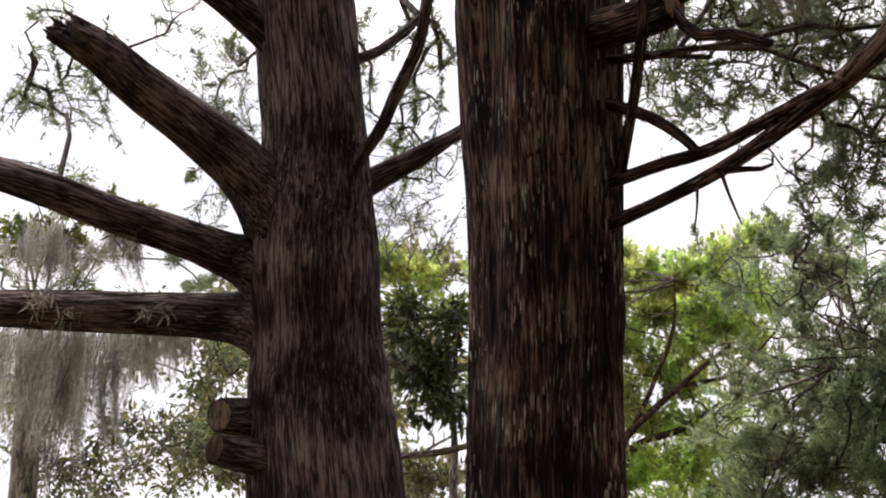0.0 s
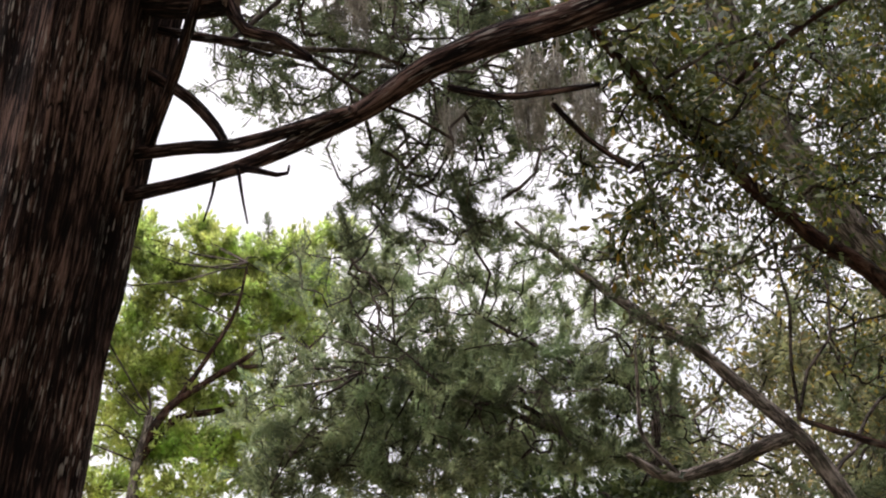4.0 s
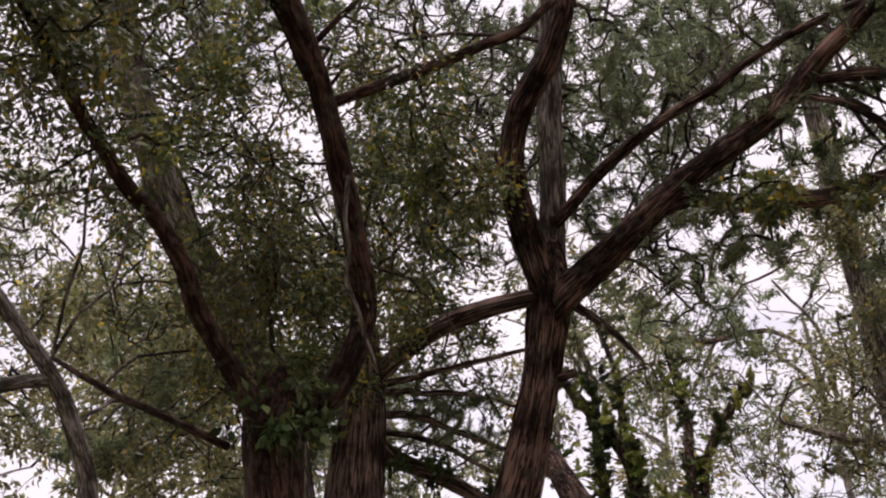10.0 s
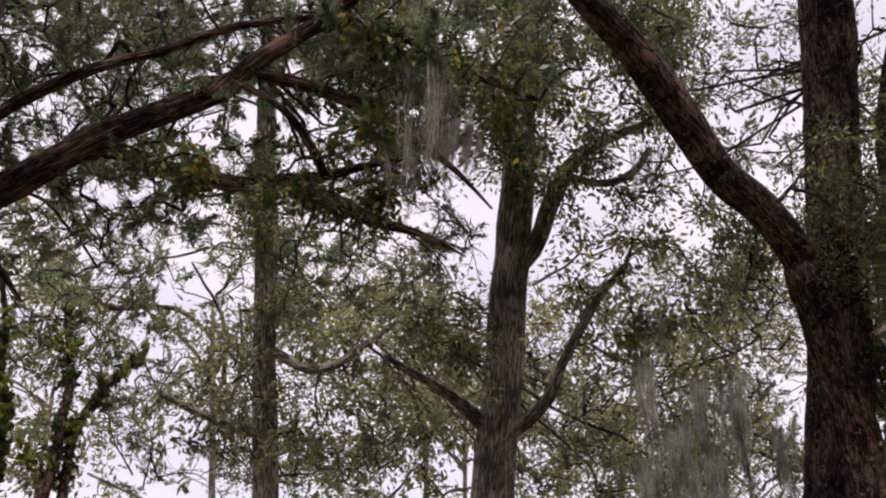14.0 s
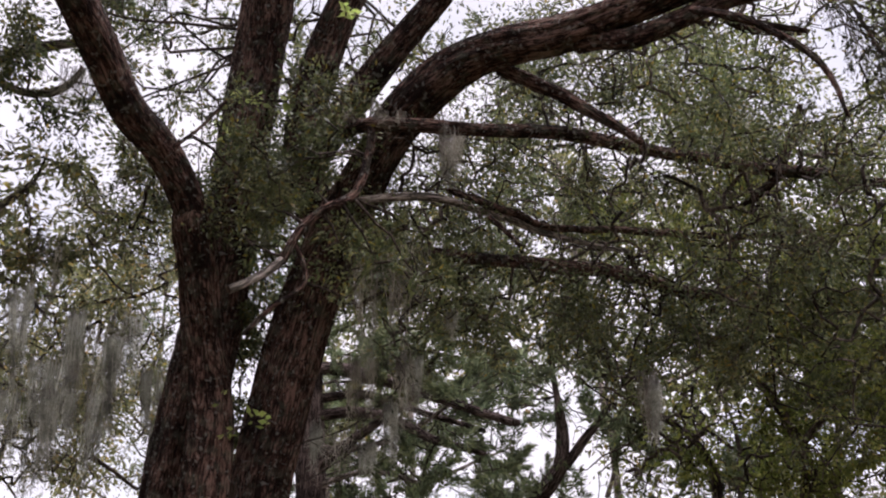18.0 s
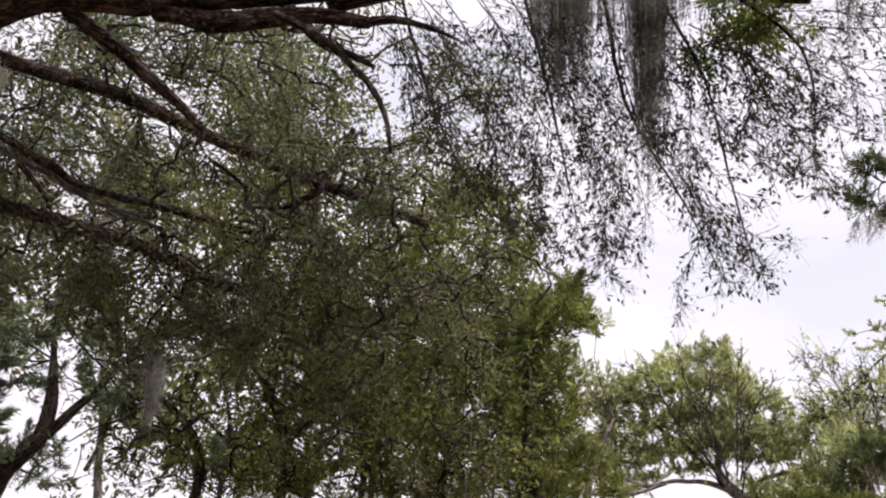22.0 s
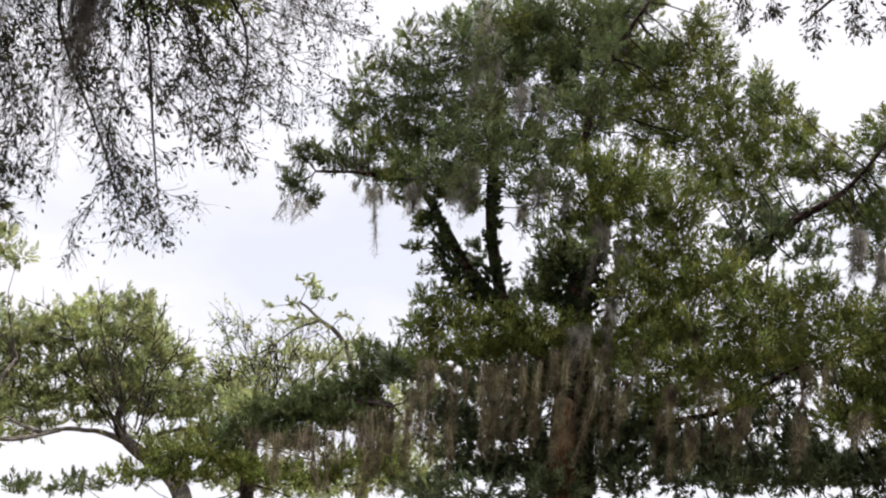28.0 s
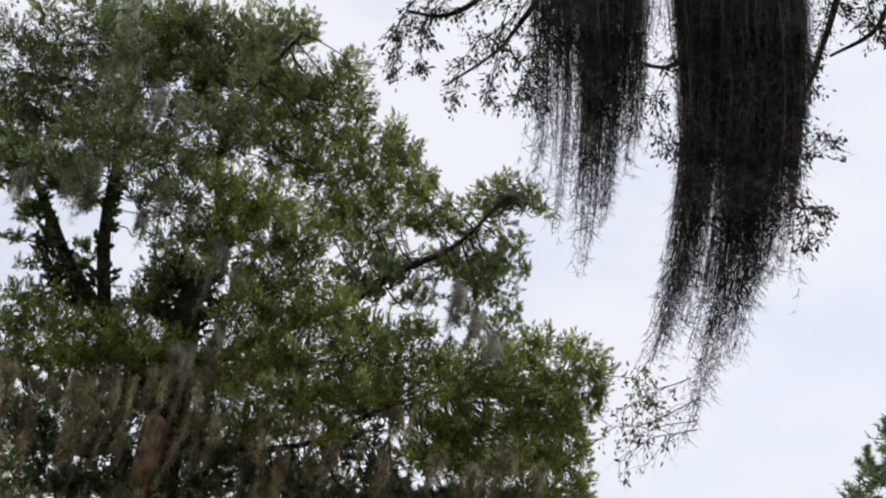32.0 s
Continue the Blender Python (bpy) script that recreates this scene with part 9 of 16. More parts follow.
T.crown([((3.42, -5.45, 4.52), (0.28, 0.6, 0.27), -2.56), ((2.9, -6.05, 4.43), (0.34, 0.6, 0.34), -2.68), ((2.57, -6.93, 4.86), (0.44, 0.6, 0.34), -2.78),
    ((5.23, -5.18, 4.59), (0.33, 0.6, 0.36), -2.32), ((3.75, -5.52, 4.07), (0.47, 0.6, 0.26), -2.52), ((3.22, -6.85, 4.4), (0.49, 0.6, 0.26), -2.69),
    ((2.25, -6.67, 4.23), (0.36, 0.6, 0.27), -2.81), ((5.8, -4.68, 3.98), (0.36, 0.6, 0.35), -2.22), ((4.88, -4.78, 3.76), (0.46, 0.6, 0.29), -2.31),
    ((3.94, -6.64, 4.16), (0.47, 0.6, 0.37), -2.59), ((3.6, -6.76, 3.97), (0.49, 0.6, 0.26), -2.64), ((2.64, -7.16, 3.75), (0.49, 0.6, 0.33), -2.78)], OAK_LEAF, size=0.033, shape=0.42, cover=0.040, spread=0.12, gaps=0.25, twig=0.004, bare=0.55, name='twig_spray')
T.billow([((6.68, -6.72, 4.51), (0.28, 0.28, 0.2), -2.34), ((6.32, -7.07, 4.28), (0.33, 0.33, 0.22), -2.4), ((5.91, -7.43, 4.33), (0.33, 0.33, 0.22), -2.46),
    ((5.48, -7.76, 4.31), (0.33, 0.33, 0.23), -2.51), ((5.05, -8.05, 4.22), (0.32, 0.32, 0.23), -2.57), ((4.6, -8.32, 4.18), (0.32, 0.32, 0.22), -2.63),
    ((4.16, -8.56, 4.14), (0.31, 0.31, 0.22), -2.68), ((3.73, -8.76, 4.04), (0.31, 0.31, 0.22), -2.73), ((5.69, -7.6, 4.6), (0.33, 0.33, 0.18), -2.49),
    ((4.8, -8.21, 4.51), (0.32, 0.32, 0.18), -2.6), ((4.13, -8.57, 4.44), (0.32, 0.32, 0.18), -2.69), ((5.28, -7.9, 3.96), (0.32, 0.32, 0.17), -2.54),
    ((4.41, -8.43, 3.84), (0.31, 0.31, 0.19), -2.65)], OAK_LEAF, cover=1.7, plume=0.16, needle=0.055, slim=0.5, inner=0.2)
T.billow([((3.86, -8.7, 3.63), (0.3, 0.3, 0.22), -2.72), ((3.39, -8.89, 4.26), (0.25, 0.25, 0.25), -2.77), ((3.56, -8.83, 3.65), (0.25, 0.25, 0.25), -2.75)], OAK_LEAF, cover=1.7, plume=0.16, needle=0.055, slim=0.5, inner=0.2)
T.billow([((4.75, -3.21, 4.19), (0.17, 0.17, 0.12), -2.13), ((4.63, -3.4, 3.99), (0.17, 0.17, 0.12), -2.17), ((4.7, -3.3, 3.76), (0.17, 0.17, 0.12), -2.15),
    ((4.48, -3.61, 4.12), (0.14, 0.14, 0.1), -2.21), ((4.39, -3.73, 3.79), (0.17, 0.17, 0.12), -2.24), ((4.26, -3.89, 3.73), (0.17, 0.17, 0.12), -2.28),
    ((4.57, -3.49, 4.42), (0.14, 0.14, 0.11), -2.19), ((4.12, -4.04, 3.88), (0.14, 0.14, 0.1), -2.32), ((4.34, -3.79, 3.44), (0.17, 0.17, 0.13), -2.26),
    ((4.07, -4.09, 3.59), (0.17, 0.17, 0.14), -2.33)], OAK_LEAF, cover=0.75, plume=0.1, needle=0.042, slim=0.42, inner=0.2)
T.spray([[(5.5, -3.32, 3.8), (5.6, -3.13, 3.86), (5.71, -2.9, 3.94)],
    [(5.5, -3.31, 3.88), (5.64, -3.06, 3.92), (5.76, -2.79, 3.84)],
    [(5.45, -3.41, 3.47), (5.56, -3.21, 3.33), (5.66, -3, 3.27)],
    [(5.57, -3.19, 4.56), (5.69, -2.96, 4.31), (5.8, -2.69, 4.14)],
    [(4.24, -4.91, 5.4), (3.93, -5.17, 5.19), (3.68, -5.36, 5.02)],
    [(4.12, -5.01, 4.83), (3.83, -5.25, 4.46), (3.59, -5.42, 4.22)]], SHADE_LEAF, side=0.3, every=0.06, leaf=0.04, leaves=0.9, rad=0.006, fall=0.1)
T.spray([[(3.5, -5.48, 4.73), (3.26, -5.63, 4.4), (3.02, -5.77, 4.24)],
    [(3.18, -5.68, 4.56), (2.89, -5.84, 4.26), (2.71, -5.93, 4.43)],
    [(2.61, -5.97, 4.46), (2.46, -6.04, 4.63), (2.4, -6.06, 4.83)],
    [(4.53, -4.63, 4.62), (4.28, -4.87, 4.31), (4.08, -5.05, 4.01)],
    [(2.91, -5.82, 3.98), (2.61, -5.97, 3.86), (2.36, -6.08, 3.93)],
    [(4.78, -4.36, 3.37), (4.63, -4.53, 3.15), (4.81, -4.32, 2.78)]], SHADE_LEAF, side=0.3, every=0.06, leaf=0.04, leaves=0.9, rad=0.006, fall=0.1)
T.spray([[(5.07, -3.99, 2.66), (4.86, -4.26, 2.78), (4.67, -4.47, 3)],
    [(5.06, -4, 2.42), (4.94, -4.16, 2.53), (4.81, -4.32, 2.67)]], SHADE_LEAF, side=0.3, every=0.06, leaf=0.04, leaves=0.9, rad=0.006, fall=0.1)
T.billow([((8.65, -4.28, 8.55), (0.39, 0.39, 0.3), -2.05), ((8.35, -4.8, 8.35), (0.38, 0.38, 0.35), -2.12), ((8.12, -5.16, 7.59), (0.28, 0.34, 0.34), -2.16),
    ((7.96, -5.39, 8.26), (0.31, 0.31, 0.28), -2.19), ((9.04, -3.42, 7.16), (0.29, 0.29, 0.29), -1.95), ((8.81, -3.95, 6.75), (0.34, 0.34, 0.28), -2.01),
    ((8.41, -4.69, 6.99), (0.3, 0.3, 0.3), -2.1), ((8.13, -5.14, 6.63), (0.29, 0.29, 0.29), -2.16), ((7.75, -5.67, 7.44), (0.29, 0.35, 0.35), -2.23),
    ((8.65, -4.27, 7.56), (0.29, 0.29, 0.25), -2.05)], OAK_LEAF, cover=0.9, plume=0.2, needle=0.055, slim=0.45, inner=0.25)
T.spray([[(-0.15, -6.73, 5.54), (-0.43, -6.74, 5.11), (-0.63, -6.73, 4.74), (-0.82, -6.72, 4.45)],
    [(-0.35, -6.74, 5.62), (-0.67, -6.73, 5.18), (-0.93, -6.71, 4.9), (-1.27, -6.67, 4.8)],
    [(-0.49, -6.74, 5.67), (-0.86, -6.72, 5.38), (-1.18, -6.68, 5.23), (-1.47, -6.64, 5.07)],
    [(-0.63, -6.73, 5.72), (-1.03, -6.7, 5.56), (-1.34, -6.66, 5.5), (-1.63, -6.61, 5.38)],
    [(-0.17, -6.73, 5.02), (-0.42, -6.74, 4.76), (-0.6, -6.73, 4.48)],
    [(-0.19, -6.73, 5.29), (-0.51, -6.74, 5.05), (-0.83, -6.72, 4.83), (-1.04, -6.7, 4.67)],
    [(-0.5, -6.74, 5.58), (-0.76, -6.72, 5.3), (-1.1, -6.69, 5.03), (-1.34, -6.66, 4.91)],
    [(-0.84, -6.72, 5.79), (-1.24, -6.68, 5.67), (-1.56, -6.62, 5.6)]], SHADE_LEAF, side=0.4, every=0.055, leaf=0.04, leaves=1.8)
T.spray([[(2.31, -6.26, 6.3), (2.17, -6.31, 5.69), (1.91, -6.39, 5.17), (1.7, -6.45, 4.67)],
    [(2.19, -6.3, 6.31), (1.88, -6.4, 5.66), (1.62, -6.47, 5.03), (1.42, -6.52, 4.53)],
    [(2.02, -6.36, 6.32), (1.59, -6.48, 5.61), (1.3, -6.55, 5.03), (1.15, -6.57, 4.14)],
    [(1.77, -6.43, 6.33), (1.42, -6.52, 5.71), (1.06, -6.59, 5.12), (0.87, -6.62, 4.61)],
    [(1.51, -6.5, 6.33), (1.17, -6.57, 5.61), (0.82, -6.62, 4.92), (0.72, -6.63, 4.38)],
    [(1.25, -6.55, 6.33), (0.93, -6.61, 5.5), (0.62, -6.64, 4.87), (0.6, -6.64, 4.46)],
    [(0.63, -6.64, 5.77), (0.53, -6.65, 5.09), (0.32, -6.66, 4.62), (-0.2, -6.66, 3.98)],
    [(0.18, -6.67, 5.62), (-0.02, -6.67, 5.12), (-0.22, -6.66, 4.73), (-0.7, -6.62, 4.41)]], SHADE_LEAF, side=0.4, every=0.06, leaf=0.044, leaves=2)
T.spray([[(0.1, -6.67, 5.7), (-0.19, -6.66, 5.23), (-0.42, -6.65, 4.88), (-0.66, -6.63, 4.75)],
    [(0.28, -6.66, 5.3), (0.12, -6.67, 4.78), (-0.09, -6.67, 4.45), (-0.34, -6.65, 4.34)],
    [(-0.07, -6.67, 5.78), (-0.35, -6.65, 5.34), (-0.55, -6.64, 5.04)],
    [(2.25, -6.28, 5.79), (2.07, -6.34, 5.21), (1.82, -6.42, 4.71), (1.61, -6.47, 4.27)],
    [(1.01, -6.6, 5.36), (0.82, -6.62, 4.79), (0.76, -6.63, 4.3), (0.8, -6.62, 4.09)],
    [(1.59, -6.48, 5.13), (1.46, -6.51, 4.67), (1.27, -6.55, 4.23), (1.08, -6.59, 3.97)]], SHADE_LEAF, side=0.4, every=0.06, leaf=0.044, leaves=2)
T.billow([((9.43, -2.22, 8.65), (0.4, 0.4, 0.27), -1.82),
         ((9.25, -2.85, 8.24), (0.33, 0.33, 0.26), -1.89),
         ((9.11, -3.23, 8.77), (0.4, 0.4, 0.26), -1.93),
         ((8.93, -3.68, 8.1), (0.32, 0.32, 0.32), -1.98),
         ((7.77, -5.65, 8.09), (0.3, 0.36, 0.36), -2.22),
         ((7.69, -5.76, 7.07), (0.23, 0.35, 0.35), -2.24),
         ((8.81, -3.94, 7.47), (0.31, 0.31, 0.25), -2.01),
         ((8.52, -4.51, 7.96), (0.31, 0.31, 0.25), -2.08)], OAK_LEAF, cover=1, plume=0.2, needle=0.055, slim=0.45, inner=0.25)
T.billow([((7.23, -5.06, 6.47), (0.31, 0.31, 0.26), -2.16),
         ((6.53, -5.97, 7.13), (0.28, 0.28, 0.2), -2.29),
         ((6.07, -6.45, 7.06), (0.28, 0.28, 0.2), -2.37),
         ((6.64, -5.85, 6.21), (0.32, 0.32, 0.21), -2.27),
         ((5.48, -6.98, 6.89), (0.28, 0.28, 0.23), -2.46),
         ((5.02, -7.33, 6.6), (0.28, 0.28, 0.23), -2.53),
         ((5.85, -6.66, 7.51), (0.23, 0.23, 0.17), -2.41),
         ((7.02, -5.36, 7.13), (0.22, 0.22, 0.22), -2.2),
         ((6.03, -6.5, 6.23), (0.27, 0.27, 0.2), -2.38),
         ((4.84, -7.45, 7.28), (0.23, 0.23, 0.23), -2.55)], OAK_LEAF, cover=0.9, plume=0.2, needle=0.055, slim=0.45, inner=0.25)

# dark cedar with long sagging boughs hung with moss
T = Tree('cedar_tree', (9.742, -7.845, 0), 'dark cedar with long sagging boughs hung with moss', CEDAR_BARK, 'tree', '')
T.stem('trunk', [(9.233, -7.182, 5.115, 0.138), (9.396, -7.37, 4.227, 0.159), (9.524, -7.546, 3.082, 0.172), (9.633, -7.696, 1.387, 0.183), (9.742, -7.845, -0.12, 0.233)])
T.stem('limb', [(9.342, -7.284, 4.607, 0.076), (8.55, -7.686, 4.421, 0.073), (7.825, -7.982, 4.101, 0.064), (6.961, -8.337, 3.755, 0.037)])
T.stem('limb', [(9.431, -7.395, 4.036, 0.069), (8.685, -7.669, 4.043, 0.06), (7.884, -8.07, 3.616, 0.045), (7.404, -8.291, 3.466, 0.025)])
T.stem('limb', [(9.505, -7.494, 3.406, 0.069), (8.83, -7.732, 3.813, 0.054), (8.062, -7.857, 4.178, 0.039), (7.612, -7.743, 4.531, 0.025)])
T.crown([((8.45, -7.58, 4.58), (0.59, 0.8, 0.2), -2.28), ((7.79, -8.29, 4.55), (0.73, 0.8, 0.26), -2.37), ((7.84, -8.01, 3.98), (0.71, 0.8, 0.19), -2.35),
    ((7.49, -8.2, 3.52), (0.63, 0.8, 0.19), -2.38), ((8.41, -7.8, 3.64), (0.59, 0.8, 0.2), -2.3), ((8.32, -8, 3.22), (0.72, 0.8, 0.26), -2.32),
    ((7.04, -8.43, 4.13), (0.57, 0.8, 0.25), -2.43), ((7.39, -8.38, 3.11), (0.51, 0.8, 0.19), -2.4)], CEDAR_LEAF, size=0.101, shape=0.5, cover=0.60, spread=0.26, kind='cedar', gaps=0.22)
T.stem('stem', [(7.901, -10.091, 5.031, 0.011), (7.925, -10.238, 4.533, 0.034), (7.956, -10.369, 3.966, 0.075), (8.042, -10.381, 3.614, 0.09), (8.301, -10.241, 3.251, 0.105), (8.473, -10.147, 1.463, 0.111), (8.644, -10.054, -0.12, 0.141)])
T.stem('stem', [(7.02, -10.767, 4.945, 0.007), (7.263, -10.711, 4.595, 0.022), (7.635, -10.58, 4.104, 0.052), (7.993, -10.413, 3.649, 0.067)])
T.crown([((7.33, -10.75, 4.17), (0.75, 1, 0.45), -2.54), ((6.62, -11.29, 3.79), (0.82, 1, 0.52), -2.6), ((8.63, -9.87, 3.52), (0.67, 1, 0.45), -2.41),
    ((7.83, -10.3, 4.47), (0.67, 1, 0.3), -2.48), ((6.13, -11.62, 3.53), (0.82, 1, 0.45), -2.65), ((9.05, -9.29, 4.27), (0.6, 1, 0.45), -2.36)], CEDAR_LEAF, size=0.122, shape=0.5, cover=0.55, spread=0.3, kind='cedar', gaps=0.27)
T.crown([((8.97, -8.49, 4.84), (0.39, 0.9, 0.34), -2.31), ((8.54, -8.79, 5.22), (0.48, 0.9, 0.34), -2.35), ((7.37, -9.95, 5.12), (0.48, 0.9, 0.38), -2.49),
    ((11.24, -8.56, 4.84), (0.7, 0.9, 0.45), -2.21), ((9.97, -8.53, 4.63), (0.53, 0.9, 0.41), -2.26), ((9.86, -10.12, 4.69), (0.51, 0.9, 0.42), -2.35),
    ((9.43, -10.39, 5.05), (0.46, 0.9, 0.47), -2.39), ((8.22, -10.32, 4.98), (0.47, 0.9, 0.34), -2.46), ((7.22, -10.47, 4.85), (0.57, 0.9, 0.32), -2.53),
    ((11.27, -8.3, 4.42), (0.54, 0.9, 0.4), -2.19), ((10.1, -8.82, 4.02), (0.61, 0.9, 0.41), -2.27), ((9.4, -9.09, 3.81), (0.58, 0.9, 0.43), -2.32)], CEDAR_LEAF, size=0.081, shape=0.45, cover=0.34, spread=0.22, kind='cedar', gaps=0.3, twig=0.006)
T.crown([((8.89, -9.46, 4.26), (0.41, 0.9, 0.34), -2.37), ((8.01, -9.58, 4.2), (0.57, 0.9, 0.39), -2.43), ((9.88, -9.2, 3.28), (0.57, 0.9, 0.36), -2.31),
    ((9.95, -9.93, 3.91), (0.59, 0.9, 0.47), -2.34), ((8.89, -11.19, 3.54), (0.55, 0.9, 0.5), -2.46)], CEDAR_LEAF, size=0.081, shape=0.45, cover=0.34, spread=0.22, kind='cedar', gaps=0.3, twig=0.006)
T.stem('limb', [(9.376, -7.396, 4.229, 0.055), (8.851, -7.708, 4.273, 0.047), (8.229, -8.027, 4.039, 0.036), (7.51, -8.397, 3.745, 0.019)])
T.stem('limb', [(9.452, -7.472, 3.721, 0.048), (9.006, -7.733, 3.64, 0.041), (8.345, -7.981, 3.788, 0.03), (7.646, -8.158, 4.106, 0.016)], mat=GREY_BARK)
T.stem('limb', [(9.502, -7.545, 3.219, 0.041), (8.945, -7.872, 3.394, 0.034), (8.31, -8.162, 3.237, 0.023)], mat=GREY_BARK)
T.crown([((9.43, -6.83, 5.99), (0.54, 0.7, 0.44), -2.18), ((10.09, -7.75, 6.52), (0.58, 0.7, 0.42), -2.21), ((8.34, -7.72, 6.02), (0.4, 0.7, 0.32), -2.3),
    ((8, -8.23, 6.3), (0.46, 0.7, 0.33), -2.36), ((9.9, -7.75, 5.76), (0.63, 0.7, 0.34), -2.22), ((8.82, -7.84, 5.88), (0.48, 0.7, 0.36), -2.28),
    ((9.53, -9.09, 6.36), (0.55, 0.7, 0.53), -2.32), ((7.94, -9.19, 5.88), (0.56, 0.7, 0.37), -2.42), ((9.42, -7.53, 5.24), (0.54, 0.7, 0.38), -2.23),
    ((9.99, -9.26, 5.79), (0.5, 0.7, 0.52), -2.31), ((8.47, -8.9, 5.26), (0.46, 0.7, 0.43), -2.37)], CEDAR_LEAF, size=0.092, shape=0.5, cover=0.36, spread=0.26, kind='cedar', gaps=0.16)
T.crown([((12.24, -8.8, 6.22), (0.64, 0.8, 0.42), -2.18), ((9.72, -8.95, 5.46), (0.6, 0.8, 0.4), -2.3), ((10.38, -11.06, 6.02), (0.82, 0.8, 0.59), -2.38),
    ((12.07, -8.88, 5.4), (0.5, 0.8, 0.5), -2.19), ((10.44, -8.87, 5.36), (0.62, 0.8, 0.47), -2.26), ((9.88, -9.78, 5.3), (0.46, 0.8, 0.45), -2.34),
    ((9.75, -11.3, 5.3), (0.56, 0.8, 0.43), -2.42), ((11.6, -8.7, 4.42), (0.68, 0.8, 0.44), -2.2), ((11.47, -9.68, 4.96), (0.63, 0.8, 0.46), -2.26),
    ((11.34, -10.4, 5.25), (0.79, 0.8, 0.44), -2.3), ((10.9, -9.44, 3.77), (0.76, 0.8, 0.4), -2.27), ((10.8, -10.76, 4.37), (0.58, 0.8, 0.49), -2.34)], CEDAR_LEAF, size=0.098, shape=0.5, cover=0.58, spread=0.28, kind='cedar', gaps=0.16)
T.crown([((9.65, -10.91, 3.9), (0.54, 0.8, 0.45), -2.41), ((11.77, -8.31, 3.64), (0.65, 0.8, 0.48), -2.17), ((10.7, -9.03, 3.46), (0.64, 0.8, 0.5), -2.26),
    ((10.6, -9.59, 3.51), (0.54, 0.8, 0.47), -2.29), ((9.23, -10, 3.47), (0.63, 0.8, 0.36), -2.38)], CEDAR_LEAF, size=0.098, shape=0.5, cover=0.58, spread=0.28, kind='cedar', gaps=0.16)
T.billow([((10.95, -8.29, 4.99), (0.37, 0.37, 0.29), -2.21),
         ((10.53, -8.83, 4.6), (0.37, 0.37, 0.27), -2.26),
         ((10.1, -9.33, 5.04), (0.38, 0.38, 0.27), -2.3),
         ((9.66, -9.8, 4.54), (0.38, 0.38, 0.27), -2.35),
         ((10.34, -9.06, 3.88), (0.36, 0.36, 0.26), -2.28),
         ((9.75, -9.7, 3.71), (0.37, 0.37, 0.27), -2.34),
         ((10.78, -8.52, 3.98), (0.29, 0.29, 0.29), -2.23),
         ((9.43, -10.02, 5.19), (0.31, 0.31, 0.23), -2.38),
         ((8.9, -10.5, 4.75), (0.31, 0.31, 0.23), -2.43)], CEDAR_LEAF_DEEP, cover=1.5, plume=0.26, needle=0.075, slim=0.36, inner=0.2)

# bushy green cedar at the edge of the clearing
T = Tree('cedar_tree', (2.379, -12.299, 0), 'bushy green cedar at the edge of the clearing', CEDAR_BARK, 'tree', '')
T.stem('trunk', [(2.17, -11.545, 5.005, 0.014), (2.277, -11.765, 4.088, 0.069), (2.314, -11.955, 2.919, 0.152), (2.346, -12.127, 1.313, 0.161), (2.379, -12.299, -0.12, 0.205)])
T.stem('limb', [(4.512, -9.711, 2.656, 0.06), (4.368, -9.457, 3.295, 0.053), (4.54, -9.121, 3.901, 0.041), (4.871, -8.688, 4.355, 0.023)])
T.stem('limb', [(4.368, -9.457, 3.295, 0.041), (3.839, -9.48, 3.754, 0.035), (3.284, -9.461, 4.209, 0.023)])
T.stem('limb', [(5.262, -9.325, 2.601, 0.054), (5.163, -9.187, 3.134, 0.042), (5.357, -8.863, 3.564, 0.03), (5.608, -8.53, 3.76, 0.018)])
T.stem('limb', [(3.19, -10.74, 2.797, 0.051), (2.948, -10.616, 3.393, 0.041), (3.162, -10.33, 3.95, 0.028), (2.902, -10.162, 4.466, 0.015)])
T.stem('limb', [(3.925, -10.495, 2.759, 0.041), (3.802, -10.366, 3.227, 0.031), (3.386, -10.339, 3.584, 0.022)])
T.stem('stem', [(4.677, -11.012, 4.336, 0.017), (4.684, -11.132, 3.815, 0.031), (4.822, -11.198, 3.111, 0.048), (4.99, -11.278, 1.4, 0.051), (5.159, -11.358, -0.12, 0.065)], mat=GREY_BARK)
T.stem('stem', [(4.088, -11.754, 4.489, 0.014), (4.269, -11.827, 3.891, 0.029), (4.326, -11.932, 3.162, 0.039), (4.417, -12.098, 1.423, 0.042), (4.508, -12.265, -0.12, 0.053)], mat=GREY_BARK)
T.stem('stem', [(5.961, -10.955, 4.337, 0.014), (5.897, -11.118, 3.793, 0.025), (5.981, -11.182, 3.188, 0.036), (6.133, -11.297, 1.435, 0.038), (6.286, -11.413, -0.12, 0.048)])
T.stem('branch', [(4.73, -11.139, 3.687, 0.021), (4.361, -11.238, 3.935, 0.017), (3.913, -11.379, 4.047, 0.01)], mat=GREY_BARK)
T.stem('branch', [(5.922, -11.132, 3.658, 0.022), (6.256, -10.758, 3.978, 0.018), (6.554, -10.444, 4.024, 0.011)])
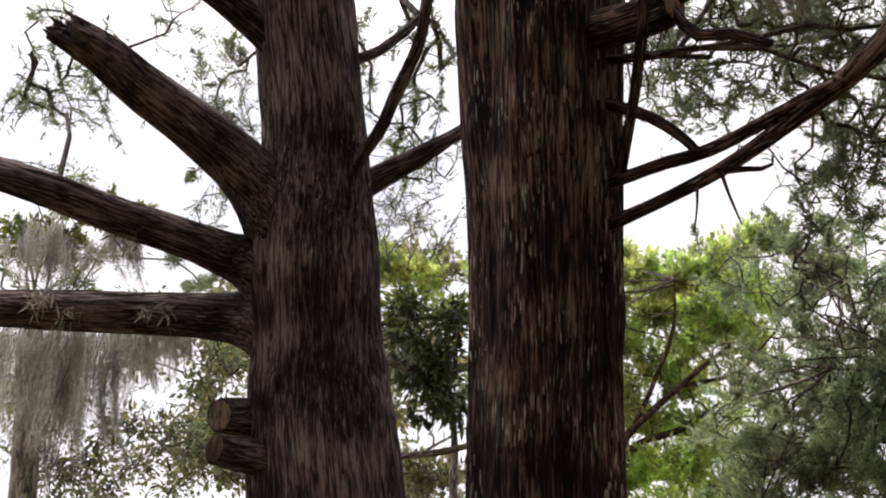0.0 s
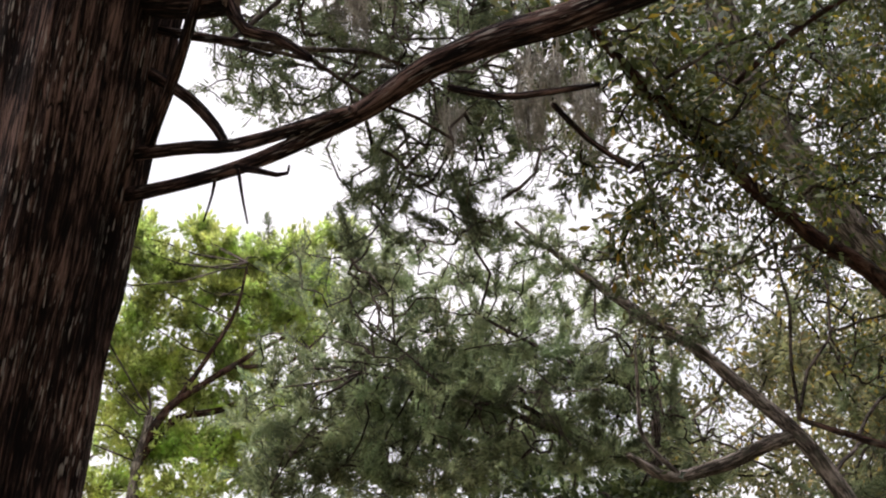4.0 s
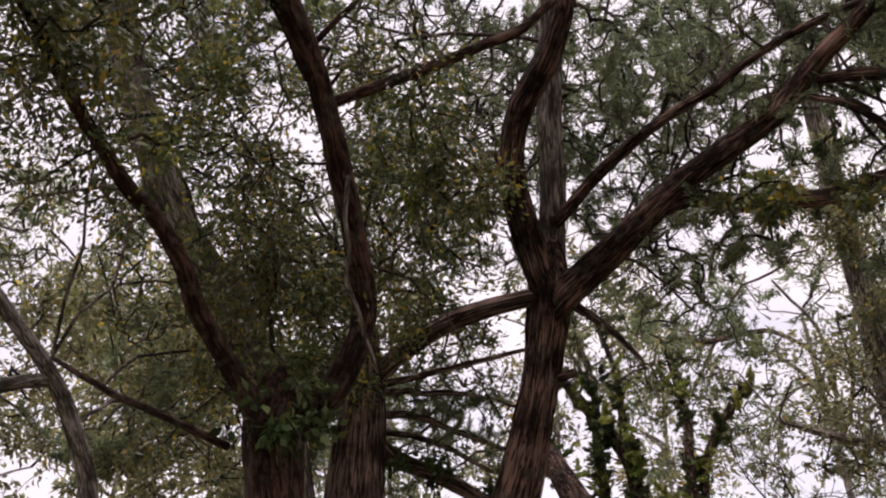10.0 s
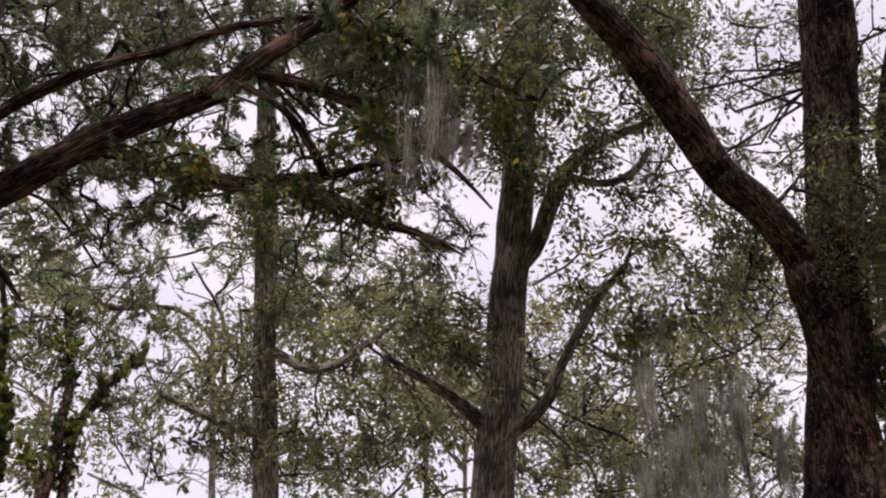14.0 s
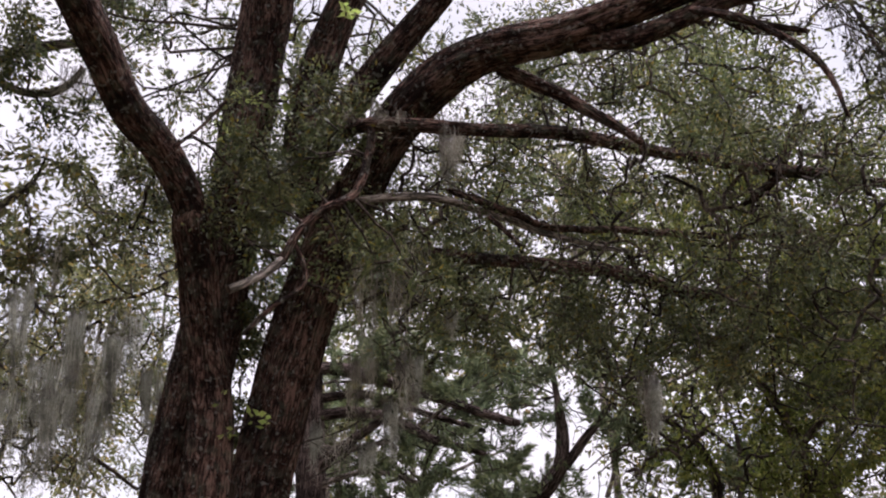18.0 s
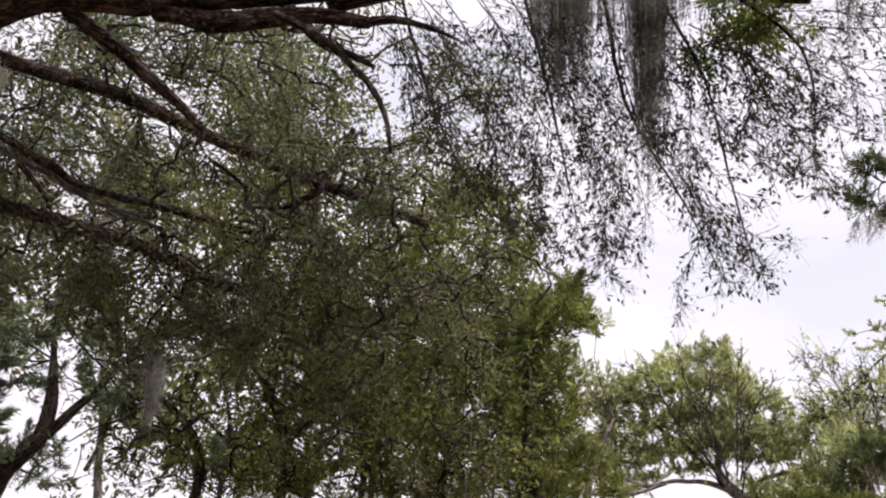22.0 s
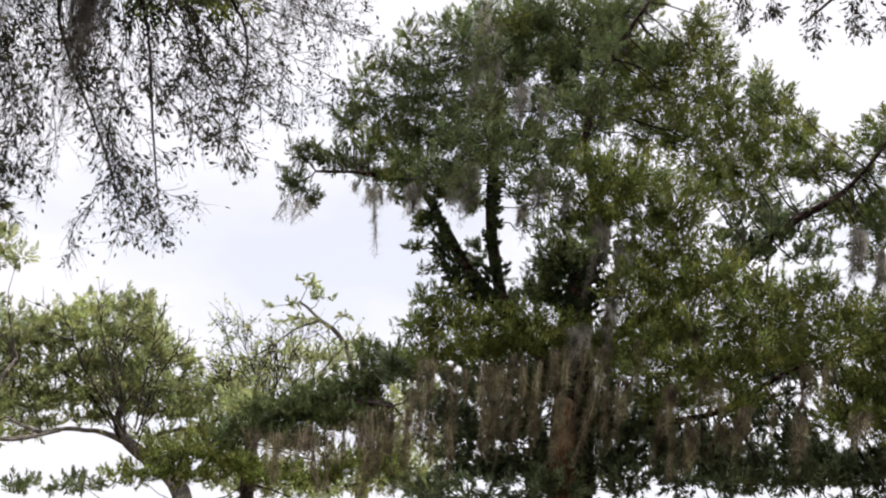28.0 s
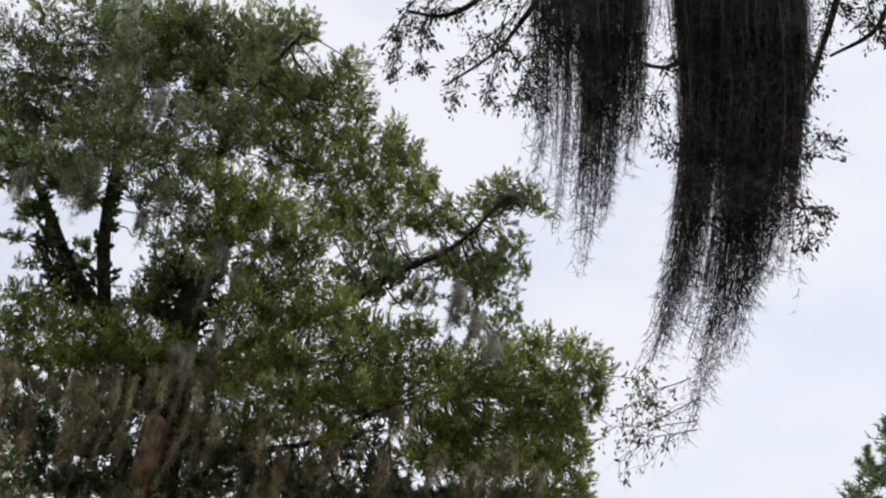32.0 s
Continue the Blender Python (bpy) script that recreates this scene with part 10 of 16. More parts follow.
T.crown([((5.13, -8.09, 7.4), (0.49, 0.7, 0.37), -2.56), ((4.78, -8.44, 7.37), (0.54, 0.7, 0.32), -2.61), ((4.17, -8.17, 7.17), (0.37, 0.7, 0.38), -2.65),
    ((3.45, -8.31, 7.71), (0.44, 0.7, 0.33), -2.73), ((5.13, -8.66, 7.33), (0.48, 0.7, 0.35), -2.59), ((4.39, -8.81, 7.21), (0.49, 0.7, 0.33), -2.66),
    ((4.16, -8.88, 7.52), (0.41, 0.7, 0.42), -2.69), ((4.92, -8.85, 6.58), (0.61, 0.7, 0.4), -2.62), ((4.17, -8.45, 6.44), (0.5, 0.7, 0.31), -2.67),
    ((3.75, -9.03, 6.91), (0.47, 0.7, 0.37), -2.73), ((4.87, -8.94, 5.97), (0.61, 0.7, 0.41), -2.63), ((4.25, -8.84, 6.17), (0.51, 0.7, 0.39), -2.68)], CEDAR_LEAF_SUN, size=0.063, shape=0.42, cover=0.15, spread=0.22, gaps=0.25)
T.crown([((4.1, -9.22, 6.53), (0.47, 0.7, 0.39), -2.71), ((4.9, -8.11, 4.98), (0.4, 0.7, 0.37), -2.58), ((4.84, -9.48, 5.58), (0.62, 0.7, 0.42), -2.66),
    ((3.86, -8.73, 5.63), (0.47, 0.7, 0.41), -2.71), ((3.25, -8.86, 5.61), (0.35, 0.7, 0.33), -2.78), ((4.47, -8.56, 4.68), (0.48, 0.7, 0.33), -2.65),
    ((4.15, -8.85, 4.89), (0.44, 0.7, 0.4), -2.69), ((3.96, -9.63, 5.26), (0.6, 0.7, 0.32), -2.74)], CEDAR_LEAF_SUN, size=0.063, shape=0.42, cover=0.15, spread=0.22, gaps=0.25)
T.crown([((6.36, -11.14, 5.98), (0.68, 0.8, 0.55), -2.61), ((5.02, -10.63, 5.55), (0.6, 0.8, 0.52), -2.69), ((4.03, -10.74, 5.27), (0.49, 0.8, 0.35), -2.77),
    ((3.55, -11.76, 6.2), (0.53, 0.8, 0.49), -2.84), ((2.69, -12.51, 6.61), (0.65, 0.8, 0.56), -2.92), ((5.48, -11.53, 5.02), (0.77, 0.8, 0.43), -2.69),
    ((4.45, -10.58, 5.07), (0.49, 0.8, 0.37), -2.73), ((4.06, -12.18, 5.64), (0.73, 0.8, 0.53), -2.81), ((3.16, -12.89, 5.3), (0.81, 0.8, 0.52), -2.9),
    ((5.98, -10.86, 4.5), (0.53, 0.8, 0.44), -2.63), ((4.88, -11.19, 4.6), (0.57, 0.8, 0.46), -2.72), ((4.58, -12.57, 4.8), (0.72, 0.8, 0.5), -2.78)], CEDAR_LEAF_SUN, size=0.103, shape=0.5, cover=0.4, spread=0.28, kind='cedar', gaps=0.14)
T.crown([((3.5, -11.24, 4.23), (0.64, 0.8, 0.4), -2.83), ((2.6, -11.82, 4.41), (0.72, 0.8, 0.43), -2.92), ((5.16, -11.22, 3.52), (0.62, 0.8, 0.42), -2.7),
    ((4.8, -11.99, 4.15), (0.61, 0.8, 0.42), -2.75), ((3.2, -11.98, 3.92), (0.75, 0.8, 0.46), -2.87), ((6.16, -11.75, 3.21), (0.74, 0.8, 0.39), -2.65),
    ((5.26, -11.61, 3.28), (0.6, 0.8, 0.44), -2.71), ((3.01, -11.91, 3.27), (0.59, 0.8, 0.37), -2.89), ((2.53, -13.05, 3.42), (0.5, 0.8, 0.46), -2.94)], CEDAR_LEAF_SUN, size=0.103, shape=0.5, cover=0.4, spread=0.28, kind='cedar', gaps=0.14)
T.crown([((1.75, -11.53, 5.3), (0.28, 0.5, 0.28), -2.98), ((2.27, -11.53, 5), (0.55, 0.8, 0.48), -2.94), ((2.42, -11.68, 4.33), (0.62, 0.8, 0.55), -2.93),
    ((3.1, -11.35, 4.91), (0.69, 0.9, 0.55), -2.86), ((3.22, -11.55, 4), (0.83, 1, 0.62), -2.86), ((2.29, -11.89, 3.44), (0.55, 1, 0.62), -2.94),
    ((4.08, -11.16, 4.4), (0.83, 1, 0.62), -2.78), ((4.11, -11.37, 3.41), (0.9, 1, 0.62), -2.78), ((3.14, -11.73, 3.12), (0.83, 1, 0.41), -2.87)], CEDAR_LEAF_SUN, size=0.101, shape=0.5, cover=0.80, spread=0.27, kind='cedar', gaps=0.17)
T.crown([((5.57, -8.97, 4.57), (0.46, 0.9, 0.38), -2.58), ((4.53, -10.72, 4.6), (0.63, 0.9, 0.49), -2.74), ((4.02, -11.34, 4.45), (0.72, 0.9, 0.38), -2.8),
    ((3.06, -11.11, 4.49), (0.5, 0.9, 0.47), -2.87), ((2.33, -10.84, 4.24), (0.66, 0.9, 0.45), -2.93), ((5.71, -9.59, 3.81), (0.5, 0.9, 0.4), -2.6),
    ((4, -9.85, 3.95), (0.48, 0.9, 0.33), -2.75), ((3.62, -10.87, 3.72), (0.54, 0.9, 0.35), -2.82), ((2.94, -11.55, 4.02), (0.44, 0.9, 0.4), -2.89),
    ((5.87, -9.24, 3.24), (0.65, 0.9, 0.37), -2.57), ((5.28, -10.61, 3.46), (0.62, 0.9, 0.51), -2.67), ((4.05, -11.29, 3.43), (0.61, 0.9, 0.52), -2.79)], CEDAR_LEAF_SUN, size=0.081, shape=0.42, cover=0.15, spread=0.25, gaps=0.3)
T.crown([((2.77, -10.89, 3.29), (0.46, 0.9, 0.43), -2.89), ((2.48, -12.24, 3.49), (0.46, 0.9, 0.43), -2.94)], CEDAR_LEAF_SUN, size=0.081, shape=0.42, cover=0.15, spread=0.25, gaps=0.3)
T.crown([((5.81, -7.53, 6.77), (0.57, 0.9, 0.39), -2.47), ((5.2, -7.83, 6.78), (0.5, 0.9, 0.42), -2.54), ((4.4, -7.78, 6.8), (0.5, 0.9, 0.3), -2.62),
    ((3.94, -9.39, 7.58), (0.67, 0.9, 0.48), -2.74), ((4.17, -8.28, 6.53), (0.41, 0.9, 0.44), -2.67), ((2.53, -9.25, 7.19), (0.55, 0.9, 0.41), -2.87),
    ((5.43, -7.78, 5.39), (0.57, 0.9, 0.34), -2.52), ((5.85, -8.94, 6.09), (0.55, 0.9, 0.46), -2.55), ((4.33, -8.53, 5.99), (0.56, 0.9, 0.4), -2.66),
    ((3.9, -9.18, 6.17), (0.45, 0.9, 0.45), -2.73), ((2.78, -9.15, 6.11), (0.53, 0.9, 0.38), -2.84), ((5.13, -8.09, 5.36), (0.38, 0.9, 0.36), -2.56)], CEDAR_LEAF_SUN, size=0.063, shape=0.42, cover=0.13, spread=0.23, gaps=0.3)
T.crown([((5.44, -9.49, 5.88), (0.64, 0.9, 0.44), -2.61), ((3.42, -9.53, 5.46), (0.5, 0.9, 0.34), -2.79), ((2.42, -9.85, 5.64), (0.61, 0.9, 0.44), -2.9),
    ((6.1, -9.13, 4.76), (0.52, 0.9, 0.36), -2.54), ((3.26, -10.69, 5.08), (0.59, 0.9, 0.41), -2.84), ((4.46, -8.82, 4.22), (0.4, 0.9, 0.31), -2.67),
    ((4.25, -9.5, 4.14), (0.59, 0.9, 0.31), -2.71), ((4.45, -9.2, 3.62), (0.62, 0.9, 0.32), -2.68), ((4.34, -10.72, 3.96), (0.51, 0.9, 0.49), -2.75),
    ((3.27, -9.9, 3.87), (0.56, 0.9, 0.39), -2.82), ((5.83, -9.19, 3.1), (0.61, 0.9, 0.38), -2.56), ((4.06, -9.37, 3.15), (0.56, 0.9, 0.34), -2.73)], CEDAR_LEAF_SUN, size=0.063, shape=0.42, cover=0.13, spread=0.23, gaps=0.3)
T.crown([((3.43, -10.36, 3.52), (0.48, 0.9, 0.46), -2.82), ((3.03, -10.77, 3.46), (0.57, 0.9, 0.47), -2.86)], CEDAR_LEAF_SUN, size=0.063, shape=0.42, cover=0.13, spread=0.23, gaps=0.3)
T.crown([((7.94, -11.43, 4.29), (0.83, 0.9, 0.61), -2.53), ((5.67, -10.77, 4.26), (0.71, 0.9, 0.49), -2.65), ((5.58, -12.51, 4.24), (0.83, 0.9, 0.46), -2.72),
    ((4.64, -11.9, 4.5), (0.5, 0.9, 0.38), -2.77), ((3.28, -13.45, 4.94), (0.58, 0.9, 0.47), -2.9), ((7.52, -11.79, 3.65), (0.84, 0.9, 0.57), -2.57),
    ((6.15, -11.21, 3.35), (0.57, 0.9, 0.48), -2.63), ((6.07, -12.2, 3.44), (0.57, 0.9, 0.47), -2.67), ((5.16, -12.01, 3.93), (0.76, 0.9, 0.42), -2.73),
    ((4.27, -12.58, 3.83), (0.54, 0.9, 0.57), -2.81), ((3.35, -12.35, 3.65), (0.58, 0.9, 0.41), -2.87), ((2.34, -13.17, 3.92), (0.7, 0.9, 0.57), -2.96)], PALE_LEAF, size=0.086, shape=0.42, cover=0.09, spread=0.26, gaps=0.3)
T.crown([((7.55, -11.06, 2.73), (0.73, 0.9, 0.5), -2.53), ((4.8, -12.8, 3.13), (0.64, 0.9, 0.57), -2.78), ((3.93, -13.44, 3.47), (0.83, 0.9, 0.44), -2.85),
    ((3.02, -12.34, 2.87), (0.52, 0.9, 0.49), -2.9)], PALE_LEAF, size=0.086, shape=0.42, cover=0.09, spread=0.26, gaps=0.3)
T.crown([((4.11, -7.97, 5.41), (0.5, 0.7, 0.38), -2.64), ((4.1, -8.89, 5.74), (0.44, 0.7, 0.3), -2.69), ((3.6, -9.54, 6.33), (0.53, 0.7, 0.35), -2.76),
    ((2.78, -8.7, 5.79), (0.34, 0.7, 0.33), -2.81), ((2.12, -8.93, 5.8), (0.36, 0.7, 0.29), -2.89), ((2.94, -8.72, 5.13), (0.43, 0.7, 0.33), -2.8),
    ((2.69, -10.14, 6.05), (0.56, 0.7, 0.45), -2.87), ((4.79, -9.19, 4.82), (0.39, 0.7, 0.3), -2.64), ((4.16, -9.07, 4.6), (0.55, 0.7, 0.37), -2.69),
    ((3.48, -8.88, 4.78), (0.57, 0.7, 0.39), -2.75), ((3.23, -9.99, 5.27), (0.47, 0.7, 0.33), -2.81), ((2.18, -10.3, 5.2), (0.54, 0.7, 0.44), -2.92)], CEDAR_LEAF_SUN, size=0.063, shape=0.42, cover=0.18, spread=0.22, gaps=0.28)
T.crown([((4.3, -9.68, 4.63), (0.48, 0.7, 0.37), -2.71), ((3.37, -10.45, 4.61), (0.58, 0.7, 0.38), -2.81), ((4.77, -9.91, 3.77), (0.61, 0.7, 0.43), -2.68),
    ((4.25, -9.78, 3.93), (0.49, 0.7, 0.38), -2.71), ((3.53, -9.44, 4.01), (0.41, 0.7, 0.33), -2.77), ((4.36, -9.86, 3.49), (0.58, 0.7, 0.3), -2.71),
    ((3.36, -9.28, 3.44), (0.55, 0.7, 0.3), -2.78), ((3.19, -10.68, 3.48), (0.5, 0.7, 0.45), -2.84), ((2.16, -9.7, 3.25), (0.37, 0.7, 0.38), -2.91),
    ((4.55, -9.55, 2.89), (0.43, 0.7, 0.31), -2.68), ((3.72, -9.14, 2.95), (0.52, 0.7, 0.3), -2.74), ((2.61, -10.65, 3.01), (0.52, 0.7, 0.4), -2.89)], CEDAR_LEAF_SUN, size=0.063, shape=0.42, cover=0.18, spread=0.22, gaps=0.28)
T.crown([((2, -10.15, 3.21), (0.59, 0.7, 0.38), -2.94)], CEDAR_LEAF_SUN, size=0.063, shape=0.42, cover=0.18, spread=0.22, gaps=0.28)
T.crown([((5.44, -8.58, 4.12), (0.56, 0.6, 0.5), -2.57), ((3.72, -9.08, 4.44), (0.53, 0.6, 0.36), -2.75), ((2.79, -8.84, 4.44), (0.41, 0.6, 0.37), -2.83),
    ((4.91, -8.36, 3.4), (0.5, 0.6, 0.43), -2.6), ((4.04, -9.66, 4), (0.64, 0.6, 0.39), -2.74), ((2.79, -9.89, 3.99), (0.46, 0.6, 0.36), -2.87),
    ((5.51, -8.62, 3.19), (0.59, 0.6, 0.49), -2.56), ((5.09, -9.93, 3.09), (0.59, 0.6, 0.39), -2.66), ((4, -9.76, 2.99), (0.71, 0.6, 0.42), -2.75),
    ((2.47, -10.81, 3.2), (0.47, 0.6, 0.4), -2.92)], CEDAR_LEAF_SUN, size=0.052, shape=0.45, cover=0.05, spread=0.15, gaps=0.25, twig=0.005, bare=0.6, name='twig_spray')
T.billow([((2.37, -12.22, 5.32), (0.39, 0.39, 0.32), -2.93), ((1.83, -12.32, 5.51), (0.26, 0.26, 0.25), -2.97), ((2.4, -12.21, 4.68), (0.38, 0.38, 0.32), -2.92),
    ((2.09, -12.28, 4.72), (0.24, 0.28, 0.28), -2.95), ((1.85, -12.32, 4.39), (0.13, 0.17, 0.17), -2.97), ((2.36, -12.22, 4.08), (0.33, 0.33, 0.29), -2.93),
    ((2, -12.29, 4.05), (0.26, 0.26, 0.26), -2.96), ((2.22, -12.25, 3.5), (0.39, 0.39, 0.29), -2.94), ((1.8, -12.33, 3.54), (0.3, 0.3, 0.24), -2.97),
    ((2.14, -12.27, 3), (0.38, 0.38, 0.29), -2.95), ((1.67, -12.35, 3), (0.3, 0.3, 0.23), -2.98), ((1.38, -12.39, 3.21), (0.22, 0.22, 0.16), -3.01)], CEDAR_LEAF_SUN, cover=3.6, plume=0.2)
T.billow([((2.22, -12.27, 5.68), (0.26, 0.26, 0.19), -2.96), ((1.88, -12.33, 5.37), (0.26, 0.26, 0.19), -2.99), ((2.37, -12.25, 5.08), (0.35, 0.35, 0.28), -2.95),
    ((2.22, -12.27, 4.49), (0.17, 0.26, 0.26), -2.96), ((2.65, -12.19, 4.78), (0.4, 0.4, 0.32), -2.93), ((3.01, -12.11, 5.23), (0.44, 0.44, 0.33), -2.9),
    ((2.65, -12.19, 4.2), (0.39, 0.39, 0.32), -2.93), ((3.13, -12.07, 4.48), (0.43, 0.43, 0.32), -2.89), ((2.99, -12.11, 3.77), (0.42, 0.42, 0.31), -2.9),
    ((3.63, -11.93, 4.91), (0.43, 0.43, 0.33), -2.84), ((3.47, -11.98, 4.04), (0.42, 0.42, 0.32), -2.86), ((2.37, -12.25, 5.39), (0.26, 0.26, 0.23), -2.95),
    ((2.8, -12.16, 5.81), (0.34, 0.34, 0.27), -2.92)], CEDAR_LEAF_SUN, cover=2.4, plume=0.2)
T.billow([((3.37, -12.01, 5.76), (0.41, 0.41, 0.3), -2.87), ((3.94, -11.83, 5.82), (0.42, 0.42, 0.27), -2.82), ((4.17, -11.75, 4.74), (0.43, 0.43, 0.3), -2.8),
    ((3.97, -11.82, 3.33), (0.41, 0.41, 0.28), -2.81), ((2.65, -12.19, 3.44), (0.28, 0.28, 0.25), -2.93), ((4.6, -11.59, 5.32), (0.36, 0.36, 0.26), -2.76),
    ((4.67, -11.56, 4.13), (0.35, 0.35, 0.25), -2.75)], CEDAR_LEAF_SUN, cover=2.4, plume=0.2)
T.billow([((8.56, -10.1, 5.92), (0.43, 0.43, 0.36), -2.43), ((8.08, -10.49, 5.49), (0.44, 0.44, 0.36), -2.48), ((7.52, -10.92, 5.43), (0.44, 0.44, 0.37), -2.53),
    ((6.91, -11.32, 5.37), (0.45, 0.45, 0.38), -2.59), ((6.27, -11.68, 5.44), (0.46, 0.46, 0.38), -2.64), ((8.36, -10.27, 5.13), (0.36, 0.36, 0.26), -2.45),
    ((7.8, -10.71, 4.93), (0.36, 0.36, 0.26), -2.5), ((7.16, -11.16, 4.87), (0.37, 0.37, 0.29), -2.56), ((6.6, -11.5, 4.78), (0.45, 0.45, 0.37), -2.61),
    ((5.84, -11.91, 5.01), (0.45, 0.45, 0.38), -2.68), ((6.72, -11.43, 4.17), (0.36, 0.36, 0.36), -2.6), ((6.15, -11.75, 4.07), (0.44, 0.44, 0.37), -2.65),
    ((7.35, -11.03, 3.96), (0.29, 0.29, 0.29), -2.55)], CEDAR_LEAF, cover=0.75, plume=0.3, needle=0.085, slim=0.42, inner=0.2)
T.billow([((7.15, -11.16, 3.21), (0.35, 0.35, 0.25), -2.56), ((6.71, -11.44, 3.45), (0.36, 0.36, 0.36), -2.6), ((5.96, -11.85, 3.36), (0.43, 0.43, 0.36), -2.67),
    ((5.51, -12.07, 4.27), (0.45, 0.45, 0.37), -2.71), ((5.33, -12.15, 3.54), (0.44, 0.44, 0.37), -2.72), ((8.17, -10.42, 3.72), (0.25, 0.25, 0.21), -2.47),
    ((7.75, -10.75, 3.22), (0.28, 0.28, 0.21), -2.51), ((7.04, -11.23, 7.33), (0.47, 0.47, 0.32), -2.57), ((8.2, -10.4, 7.83), (0.46, 0.46, 0.31), -2.46),
    ((8.58, -10.08, 6.87), (0.37, 0.37, 0.3), -2.43), ((7.82, -10.69, 7.08), (0.38, 0.38, 0.31), -2.5)], CEDAR_LEAF, cover=0.75, plume=0.3, needle=0.085, slim=0.42, inner=0.2)
T.billow([((5.1, -10.68, 6.3), (0.39, 0.39, 0.26), -2.68), ((5.18, -11.86, 6.83), (0.39, 0.39, 0.28), -2.72), ((5.39, -11.88, 6.45), (0.3, 0.32, 0.32), -2.71),
    ((4.43, -11.2, 6.05), (0.31, 0.31, 0.26), -2.75), ((4, -11.58, 6.21), (0.37, 0.37, 0.34), -2.8), ((3.4, -11.46, 6.34), (0.36, 0.36, 0.29), -2.84),
    ((3.44, -12.7, 6.82), (0.46, 0.46, 0.34), -2.87), ((5.37, -11.88, 5.85), (0.43, 0.43, 0.31), -2.71), ((4.93, -11.97, 5.77), (0.3, 0.3, 0.24), -2.74)], CEDAR_LEAF_SUN, cover=1.8, plume=0.3, needle=0.08, slim=0.36, inner=0.2)
T.billow([((4.52, -11.92, 5.98), (0.42, 0.42, 0.26), -2.77), ((3.79, -11.34, 5.81), (0.35, 0.35, 0.25), -2.81), ((3.74, -12.72, 6.26), (0.46, 0.46, 0.29), -2.85),
    ((5.06, -11.26, 5.03), (0.28, 0.28, 0.28), -2.71), ((4.77, -12.04, 5.31), (0.4, 0.4, 0.29), -2.76), ((4.15, -12.06, 5.42), (0.35, 0.35, 0.3), -2.8),
    ((2.66, -12.28, 5.42), (0.37, 0.37, 0.31), -2.92), ((4.69, -11.2, 4.81), (0.36, 0.36, 0.25), -2.73), ((3.35, -11.9, 5.05), (0.37, 0.37, 0.32), -2.86),
    ((2.93, -12.53, 5.05), (0.34, 0.34, 0.29), -2.91), ((2.66, -12.79, 5.44), (0.36, 0.36, 0.34), -2.93)], CEDAR_LEAF_SUN, cover=1.8, plume=0.3, needle=0.08, slim=0.36, inner=0.2)
T.billow([((4.98, -12.28, 4.48), (0.4, 0.4, 0.27), -2.75), ((4.1, -11.65, 4.57), (0.42, 0.42, 0.22), -2.79), ((3.23, -11.83, 4.5), (0.32, 0.32, 0.32), -2.87),
    ((2.88, -12.54, 4.7), (0.33, 0.33, 0.29), -2.91), ((2.65, -12.9, 4.74), (0.3, 0.32, 0.32), -2.93), ((4.27, -12.12, 4.27), (0.34, 0.34, 0.25), -2.79)], CEDAR_LEAF_SUN, cover=1.8, plume=0.3, needle=0.08, slim=0.36, inner=0.2)
T.billow([((3.42, -12.71, 3.23), (0.43, 0.43, 0.31), -2.87), ((2.24, -12.06, 3.19), (0.38, 0.38, 0.26), -2.95), ((2.59, -13.01, 2.97), (0.31, 0.31, 0.24), -2.94)], CEDAR_LEAF_SUN, cover=1.8, plume=0.3, needle=0.08, slim=0.36, inner=0.2)
T.billow([((4.49, -11.18, 6.67), (0.38, 0.38, 0.25), -2.75), ((4.17, -11.52, 6.79), (0.33, 0.33, 0.27), -2.79), ((3.6, -11.61, 6.67), (0.44, 0.44, 0.28), -2.83),
    ((2.87, -11.51, 6.81), (0.37, 0.37, 0.3), -2.89), ((2.66, -12.08, 7.1), (0.36, 0.36, 0.26), -2.92), ((5.06, -11.59, 6.15), (0.37, 0.37, 0.32), -2.72),
    ((2.62, -11.98, 6.49), (0.42, 0.42, 0.25), -2.92), ((2.97, -11.9, 5.85), (0.36, 0.36, 0.34), -2.89), ((2.68, -12.79, 6.24), (0.33, 0.34, 0.34), -2.93),
    ((4.27, -11.91, 5.46), (0.36, 0.36, 0.27), -2.79)], CEDAR_LEAF_DEEP, cover=1.8, plume=0.3, needle=0.08, slim=0.36, inner=0.2)
T.billow([((3.41, -11.88, 5.47), (0.43, 0.43, 0.31), -2.85), ((3.07, -12.8, 5.76), (0.41, 0.41, 0.33), -2.9), ((5.21, -11.74, 4.92), (0.42, 0.42, 0.28), -2.71),
    ((4.43, -12.49, 5.22), (0.31, 0.35, 0.35), -2.79), ((4.21, -12.57, 5.31), (0.32, 0.32, 0.32), -2.81), ((3.77, -11.77, 4.39), (0.39, 0.39, 0.25), -2.82),
    ((3.59, -11.3, 3.98), (0.37, 0.37, 0.23), -2.82), ((2.72, -12.06, 4.16), (0.28, 0.32, 0.32), -2.91), ((2.89, -12.02, 3.74), (0.42, 0.42, 0.22), -2.9)], CEDAR_LEAF_DEEP, cover=1.8, plume=0.3, needle=0.08, slim=0.36, inner=0.2)
T.billow([((2.51, -12.82, 4), (0.3, 0.3, 0.26), -2.94)], CEDAR_LEAF_DEEP, cover=1.8, plume=0.3, needle=0.08, slim=0.36, inner=0.2)
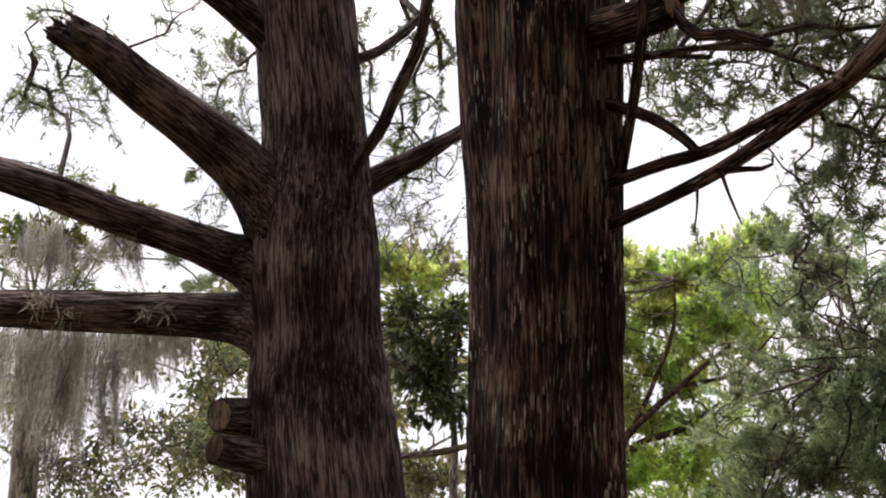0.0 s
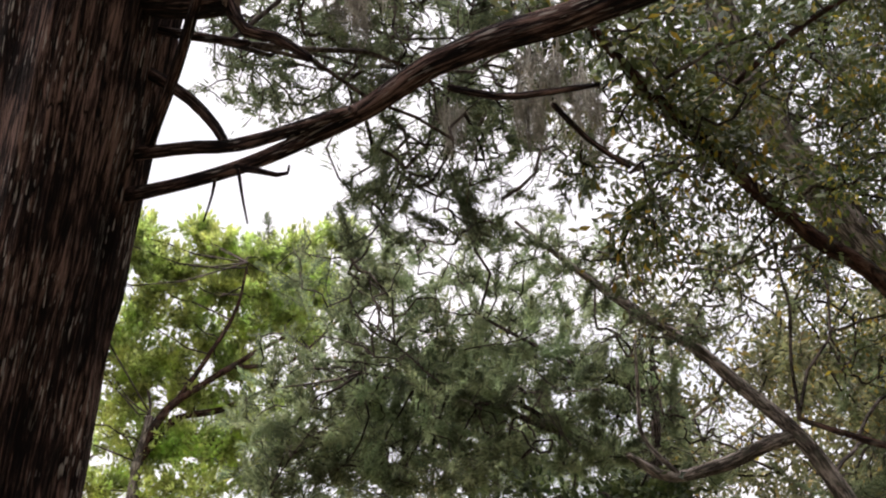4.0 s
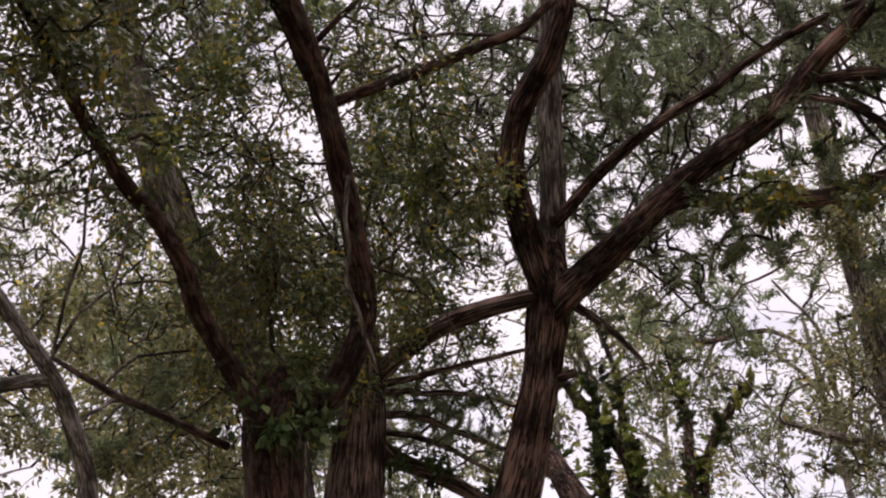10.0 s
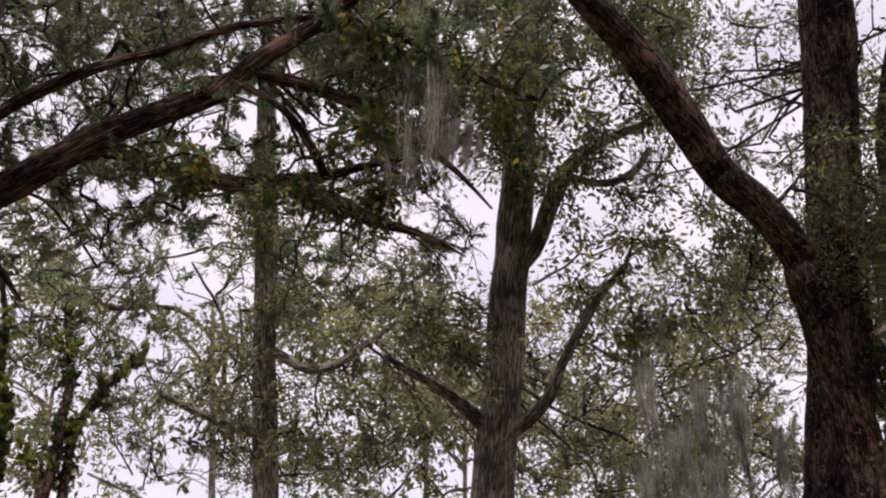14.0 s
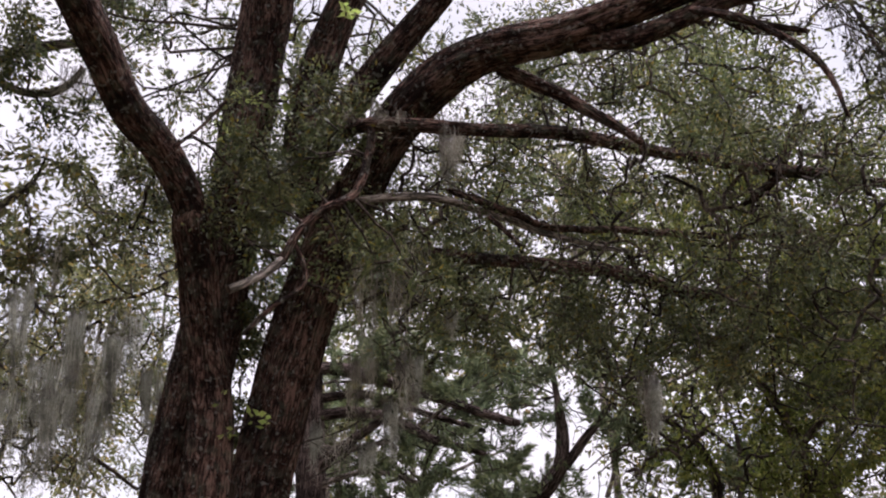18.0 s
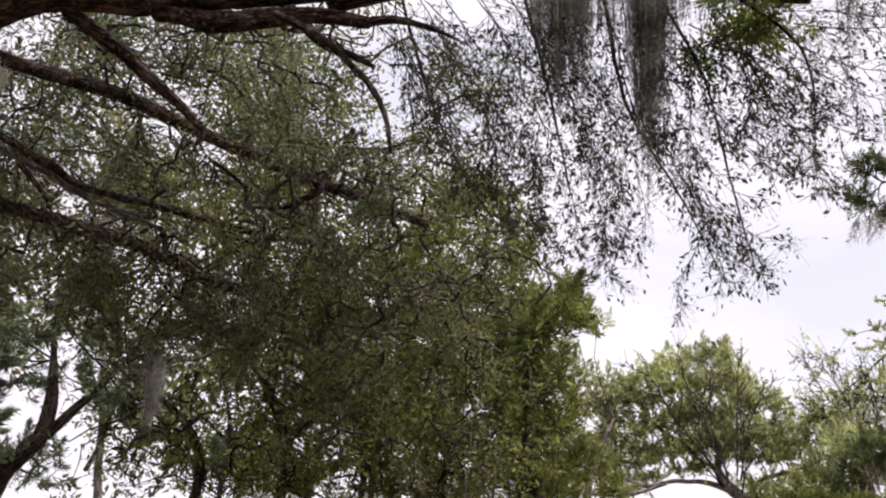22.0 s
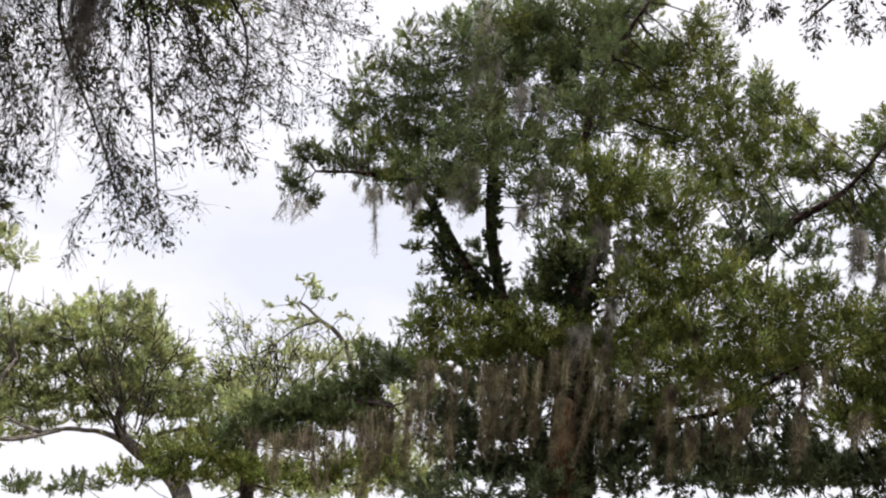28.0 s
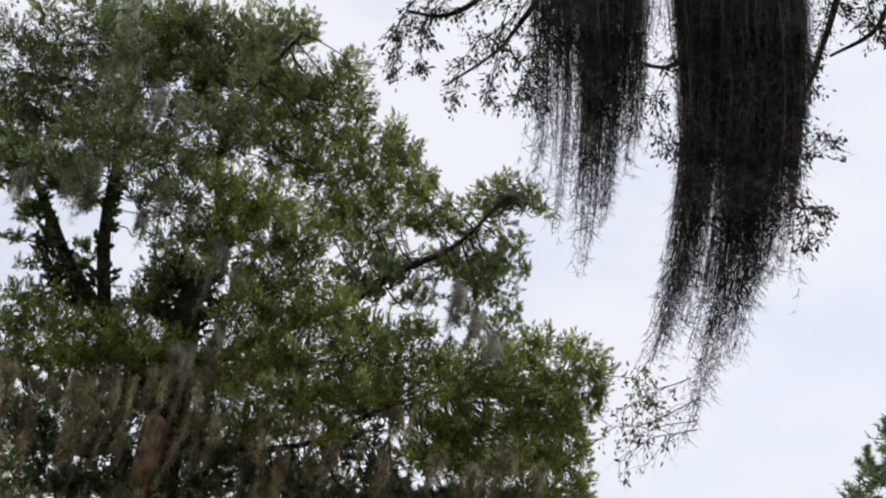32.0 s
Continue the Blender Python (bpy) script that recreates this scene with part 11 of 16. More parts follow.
T.billow([((1.8, -11.73, 5.39), (0.24, 0.24, 0.2), -2.98),
         ((1.58, -11.76, 5.15), (0.15, 0.18, 0.18), -3),
         ((1.99, -11.7, 5.08), (0.28, 0.28, 0.25), -2.97),
         ((1.89, -11.72, 5.6), (0.17, 0.17, 0.14), -2.98),
         ((1.65, -11.75, 5.62), (0.14, 0.14, 0.14), -3),
         ((1.95, -11.71, 4.51), (0.24, 0.27, 0.27), -2.97),
         ((1.97, -11.7, 3.96), (0.27, 0.27, 0.27), -2.97)], CEDAR_LEAF_SUN, cover=3, plume=0.3, needle=0.07, slim=0.36, inner=0.2)

# rounded green oak beyond the clearing
T = Tree('oak_tree', (-1.07, -25.29, 0), 'rounded green oak with arching grey limbs beyond the clearing', GREY_BARK, 'tree', '')
T.stem('trunk', [(0.23, -25.30, 5.88, 0.050), (0.32, -25.29, 5.39, 0.090), (0.00, -25.30, 4.89, 0.130), (-0.50, -25.30, 4.56, 0.160), (-1.01, -25.29, 4.22, 0.190), (-1.07, -25.29, -0.12, 0.26)])
T.stem('limb', [(0.074, -25.298, 4.917, 0.083), (0.494, -25.289, 5.059, 0.062), (1.284, -24.853, 5.091, 0.047), (1.956, -24.501, 4.913, 0.040), (2.647, -24.126, 5.146, 0.026)])
T.stem('limb', [(-0.364, -25.300, 4.597, 0.069), (-0.598, -25.497, 5.116, 0.049), (-1.558, -25.566, 5.429, 0.036), (-2.249, -25.520, 5.701, 0.022)])
T.stem('limb', [(0.323, -25.294, 5.386, 0.056), (0.980, -25.270, 5.832, 0.042), (1.727, -25.223, 6.479, 0.028)])
T.stem('limb', [(0.275, -25.295, 5.597, 0.056), (-0.056, -25.599, 6.523, 0.043), (-0.118, -25.600, 7.408, 0.029)])
T.stem('limb', [(3.391, -23.518, 4.023, 0.087), (3.246, -23.540, 4.647, 0.075), (3.060, -23.668, 5.370, 0.051), (2.854, -23.898, 5.942, 0.039), (2.629, -24.128, 6.469, 0.027)])
T.stem('limb', [(3.246, -23.540, 4.647, 0.063), (2.440, -23.949, 4.644, 0.045), (1.509, -24.437, 4.966, 0.033)])
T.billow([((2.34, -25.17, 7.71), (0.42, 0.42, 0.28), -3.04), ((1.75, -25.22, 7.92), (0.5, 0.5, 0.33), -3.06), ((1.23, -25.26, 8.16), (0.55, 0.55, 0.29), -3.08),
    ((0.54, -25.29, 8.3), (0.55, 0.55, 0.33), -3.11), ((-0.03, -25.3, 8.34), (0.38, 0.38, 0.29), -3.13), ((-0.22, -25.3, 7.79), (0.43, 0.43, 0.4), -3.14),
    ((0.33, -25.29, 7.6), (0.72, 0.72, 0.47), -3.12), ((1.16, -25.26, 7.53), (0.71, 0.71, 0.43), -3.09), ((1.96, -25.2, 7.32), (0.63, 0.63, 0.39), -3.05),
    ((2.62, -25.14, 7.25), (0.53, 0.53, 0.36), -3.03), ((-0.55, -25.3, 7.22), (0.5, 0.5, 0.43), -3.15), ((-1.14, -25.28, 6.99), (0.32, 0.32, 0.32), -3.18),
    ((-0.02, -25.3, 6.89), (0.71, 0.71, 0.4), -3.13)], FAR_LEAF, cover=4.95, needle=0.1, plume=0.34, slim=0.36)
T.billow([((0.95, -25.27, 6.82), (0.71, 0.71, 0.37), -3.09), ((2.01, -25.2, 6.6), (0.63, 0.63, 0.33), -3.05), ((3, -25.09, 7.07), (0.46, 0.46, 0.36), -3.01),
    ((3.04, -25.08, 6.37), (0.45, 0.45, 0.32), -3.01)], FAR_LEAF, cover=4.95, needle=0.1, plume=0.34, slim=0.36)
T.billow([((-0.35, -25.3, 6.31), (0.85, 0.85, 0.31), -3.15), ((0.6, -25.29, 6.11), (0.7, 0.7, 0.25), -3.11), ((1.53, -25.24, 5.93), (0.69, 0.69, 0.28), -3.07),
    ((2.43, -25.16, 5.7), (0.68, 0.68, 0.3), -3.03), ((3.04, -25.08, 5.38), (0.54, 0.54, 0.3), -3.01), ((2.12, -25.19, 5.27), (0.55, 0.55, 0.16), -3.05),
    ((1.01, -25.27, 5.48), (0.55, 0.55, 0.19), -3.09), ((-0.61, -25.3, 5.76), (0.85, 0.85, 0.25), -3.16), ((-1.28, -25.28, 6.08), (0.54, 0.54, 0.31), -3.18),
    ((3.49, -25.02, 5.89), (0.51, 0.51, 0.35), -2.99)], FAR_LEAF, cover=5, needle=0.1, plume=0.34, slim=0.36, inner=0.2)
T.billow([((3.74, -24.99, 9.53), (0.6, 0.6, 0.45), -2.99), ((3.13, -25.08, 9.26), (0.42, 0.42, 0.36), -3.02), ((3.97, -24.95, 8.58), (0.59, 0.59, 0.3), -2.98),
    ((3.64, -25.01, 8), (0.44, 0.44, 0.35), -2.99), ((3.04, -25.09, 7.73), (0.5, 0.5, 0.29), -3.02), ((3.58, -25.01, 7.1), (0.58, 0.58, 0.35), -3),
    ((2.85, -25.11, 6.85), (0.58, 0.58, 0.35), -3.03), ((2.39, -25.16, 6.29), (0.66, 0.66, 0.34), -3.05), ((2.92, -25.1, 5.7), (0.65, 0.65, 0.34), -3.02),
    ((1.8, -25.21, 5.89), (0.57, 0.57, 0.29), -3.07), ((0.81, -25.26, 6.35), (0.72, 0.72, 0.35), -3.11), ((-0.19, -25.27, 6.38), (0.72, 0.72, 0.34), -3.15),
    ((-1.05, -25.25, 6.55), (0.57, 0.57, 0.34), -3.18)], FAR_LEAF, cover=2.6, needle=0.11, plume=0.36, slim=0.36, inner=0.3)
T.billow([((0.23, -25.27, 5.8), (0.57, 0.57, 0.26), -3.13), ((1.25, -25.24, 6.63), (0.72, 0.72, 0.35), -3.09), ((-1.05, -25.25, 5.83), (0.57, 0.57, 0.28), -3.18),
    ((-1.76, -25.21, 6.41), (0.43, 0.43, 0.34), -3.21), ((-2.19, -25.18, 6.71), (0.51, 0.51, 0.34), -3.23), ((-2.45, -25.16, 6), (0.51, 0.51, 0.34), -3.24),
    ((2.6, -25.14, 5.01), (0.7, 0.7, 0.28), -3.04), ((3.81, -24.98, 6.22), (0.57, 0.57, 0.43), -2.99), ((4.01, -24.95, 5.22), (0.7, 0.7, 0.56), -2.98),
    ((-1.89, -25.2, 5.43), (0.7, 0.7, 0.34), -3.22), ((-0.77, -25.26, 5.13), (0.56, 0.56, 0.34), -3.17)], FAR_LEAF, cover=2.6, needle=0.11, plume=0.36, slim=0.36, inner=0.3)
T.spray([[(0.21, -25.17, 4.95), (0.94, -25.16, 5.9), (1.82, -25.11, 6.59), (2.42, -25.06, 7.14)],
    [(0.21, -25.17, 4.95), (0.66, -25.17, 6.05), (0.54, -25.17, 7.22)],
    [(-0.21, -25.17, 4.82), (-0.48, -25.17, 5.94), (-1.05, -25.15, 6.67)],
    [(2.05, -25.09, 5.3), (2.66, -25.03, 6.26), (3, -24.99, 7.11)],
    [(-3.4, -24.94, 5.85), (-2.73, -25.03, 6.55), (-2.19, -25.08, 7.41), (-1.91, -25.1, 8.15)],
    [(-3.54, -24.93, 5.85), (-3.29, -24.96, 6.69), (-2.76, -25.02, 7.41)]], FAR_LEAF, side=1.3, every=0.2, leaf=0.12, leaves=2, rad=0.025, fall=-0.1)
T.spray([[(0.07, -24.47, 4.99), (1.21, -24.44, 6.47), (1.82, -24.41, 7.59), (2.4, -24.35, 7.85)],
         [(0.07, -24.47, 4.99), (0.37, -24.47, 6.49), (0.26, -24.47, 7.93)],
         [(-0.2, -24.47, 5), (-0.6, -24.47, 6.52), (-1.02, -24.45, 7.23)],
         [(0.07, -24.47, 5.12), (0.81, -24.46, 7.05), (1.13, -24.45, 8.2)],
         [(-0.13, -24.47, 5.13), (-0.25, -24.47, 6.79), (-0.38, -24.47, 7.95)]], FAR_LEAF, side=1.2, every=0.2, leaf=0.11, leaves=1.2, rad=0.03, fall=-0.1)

# thin half-bare tree with pale twigs
T = Tree('oak_tree', (-5.907, -25.992, 0), 'thin half-bare tree with pale twigs', GREY_BARK, 'tree', '')
T.stem('trunk', [(-5.528, -24.969, 7.582, 0.09), (-5.737, -25.14, 6.611, 0.119), (-5.791, -25.41, 4.941, 0.149), (-5.849, -25.701, 2.223, 0.158), (-5.907, -25.992, -0.12, 0.202)])
T.stem('limb', [(-5.458, -24.749, 6.040, 0.072), (-5.299, -24.783, 6.984, 0.066), (-5.070, -24.829, 7.649, 0.059), (-4.845, -24.872, 7.991, 0.056), (-4.400, -24.951, 8.282, 0.044), (-4.098, -25.000, 8.563, 0.036), (-3.826, -25.041, 8.754, 0.022)])
T.stem('branch', [(-4.400, -24.951, 8.282, 0.037), (-3.824, -25.042, 8.064, 0.030), (-3.333, -25.108, 7.637, 0.018)])
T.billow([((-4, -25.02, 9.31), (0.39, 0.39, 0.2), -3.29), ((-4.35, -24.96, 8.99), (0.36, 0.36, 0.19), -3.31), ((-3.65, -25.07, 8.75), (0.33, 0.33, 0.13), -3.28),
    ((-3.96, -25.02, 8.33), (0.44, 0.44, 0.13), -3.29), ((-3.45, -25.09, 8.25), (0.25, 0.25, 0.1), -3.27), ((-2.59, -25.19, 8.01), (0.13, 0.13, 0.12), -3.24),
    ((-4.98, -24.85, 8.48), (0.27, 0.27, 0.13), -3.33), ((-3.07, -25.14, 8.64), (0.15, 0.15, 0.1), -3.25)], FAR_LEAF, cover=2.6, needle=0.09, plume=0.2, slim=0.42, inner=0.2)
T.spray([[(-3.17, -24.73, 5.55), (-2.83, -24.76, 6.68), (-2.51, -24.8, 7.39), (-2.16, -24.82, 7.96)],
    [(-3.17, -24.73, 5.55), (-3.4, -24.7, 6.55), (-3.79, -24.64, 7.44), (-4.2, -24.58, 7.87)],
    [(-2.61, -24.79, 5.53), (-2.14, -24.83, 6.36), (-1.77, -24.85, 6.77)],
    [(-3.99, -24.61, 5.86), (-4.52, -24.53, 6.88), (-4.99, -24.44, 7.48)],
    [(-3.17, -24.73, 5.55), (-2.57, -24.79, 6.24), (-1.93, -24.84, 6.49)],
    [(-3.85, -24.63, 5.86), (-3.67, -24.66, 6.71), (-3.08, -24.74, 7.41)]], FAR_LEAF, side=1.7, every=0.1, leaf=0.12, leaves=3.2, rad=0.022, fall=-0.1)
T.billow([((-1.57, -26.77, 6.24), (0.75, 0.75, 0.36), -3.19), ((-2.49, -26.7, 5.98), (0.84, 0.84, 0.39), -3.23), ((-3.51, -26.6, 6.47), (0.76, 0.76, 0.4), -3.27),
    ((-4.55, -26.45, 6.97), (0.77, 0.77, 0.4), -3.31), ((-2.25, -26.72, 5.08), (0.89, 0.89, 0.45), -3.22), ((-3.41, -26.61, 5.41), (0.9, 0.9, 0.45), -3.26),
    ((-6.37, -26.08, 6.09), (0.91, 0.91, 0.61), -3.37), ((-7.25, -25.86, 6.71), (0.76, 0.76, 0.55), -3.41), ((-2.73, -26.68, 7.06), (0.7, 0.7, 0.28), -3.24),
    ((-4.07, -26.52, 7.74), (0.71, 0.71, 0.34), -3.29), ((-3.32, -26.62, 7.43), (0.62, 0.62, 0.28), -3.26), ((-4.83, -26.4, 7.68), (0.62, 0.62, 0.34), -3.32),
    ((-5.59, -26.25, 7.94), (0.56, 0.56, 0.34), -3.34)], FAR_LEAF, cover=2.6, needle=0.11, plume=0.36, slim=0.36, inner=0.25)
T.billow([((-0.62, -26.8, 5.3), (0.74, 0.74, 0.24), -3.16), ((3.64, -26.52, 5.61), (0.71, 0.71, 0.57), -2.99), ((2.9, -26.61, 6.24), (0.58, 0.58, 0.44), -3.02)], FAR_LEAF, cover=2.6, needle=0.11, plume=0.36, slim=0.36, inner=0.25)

# low dark cedar under the oaks
T = Tree('cedar_tree', (-2.503, -21.471, 0), 'low dark cedar under the oaks, hung with brown moss', CEDAR_BARK, 'tree', '')
T.stem('trunk', [(-2.448, -20.824, 5.168, 0.084), (-2.459, -20.964, 4.246, 0.121), (-2.481, -21.217, 1.911, 0.128), (-2.503, -21.471, -0.12, 0.163)])
T.stem('limb', [(-4.722, -18.249, 4.942, 0.064), (-4.120, -18.491, 5.003, 0.054), (-3.417, -18.830, 5.076, 0.043), (-2.602, -19.152, 4.759, 0.022)])
T.billow([((-3.31, -18.85, 5.16), (0.54, 0.54, 0.22), -3.31), ((-2.89, -18.91, 4.84), (0.54, 0.54, 0.25), -3.28), ((-3.59, -18.8, 4.76), (0.65, 0.65, 0.29), -3.32),
    ((-2.27, -18.99, 4.48), (0.43, 0.43, 0.19), -3.25), ((-3.02, -18.89, 4.31), (0.64, 0.64, 0.25), -3.29), ((-4.05, -18.71, 5.4), (0.52, 0.52, 0.25), -3.35),
    ((-4.53, -18.6, 5.63), (0.42, 0.42, 0.28), -3.37), ((-4.17, -18.69, 4.77), (0.65, 0.65, 0.28), -3.35), ((-2.46, -18.97, 4.94), (0.37, 0.37, 0.17), -3.26)], CEDAR_LEAF_DEEP, cover=7, needle=0.09, plume=0.24)
T.billow([((-0.77, -20.29, 4.07), (0.56, 0.56, 0.22), -3.17), ((-1.42, -20.26, 4.2), (0.56, 0.56, 0.26), -3.2), ((-1.51, -20.26, 4.54), (0.37, 0.37, 0.18), -3.21),
    ((-2.1, -20.21, 4.01), (0.45, 0.45, 0.26), -3.23), ((-0.26, -20.3, 3.7), (0.55, 0.55, 0.22), -3.14), ((-1.13, -20.28, 3.73), (0.67, 0.67, 0.22), -3.19),
    ((-4.98, -19.73, 4.08), (0.56, 0.56, 0.41), -3.38), ((-2.67, -20.15, 3.81), (0.67, 0.67, 0.25), -3.26), ((-3.67, -20, 3.78), (0.67, 0.67, 0.25), -3.31),
    ((-4.21, -19.9, 4.07), (0.56, 0.56, 0.27), -3.34)], CEDAR_LEAF_SUN, cover=6, needle=0.09, plume=0.24)
T.billow([((0.77, -22.28, 3.65), (0.72, 0.72, 0.24), -3.1), ((1.9, -22.2, 3.54), (0.7, 0.7, 0.23), -3.04), ((3, -22.06, 3.54), (0.58, 0.58, 0.29), -2.99),
    ((3.74, -21.94, 3.49), (0.57, 0.57, 0.29), -2.96)], CEDAR_LEAF_DEEP, cover=3, needle=0.1, plume=0.24)
T.billow([((-1.91, -19.27, 4.4), (0.5, 0.5, 0.3), -3.22),
         ((-2.62, -19.2, 4.67), (0.61, 0.61, 0.31), -3.26),
         ((-3.46, -19.08, 4.95), (0.52, 0.52, 0.25), -3.31),
         ((-4.31, -18.92, 5.23), (0.53, 0.53, 0.25), -3.35),
         ((-4.86, -18.8, 5.82), (0.43, 0.43, 0.32), -3.38),
         ((-4.42, -18.9, 6.11), (0.32, 0.32, 0.28), -3.36),
         ((-5.42, -18.65, 5.32), (0.43, 0.43, 0.22), -3.41)], CEDAR_LEAF_DEEP, cover=5, inner=0.2)
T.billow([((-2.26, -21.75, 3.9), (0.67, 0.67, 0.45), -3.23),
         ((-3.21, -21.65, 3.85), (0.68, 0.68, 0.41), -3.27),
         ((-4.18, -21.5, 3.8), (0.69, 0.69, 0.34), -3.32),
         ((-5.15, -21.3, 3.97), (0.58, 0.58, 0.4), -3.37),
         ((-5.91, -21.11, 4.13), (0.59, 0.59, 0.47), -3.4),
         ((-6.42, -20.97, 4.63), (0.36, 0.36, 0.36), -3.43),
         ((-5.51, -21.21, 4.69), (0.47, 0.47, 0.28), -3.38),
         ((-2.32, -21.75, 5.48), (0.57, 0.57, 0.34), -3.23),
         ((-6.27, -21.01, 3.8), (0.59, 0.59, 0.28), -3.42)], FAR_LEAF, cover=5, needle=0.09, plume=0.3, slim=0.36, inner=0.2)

# broad old red cedar draped with grey moss
T = Tree('cedar_tree', (-7.289, -16.165, 0), 'broad old red cedar draped with grey moss', CEDAR_BARK_DARK, 'tree', '')
T.stem('trunk', [(-7.2, -14.863, 7.147, 0.098), (-7.171, -15.173, 6.306, 0.254), (-7.273, -15.484, 4.995, 0.303), (-7.28, -15.768, 3.308, 0.342), (-7.284, -15.966, 1.489, 0.362), (-7.289, -16.165, -0.12, 0.461)])
T.stem('limb', [(-7.296, -15.515, 4.809, 0.130), (-5.952, -15.488, 6.189, 0.120), (-5.294, -15.491, 6.877, 0.103), (-4.863, -15.403, 7.475, 0.083), (-4.321, -15.281, 8.133, 0.041), (-3.438, -15.216, 8.245, 0.020), (-2.556, -15.282, 8.197, 0.008)])
T.stem('limb', [(-5.952, -15.488, 6.189, 0.112), (-5.649, -15.226, 7.269, 0.099), (-5.527, -14.896, 8.16, 0.086), (-5.374, -14.342, 9.366, 0.062), (-4.98, -13.801, 10.481, 0.037)])
T.stem('limb', [(-7.186, -15.196, 6.213, 0.113), (-7.322, -14.839, 7.059, 0.101), (-7.254, -14.49, 7.976, 0.084), (-6.943, -14.16, 8.948, 0.063), (-7.094, -13.372, 10.147, 0.042), (-7.451, -12.665, 10.873, 0.021)])
T.stem('limb', [(-7.372, -15.298, 5.563, 0.113), (-8.388, -13.984, 6.206, 0.089), (-9.209, -12.845, 6.824, 0.080), (-9.599, -12.136, 7.168, 0.059), (-10.016, -11.641, 7.477, 0.035), (-10.29, -10.707, 8.157, 0.019)])
T.stem('limb', [(-7.427, -15.529, 4.44, 0.063), (-8.882, -14.063, 4.382, 0.046), (-9.769, -13.078, 4.971, 0.031), (-10.38, -12.252, 5.261, 0.020)])
T.stem('snag', [(-6.852, -15.089, 4.596, 0.17), (-6.865, -15.199, 3.968, 0.198), (-6.87, -15.297, 3.24, 0.207), (-6.878, -15.491, 1.458, 0.22), (-6.887, -15.686, -0.12, 0.28)], mat=RED_WOOD, jag=0.2, label='torn red stem of bare wood')
# left side of the crown: its shade is put into the leaf colour
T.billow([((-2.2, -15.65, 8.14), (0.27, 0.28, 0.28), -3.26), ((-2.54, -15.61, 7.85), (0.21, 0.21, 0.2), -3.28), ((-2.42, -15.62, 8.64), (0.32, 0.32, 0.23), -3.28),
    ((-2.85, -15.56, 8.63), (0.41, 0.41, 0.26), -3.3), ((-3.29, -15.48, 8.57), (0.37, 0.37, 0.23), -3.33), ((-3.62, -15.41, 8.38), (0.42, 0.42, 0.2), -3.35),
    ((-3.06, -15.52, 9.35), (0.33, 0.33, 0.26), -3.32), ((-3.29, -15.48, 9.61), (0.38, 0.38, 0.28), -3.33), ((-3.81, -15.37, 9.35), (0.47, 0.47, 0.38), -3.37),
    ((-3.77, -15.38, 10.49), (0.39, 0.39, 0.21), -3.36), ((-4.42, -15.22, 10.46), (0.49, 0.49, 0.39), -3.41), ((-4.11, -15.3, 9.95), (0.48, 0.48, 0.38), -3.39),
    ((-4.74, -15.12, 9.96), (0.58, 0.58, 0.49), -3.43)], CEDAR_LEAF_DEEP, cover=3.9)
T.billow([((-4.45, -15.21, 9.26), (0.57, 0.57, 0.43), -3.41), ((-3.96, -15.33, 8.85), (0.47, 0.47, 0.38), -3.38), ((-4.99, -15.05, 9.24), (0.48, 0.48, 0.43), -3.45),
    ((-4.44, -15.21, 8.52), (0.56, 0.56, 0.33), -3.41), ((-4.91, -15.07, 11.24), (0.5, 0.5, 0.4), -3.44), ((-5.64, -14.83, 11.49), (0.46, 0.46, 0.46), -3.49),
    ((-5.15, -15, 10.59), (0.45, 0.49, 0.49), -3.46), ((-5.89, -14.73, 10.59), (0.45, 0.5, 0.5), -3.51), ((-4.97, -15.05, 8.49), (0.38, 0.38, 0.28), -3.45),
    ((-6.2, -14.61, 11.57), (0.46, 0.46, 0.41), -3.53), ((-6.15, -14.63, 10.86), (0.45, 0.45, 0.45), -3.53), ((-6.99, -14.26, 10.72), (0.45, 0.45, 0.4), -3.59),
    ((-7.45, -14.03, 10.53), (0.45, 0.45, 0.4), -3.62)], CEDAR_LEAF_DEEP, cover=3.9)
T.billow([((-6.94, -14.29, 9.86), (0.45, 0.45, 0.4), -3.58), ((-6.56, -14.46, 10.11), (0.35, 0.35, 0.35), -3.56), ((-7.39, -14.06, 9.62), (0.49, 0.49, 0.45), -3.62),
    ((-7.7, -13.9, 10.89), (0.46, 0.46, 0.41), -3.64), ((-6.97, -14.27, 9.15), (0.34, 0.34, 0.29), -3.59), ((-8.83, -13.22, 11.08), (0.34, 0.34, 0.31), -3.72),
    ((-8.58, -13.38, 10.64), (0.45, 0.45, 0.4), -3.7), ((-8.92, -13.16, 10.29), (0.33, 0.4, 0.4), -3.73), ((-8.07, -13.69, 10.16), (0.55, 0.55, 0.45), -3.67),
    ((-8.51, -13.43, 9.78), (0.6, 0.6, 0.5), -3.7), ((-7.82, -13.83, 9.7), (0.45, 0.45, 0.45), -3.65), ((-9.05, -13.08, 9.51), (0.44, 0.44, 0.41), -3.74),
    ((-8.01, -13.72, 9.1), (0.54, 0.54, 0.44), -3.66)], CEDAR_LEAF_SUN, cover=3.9)
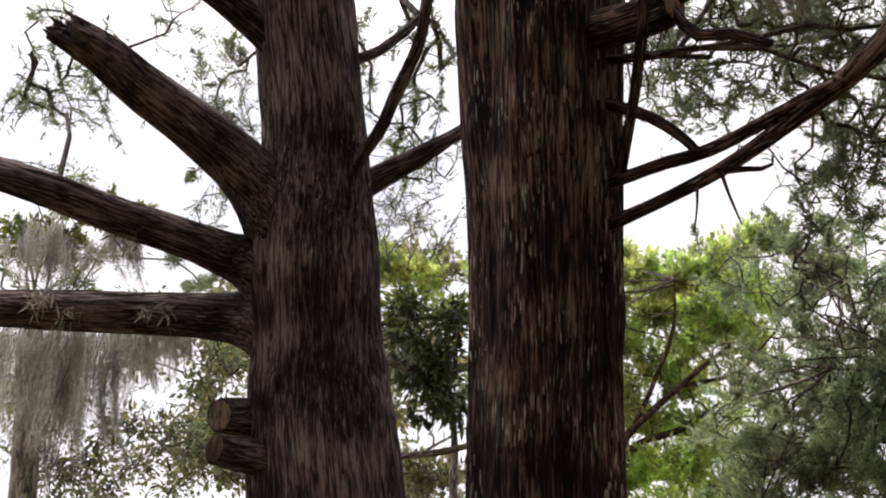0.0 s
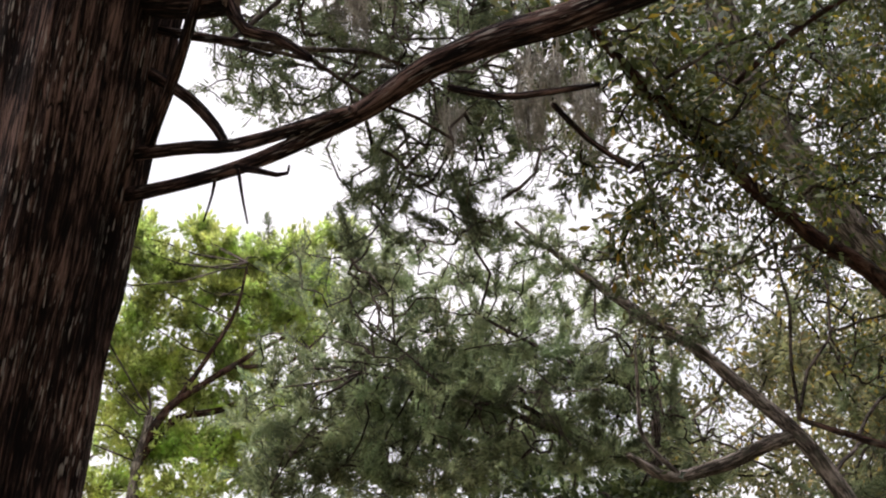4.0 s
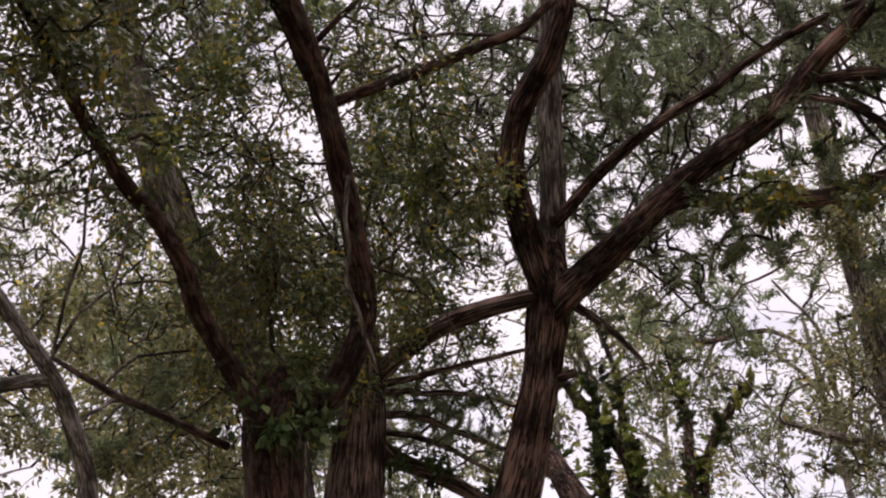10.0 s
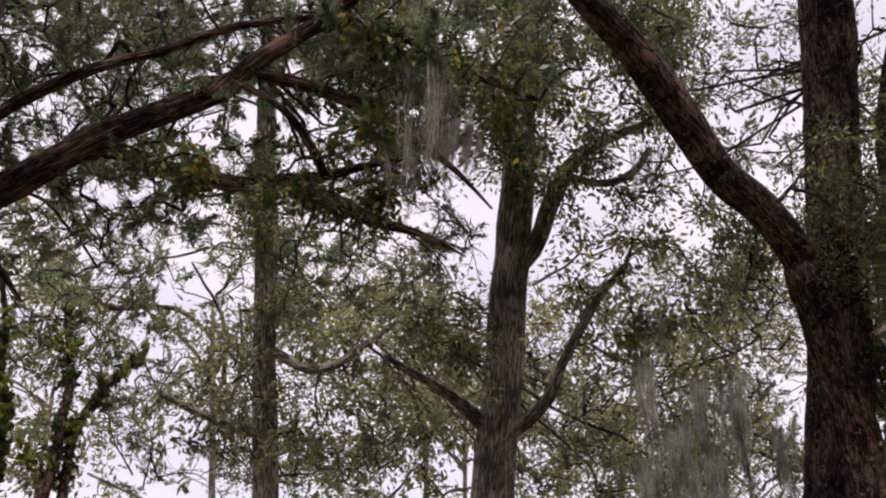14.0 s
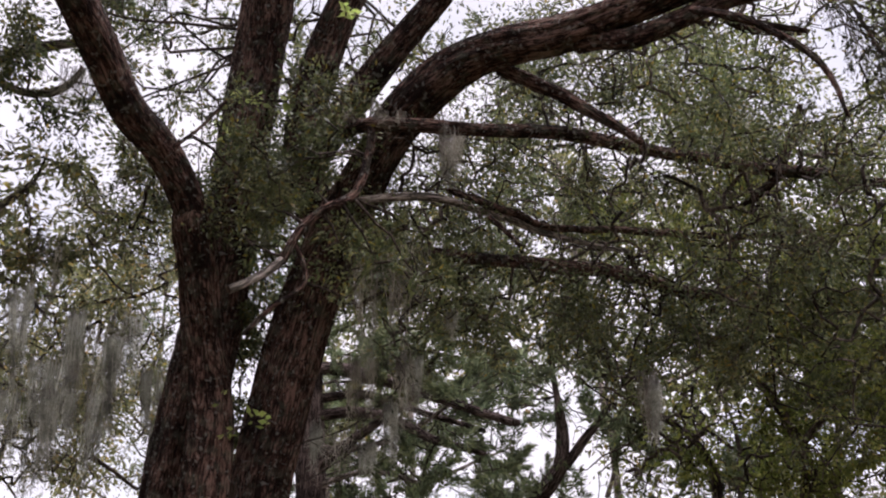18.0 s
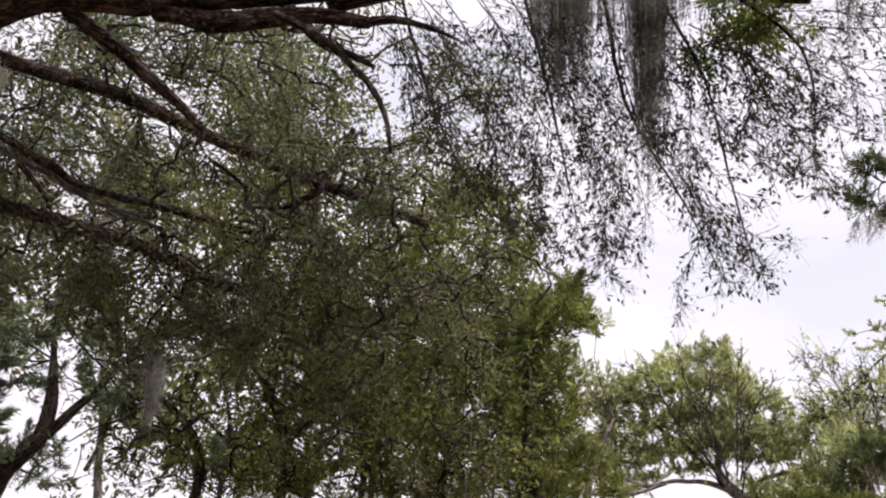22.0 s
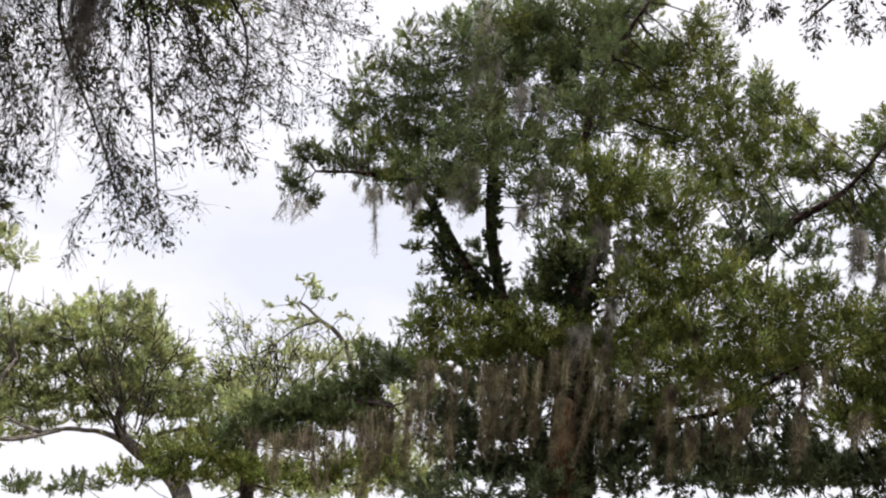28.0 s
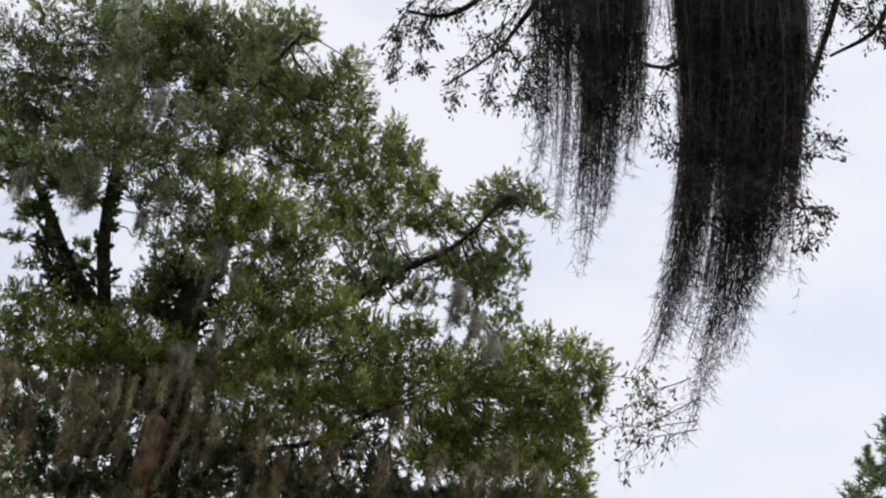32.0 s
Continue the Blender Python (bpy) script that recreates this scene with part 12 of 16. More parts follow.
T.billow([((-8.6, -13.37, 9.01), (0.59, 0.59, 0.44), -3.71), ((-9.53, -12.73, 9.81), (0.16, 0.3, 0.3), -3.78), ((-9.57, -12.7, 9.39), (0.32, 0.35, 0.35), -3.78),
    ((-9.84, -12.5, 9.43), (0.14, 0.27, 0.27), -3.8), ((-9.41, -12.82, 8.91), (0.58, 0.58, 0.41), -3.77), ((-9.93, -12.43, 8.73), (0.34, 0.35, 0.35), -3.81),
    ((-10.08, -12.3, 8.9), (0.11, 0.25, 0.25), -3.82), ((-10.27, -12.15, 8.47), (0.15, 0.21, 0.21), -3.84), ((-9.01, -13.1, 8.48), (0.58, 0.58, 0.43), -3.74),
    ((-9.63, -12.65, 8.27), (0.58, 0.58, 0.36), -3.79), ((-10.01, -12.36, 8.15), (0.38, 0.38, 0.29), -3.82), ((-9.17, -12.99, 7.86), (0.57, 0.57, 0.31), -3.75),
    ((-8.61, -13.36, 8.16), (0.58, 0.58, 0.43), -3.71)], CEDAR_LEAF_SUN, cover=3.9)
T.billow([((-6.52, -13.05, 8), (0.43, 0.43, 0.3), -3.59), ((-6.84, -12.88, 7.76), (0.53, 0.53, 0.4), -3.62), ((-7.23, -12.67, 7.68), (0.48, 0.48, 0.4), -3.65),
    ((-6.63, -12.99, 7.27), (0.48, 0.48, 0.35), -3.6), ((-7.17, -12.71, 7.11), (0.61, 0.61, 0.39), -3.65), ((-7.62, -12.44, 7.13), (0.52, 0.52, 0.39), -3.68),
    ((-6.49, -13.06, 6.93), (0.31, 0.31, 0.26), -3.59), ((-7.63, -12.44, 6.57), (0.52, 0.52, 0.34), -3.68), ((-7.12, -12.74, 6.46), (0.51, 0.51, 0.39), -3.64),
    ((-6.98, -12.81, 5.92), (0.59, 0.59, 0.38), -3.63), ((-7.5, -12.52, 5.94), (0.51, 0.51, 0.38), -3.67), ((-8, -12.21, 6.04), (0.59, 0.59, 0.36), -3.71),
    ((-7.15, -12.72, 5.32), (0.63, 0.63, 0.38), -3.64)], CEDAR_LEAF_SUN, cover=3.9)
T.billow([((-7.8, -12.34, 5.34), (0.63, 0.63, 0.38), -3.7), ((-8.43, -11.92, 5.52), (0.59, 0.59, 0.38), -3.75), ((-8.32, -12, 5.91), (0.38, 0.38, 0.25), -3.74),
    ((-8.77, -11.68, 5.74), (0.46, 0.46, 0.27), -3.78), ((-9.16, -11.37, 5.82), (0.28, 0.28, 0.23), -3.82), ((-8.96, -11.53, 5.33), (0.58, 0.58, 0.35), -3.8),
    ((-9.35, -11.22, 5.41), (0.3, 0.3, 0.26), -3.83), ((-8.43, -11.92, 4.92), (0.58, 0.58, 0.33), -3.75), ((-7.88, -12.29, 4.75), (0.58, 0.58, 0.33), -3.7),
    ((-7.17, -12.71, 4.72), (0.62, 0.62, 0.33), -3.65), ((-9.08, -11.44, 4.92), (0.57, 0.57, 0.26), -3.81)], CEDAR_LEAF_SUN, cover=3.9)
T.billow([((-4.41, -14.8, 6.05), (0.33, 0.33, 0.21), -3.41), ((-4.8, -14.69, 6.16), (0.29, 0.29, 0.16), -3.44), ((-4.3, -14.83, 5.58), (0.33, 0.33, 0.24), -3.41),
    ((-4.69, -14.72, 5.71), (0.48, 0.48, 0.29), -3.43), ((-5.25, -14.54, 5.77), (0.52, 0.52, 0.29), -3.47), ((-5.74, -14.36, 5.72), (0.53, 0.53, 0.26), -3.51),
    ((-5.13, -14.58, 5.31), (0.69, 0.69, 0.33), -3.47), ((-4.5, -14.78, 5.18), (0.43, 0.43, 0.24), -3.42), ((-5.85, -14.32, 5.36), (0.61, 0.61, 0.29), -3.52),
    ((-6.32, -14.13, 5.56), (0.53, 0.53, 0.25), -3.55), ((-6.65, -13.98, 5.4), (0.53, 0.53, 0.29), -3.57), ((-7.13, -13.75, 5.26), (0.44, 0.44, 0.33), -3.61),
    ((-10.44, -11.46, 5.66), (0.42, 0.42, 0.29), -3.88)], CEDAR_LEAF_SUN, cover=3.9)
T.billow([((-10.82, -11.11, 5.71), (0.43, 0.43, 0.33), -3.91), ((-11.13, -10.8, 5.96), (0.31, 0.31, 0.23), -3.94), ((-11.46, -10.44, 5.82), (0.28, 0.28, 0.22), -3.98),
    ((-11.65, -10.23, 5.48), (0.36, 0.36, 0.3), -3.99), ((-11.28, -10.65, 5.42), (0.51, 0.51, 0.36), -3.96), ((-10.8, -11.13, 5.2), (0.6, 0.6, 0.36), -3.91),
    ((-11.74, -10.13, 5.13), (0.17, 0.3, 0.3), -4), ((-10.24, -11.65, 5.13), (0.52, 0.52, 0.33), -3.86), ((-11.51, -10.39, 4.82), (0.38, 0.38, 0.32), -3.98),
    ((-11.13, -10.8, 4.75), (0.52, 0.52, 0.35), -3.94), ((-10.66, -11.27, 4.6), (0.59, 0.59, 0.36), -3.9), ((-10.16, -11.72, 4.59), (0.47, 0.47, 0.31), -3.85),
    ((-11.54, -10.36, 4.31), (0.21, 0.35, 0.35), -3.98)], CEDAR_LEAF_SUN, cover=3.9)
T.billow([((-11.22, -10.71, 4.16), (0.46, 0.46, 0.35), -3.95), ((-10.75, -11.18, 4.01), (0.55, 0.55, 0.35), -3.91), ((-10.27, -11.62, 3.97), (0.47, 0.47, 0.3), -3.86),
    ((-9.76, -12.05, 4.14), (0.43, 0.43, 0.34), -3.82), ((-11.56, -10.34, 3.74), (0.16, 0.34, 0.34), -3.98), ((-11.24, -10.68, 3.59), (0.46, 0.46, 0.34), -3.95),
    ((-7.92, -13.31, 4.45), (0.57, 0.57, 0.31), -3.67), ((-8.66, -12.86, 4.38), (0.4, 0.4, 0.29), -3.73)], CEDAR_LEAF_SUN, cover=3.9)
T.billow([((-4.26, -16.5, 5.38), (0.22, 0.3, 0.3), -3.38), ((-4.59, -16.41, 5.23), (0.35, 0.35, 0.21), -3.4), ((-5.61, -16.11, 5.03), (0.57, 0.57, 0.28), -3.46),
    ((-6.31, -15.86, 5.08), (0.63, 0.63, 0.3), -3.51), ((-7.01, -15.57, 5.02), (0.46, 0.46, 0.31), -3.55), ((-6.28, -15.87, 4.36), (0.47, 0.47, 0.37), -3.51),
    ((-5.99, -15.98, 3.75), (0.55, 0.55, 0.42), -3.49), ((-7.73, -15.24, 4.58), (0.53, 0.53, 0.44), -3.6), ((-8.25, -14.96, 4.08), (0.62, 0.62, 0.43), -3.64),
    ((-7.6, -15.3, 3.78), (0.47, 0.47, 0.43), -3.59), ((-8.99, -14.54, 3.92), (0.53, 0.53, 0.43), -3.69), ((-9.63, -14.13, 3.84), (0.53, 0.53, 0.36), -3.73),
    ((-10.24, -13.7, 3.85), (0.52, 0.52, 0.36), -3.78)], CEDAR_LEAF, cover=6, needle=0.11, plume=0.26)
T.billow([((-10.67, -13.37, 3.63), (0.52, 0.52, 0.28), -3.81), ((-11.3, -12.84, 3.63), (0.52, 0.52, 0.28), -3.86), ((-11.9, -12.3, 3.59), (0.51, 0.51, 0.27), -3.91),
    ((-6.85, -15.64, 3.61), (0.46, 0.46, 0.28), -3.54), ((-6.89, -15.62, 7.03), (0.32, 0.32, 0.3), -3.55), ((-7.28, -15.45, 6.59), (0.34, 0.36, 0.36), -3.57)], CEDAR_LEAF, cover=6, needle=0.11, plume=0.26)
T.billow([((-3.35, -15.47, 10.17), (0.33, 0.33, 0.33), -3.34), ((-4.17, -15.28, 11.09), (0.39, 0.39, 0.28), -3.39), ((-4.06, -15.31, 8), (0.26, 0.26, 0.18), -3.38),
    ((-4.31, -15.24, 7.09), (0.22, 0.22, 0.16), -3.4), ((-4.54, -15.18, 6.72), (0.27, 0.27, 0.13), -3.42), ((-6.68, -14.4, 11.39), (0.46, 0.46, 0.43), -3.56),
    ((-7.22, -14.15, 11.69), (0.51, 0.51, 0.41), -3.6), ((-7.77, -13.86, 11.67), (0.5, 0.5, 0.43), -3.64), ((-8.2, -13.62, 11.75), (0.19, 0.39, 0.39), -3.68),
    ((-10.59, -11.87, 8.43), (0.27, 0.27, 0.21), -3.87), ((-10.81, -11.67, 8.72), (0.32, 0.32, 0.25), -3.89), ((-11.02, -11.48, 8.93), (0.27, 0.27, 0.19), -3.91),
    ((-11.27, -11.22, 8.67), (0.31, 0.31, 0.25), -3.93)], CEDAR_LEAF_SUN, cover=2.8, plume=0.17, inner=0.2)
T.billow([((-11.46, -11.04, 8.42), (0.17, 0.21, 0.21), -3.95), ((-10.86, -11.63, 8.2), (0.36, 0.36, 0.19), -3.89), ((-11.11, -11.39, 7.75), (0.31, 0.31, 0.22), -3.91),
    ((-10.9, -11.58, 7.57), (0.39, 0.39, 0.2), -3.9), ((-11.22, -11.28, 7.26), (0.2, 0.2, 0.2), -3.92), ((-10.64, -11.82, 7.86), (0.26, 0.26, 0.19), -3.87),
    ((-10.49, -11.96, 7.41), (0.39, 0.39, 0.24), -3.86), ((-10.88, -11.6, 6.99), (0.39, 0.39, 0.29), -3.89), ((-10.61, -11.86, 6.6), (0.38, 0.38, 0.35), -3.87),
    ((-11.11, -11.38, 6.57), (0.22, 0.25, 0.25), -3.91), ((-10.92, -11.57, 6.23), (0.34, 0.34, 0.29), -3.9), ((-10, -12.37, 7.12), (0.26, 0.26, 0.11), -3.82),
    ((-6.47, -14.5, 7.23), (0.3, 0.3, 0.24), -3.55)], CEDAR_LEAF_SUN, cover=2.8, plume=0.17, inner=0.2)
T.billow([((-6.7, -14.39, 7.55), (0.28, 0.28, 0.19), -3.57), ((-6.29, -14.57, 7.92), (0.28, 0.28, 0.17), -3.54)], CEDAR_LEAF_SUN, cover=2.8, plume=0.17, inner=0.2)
T.billow([((-4.47, -14.99, 7.62), (0.22, 0.27, 0.27), -3.42), ((-4.67, -14.94, 7.12), (0.25, 0.36, 0.36), -3.43), ((-4.92, -14.86, 6.65), (0.29, 0.31, 0.31), -3.45),
    ((-5.2, -14.77, 6.23), (0.3, 0.3, 0.25), -3.47), ((-5.47, -14.67, 7.97), (0.15, 0.41, 0.41), -3.48), ((-5.5, -14.66, 7.17), (0.16, 0.51, 0.51), -3.49),
    ((-5.51, -14.66, 6.45), (0.2, 0.34, 0.34), -3.49), ((-7.1, -13.98, 7.11), (0.26, 0.41, 0.41), -3.6), ((-7.01, -14.03, 6.42), (0.27, 0.44, 0.44), -3.59),
    ((-6.87, -14.1, 5.99), (0.29, 0.29, 0.27), -3.58), ((-6.35, -14.33, 6.38), (0.31, 0.36, 0.36), -3.55), ((-6.66, -14.19, 6.79), (0.28, 0.33, 0.33), -3.57),
    ((-6.5, -14.27, 6.01), (0.29, 0.29, 0.25), -3.56)], VINE_LEAF, cover=3.4, plume=0.14, needle=0.08, slim=0.5, label='dark ivy round the limbs')
T.billow([((-9.21, -12.72, 6.78), (0.33, 0.33, 0.17), -3.76), ((-9.58, -12.45, 7.07), (0.3, 0.3, 0.13), -3.79), ((-7.11, -13.98, 7.81), (0.23, 0.34, 0.34), -3.6)], VINE_LEAF, cover=3.4, plume=0.14, needle=0.08, slim=0.5, label='dark ivy round the limbs')
T.crown([((-11.7, -9.23, 5.19), (0.18, 0.18, 0.16), -4.05), ((-11.63, -9.33, 4.89), (0.25, 0.25, 0.17), -4.04), ((-11.75, -9.17, 4.64), (0.17, 0.17, 0.17), -4.05),
    ((-11.52, -9.46, 4.56), (0.2, 0.2, 0.13), -4.03), ((-11.68, -9.26, 4.25), (0.25, 0.25, 0.14), -4.05), ((-11.43, -9.57, 3.95), (0.2, 0.2, 0.12), -4.02),
    ((-11.35, -9.66, 4.25), (0.14, 0.17, 0.17), -4.01)], OAK_LEAF, size=0.09, shape=0.45, cover=0.34, spread=0.26, gaps=0.25)
T.billow([((-6.7, -15.49, 8.78), (0.37, 0.37, 0.26), -3.54), ((-7.04, -15.34, 9.27), (0.33, 0.33, 0.29), -3.56), ((-6.07, -15.73, 9.62), (0.37, 0.37, 0.37), -3.5),
    ((-10.93, -12.9, 7.86), (0.34, 0.34, 0.3), -3.84), ((-10.23, -13.46, 7.81), (0.5, 0.5, 0.26), -3.79), ((-9.74, -13.81, 7.67), (0.56, 0.56, 0.28), -3.75),
    ((-10.53, -13.22, 7.13), (0.49, 0.49, 0.18), -3.81), ((-9.5, -13.98, 7.3), (0.46, 0.46, 0.28), -3.73), ((-7.07, -15.33, 7.19), (0.4, 0.4, 0.4), -3.56),
    ((-6.66, -15.5, 6.54), (0.39, 0.39, 0.29), -3.54), ((-6.13, -15.71, 6.5), (0.29, 0.29, 0.23), -3.5), ((-5.61, -15.9, 7.27), (0.22, 0.25, 0.25), -3.47),
    ((-6.91, -15.39, 11.63), (0.43, 0.43, 0.39), -3.55)], CEDAR_LEAF, cover=4.5, needle=0.1, plume=0.24)
T.billow([((-7.79, -14.98, 11.72), (0.49, 0.49, 0.43), -3.61), ((-8.29, -14.72, 11.01), (0.48, 0.48, 0.39), -3.65), ((-11.51, -12.39, 7.67), (0.39, 0.39, 0.26), -3.89),
    ((-4.8, -16.15, 5.28), (0.43, 0.43, 0.33), -3.42), ((-5.62, -15.89, 5.56), (0.38, 0.38, 0.36), -3.47), ((-6.15, -15.7, 5.53), (0.55, 0.55, 0.32), -3.5),
    ((-7.08, -15.32, 5.48), (0.49, 0.49, 0.28), -3.56), ((-7.68, -15.04, 5.35), (0.47, 0.47, 0.35), -3.6), ((-8.34, -14.69, 5.72), (0.52, 0.52, 0.34), -3.65),
    ((-8.84, -14.4, 5.75), (0.54, 0.54, 0.33), -3.68), ((-9.64, -13.88, 5.4), (0.51, 0.51, 0.37), -3.74), ((-10.12, -13.54, 5.44), (0.46, 0.46, 0.38), -3.78),
    ((-10.89, -12.94, 5.74), (0.41, 0.41, 0.29), -3.84)], CEDAR_LEAF, cover=4.5, needle=0.1, plume=0.24)
T.billow([((-11.46, -12.43, 5.58), (0.48, 0.48, 0.3), -3.89), ((-11.83, -12.08, 5.58), (0.43, 0.43, 0.33), -3.92), ((-12.34, -11.56, 5.34), (0.48, 0.48, 0.36), -3.96),
    ((-5.15, -16.05, 4.52), (0.48, 0.48, 0.27), -3.44), ((-5.81, -15.83, 4.58), (0.52, 0.52, 0.32), -3.48), ((-6.39, -15.61, 4.93), (0.52, 0.52, 0.33), -3.52),
    ((-6.87, -15.41, 5.02), (0.52, 0.52, 0.38), -3.55), ((-7.47, -15.14, 4.74), (0.45, 0.45, 0.28), -3.59), ((-8.21, -14.76, 4.79), (0.53, 0.53, 0.27), -3.64),
    ((-8.98, -14.31, 5.12), (0.5, 0.5, 0.3), -3.69), ((-9.7, -13.84, 4.74), (0.46, 0.46, 0.38), -3.75), ((-10.09, -13.57, 5.12), (0.48, 0.48, 0.27), -3.78),
    ((-10.62, -13.15, 4.98), (0.48, 0.48, 0.28), -3.82)], CEDAR_LEAF, cover=4.5, needle=0.1, plume=0.24)
T.billow([((-11.12, -12.74, 4.79), (0.43, 0.43, 0.37), -3.86), ((-11.93, -11.98, 4.97), (0.45, 0.45, 0.32), -3.92), ((-12.33, -11.57, 4.86), (0.46, 0.46, 0.32), -3.96),
    ((-5.23, -16.02, 4.08), (0.43, 0.43, 0.33), -3.44), ((-5.58, -15.91, 4.19), (0.53, 0.53, 0.31), -3.47), ((-6.37, -15.62, 4.35), (0.44, 0.44, 0.32), -3.52),
    ((-6.82, -15.43, 4.13), (0.48, 0.48, 0.27), -3.55), ((-7.72, -15.01, 4.23), (0.49, 0.49, 0.3), -3.61), ((-8.4, -14.65, 4.15), (0.38, 0.38, 0.27), -3.65),
    ((-9.02, -14.29, 4.07), (0.42, 0.42, 0.31), -3.7), ((-9.59, -13.91, 4.35), (0.44, 0.44, 0.3), -3.74), ((-10.1, -13.55, 4.24), (0.42, 0.42, 0.3), -3.78),
    ((-10.82, -12.99, 4.48), (0.47, 0.47, 0.34), -3.83)], CEDAR_LEAF, cover=4.5, needle=0.1, plume=0.24)
T.billow([((-11.2, -12.67, 4.4), (0.5, 0.5, 0.29), -3.86), ((-11.68, -12.23, 4.31), (0.48, 0.48, 0.27), -3.9), ((-12.21, -11.7, 4.33), (0.5, 0.5, 0.3), -3.95),
    ((-5.24, -16.02, 3.63), (0.41, 0.41, 0.32), -3.44), ((-5.91, -15.79, 3.56), (0.4, 0.4, 0.27), -3.49), ((-6.41, -15.6, 3.69), (0.5, 0.5, 0.35), -3.52),
    ((-6.92, -15.39, 3.68), (0.5, 0.5, 0.33), -3.55), ((-7.82, -14.96, 3.69), (0.39, 0.39, 0.29), -3.61), ((-8.45, -14.63, 3.74), (0.43, 0.43, 0.31), -3.66),
    ((-8.92, -14.35, 3.7), (0.52, 0.52, 0.28), -3.69), ((-9.37, -14.06, 3.5), (0.51, 0.51, 0.37), -3.72), ((-10.12, -13.54, 3.51), (0.52, 0.52, 0.28), -3.78),
    ((-10.79, -13.02, 3.56), (0.47, 0.47, 0.31), -3.83)], CEDAR_LEAF, cover=4.5, needle=0.1, plume=0.24)
T.billow([((-11.17, -12.69, 3.76), (0.4, 0.4, 0.26), -3.86), ((-11.78, -12.13, 3.78), (0.49, 0.49, 0.26), -3.91), ((-12.35, -11.55, 3.61), (0.5, 0.5, 0.34), -3.96)], CEDAR_LEAF, cover=4.5, needle=0.1, plume=0.24)
T.billow([((-4.75, -15.54, 3.13), (0.48, 0.48, 0.29), -3.42), ((-5.5, -15.3, 3.13), (0.48, 0.48, 0.29), -3.47), ((-6.19, -15.05, 3.16), (0.49, 0.49, 0.3), -3.52),
    ((-6.71, -14.83, 3.27), (0.49, 0.49, 0.3), -3.56), ((-7.63, -14.39, 3.27), (0.49, 0.49, 0.3), -3.62), ((-8.29, -14.02, 3.38), (0.5, 0.5, 0.3), -3.67),
    ((-8.86, -13.68, 3.38), (0.5, 0.5, 0.3), -3.71), ((-9.52, -13.23, 3.33), (0.49, 0.49, 0.3), -3.76), ((-10.03, -12.85, 3.4), (0.49, 0.49, 0.3), -3.8),
    ((-10.68, -12.33, 3.29), (0.49, 0.49, 0.3), -3.85), ((-11.33, -11.73, 3.42), (0.48, 0.48, 0.29), -3.91), ((-11.85, -11.21, 3.42), (0.48, 0.48, 0.29), -3.96),
    ((-4.8, -15.52, 2.69), (0.47, 0.47, 0.29), -3.43)], CEDAR_LEAF, cover=3.5, needle=0.1, plume=0.24)
T.billow([((-5.36, -15.35, 2.6), (0.48, 0.48, 0.29), -3.46), ((-6.09, -15.08, 2.73), (0.48, 0.48, 0.29), -3.51), ((-6.98, -14.71, 2.66), (0.49, 0.49, 0.29), -3.57),
    ((-7.5, -14.45, 2.66), (0.49, 0.49, 0.3), -3.61), ((-8.23, -14.06, 2.73), (0.49, 0.49, 0.3), -3.66), ((-8.81, -13.71, 2.7), (0.49, 0.49, 0.3), -3.71),
    ((-9.55, -13.21, 2.72), (0.49, 0.49, 0.3), -3.76), ((-10.2, -12.72, 2.84), (0.49, 0.49, 0.3), -3.81), ((-10.68, -12.32, 2.87), (0.48, 0.48, 0.29), -3.85),
    ((-11.19, -11.86, 2.89), (0.48, 0.48, 0.29), -3.9), ((-11.73, -11.33, 2.81), (0.47, 0.47, 0.29), -3.95)], CEDAR_LEAF, cover=3.5, needle=0.1, plume=0.24)
T.billow([((-5.14, -14.79, 7.82), (0.24, 0.24, 0.24), -3.46), ((-4.31, -15.04, 7.47), (0.22, 0.22, 0.18), -3.4), ((-3.97, -15.13, 8.26), (0.42, 0.42, 0.27), -3.38),
    ((-5.43, -14.69, 9.64), (0.35, 0.39, 0.39), -3.48), ((-6.18, -14.4, 9.09), (0.29, 0.29, 0.29), -3.53), ((-5.24, -14.75, 8.66), (0.32, 0.32, 0.28), -3.47),
    ((-5.86, -14.53, 11.17), (0.4, 0.4, 0.4), -3.51), ((-6.55, -14.24, 10.45), (0.34, 0.34, 0.34), -3.56), ((-10.24, -11.91, 8.05), (0.22, 0.22, 0.21), -3.85),
    ((-10.73, -11.47, 8.32), (0.24, 0.24, 0.19), -3.89), ((-10.93, -11.28, 8.5), (0.24, 0.24, 0.19), -3.91), ((-10.42, -11.75, 7.14), (0.27, 0.27, 0.2), -3.87),
    ((-4.68, -14.93, 8.07), (0.31, 0.31, 0.22), -3.43)], CEDAR_LEAF_SUN, cover=4.2)
T.billow([((-3.46, -15.24, 8.88), (0.31, 0.31, 0.24), -3.35)], CEDAR_LEAF_SUN, cover=4.2)
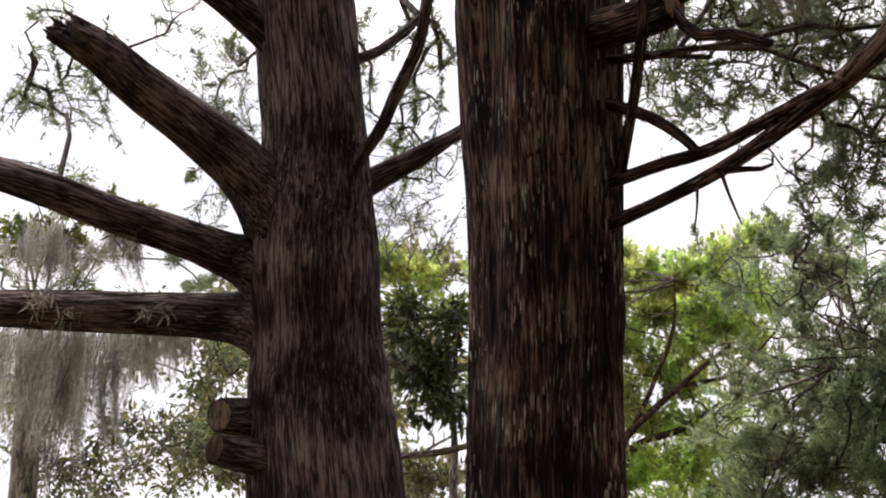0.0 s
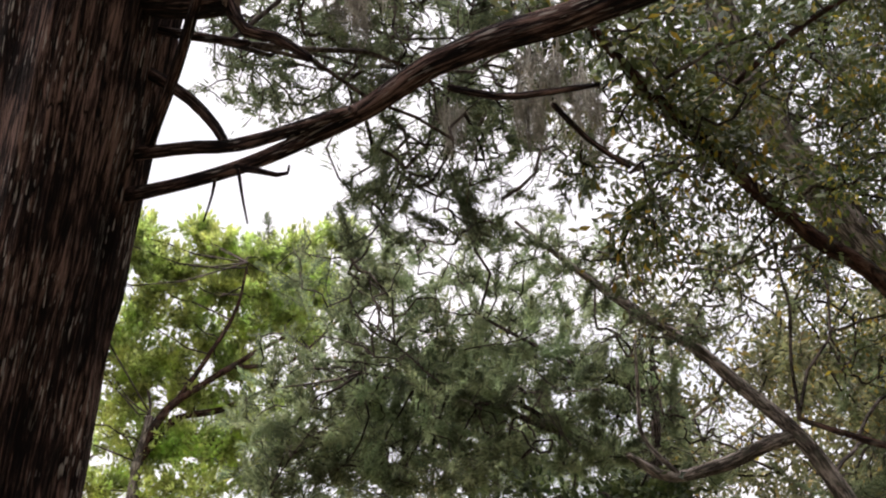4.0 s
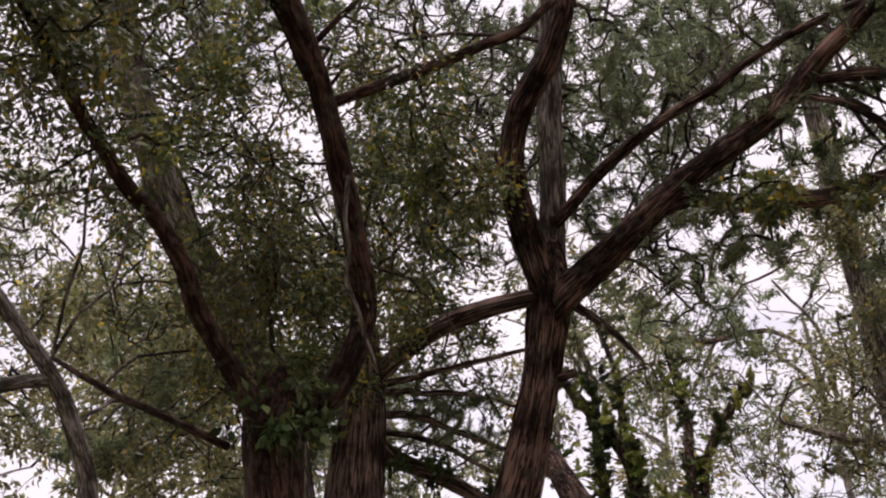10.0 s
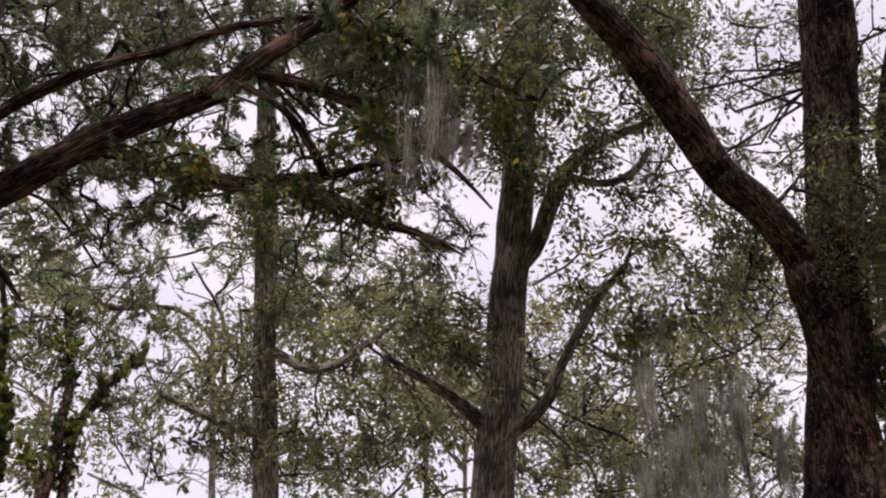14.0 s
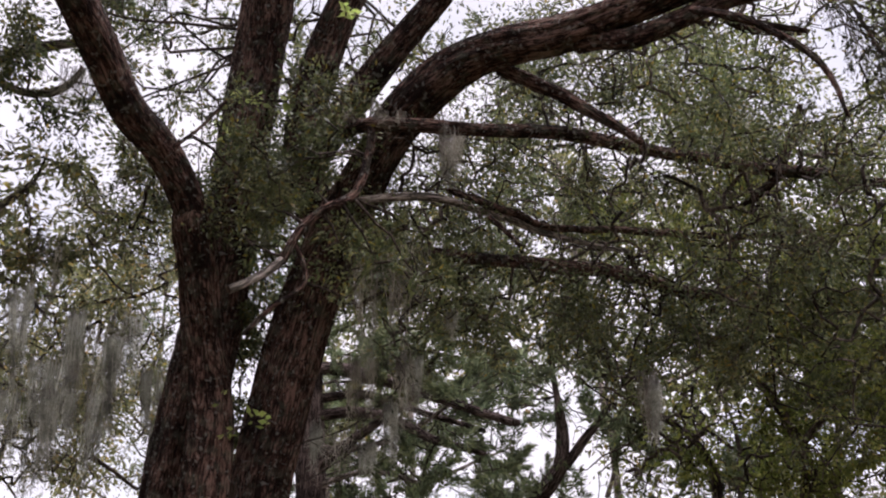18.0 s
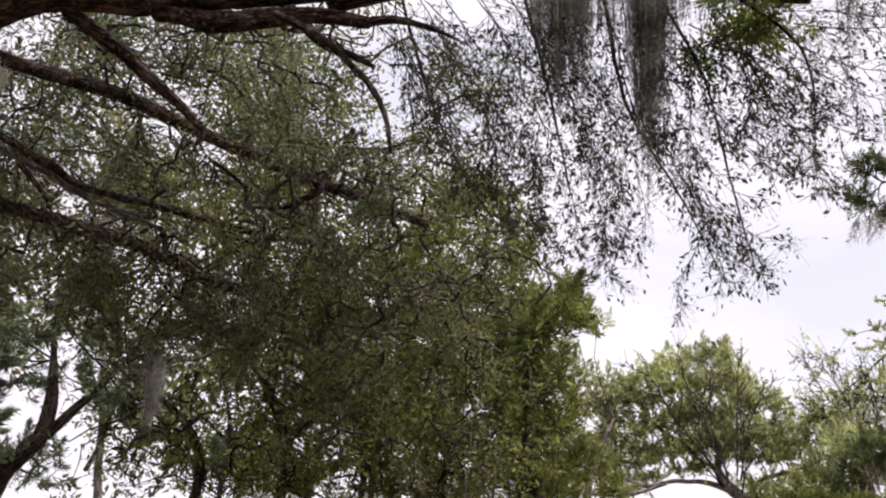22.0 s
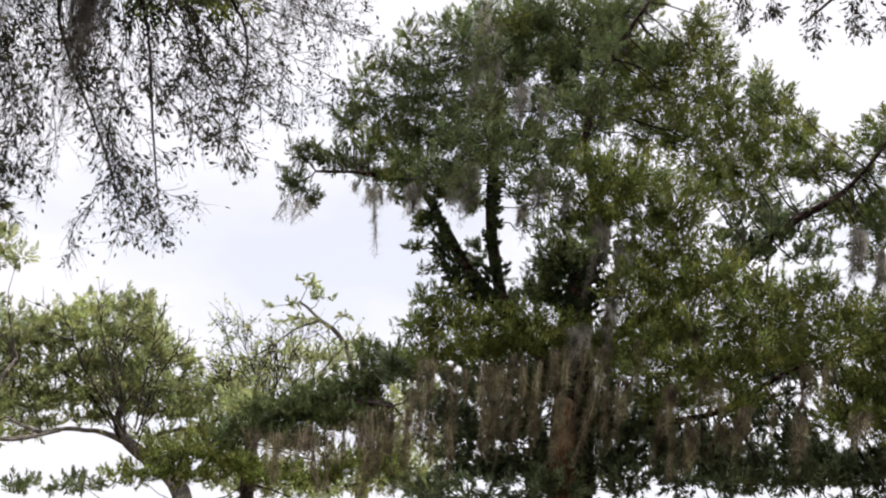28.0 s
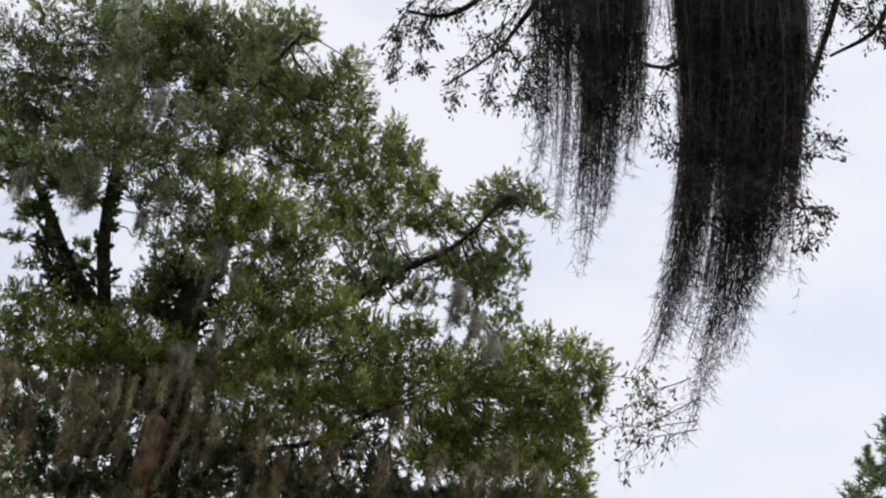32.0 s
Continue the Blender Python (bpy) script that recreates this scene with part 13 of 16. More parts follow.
T.billow([((-5.73, -14.34, 8.62), (0.38, 0.38, 0.33), -3.51), ((-6.1, -14.19, 8.13), (0.34, 0.34, 0.28), -3.53), ((-5.35, -14.48, 9.1), (0.38, 0.38, 0.34), -3.48),
    ((-6.43, -14.06, 8.67), (0.34, 0.38, 0.38), -3.56), ((-6.04, -14.22, 9.49), (0.38, 0.38, 0.29), -3.53), ((-5.77, -14.33, 7.9), (0.24, 0.24, 0.19), -3.51),
    ((-4.72, -14.69, 8), (0.37, 0.37, 0.28), -3.44), ((-4.2, -14.84, 7.94), (0.33, 0.33, 0.22), -3.4), ((-6.25, -14.13, 6.75), (0.33, 0.33, 0.27), -3.55),
    ((-6.03, -14.23, 6.26), (0.36, 0.36, 0.27), -3.53), ((-6.56, -14, 7.46), (0.24, 0.37, 0.37), -3.57), ((-5.64, -14.38, 10.22), (0.49, 0.49, 0.39), -3.5),
    ((-6.54, -14.01, 10.41), (0.49, 0.49, 0.39), -3.57)], CEDAR_LEAF_DEEP, cover=3.2)
T.billow([((-7.05, -13.76, 11.13), (0.5, 0.5, 0.36), -3.6), ((-7.58, -13.49, 11.38), (0.5, 0.5, 0.3), -3.64), ((-6.32, -14.1, 11.31), (0.45, 0.45, 0.3), -3.55),
    ((-7.93, -13.29, 10.36), (0.39, 0.39, 0.39), -3.67), ((-9.39, -12.32, 6.94), (0.27, 0.27, 0.16), -3.79), ((-9.89, -11.92, 7.3), (0.24, 0.24, 0.14), -3.83),
    ((-10.31, -11.56, 7.76), (0.24, 0.24, 0.16), -3.87), ((-9.02, -12.58, 6.71), (0.27, 0.27, 0.18), -3.76), ((-10.74, -11.17, 8.45), (0.27, 0.27, 0.22), -3.91),
    ((-10.98, -10.93, 8.32), (0.22, 0.22, 0.14), -3.93), ((-10.55, -11.34, 7.3), (0.3, 0.3, 0.23), -3.89), ((-10.41, -11.47, 6.93), (0.32, 0.32, 0.2), -3.88),
    ((-9.3, -12.39, 9.44), (0.23, 0.29, 0.29), -3.78)], CEDAR_LEAF_DEEP, cover=3.2)
T.billow([((-4.42, -14.78, 7.42), (0.18, 0.22, 0.22), -3.42), ((-4.59, -14.73, 7), (0.18, 0.22, 0.22), -3.43), ((-4.79, -14.67, 6.64), (0.2, 0.21, 0.21), -3.44),
    ((-5.03, -14.59, 6.28), (0.21, 0.21, 0.21), -3.46), ((-5.41, -14.46, 8.07), (0.14, 0.26, 0.26), -3.49), ((-5.39, -14.47, 7.57), (0.15, 0.26, 0.26), -3.48),
    ((-5.38, -14.47, 7.08), (0.15, 0.25, 0.25), -3.48), ((-5.34, -14.49, 6.55), (0.18, 0.25, 0.25), -3.48), ((-5.22, -14.53, 6.11), (0.21, 0.21, 0.18), -3.47),
    ((-6.84, -13.87, 7.17), (0.18, 0.33, 0.33), -3.59), ((-6.8, -13.89, 6.59), (0.2, 0.33, 0.33), -3.59), ((-6.69, -13.94, 6.11), (0.22, 0.22, 0.22), -3.58),
    ((-6.54, -14.01, 7.96), (0.15, 0.19, 0.19), -3.57)], VINE_LEAF, cover=4, plume=0.14, needle=0.07, slim=0.5, name='ivy', label='dark ivy round the limbs')
T.billow([((-4.63, -13.04, 8.76), (0.51, 0.51, 0.39), -3.47),
         ((-4.83, -12.97, 8.07), (0.42, 0.42, 0.39), -3.48),
         ((-4.35, -13.13, 8.15), (0.5, 0.5, 0.39), -3.44),
         ((-3.92, -13.26, 7.63), (0.41, 0.41, 0.3), -3.41),
         ((-4.41, -13.11, 7.38), (0.33, 0.33, 0.25), -3.45),
         ((-5.1, -12.87, 7.58), (0.42, 0.42, 0.3), -3.5),
         ((-5.46, -12.73, 8.08), (0.42, 0.42, 0.39), -3.53),
         ((-5.91, -12.54, 8.68), (0.52, 0.52, 0.4), -3.57),
         ((-6.38, -12.31, 8.51), (0.43, 0.43, 0.4), -3.61),
         ((-5.8, -12.58, 7.36), (0.42, 0.42, 0.3), -3.56),
         ((-5.53, -12.7, 6.63), (0.3, 0.3, 0.21), -3.54),
         ((-5.99, -12.5, 6.39), (0.29, 0.29, 0.29), -3.57),
         ((-6.5, -12.25, 9.81), (0.35, 0.44, 0.44), -3.62)], CEDAR_LEAF_DEEP, cover=1.56)
T.billow([((-6.28, -12.36, 9.1), (0.35, 0.44, 0.44), -3.6),
         ((-4.73, -13.01, 9.66), (0.44, 0.44, 0.4), -3.47),
         ((-4.52, -13.07, 10.24), (0.44, 0.44, 0.35), -3.46)], CEDAR_LEAF_DEEP, cover=1.56)

# oak bough reaching over the clearing, hung with moss
T = Tree('oak_tree', (-7.609, -0.269, 0), 'oak bough reaching over the clearing, hung with moss', OAK_BARK, 'tree', '')
T.stem('trunk', [(-6.552, 0.613, 4.981, 0.414), (-7.15, 0.243, 3.669, 0.434), (-7.392, -0.026, 2.716, 0.455), (-7.5, -0.147, 1.222, 0.482), (-7.609, -0.269, -0.12, 0.614)])
T.stem('limb', [(-6.778, 0.497, 4.567, 0.227), (-4.959, -0.385, 4.512, 0.143), (-5.647, -1.44, 5.482, 0.135), (-5.157, -2.497, 5.42, 0.094), (-4.741, -3.193, 5.476, 0.068), (-4.172, -3.85, 5.553, 0.045), (-3.707, -4.408, 5.451, 0.023)])
T.stem('branch', [(-4.172, -3.85, 5.553, 0.026), (-4.127, -4.161, 5.306, 0.019), (-4.078, -4.374, 5.13, 0.011), (-3.911, -4.681, 4.941, 0.008)])
T.stem('branch', [(-3.947, -4.133, 5.508, 0.019), (-3.722, -4.532, 5.305, 0.015), (-3.54, -4.657, 5.326, 0.009)])
T.stem('branch', [(-4.73, -3.273, 5.43, 0.026), (-4.855, -3.617, 4.987, 0.015), (-4.759, -3.72, 5.014, 0.009)])
T.stem('branch', [(-5.202, -2.532, 5.342, 0.026), (-5.351, -2.851, 4.928, 0.017), (-5.469, -3.167, 4.469, 0.013), (-5.625, -3.225, 4.11, 0.009), (-5.694, -3.093, 4.109, 0.006)])
T.stem('branch', [(-5.356, -2.275, 5.276, 0.023), (-5.44, -2.564, 4.991, 0.015), (-5.384, -2.797, 4.917, 0.009)])
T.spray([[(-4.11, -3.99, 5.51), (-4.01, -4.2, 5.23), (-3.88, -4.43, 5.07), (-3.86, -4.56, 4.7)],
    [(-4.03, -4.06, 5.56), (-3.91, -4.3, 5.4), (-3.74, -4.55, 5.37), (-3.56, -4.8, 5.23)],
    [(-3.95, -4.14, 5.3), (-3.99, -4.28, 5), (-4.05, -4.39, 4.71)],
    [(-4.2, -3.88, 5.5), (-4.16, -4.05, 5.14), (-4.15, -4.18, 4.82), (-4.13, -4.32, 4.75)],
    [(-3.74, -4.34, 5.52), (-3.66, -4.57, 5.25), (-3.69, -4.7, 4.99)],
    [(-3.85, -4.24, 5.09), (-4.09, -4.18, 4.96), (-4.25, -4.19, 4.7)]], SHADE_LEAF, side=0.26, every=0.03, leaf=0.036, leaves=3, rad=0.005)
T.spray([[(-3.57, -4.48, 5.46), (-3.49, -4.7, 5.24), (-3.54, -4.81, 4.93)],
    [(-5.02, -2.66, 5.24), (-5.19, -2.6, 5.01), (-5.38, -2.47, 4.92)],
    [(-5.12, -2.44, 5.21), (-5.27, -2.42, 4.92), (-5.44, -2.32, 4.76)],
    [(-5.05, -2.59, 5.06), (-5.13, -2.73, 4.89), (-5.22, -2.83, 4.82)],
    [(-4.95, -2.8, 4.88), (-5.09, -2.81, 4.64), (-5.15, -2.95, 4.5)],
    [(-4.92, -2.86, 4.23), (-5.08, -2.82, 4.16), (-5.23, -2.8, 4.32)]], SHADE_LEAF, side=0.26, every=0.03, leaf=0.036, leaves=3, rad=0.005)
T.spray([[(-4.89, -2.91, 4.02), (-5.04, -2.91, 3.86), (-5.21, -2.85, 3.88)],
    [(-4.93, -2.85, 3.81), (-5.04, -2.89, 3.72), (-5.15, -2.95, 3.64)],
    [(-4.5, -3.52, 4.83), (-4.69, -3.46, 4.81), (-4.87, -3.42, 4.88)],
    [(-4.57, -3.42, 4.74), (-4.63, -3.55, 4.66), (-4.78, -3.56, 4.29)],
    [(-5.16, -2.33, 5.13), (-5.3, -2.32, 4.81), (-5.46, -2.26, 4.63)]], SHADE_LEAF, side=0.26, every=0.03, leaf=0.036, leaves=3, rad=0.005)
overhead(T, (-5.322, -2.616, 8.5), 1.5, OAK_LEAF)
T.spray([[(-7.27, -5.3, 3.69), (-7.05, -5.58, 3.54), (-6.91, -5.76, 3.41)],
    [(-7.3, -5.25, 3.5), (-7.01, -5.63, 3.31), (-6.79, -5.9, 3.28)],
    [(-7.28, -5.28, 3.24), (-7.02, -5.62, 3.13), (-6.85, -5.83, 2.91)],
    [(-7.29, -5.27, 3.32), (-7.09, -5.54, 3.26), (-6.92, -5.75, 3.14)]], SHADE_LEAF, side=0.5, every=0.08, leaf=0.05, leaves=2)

# pointed dark cedar on the far side of the clearing
T = Tree('cedar_tree', (-20.473, -9.659, 0), 'pointed dark cedar on the far side of the clearing', CEDAR_BARK, 'tree', '')
T.stem('trunk', [(-20.15, -8.931, 5.628, 0.088), (-20.263, -9.185, 4.325, 0.164), (-20.368, -9.422, 1.946, 0.174), (-20.473, -9.659, -0.12, 0.222)])
T.crown([((-19.88, -9.64, 5.34), (0.51, 1.5, 0.76), 2.01), ((-19.99, -9.69, 4.58), (0.76, 1.5, 0.63), 2.01), ((-19.63, -10.46, 4.5), (0.35, 0.8, 0.28), 2.05),
    ((-20.17, -8.98, 5.41), (0.76, 1.5, 1.01), 1.98)], CEDAR_LEAF, size=0.162, shape=0.5, cover=1.00, spread=0.4, kind='cedar', gaps=0.05)

# tree in fresh bright green leaf
T = Tree('spring_tree', (1.942, 14.389, 0), 'tree in fresh bright green leaf', GREY_BARK, 'tree', '')
T.stem('trunk', [(2.096, 13.654, 5.467, 0.052), (2.062, 13.818, 4.86, 0.068), (2.002, 14.103, 2.187, 0.072), (1.942, 14.389, -0.12, 0.092)])
T.stem('limb', [(2.066, 13.778, 5.022, 0.056), (2.276, 13.6, 5.544, 0.052), (2.711, 13.383, 5.958, 0.044), (3.15, 13.162, 6.292, 0.036), (3.658, 12.882, 6.655, 0.02)], mat=LAUREL_BARK)
T.stem('limb', [(2.416, 13.51, 5.754, 0.036), (2.686, 13.274, 6.293, 0.032), (2.941, 12.955, 6.96, 0.024), (2.963, 12.687, 7.546, 0.012)], mat=LAUREL_BARK)
T.stem('limb', [(3.003, 13.231, 6.204, 0.032), (3.685, 13.015, 6.285, 0.028), (4.249, 12.633, 6.782, 0.012)], mat=LAUREL_BARK)
T.stem('limb', [(2.058, 13.806, 4.911, 0.052), (2.473, 13.779, 5.526, 0.049), (3.086, 13.587, 5.718, 0.037), (3.534, 13.385, 5.978, 0.02)], mat=LAUREL_BARK)
T.billow([((2.4, 13.62, 8.38), (0.24, 0.24, 0.21), -0.19), ((2.74, 13.55, 8.1), (0.39, 0.39, 0.24), -0.22), ((3.16, 13.45, 7.91), (0.43, 0.43, 0.28), -0.25),
    ((3.57, 13.34, 8.09), (0.43, 0.43, 0.28), -0.28), ((3.99, 13.21, 8.25), (0.33, 0.33, 0.24), -0.31), ((4.4, 13.07, 8.46), (0.33, 0.33, 0.2), -0.34),
    ((4.67, 12.97, 8.32), (0.19, 0.19, 0.17), -0.37), ((4.05, 13.19, 7.7), (0.42, 0.42, 0.28), -0.32), ((3.4, 13.39, 7.45), (0.5, 0.5, 0.28), -0.27),
    ((2.74, 13.55, 7.45), (0.46, 0.46, 0.28), -0.22), ((2.25, 13.65, 7.72), (0.24, 0.32, 0.32), -0.18), ((3.87, 13.25, 7.16), (0.5, 0.5, 0.23), -0.3),
    ((3.31, 13.41, 6.91), (0.38, 0.38, 0.18), -0.26)], BRIGHT_LEAF, cover=10, plume=0.34, needle=0.075, slim=0.5)
T.billow([((4.35, 13.09, 7.41), (0.33, 0.33, 0.23), -0.34), ((2.42, 13.62, 7), (0.32, 0.32, 0.18), -0.19), ((4.01, 13.2, 6.81), (0.31, 0.31, 0.15), -0.31),
    ((-1.23, 13.83, 8.36), (0.23, 0.32, 0.32), 0.08), ((-0.81, 13.85, 8.28), (0.32, 0.32, 0.25), 0.05), ((-0.38, 13.87, 8.15), (0.2, 0.24, 0.24), 0.02),
    ((1.92, 13.71, 7.53), (0.25, 0.51, 0.51), -0.15), ((1.56, 13.76, 8.07), (0.34, 0.43, 0.43), -0.13), ((0.7, 13.84, 8.3), (0.51, 0.51, 0.43), -0.06)], BRIGHT_LEAF, cover=10, plume=0.34, needle=0.075, slim=0.5)
T.billow([((2.33, 13.94, 6.4), (0.25, 0.3, 0.3), -0.18), ((3.22, 13.75, 6.41), (0.38, 0.38, 0.22), -0.25), ((2.7, 13.87, 5.9), (0.41, 0.41, 0.21), -0.21),
    ((3.44, 13.69, 5.56), (0.31, 0.37, 0.37), -0.26), ((3.78, 13.59, 5.32), (0.3, 0.3, 0.3), -0.29), ((2.97, 13.81, 5.32), (0.4, 0.4, 0.3), -0.23),
    ((2.35, 13.94, 5.24), (0.3, 0.3, 0.3), -0.18), ((3.84, 13.57, 5.93), (0.23, 0.23, 0.23), -0.29), ((1.84, 14.02, 6.39), (0.33, 0.5, 0.5), -0.15),
    ((1.16, 14.1, 6.8), (0.5, 0.5, 0.5), -0.1)], BRIGHT_LEAF, cover=6, plume=0.34, needle=0.075, slim=0.5, inner=0.2)
T.billow([((-3.38, 13.85, 6.75), (0.31, 0.31, 0.31), 0.23), ((-3.53, 13.82, 5.98), (0.3, 0.4, 0.4), 0.24), ((-3.15, 13.9, 5.2), (0.31, 0.31, 0.31), 0.21),
    ((-3.69, 13.78, 5.4), (0.31, 0.31, 0.31), 0.25), ((-0.81, 14.2, 8.59), (0.44, 0.44, 0.32), 0.04), ((-0.19, 14.21, 8.51), (0.35, 0.35, 0.32), 0),
    ((-0.89, 14.2, 5.29), (0.48, 0.48, 0.32), 0.05), ((-0.25, 14.21, 5.21), (0.4, 0.4, 0.29), 0)], PALE_LEAF, cover=5, plume=0.34, needle=0.08, slim=0.5, inner=0.2)
T.spray([[(-1, 12.89, 8.03), (-0.76, 12.9, 8.4), (-0.44, 12.91, 8.69)],
    [(-0.43, 12.91, 7.95), (-0.19, 12.91, 8.41), (0.05, 12.91, 8.69)],
    [(-0.99, 12.89, 7.85), (-1.08, 12.89, 8.29), (-0.93, 12.89, 8.77)],
    [(-0.27, 12.91, 7.86), (-0.43, 12.91, 8.22), (-0.6, 12.91, 8.59)]], PALE_LEAF, side=0.7, every=0.1, leaf=0.06, leaves=2.4, rad=0.012, fall=-0.1)
T.billow([((2.32, 14.05, 6.42), (0.4, 0.4, 0.29), -0.17), ((2.9, 13.94, 6.83), (0.41, 0.41, 0.3), -0.21), ((1.92, 14.11, 7.07), (0.41, 0.41, 0.29), -0.14),
    ((2.61, 14, 5.95), (0.4, 0.4, 0.24), -0.19), ((3.25, 13.86, 6.52), (0.33, 0.33, 0.3), -0.23), ((2.46, 14.02, 5.29), (0.39, 0.39, 0.31), -0.18),
    ((3.08, 13.9, 5.18), (0.39, 0.39, 0.31), -0.22), ((3.32, 13.84, 5.76), (0.32, 0.32, 0.29), -0.24), ((2.83, 13.95, 4.69), (0.46, 0.46, 0.28), -0.2),
    ((3.55, 13.78, 4.89), (0.31, 0.31, 0.28), -0.26), ((1.93, 14.11, 5.88), (0.28, 0.28, 0.28), -0.14), ((1.69, 14.14, 6.52), (0.29, 0.29, 0.29), -0.12)], BRIGHT_LEAF, cover=6, plume=0.34, needle=0.075, slim=0.5, inner=0.2)
T.billow([((1.64, 14.15, 5.37), (0.28, 0.31, 0.31), -0.12), ((1.8, 14.13, 4.76), (0.3, 0.3, 0.3), -0.13), ((1.61, 14.15, 4.6), (0.27, 0.27, 0.22), -0.11),
    ((2.12, 14.08, 5.1), (0.31, 0.31, 0.31), -0.15), ((2.26, 14.06, 4.57), (0.35, 0.35, 0.23), -0.16), ((1.88, 14.12, 5.71), (0.31, 0.31, 0.28), -0.13),
    ((1.66, 14.14, 6.18), (0.24, 0.24, 0.24), -0.12)], BRIGHT_LEAF, cover=5, plume=0.34, needle=0.075, slim=0.5, inner=0.2)

# dense dark green cedar with drooping sprays
T = Tree('cedar_tree', (6.079, 8.208, 0), 'dense dark green cedar with drooping sprays', CEDAR_BARK, 'tree', '')
T.stem('trunk', [(5.638, 7.378, 5.321, 0.014), (5.798, 7.615, 4.509, 0.036), (5.889, 7.808, 3.691, 0.061), (5.984, 8.008, 1.661, 0.065), (6.079, 8.208, -0.12, 0.083)])
T.stem('limb', [(5.859, 7.757, 3.952, 0.047), (4.866, 7.772, 4.153, 0.037), (4.07, 7.917, 4.397, 0.026), (2.992, 8.121, 4.556, 0.01)])
T.stem('limb', [(4.866, 7.772, 4.153, 0.024), (4.431, 7.732, 4.346, 0.021), (3.787, 7.922, 4.462, 0.013), (3.228, 7.932, 4.799, 0.008)])
T.stem('limb', [(5.773, 7.594, 4.612, 0.033), (4.835, 7.667, 4.821, 0.024), (3.997, 7.768, 5.155, 0.013)])
T.crown([((3.1, 8.38, 5.74), (0.38, 0.8, 0.25), -0.36), ((3.58, 8.25, 5.6), (0.44, 0.8, 0.3), -0.42), ((3.14, 8.57, 5.29), (0.38, 0.8, 0.27), -0.36),
    ((4.16, 7.95, 5.85), (0.39, 0.8, 0.22), -0.5), ((4.62, 7.64, 5.93), (0.39, 0.8, 0.22), -0.56), ((3.79, 8.17, 5.03), (0.48, 0.8, 0.32), -0.45),
    ((3.16, 8.4, 4.56), (0.47, 0.8, 0.31), -0.37), ((2.76, 8.61, 4.34), (0.42, 0.8, 0.31), -0.32), ((4.29, 7.97, 5.17), (0.43, 0.8, 0.27), -0.51),
    ((4.69, 7.83, 4.96), (0.43, 0.8, 0.27), -0.56), ((3.84, 8.02, 4.45), (0.52, 0.8, 0.31), -0.46), ((4.43, 7.73, 4.35), (0.52, 0.8, 0.31), -0.54)], CEDAR_LEAF_PALE, size=0.057, shape=0.5, cover=0.64, spread=0.22, kind='cedar', gaps=0.17, twig=0.0036)
T.crown([((2.79, 8.62, 3.89), (0.52, 0.8, 0.31), -0.32), ((3.46, 8.15, 3.86), (0.56, 0.8, 0.3), -0.41), ((4.17, 7.81, 3.82), (0.56, 0.8, 0.3), -0.51),
    ((4.89, 7.54, 4.05), (0.47, 0.8, 0.31), -0.59), ((5.07, 7.48, 4.58), (0.42, 0.8, 0.26), -0.61), ((5.45, 7.38, 4.78), (0.43, 0.8, 0.22), -0.66),
    ((5.7, 7.25, 3.88), (0.42, 0.8, 0.32), -0.69), ((4.88, 7.69, 5.53), (0.39, 0.8, 0.28), -0.58), ((2.56, 8.96, 3.68), (0.42, 0.8, 0.21), -0.29)], CEDAR_LEAF_PALE, size=0.057, shape=0.5, cover=0.64, spread=0.22, kind='cedar', gaps=0.17, twig=0.0036)
T.crown([((2.57, 8.81, 5.86), (0.53, 0.8, 0.3), -0.29), ((3.26, 9.26, 6.11), (0.44, 0.8, 0.35), -0.35), ((4.17, 7.74, 5.8), (0.42, 0.8, 0.28), -0.51),
    ((5.08, 8.11, 6.25), (0.4, 0.8, 0.37), -0.58), ((5.6, 7.89, 6.17), (0.46, 0.8, 0.31), -0.64), ((5.77, 6.52, 5.59), (0.37, 0.8, 0.37), -0.75),
    ((3.08, 9.69, 5.96), (0.53, 0.8, 0.34), -0.32), ((3.23, 8.52, 5.5), (0.48, 0.8, 0.36), -0.37), ((4.8, 9.14, 5.62), (0.46, 0.8, 0.4), -0.5),
    ((5.13, 8.83, 5.58), (0.51, 0.8, 0.39), -0.54), ((3.57, 9.01, 4.93), (0.43, 0.8, 0.35), -0.39), ((4.04, 9.12, 4.93), (0.53, 0.8, 0.29), -0.43)], CEDAR_LEAF_PALE, size=0.054, shape=0.5, cover=0.33, spread=0.22, kind='cedar', gaps=0.22, twig=0.0036)
T.crown([((4.44, 8.37, 5.16), (0.35, 0.8, 0.34), -0.5), ((5.32, 8.25, 5.12), (0.49, 0.8, 0.36), -0.59), ((5.27, 7.41, 4.92), (0.47, 0.8, 0.38), -0.64),
    ((3.13, 8.76, 4.21), (0.37, 0.8, 0.34), -0.35), ((3.52, 9.06, 4.31), (0.41, 0.8, 0.31), -0.38), ((5.03, 8.88, 4.92), (0.47, 0.8, 0.41), -0.53),
    ((5.72, 8.75, 4.77), (0.43, 0.8, 0.36), -0.59), ((3.06, 10.21, 4.24), (0.39, 0.8, 0.43), -0.3), ((3.42, 8.69, 3.95), (0.5, 0.8, 0.29), -0.39),
    ((4.27, 9.58, 4.44), (0.42, 0.8, 0.34), -0.43), ((4.61, 8.8, 4.27), (0.37, 0.8, 0.41), -0.5), ((5.81, 8.05, 4), (0.46, 0.8, 0.38), -0.64)], CEDAR_LEAF_PALE, size=0.054, shape=0.5, cover=0.33, spread=0.22, kind='cedar', gaps=0.22, twig=0.0036)
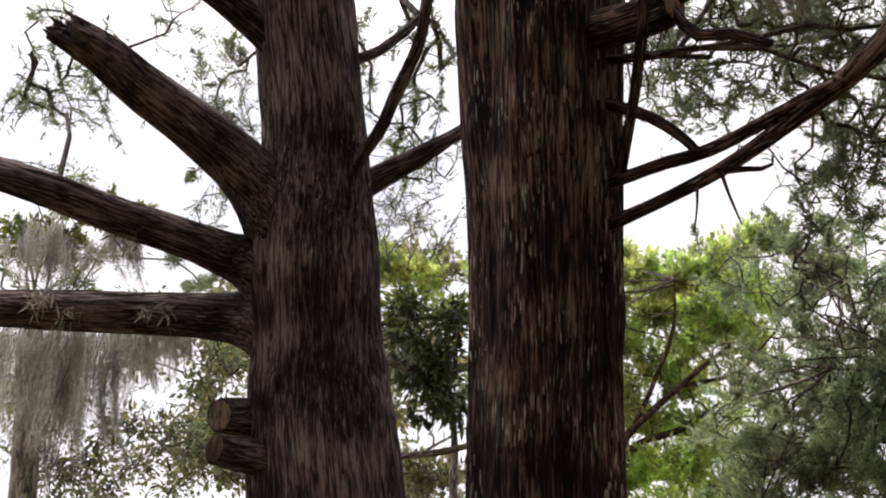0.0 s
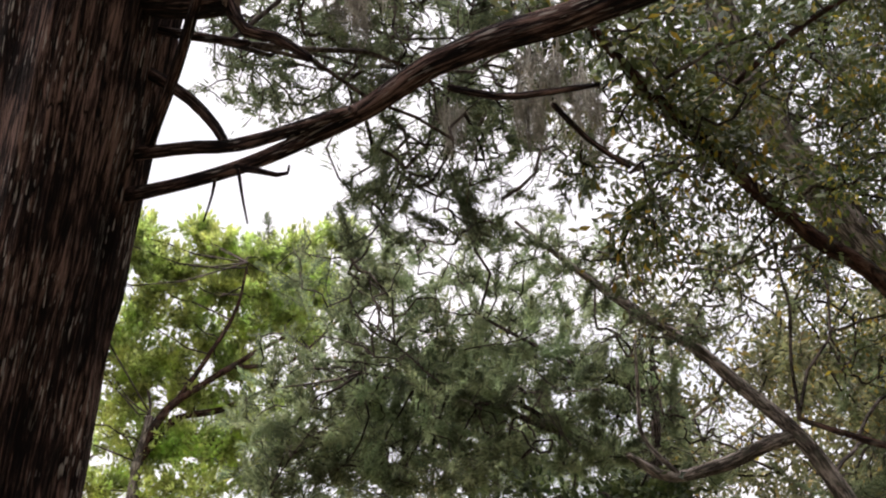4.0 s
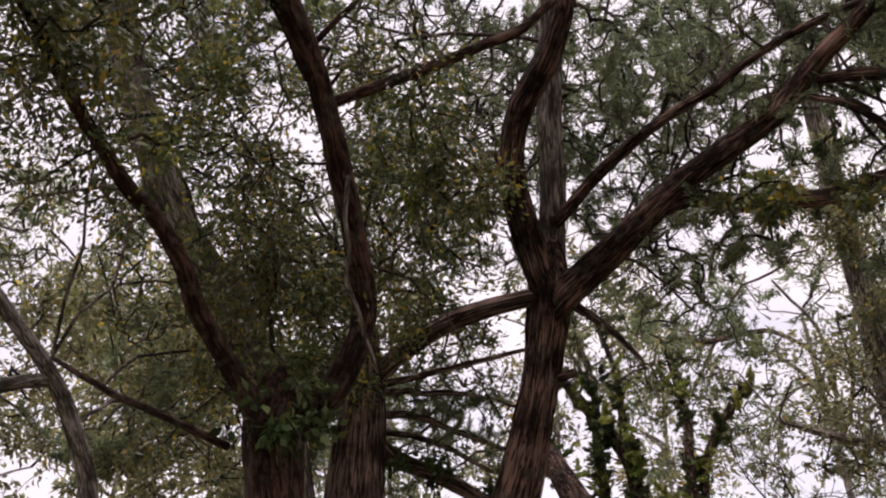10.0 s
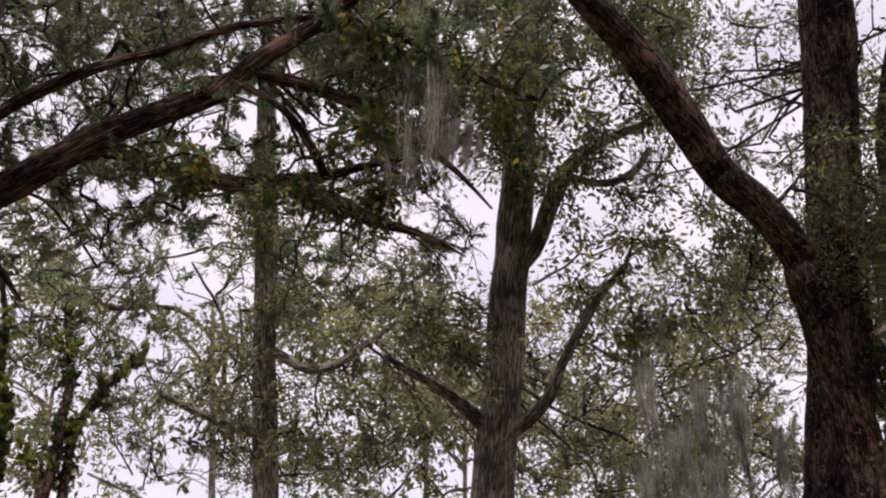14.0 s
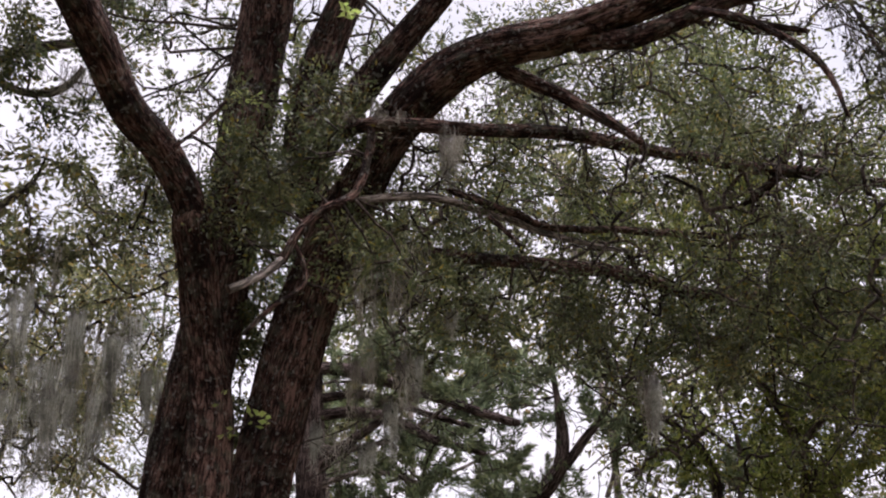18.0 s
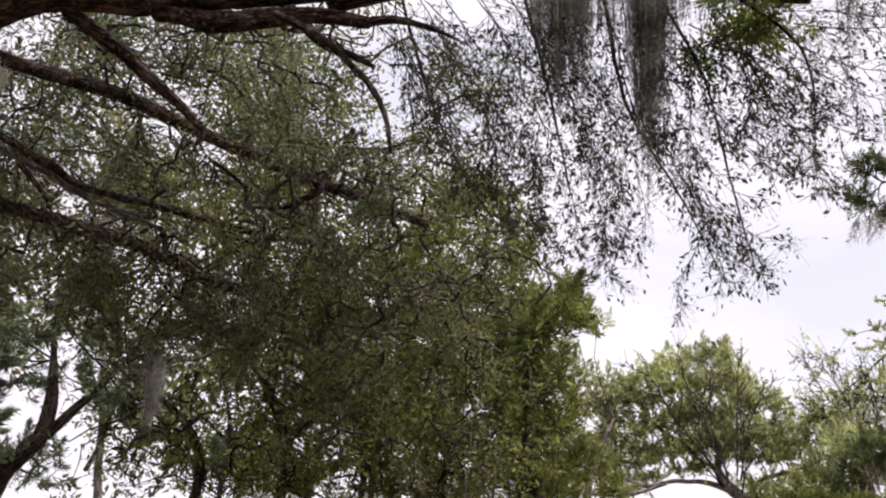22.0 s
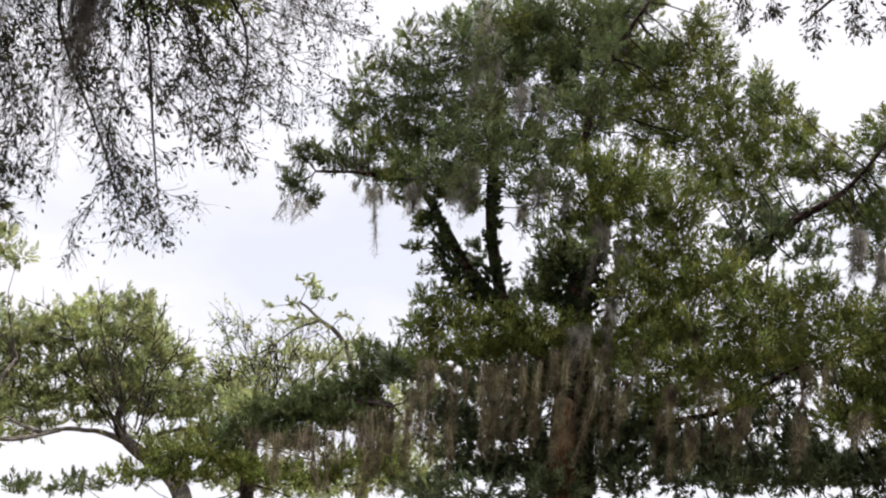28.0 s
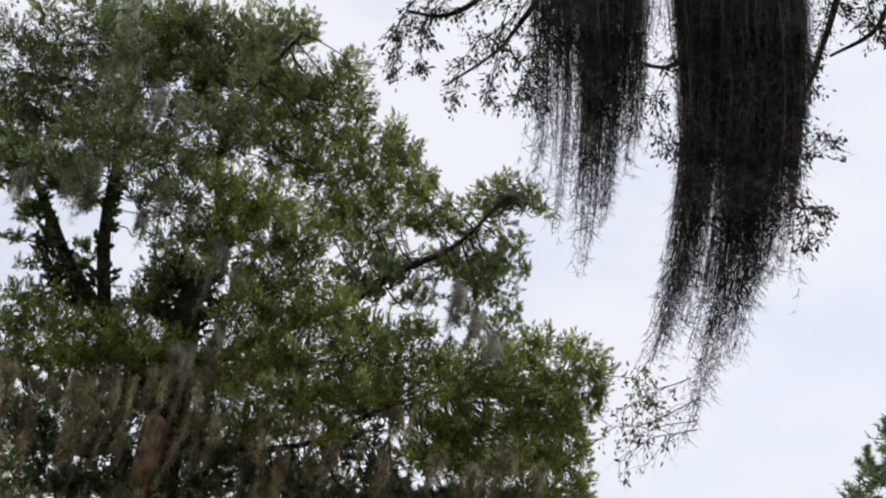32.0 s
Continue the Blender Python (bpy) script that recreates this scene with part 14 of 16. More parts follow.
T.crown([((6.2, 7.41, 3.92), (0.35, 0.8, 0.31), -0.72)], CEDAR_LEAF_PALE, size=0.054, shape=0.5, cover=0.33, spread=0.22, kind='cedar', gaps=0.22, twig=0.0036)
T.crown([((2.6, 9.47, 5.07), (0.39, 0.7, 0.26), -0.26), ((2.96, 9.19, 5.17), (0.45, 0.7, 0.35), -0.3), ((3.1, 8.52, 4.82), (0.29, 0.7, 0.27), -0.34),
    ((3.64, 7.93, 5.01), (0.37, 0.7, 0.29), -0.43), ((4.36, 8.7, 5.17), (0.42, 0.7, 0.35), -0.46), ((2.46, 8.74, 4.29), (0.4, 0.7, 0.3), -0.26),
    ((3.35, 9.01, 4.59), (0.35, 0.7, 0.25), -0.35), ((3.51, 7.88, 4.25), (0.34, 0.7, 0.23), -0.41), ((4.12, 8.2, 4.78), (0.36, 0.7, 0.27), -0.46),
    ((2.52, 9.07, 3.96), (0.32, 0.7, 0.31), -0.26), ((3.17, 9.24, 4.03), (0.49, 0.7, 0.23), -0.32), ((3.44, 8.58, 4.21), (0.36, 0.7, 0.27), -0.38)], CEDAR_LEAF_PALE, size=0.055, shape=0.5, cover=0.42, spread=0.2, kind='cedar', gaps=0.25, twig=0.0036)
T.crown([((3.73, 8.22, 4.11), (0.28, 0.7, 0.25), -0.42), ((4.29, 8.27, 4.3), (0.34, 0.7, 0.28), -0.48), ((2.96, 9.27, 3.75), (0.37, 0.7, 0.29), -0.3),
    ((3.36, 8.48, 3.55), (0.42, 0.7, 0.23), -0.37), ((3.62, 7.98, 3.64), (0.4, 0.7, 0.27), -0.42), ((4.52, 8.58, 3.93), (0.45, 0.7, 0.25), -0.48),
    ((2.74, 9.32, 3.18), (0.31, 0.7, 0.25), -0.28), ((3.03, 9.11, 3.25), (0.32, 0.7, 0.29), -0.31), ((3.56, 8.69, 3.23), (0.33, 0.7, 0.33), -0.38),
    ((3.85, 8.16, 3.14), (0.39, 0.7, 0.25), -0.44), ((4.74, 8.48, 3.61), (0.36, 0.7, 0.32), -0.51)], CEDAR_LEAF_PALE, size=0.055, shape=0.5, cover=0.42, spread=0.2, kind='cedar', gaps=0.25, twig=0.0036)
T.crown([((2.8, 11.09, 4.94), (0.45, 0.7, 0.34), -0.24), ((2.85, 9.81, 5.03), (0.36, 0.7, 0.32), -0.27), ((4.2, 11.05, 5.46), (0.46, 0.7, 0.34), -0.36),
    ((4.38, 10.18, 5.33), (0.5, 0.7, 0.42), -0.4), ((4.7, 9.5, 5.03), (0.54, 0.7, 0.38), -0.46), ((3.3, 11.28, 4.7), (0.39, 0.7, 0.39), -0.28),
    ((4.06, 11.2, 4.98), (0.46, 0.7, 0.44), -0.34), ((4.14, 9.88, 4.47), (0.35, 0.7, 0.4), -0.39), ((5.12, 10.63, 4.96), (0.45, 0.7, 0.34), -0.45),
    ((5.37, 9.63, 4.73), (0.52, 0.7, 0.42), -0.51), ((2.86, 11.06, 4.09), (0.44, 0.7, 0.3), -0.24), ((3.79, 10.99, 4.42), (0.46, 0.7, 0.44), -0.33)], CEDAR_LEAF_PALE, size=0.086, shape=0.5, cover=0.5, spread=0.24, kind='cedar', gaps=0.12, twig=0.0036)
T.crown([((4.01, 10.51, 4.41), (0.54, 0.7, 0.39), -0.36), ((5.49, 10.66, 4.55), (0.45, 0.7, 0.32), -0.47), ((3.38, 10.46, 3.63), (0.36, 0.7, 0.42), -0.3),
    ((4.32, 10.54, 3.87), (0.53, 0.7, 0.36), -0.38), ((5.39, 10.82, 3.8), (0.56, 0.7, 0.37), -0.46), ((5.72, 10.25, 3.79), (0.47, 0.7, 0.37), -0.51)], CEDAR_LEAF_PALE, size=0.086, shape=0.5, cover=0.5, spread=0.24, kind='cedar', gaps=0.12, twig=0.0036)
T.crown([((3.63, 9.42, 6.59), (0.56, 0.8, 0.4), -0.4), ((4.15, 8.65, 6.17), (0.51, 0.8, 0.33), -0.48), ((6.4, 8.45, 6.2), (0.48, 0.8, 0.4), -0.68),
    ((4.08, 9.88, 6.29), (0.5, 0.8, 0.42), -0.42), ((5.37, 9.3, 5.9), (0.64, 0.8, 0.38), -0.55), ((5.89, 8.72, 5.77), (0.5, 0.8, 0.34), -0.63),
    ((4.01, 10.56, 5.57), (0.65, 0.8, 0.41), -0.39), ((4.42, 9.14, 5.12), (0.58, 0.8, 0.35), -0.48), ((5.31, 8.58, 5.21), (0.39, 0.8, 0.32), -0.59),
    ((6.18, 8.61, 5.03), (0.6, 0.8, 0.36), -0.66), ((4.17, 9.83, 4.91), (0.61, 0.8, 0.39), -0.43), ((4.94, 9.78, 4.9), (0.43, 0.8, 0.37), -0.5)], CEDAR_LEAF_PALE, size=0.092, shape=0.5, cover=0.36, spread=0.26, kind='cedar', gaps=0.14, twig=0.0036)
T.crown([((5.49, 9.11, 4.98), (0.41, 0.8, 0.34), -0.57), ((5.96, 8.73, 4.48), (0.41, 0.8, 0.32), -0.63), ((3.84, 10.63, 4.73), (0.63, 0.8, 0.37), -0.37),
    ((4.57, 9.58, 4.16), (0.48, 0.8, 0.37), -0.47), ((5.66, 10.01, 4.69), (0.66, 0.8, 0.35), -0.54), ((5.99, 9.35, 4.37), (0.54, 0.8, 0.34), -0.6),
    ((6.83, 9.62, 4.37), (0.42, 0.8, 0.34), -0.65)], CEDAR_LEAF_PALE, size=0.092, shape=0.5, cover=0.36, spread=0.26, kind='cedar', gaps=0.14, twig=0.0036)
T.crown([((5.86, 8.45, 4.5), (0.39, 0.7, 0.34), -0.61), ((7.06, 8.93, 4.78), (0.52, 0.7, 0.43), -0.67), ((5.97, 9.8, 4.38), (0.42, 0.7, 0.43), -0.55),
    ((5.99, 8.51, 3.98), (0.34, 0.7, 0.28), -0.62), ((6.85, 9.17, 4.29), (0.47, 0.7, 0.4), -0.65), ((5.48, 8.98, 3.61), (0.34, 0.7, 0.32), -0.55),
    ((6.19, 9.28, 3.98), (0.57, 0.7, 0.41), -0.59), ((6.94, 9.28, 3.93), (0.41, 0.7, 0.42), -0.65), ((7.71, 8.99, 3.94), (0.4, 0.7, 0.33), -0.72)], CEDAR_LEAF_PALE, size=0.092, shape=0.5, cover=0.3, spread=0.25, kind='cedar', gaps=0.14, twig=0.0036)
T.crown([((3.25, 7.27, 6.29), (0.4, 0.6, 0.4), -0.44), ((3.52, 6.39, 6.16), (0.48, 0.6, 0.36), -0.52), ((5.04, 5.97, 5.78), (0.45, 0.6, 0.33), -0.73),
    ((2.82, 7.43, 5.79), (0.45, 0.6, 0.34), -0.38), ((3.81, 7.91, 6.01), (0.62, 0.6, 0.44), -0.46), ((4.95, 6.79, 5.48), (0.47, 0.6, 0.33), -0.65),
    ((2.63, 8.19, 5.36), (0.57, 0.6, 0.32), -0.32), ((3.02, 7.57, 5.05), (0.5, 0.6, 0.37), -0.39), ((4.52, 6.54, 4.73), (0.43, 0.6, 0.32), -0.63),
    ((5.49, 6.56, 4.81), (0.54, 0.6, 0.37), -0.72), ((2.83, 7.66, 4.56), (0.51, 0.6, 0.35), -0.37), ((3.48, 7.93, 4.81), (0.38, 0.6, 0.36), -0.43)], CEDAR_LEAF_PALE, size=0.046, shape=0.45, cover=0.05, spread=0.14, kind='cedar', gaps=0.25, twig=0.0036, bare=0.6, name='twig_spray')
T.crown([((5.34, 7.31, 4.6), (0.39, 0.6, 0.43), -0.65), ((3.44, 8.31, 3.92), (0.43, 0.6, 0.38), -0.41), ((4.11, 7.57, 4.08), (0.57, 0.6, 0.41), -0.51),
    ((5.25, 7.7, 4.21), (0.53, 0.6, 0.33), -0.62), ((5.56, 6.68, 4.04), (0.41, 0.6, 0.33), -0.72)], CEDAR_LEAF_PALE, size=0.046, shape=0.45, cover=0.05, spread=0.14, kind='cedar', gaps=0.25, twig=0.0036, bare=0.6, name='twig_spray')
T.billow([((3.13, 8.36, 4.87), (0.31, 0.31, 0.2), -0.37), ((2.7, 8.51, 4.71), (0.26, 0.26, 0.2), -0.32), ((2.33, 8.63, 4.5), (0.25, 0.25, 0.19), -0.27),
    ((2.72, 8.51, 4.31), (0.3, 0.3, 0.19), -0.32), ((3.15, 8.35, 4.44), (0.31, 0.31, 0.19), -0.37), ((3.57, 8.18, 4.64), (0.31, 0.31, 0.2), -0.42),
    ((3.58, 8.17, 4.13), (0.3, 0.3, 0.21), -0.43), ((4.03, 7.95, 4.45), (0.31, 0.31, 0.22), -0.48), ((4.43, 7.72, 4.53), (0.31, 0.31, 0.18), -0.54),
    ((4.78, 7.5, 4.64), (0.31, 0.31, 0.13), -0.59), ((5.07, 7.3, 4.63), (0.26, 0.26, 0.1), -0.63), ((4.73, 7.54, 4.28), (0.3, 0.3, 0.18), -0.58),
    ((4.29, 7.81, 4.04), (0.3, 0.3, 0.21), -0.52)], CEDAR_LEAF_PALE, cover=2.5, plume=0.15, needle=0.06, slim=0.3)
T.billow([((4.71, 7.55, 3.88), (0.3, 0.3, 0.21), -0.58), ((3.94, 8, 3.76), (0.3, 0.3, 0.21), -0.47), ((3.4, 8.25, 3.68), (0.3, 0.3, 0.19), -0.4),
    ((2.94, 8.43, 3.81), (0.3, 0.3, 0.21), -0.35), ((2.56, 8.56, 3.94), (0.25, 0.25, 0.21), -0.3), ((2.4, 8.61, 3.59), (0.24, 0.24, 0.18), -0.28),
    ((5.04, 7.33, 3.92), (0.24, 0.24, 0.18), -0.62), ((5.12, 7.27, 4.29), (0.18, 0.18, 0.13), -0.63), ((2.96, 8.42, 5.28), (0.22, 0.22, 0.16), -0.35),
    ((3.25, 8.31, 5.59), (0.21, 0.21, 0.14), -0.38), ((3.04, 8.39, 5.76), (0.16, 0.16, 0.11), -0.36), ((3.65, 8.14, 5.31), (0.22, 0.22, 0.14), -0.44),
    ((4.04, 7.95, 5.67), (0.21, 0.21, 0.11), -0.49)], CEDAR_LEAF_PALE, cover=2.5, plume=0.15, needle=0.06, slim=0.3)
T.billow([((4.34, 7.78, 5.21), (0.19, 0.19, 0.12), -0.53)], CEDAR_LEAF_PALE, cover=2.5, plume=0.15, needle=0.06, slim=0.3)
T.spray([[(4.43, 7.02, 4.96), (4.84, 6.73, 5.25), (5.11, 6.52, 4.7)],
    [(4.88, 6.7, 3.39), (4.99, 6.61, 3.75), (4.95, 6.64, 4.52), (4.94, 6.65, 4.93)],
    [(2.69, 7.88, 4.54), (3.14, 7.71, 4.55), (3.4, 7.59, 4.77)],
    [(2.23, 8.03, 3.46), (2.55, 7.93, 3.94), (2.89, 7.81, 4.15)],
    [(3.67, 7.46, 4.67), (4.09, 7.23, 4.77), (4.43, 7.02, 4.96)],
    [(4.64, 6.87, 4.29), (4.41, 7.03, 4.3), (4.13, 7.2, 4.56)]], SHADE_LEAF, side=0.35, every=0.09, leaf=0.04, leaves=0.3, rad=0.008, fall=0)
T.spray([[(4.43, 7.02, 3.82), (4.24, 7.14, 4.16), (4.13, 7.21, 4.36)],
    [(4.02, 7.27, 5.47), (4.33, 7.08, 5.57), (4.63, 6.88, 5.72)]], SHADE_LEAF, side=0.35, every=0.09, leaf=0.04, leaves=0.3, rad=0.008, fall=0)
T.billow([((4.74, 9.82, 4.46), (0.34, 0.34, 0.23), -0.45),
         ((5.34, 9.5, 4.31), (0.35, 0.35, 0.23), -0.51),
         ((5.9, 9.16, 4.5), (0.3, 0.3, 0.21), -0.57),
         ((5.13, 9.62, 3.82), (0.34, 0.34, 0.23), -0.49),
         ((5.79, 9.24, 3.83), (0.35, 0.35, 0.23), -0.56),
         ((4.57, 9.9, 4.91), (0.29, 0.29, 0.23), -0.43),
         ((6.33, 8.87, 4.06), (0.3, 0.3, 0.21), -0.62),
         ((6.04, 9.07, 5.01), (0.24, 0.24, 0.18), -0.59)], CEDAR_LEAF_DEEP, cover=1.6, plume=0.22, needle=0.065, slim=0.36, inner=0.2)

# leaning grey tree with a broken crook, hung with fern
T = Tree('dead_leaning_tree', (6.333, 5.448, 0), 'leaning grey tree with a broken crook, hung with fern', GREY_BARK, 'tree', '')
T.stem('trunk', [(3.669, 6.536, 5.485, 0.007), (3.882, 6.417, 5.257, 0.015), (4.132, 6.363, 5.076, 0.026), (4.469, 6.263, 4.834, 0.036), (5.013, 6.045, 4.425, 0.045), (5.322, 5.909, 4.126, 0.05), (5.615, 5.762, 3.802, 0.06), (5.787, 5.688, 3.522, 0.063), (5.993, 5.598, 3.096, 0.066), (6.163, 5.523, 1.393, 0.07), (6.333, 5.448, -0.12, 0.089)])
T.stem('limb', [(5.639, 5.755, 3.759, 0.055), (5.405, 5.869, 3.671, 0.051), (5.097, 6.055, 3.526, 0.048), (4.775, 6.21, 3.447, 0.039), (4.448, 6.285, 3.579, 0.021)])
T.stem('branch', [(4.805, 6.18, 3.469, 0.022), (4.61, 6.258, 3.691, 0.018), (4.504, 6.183, 4.104, 0.015), (4.439, 6.085, 4.434, 0.009)])
T.crown([((5.43, 5.69, 4.38), (0.28, 0.6, 0.18), -0.77), ((4.72, 6.13, 4.72), (0.28, 0.6, 0.18), -0.66), ((5.91, 5.7, 4.6), (0.39, 0.6, 0.29), -0.81)], PALE_LEAF, size=0.069, shape=0.4, cover=0.4, spread=0.2, gaps=0.3)
T.crown([((7.15, 6.16, 4.36), (0.6, 0.8, 0.49), -0.87), ((6.95, 6.67, 3.61), (0.6, 0.8, 0.33), -0.82), ((7.42, 6.1, 3.7), (0.49, 0.8, 0.33), -0.9),
    ((5.79, 7.45, 4.42), (0.44, 0.7, 0.27), -0.67)], CEDAR_LEAF, size=0.057, shape=0.5, cover=0.55, spread=0.22, kind='cedar', gaps=0.22)
T.crown([((4.58, 7.24, 3.4), (0.72, 0.6, 0.19), -0.56), ((4.93, 6.77, 3.34), (0.42, 0.6, 0.19), -0.63)], VINE_LEAF, size=0.069, shape=0.5, cover=1.0, spread=0.2, gaps=0.1)
T.crown([((5.77, 8.13, 6.14), (0.53, 0.9, 0.31), -0.62), ((7.19, 7.67, 6.23), (0.41, 0.9, 0.4), -0.76), ((8.89, 6.3, 6.64), (0.53, 0.9, 0.34), -0.97),
    ((7.26, 9.29, 6.1), (0.65, 0.9, 0.37), -0.67), ((8.51, 6.74, 5.82), (0.55, 0.9, 0.42), -0.91), ((8, 8.13, 5.5), (0.55, 0.9, 0.46), -0.79),
    ((8.31, 7.42, 5.6), (0.5, 0.9, 0.47), -0.85), ((9.03, 6.66, 5.49), (0.52, 0.9, 0.36), -0.95), ((7.12, 9.14, 4.59), (0.5, 0.9, 0.48), -0.67),
    ((6.87, 8.63, 4.17), (0.5, 0.9, 0.32), -0.68), ((7.64, 7.79, 4.04), (0.55, 0.9, 0.35), -0.78), ((8.1, 7.16, 3.82), (0.55, 0.9, 0.37), -0.86)], PALE_LEAF, size=0.069, shape=0.42, cover=0.2, spread=0.25, gaps=0.38)
T.crown([((7.33, 9.18, 5.51), (0.57, 0.7, 0.41), -0.68), ((7.6, 8.12, 5.7), (0.6, 0.7, 0.4), -0.76), ((8.37, 7.05, 5.28), (0.41, 0.7, 0.32), -0.88),
    ((9.13, 6.69, 5.61), (0.4, 0.7, 0.38), -0.95), ((7.12, 8.03, 4.86), (0.42, 0.7, 0.31), -0.73), ((9.24, 7.52, 5.02), (0.62, 0.7, 0.44), -0.9),
    ((10.32, 7.01, 5.43), (0.52, 0.7, 0.49), -0.99), ((6.94, 8.88, 4.33), (0.38, 0.7, 0.43), -0.67), ((8.19, 8.95, 4.73), (0.62, 0.7, 0.36), -0.75),
    ((8.47, 8.07, 4.54), (0.55, 0.7, 0.42), -0.82), ((9, 7.57, 4.39), (0.54, 0.7, 0.31), -0.88), ((8.82, 6.6, 4.55), (0.54, 0.7, 0.4), -0.94)], PALE_LEAF, size=0.086, shape=0.45, cover=0.28, spread=0.24, gaps=0.2)
T.crown([((8.69, 9.23, 4.53), (0.64, 0.7, 0.48), -0.76), ((8.88, 7.84, 4.29), (0.58, 0.7, 0.36), -0.86), ((9.31, 7.44, 4.16), (0.57, 0.7, 0.37), -0.91)], PALE_LEAF, size=0.086, shape=0.45, cover=0.28, spread=0.24, gaps=0.2)
T.crown([((3.73, 6.36, 5.29), (0.18, 0.2, 0.11), -0.53), ((4.03, 6.29, 5.08), (0.18, 0.2, 0.11), -0.57), ((4.32, 6.21, 4.87), (0.18, 0.2, 0.11), -0.61),
    ((4.59, 6.12, 4.68), (0.16, 0.2, 0.1), -0.65), ((4.86, 6.01, 4.47), (0.14, 0.2, 0.09), -0.69)], CEDAR_LEAF, size=0.046, shape=0.5, cover=0.6, spread=0.12, kind='cedar', gaps=0.15)

# evergreen clad in fern and ivy behind the cedars
T = Tree('laurel_tree', (-0.036, 8.612, 0), 'evergreen clad in fern and ivy behind the cedars', GREY_BARK, 'tree', '')
T.stem('trunk', [(-0.279, 7.921, 4.72, 0.009), (-0.161, 8.11, 4.205, 0.021), (-0.137, 8.206, 3.487, 0.037), (-0.087, 8.409, 1.569, 0.039), (-0.036, 8.612, -0.12, 0.05)])
T.stem('branch', [(-0.665, 7.885, 4.508, 0.037), (-0.345, 7.926, 4.428, 0.041), (0.11, 7.887, 4.513, 0.032)])
T.stem('branch', [(-0.654, 8.12, 3.786, 0.023), (-0.25, 8.118, 3.833, 0.028), (0.11, 8.086, 3.918, 0.023)])
T.crown([((-0.43, 7.69, 4.48), (0.27, 0.5, 0.22), 0.03), ((-0.3, 7.78, 4.24), (0.25, 0.5, 0.27), 0.01), ((-0.53, 7.7, 4.72), (0.2, 0.5, 0.18), 0.04),
    ((-0.17, 7.66, 4.57), (0.18, 0.4, 0.18), -0.01)], VINE_LEAF, size=0.092, shape=0.3, cover=1.2, spread=0.2, gaps=0.05, droop=0.8)
T.stem('branch', [(-0.746, 7.587, 4.702, 0.022), (-0.435, 7.573, 4.77, 0.027), (0.057, 7.586, 4.731, 0.02)])
T.crown([((-0.61, 7.55, 4.82), (0.18, 0.3, 0.08), 0.05), ((-0.41, 7.54, 4.85), (0.22, 0.3, 0.09), 0.02), ((-0.21, 7.55, 4.83), (0.2, 0.3, 0.09), 0),
    ((-0.06, 7.57, 4.79), (0.13, 0.3, 0.07), -0.03)], FERN, size=0.069, shape=0.35, cover=1.4, spread=0.15, gaps=0.05)
T.billow([((-0.68, 7.9, 5.04), (0.13, 0.13, 0.06), 0.06), ((-0.42, 7.91, 5.08), (0.19, 0.19, 0.06), 0.02), ((-0.16, 7.91, 4.96), (0.13, 0.13, 0.05), -0.01)], FERN, cover=3.4, plume=0.1, needle=0.06, slim=0.4, label='yellow-green fern on the branch')
T.billow([((-0.48, 7.81, 4.67), (0.14, 0.14, 0.13), 0.03), ((-0.3, 7.81, 4.48), (0.15, 0.15, 0.15), 0.01), ((-0.52, 7.81, 4.38), (0.11, 0.13, 0.13), 0.04),
    ((-0.21, 7.81, 4.15), (0.12, 0.16, 0.16), 0), ((-0.38, 7.81, 4.02), (0.11, 0.11, 0.11), 0.02), ((-0.62, 7.8, 4.72), (0.09, 0.09, 0.09), 0.05)], VINE_LEAF, cover=2.6, plume=0.12, needle=0.075, slim=0.35)

# mossy woodland tree behind the snapped limb
T = Tree('oak_tree', (-3.636, 8.946, 0), 'mossy woodland tree behind the snapped limb', GREY_BARK, 'tree', '')
T.stem('trunk', [(-3.687, 8.054, 4.959, 0.062), (-3.693, 8.317, 4.253, 0.088), (-3.674, 8.522, 3.541, 0.103), (-3.655, 8.734, 1.593, 0.11), (-3.636, 8.946, -0.12, 0.14)])
T.stem('branch', [(-3.681, 8.129, 4.784, 0.047), (-3.296, 8.353, 4.618, 0.036), (-2.814, 8.484, 4.722, 0.026)])
T.crown([((-3.31, 6.97, 5.09), (0.41, 0.5, 0.14), 0.44), ((-2.97, 7.1, 5.56), (0.38, 0.4, 0.12), 0.39)], FERN, size=0.057, shape=0.35, cover=1.1, spread=0.15, gaps=0.1)
T.crown([((-3.24, 7.26, 5.05), (0.52, 0.5, 0.19), 0.41), ((-2.38, 7.85, 5.19), (0.29, 0.5, 0.15), 0.28)], CEDAR_LEAF, size=0.057, shape=0.5, cover=0.90, spread=0.2, kind='cedar', gaps=0.05)
T.crown([((-2.42, 9.62, 4.92), (0.29, 0.8, 0.29), 0.23), ((-2.5, 9.8, 4.29), (0.4, 0.8, 0.34), 0.24), ((-4.03, 9.21, 4.54), (0.46, 0.8, 0.57), 0.41),
    ((-3.16, 9.6, 4.34), (0.52, 0.8, 0.4), 0.31), ((-2.27, 9.54, 5.24), (0.23, 0.6, 0.23), 0.22)], OAK_LEAF, size=0.081, shape=0.42, cover=0.5, spread=0.24, gaps=0.3)
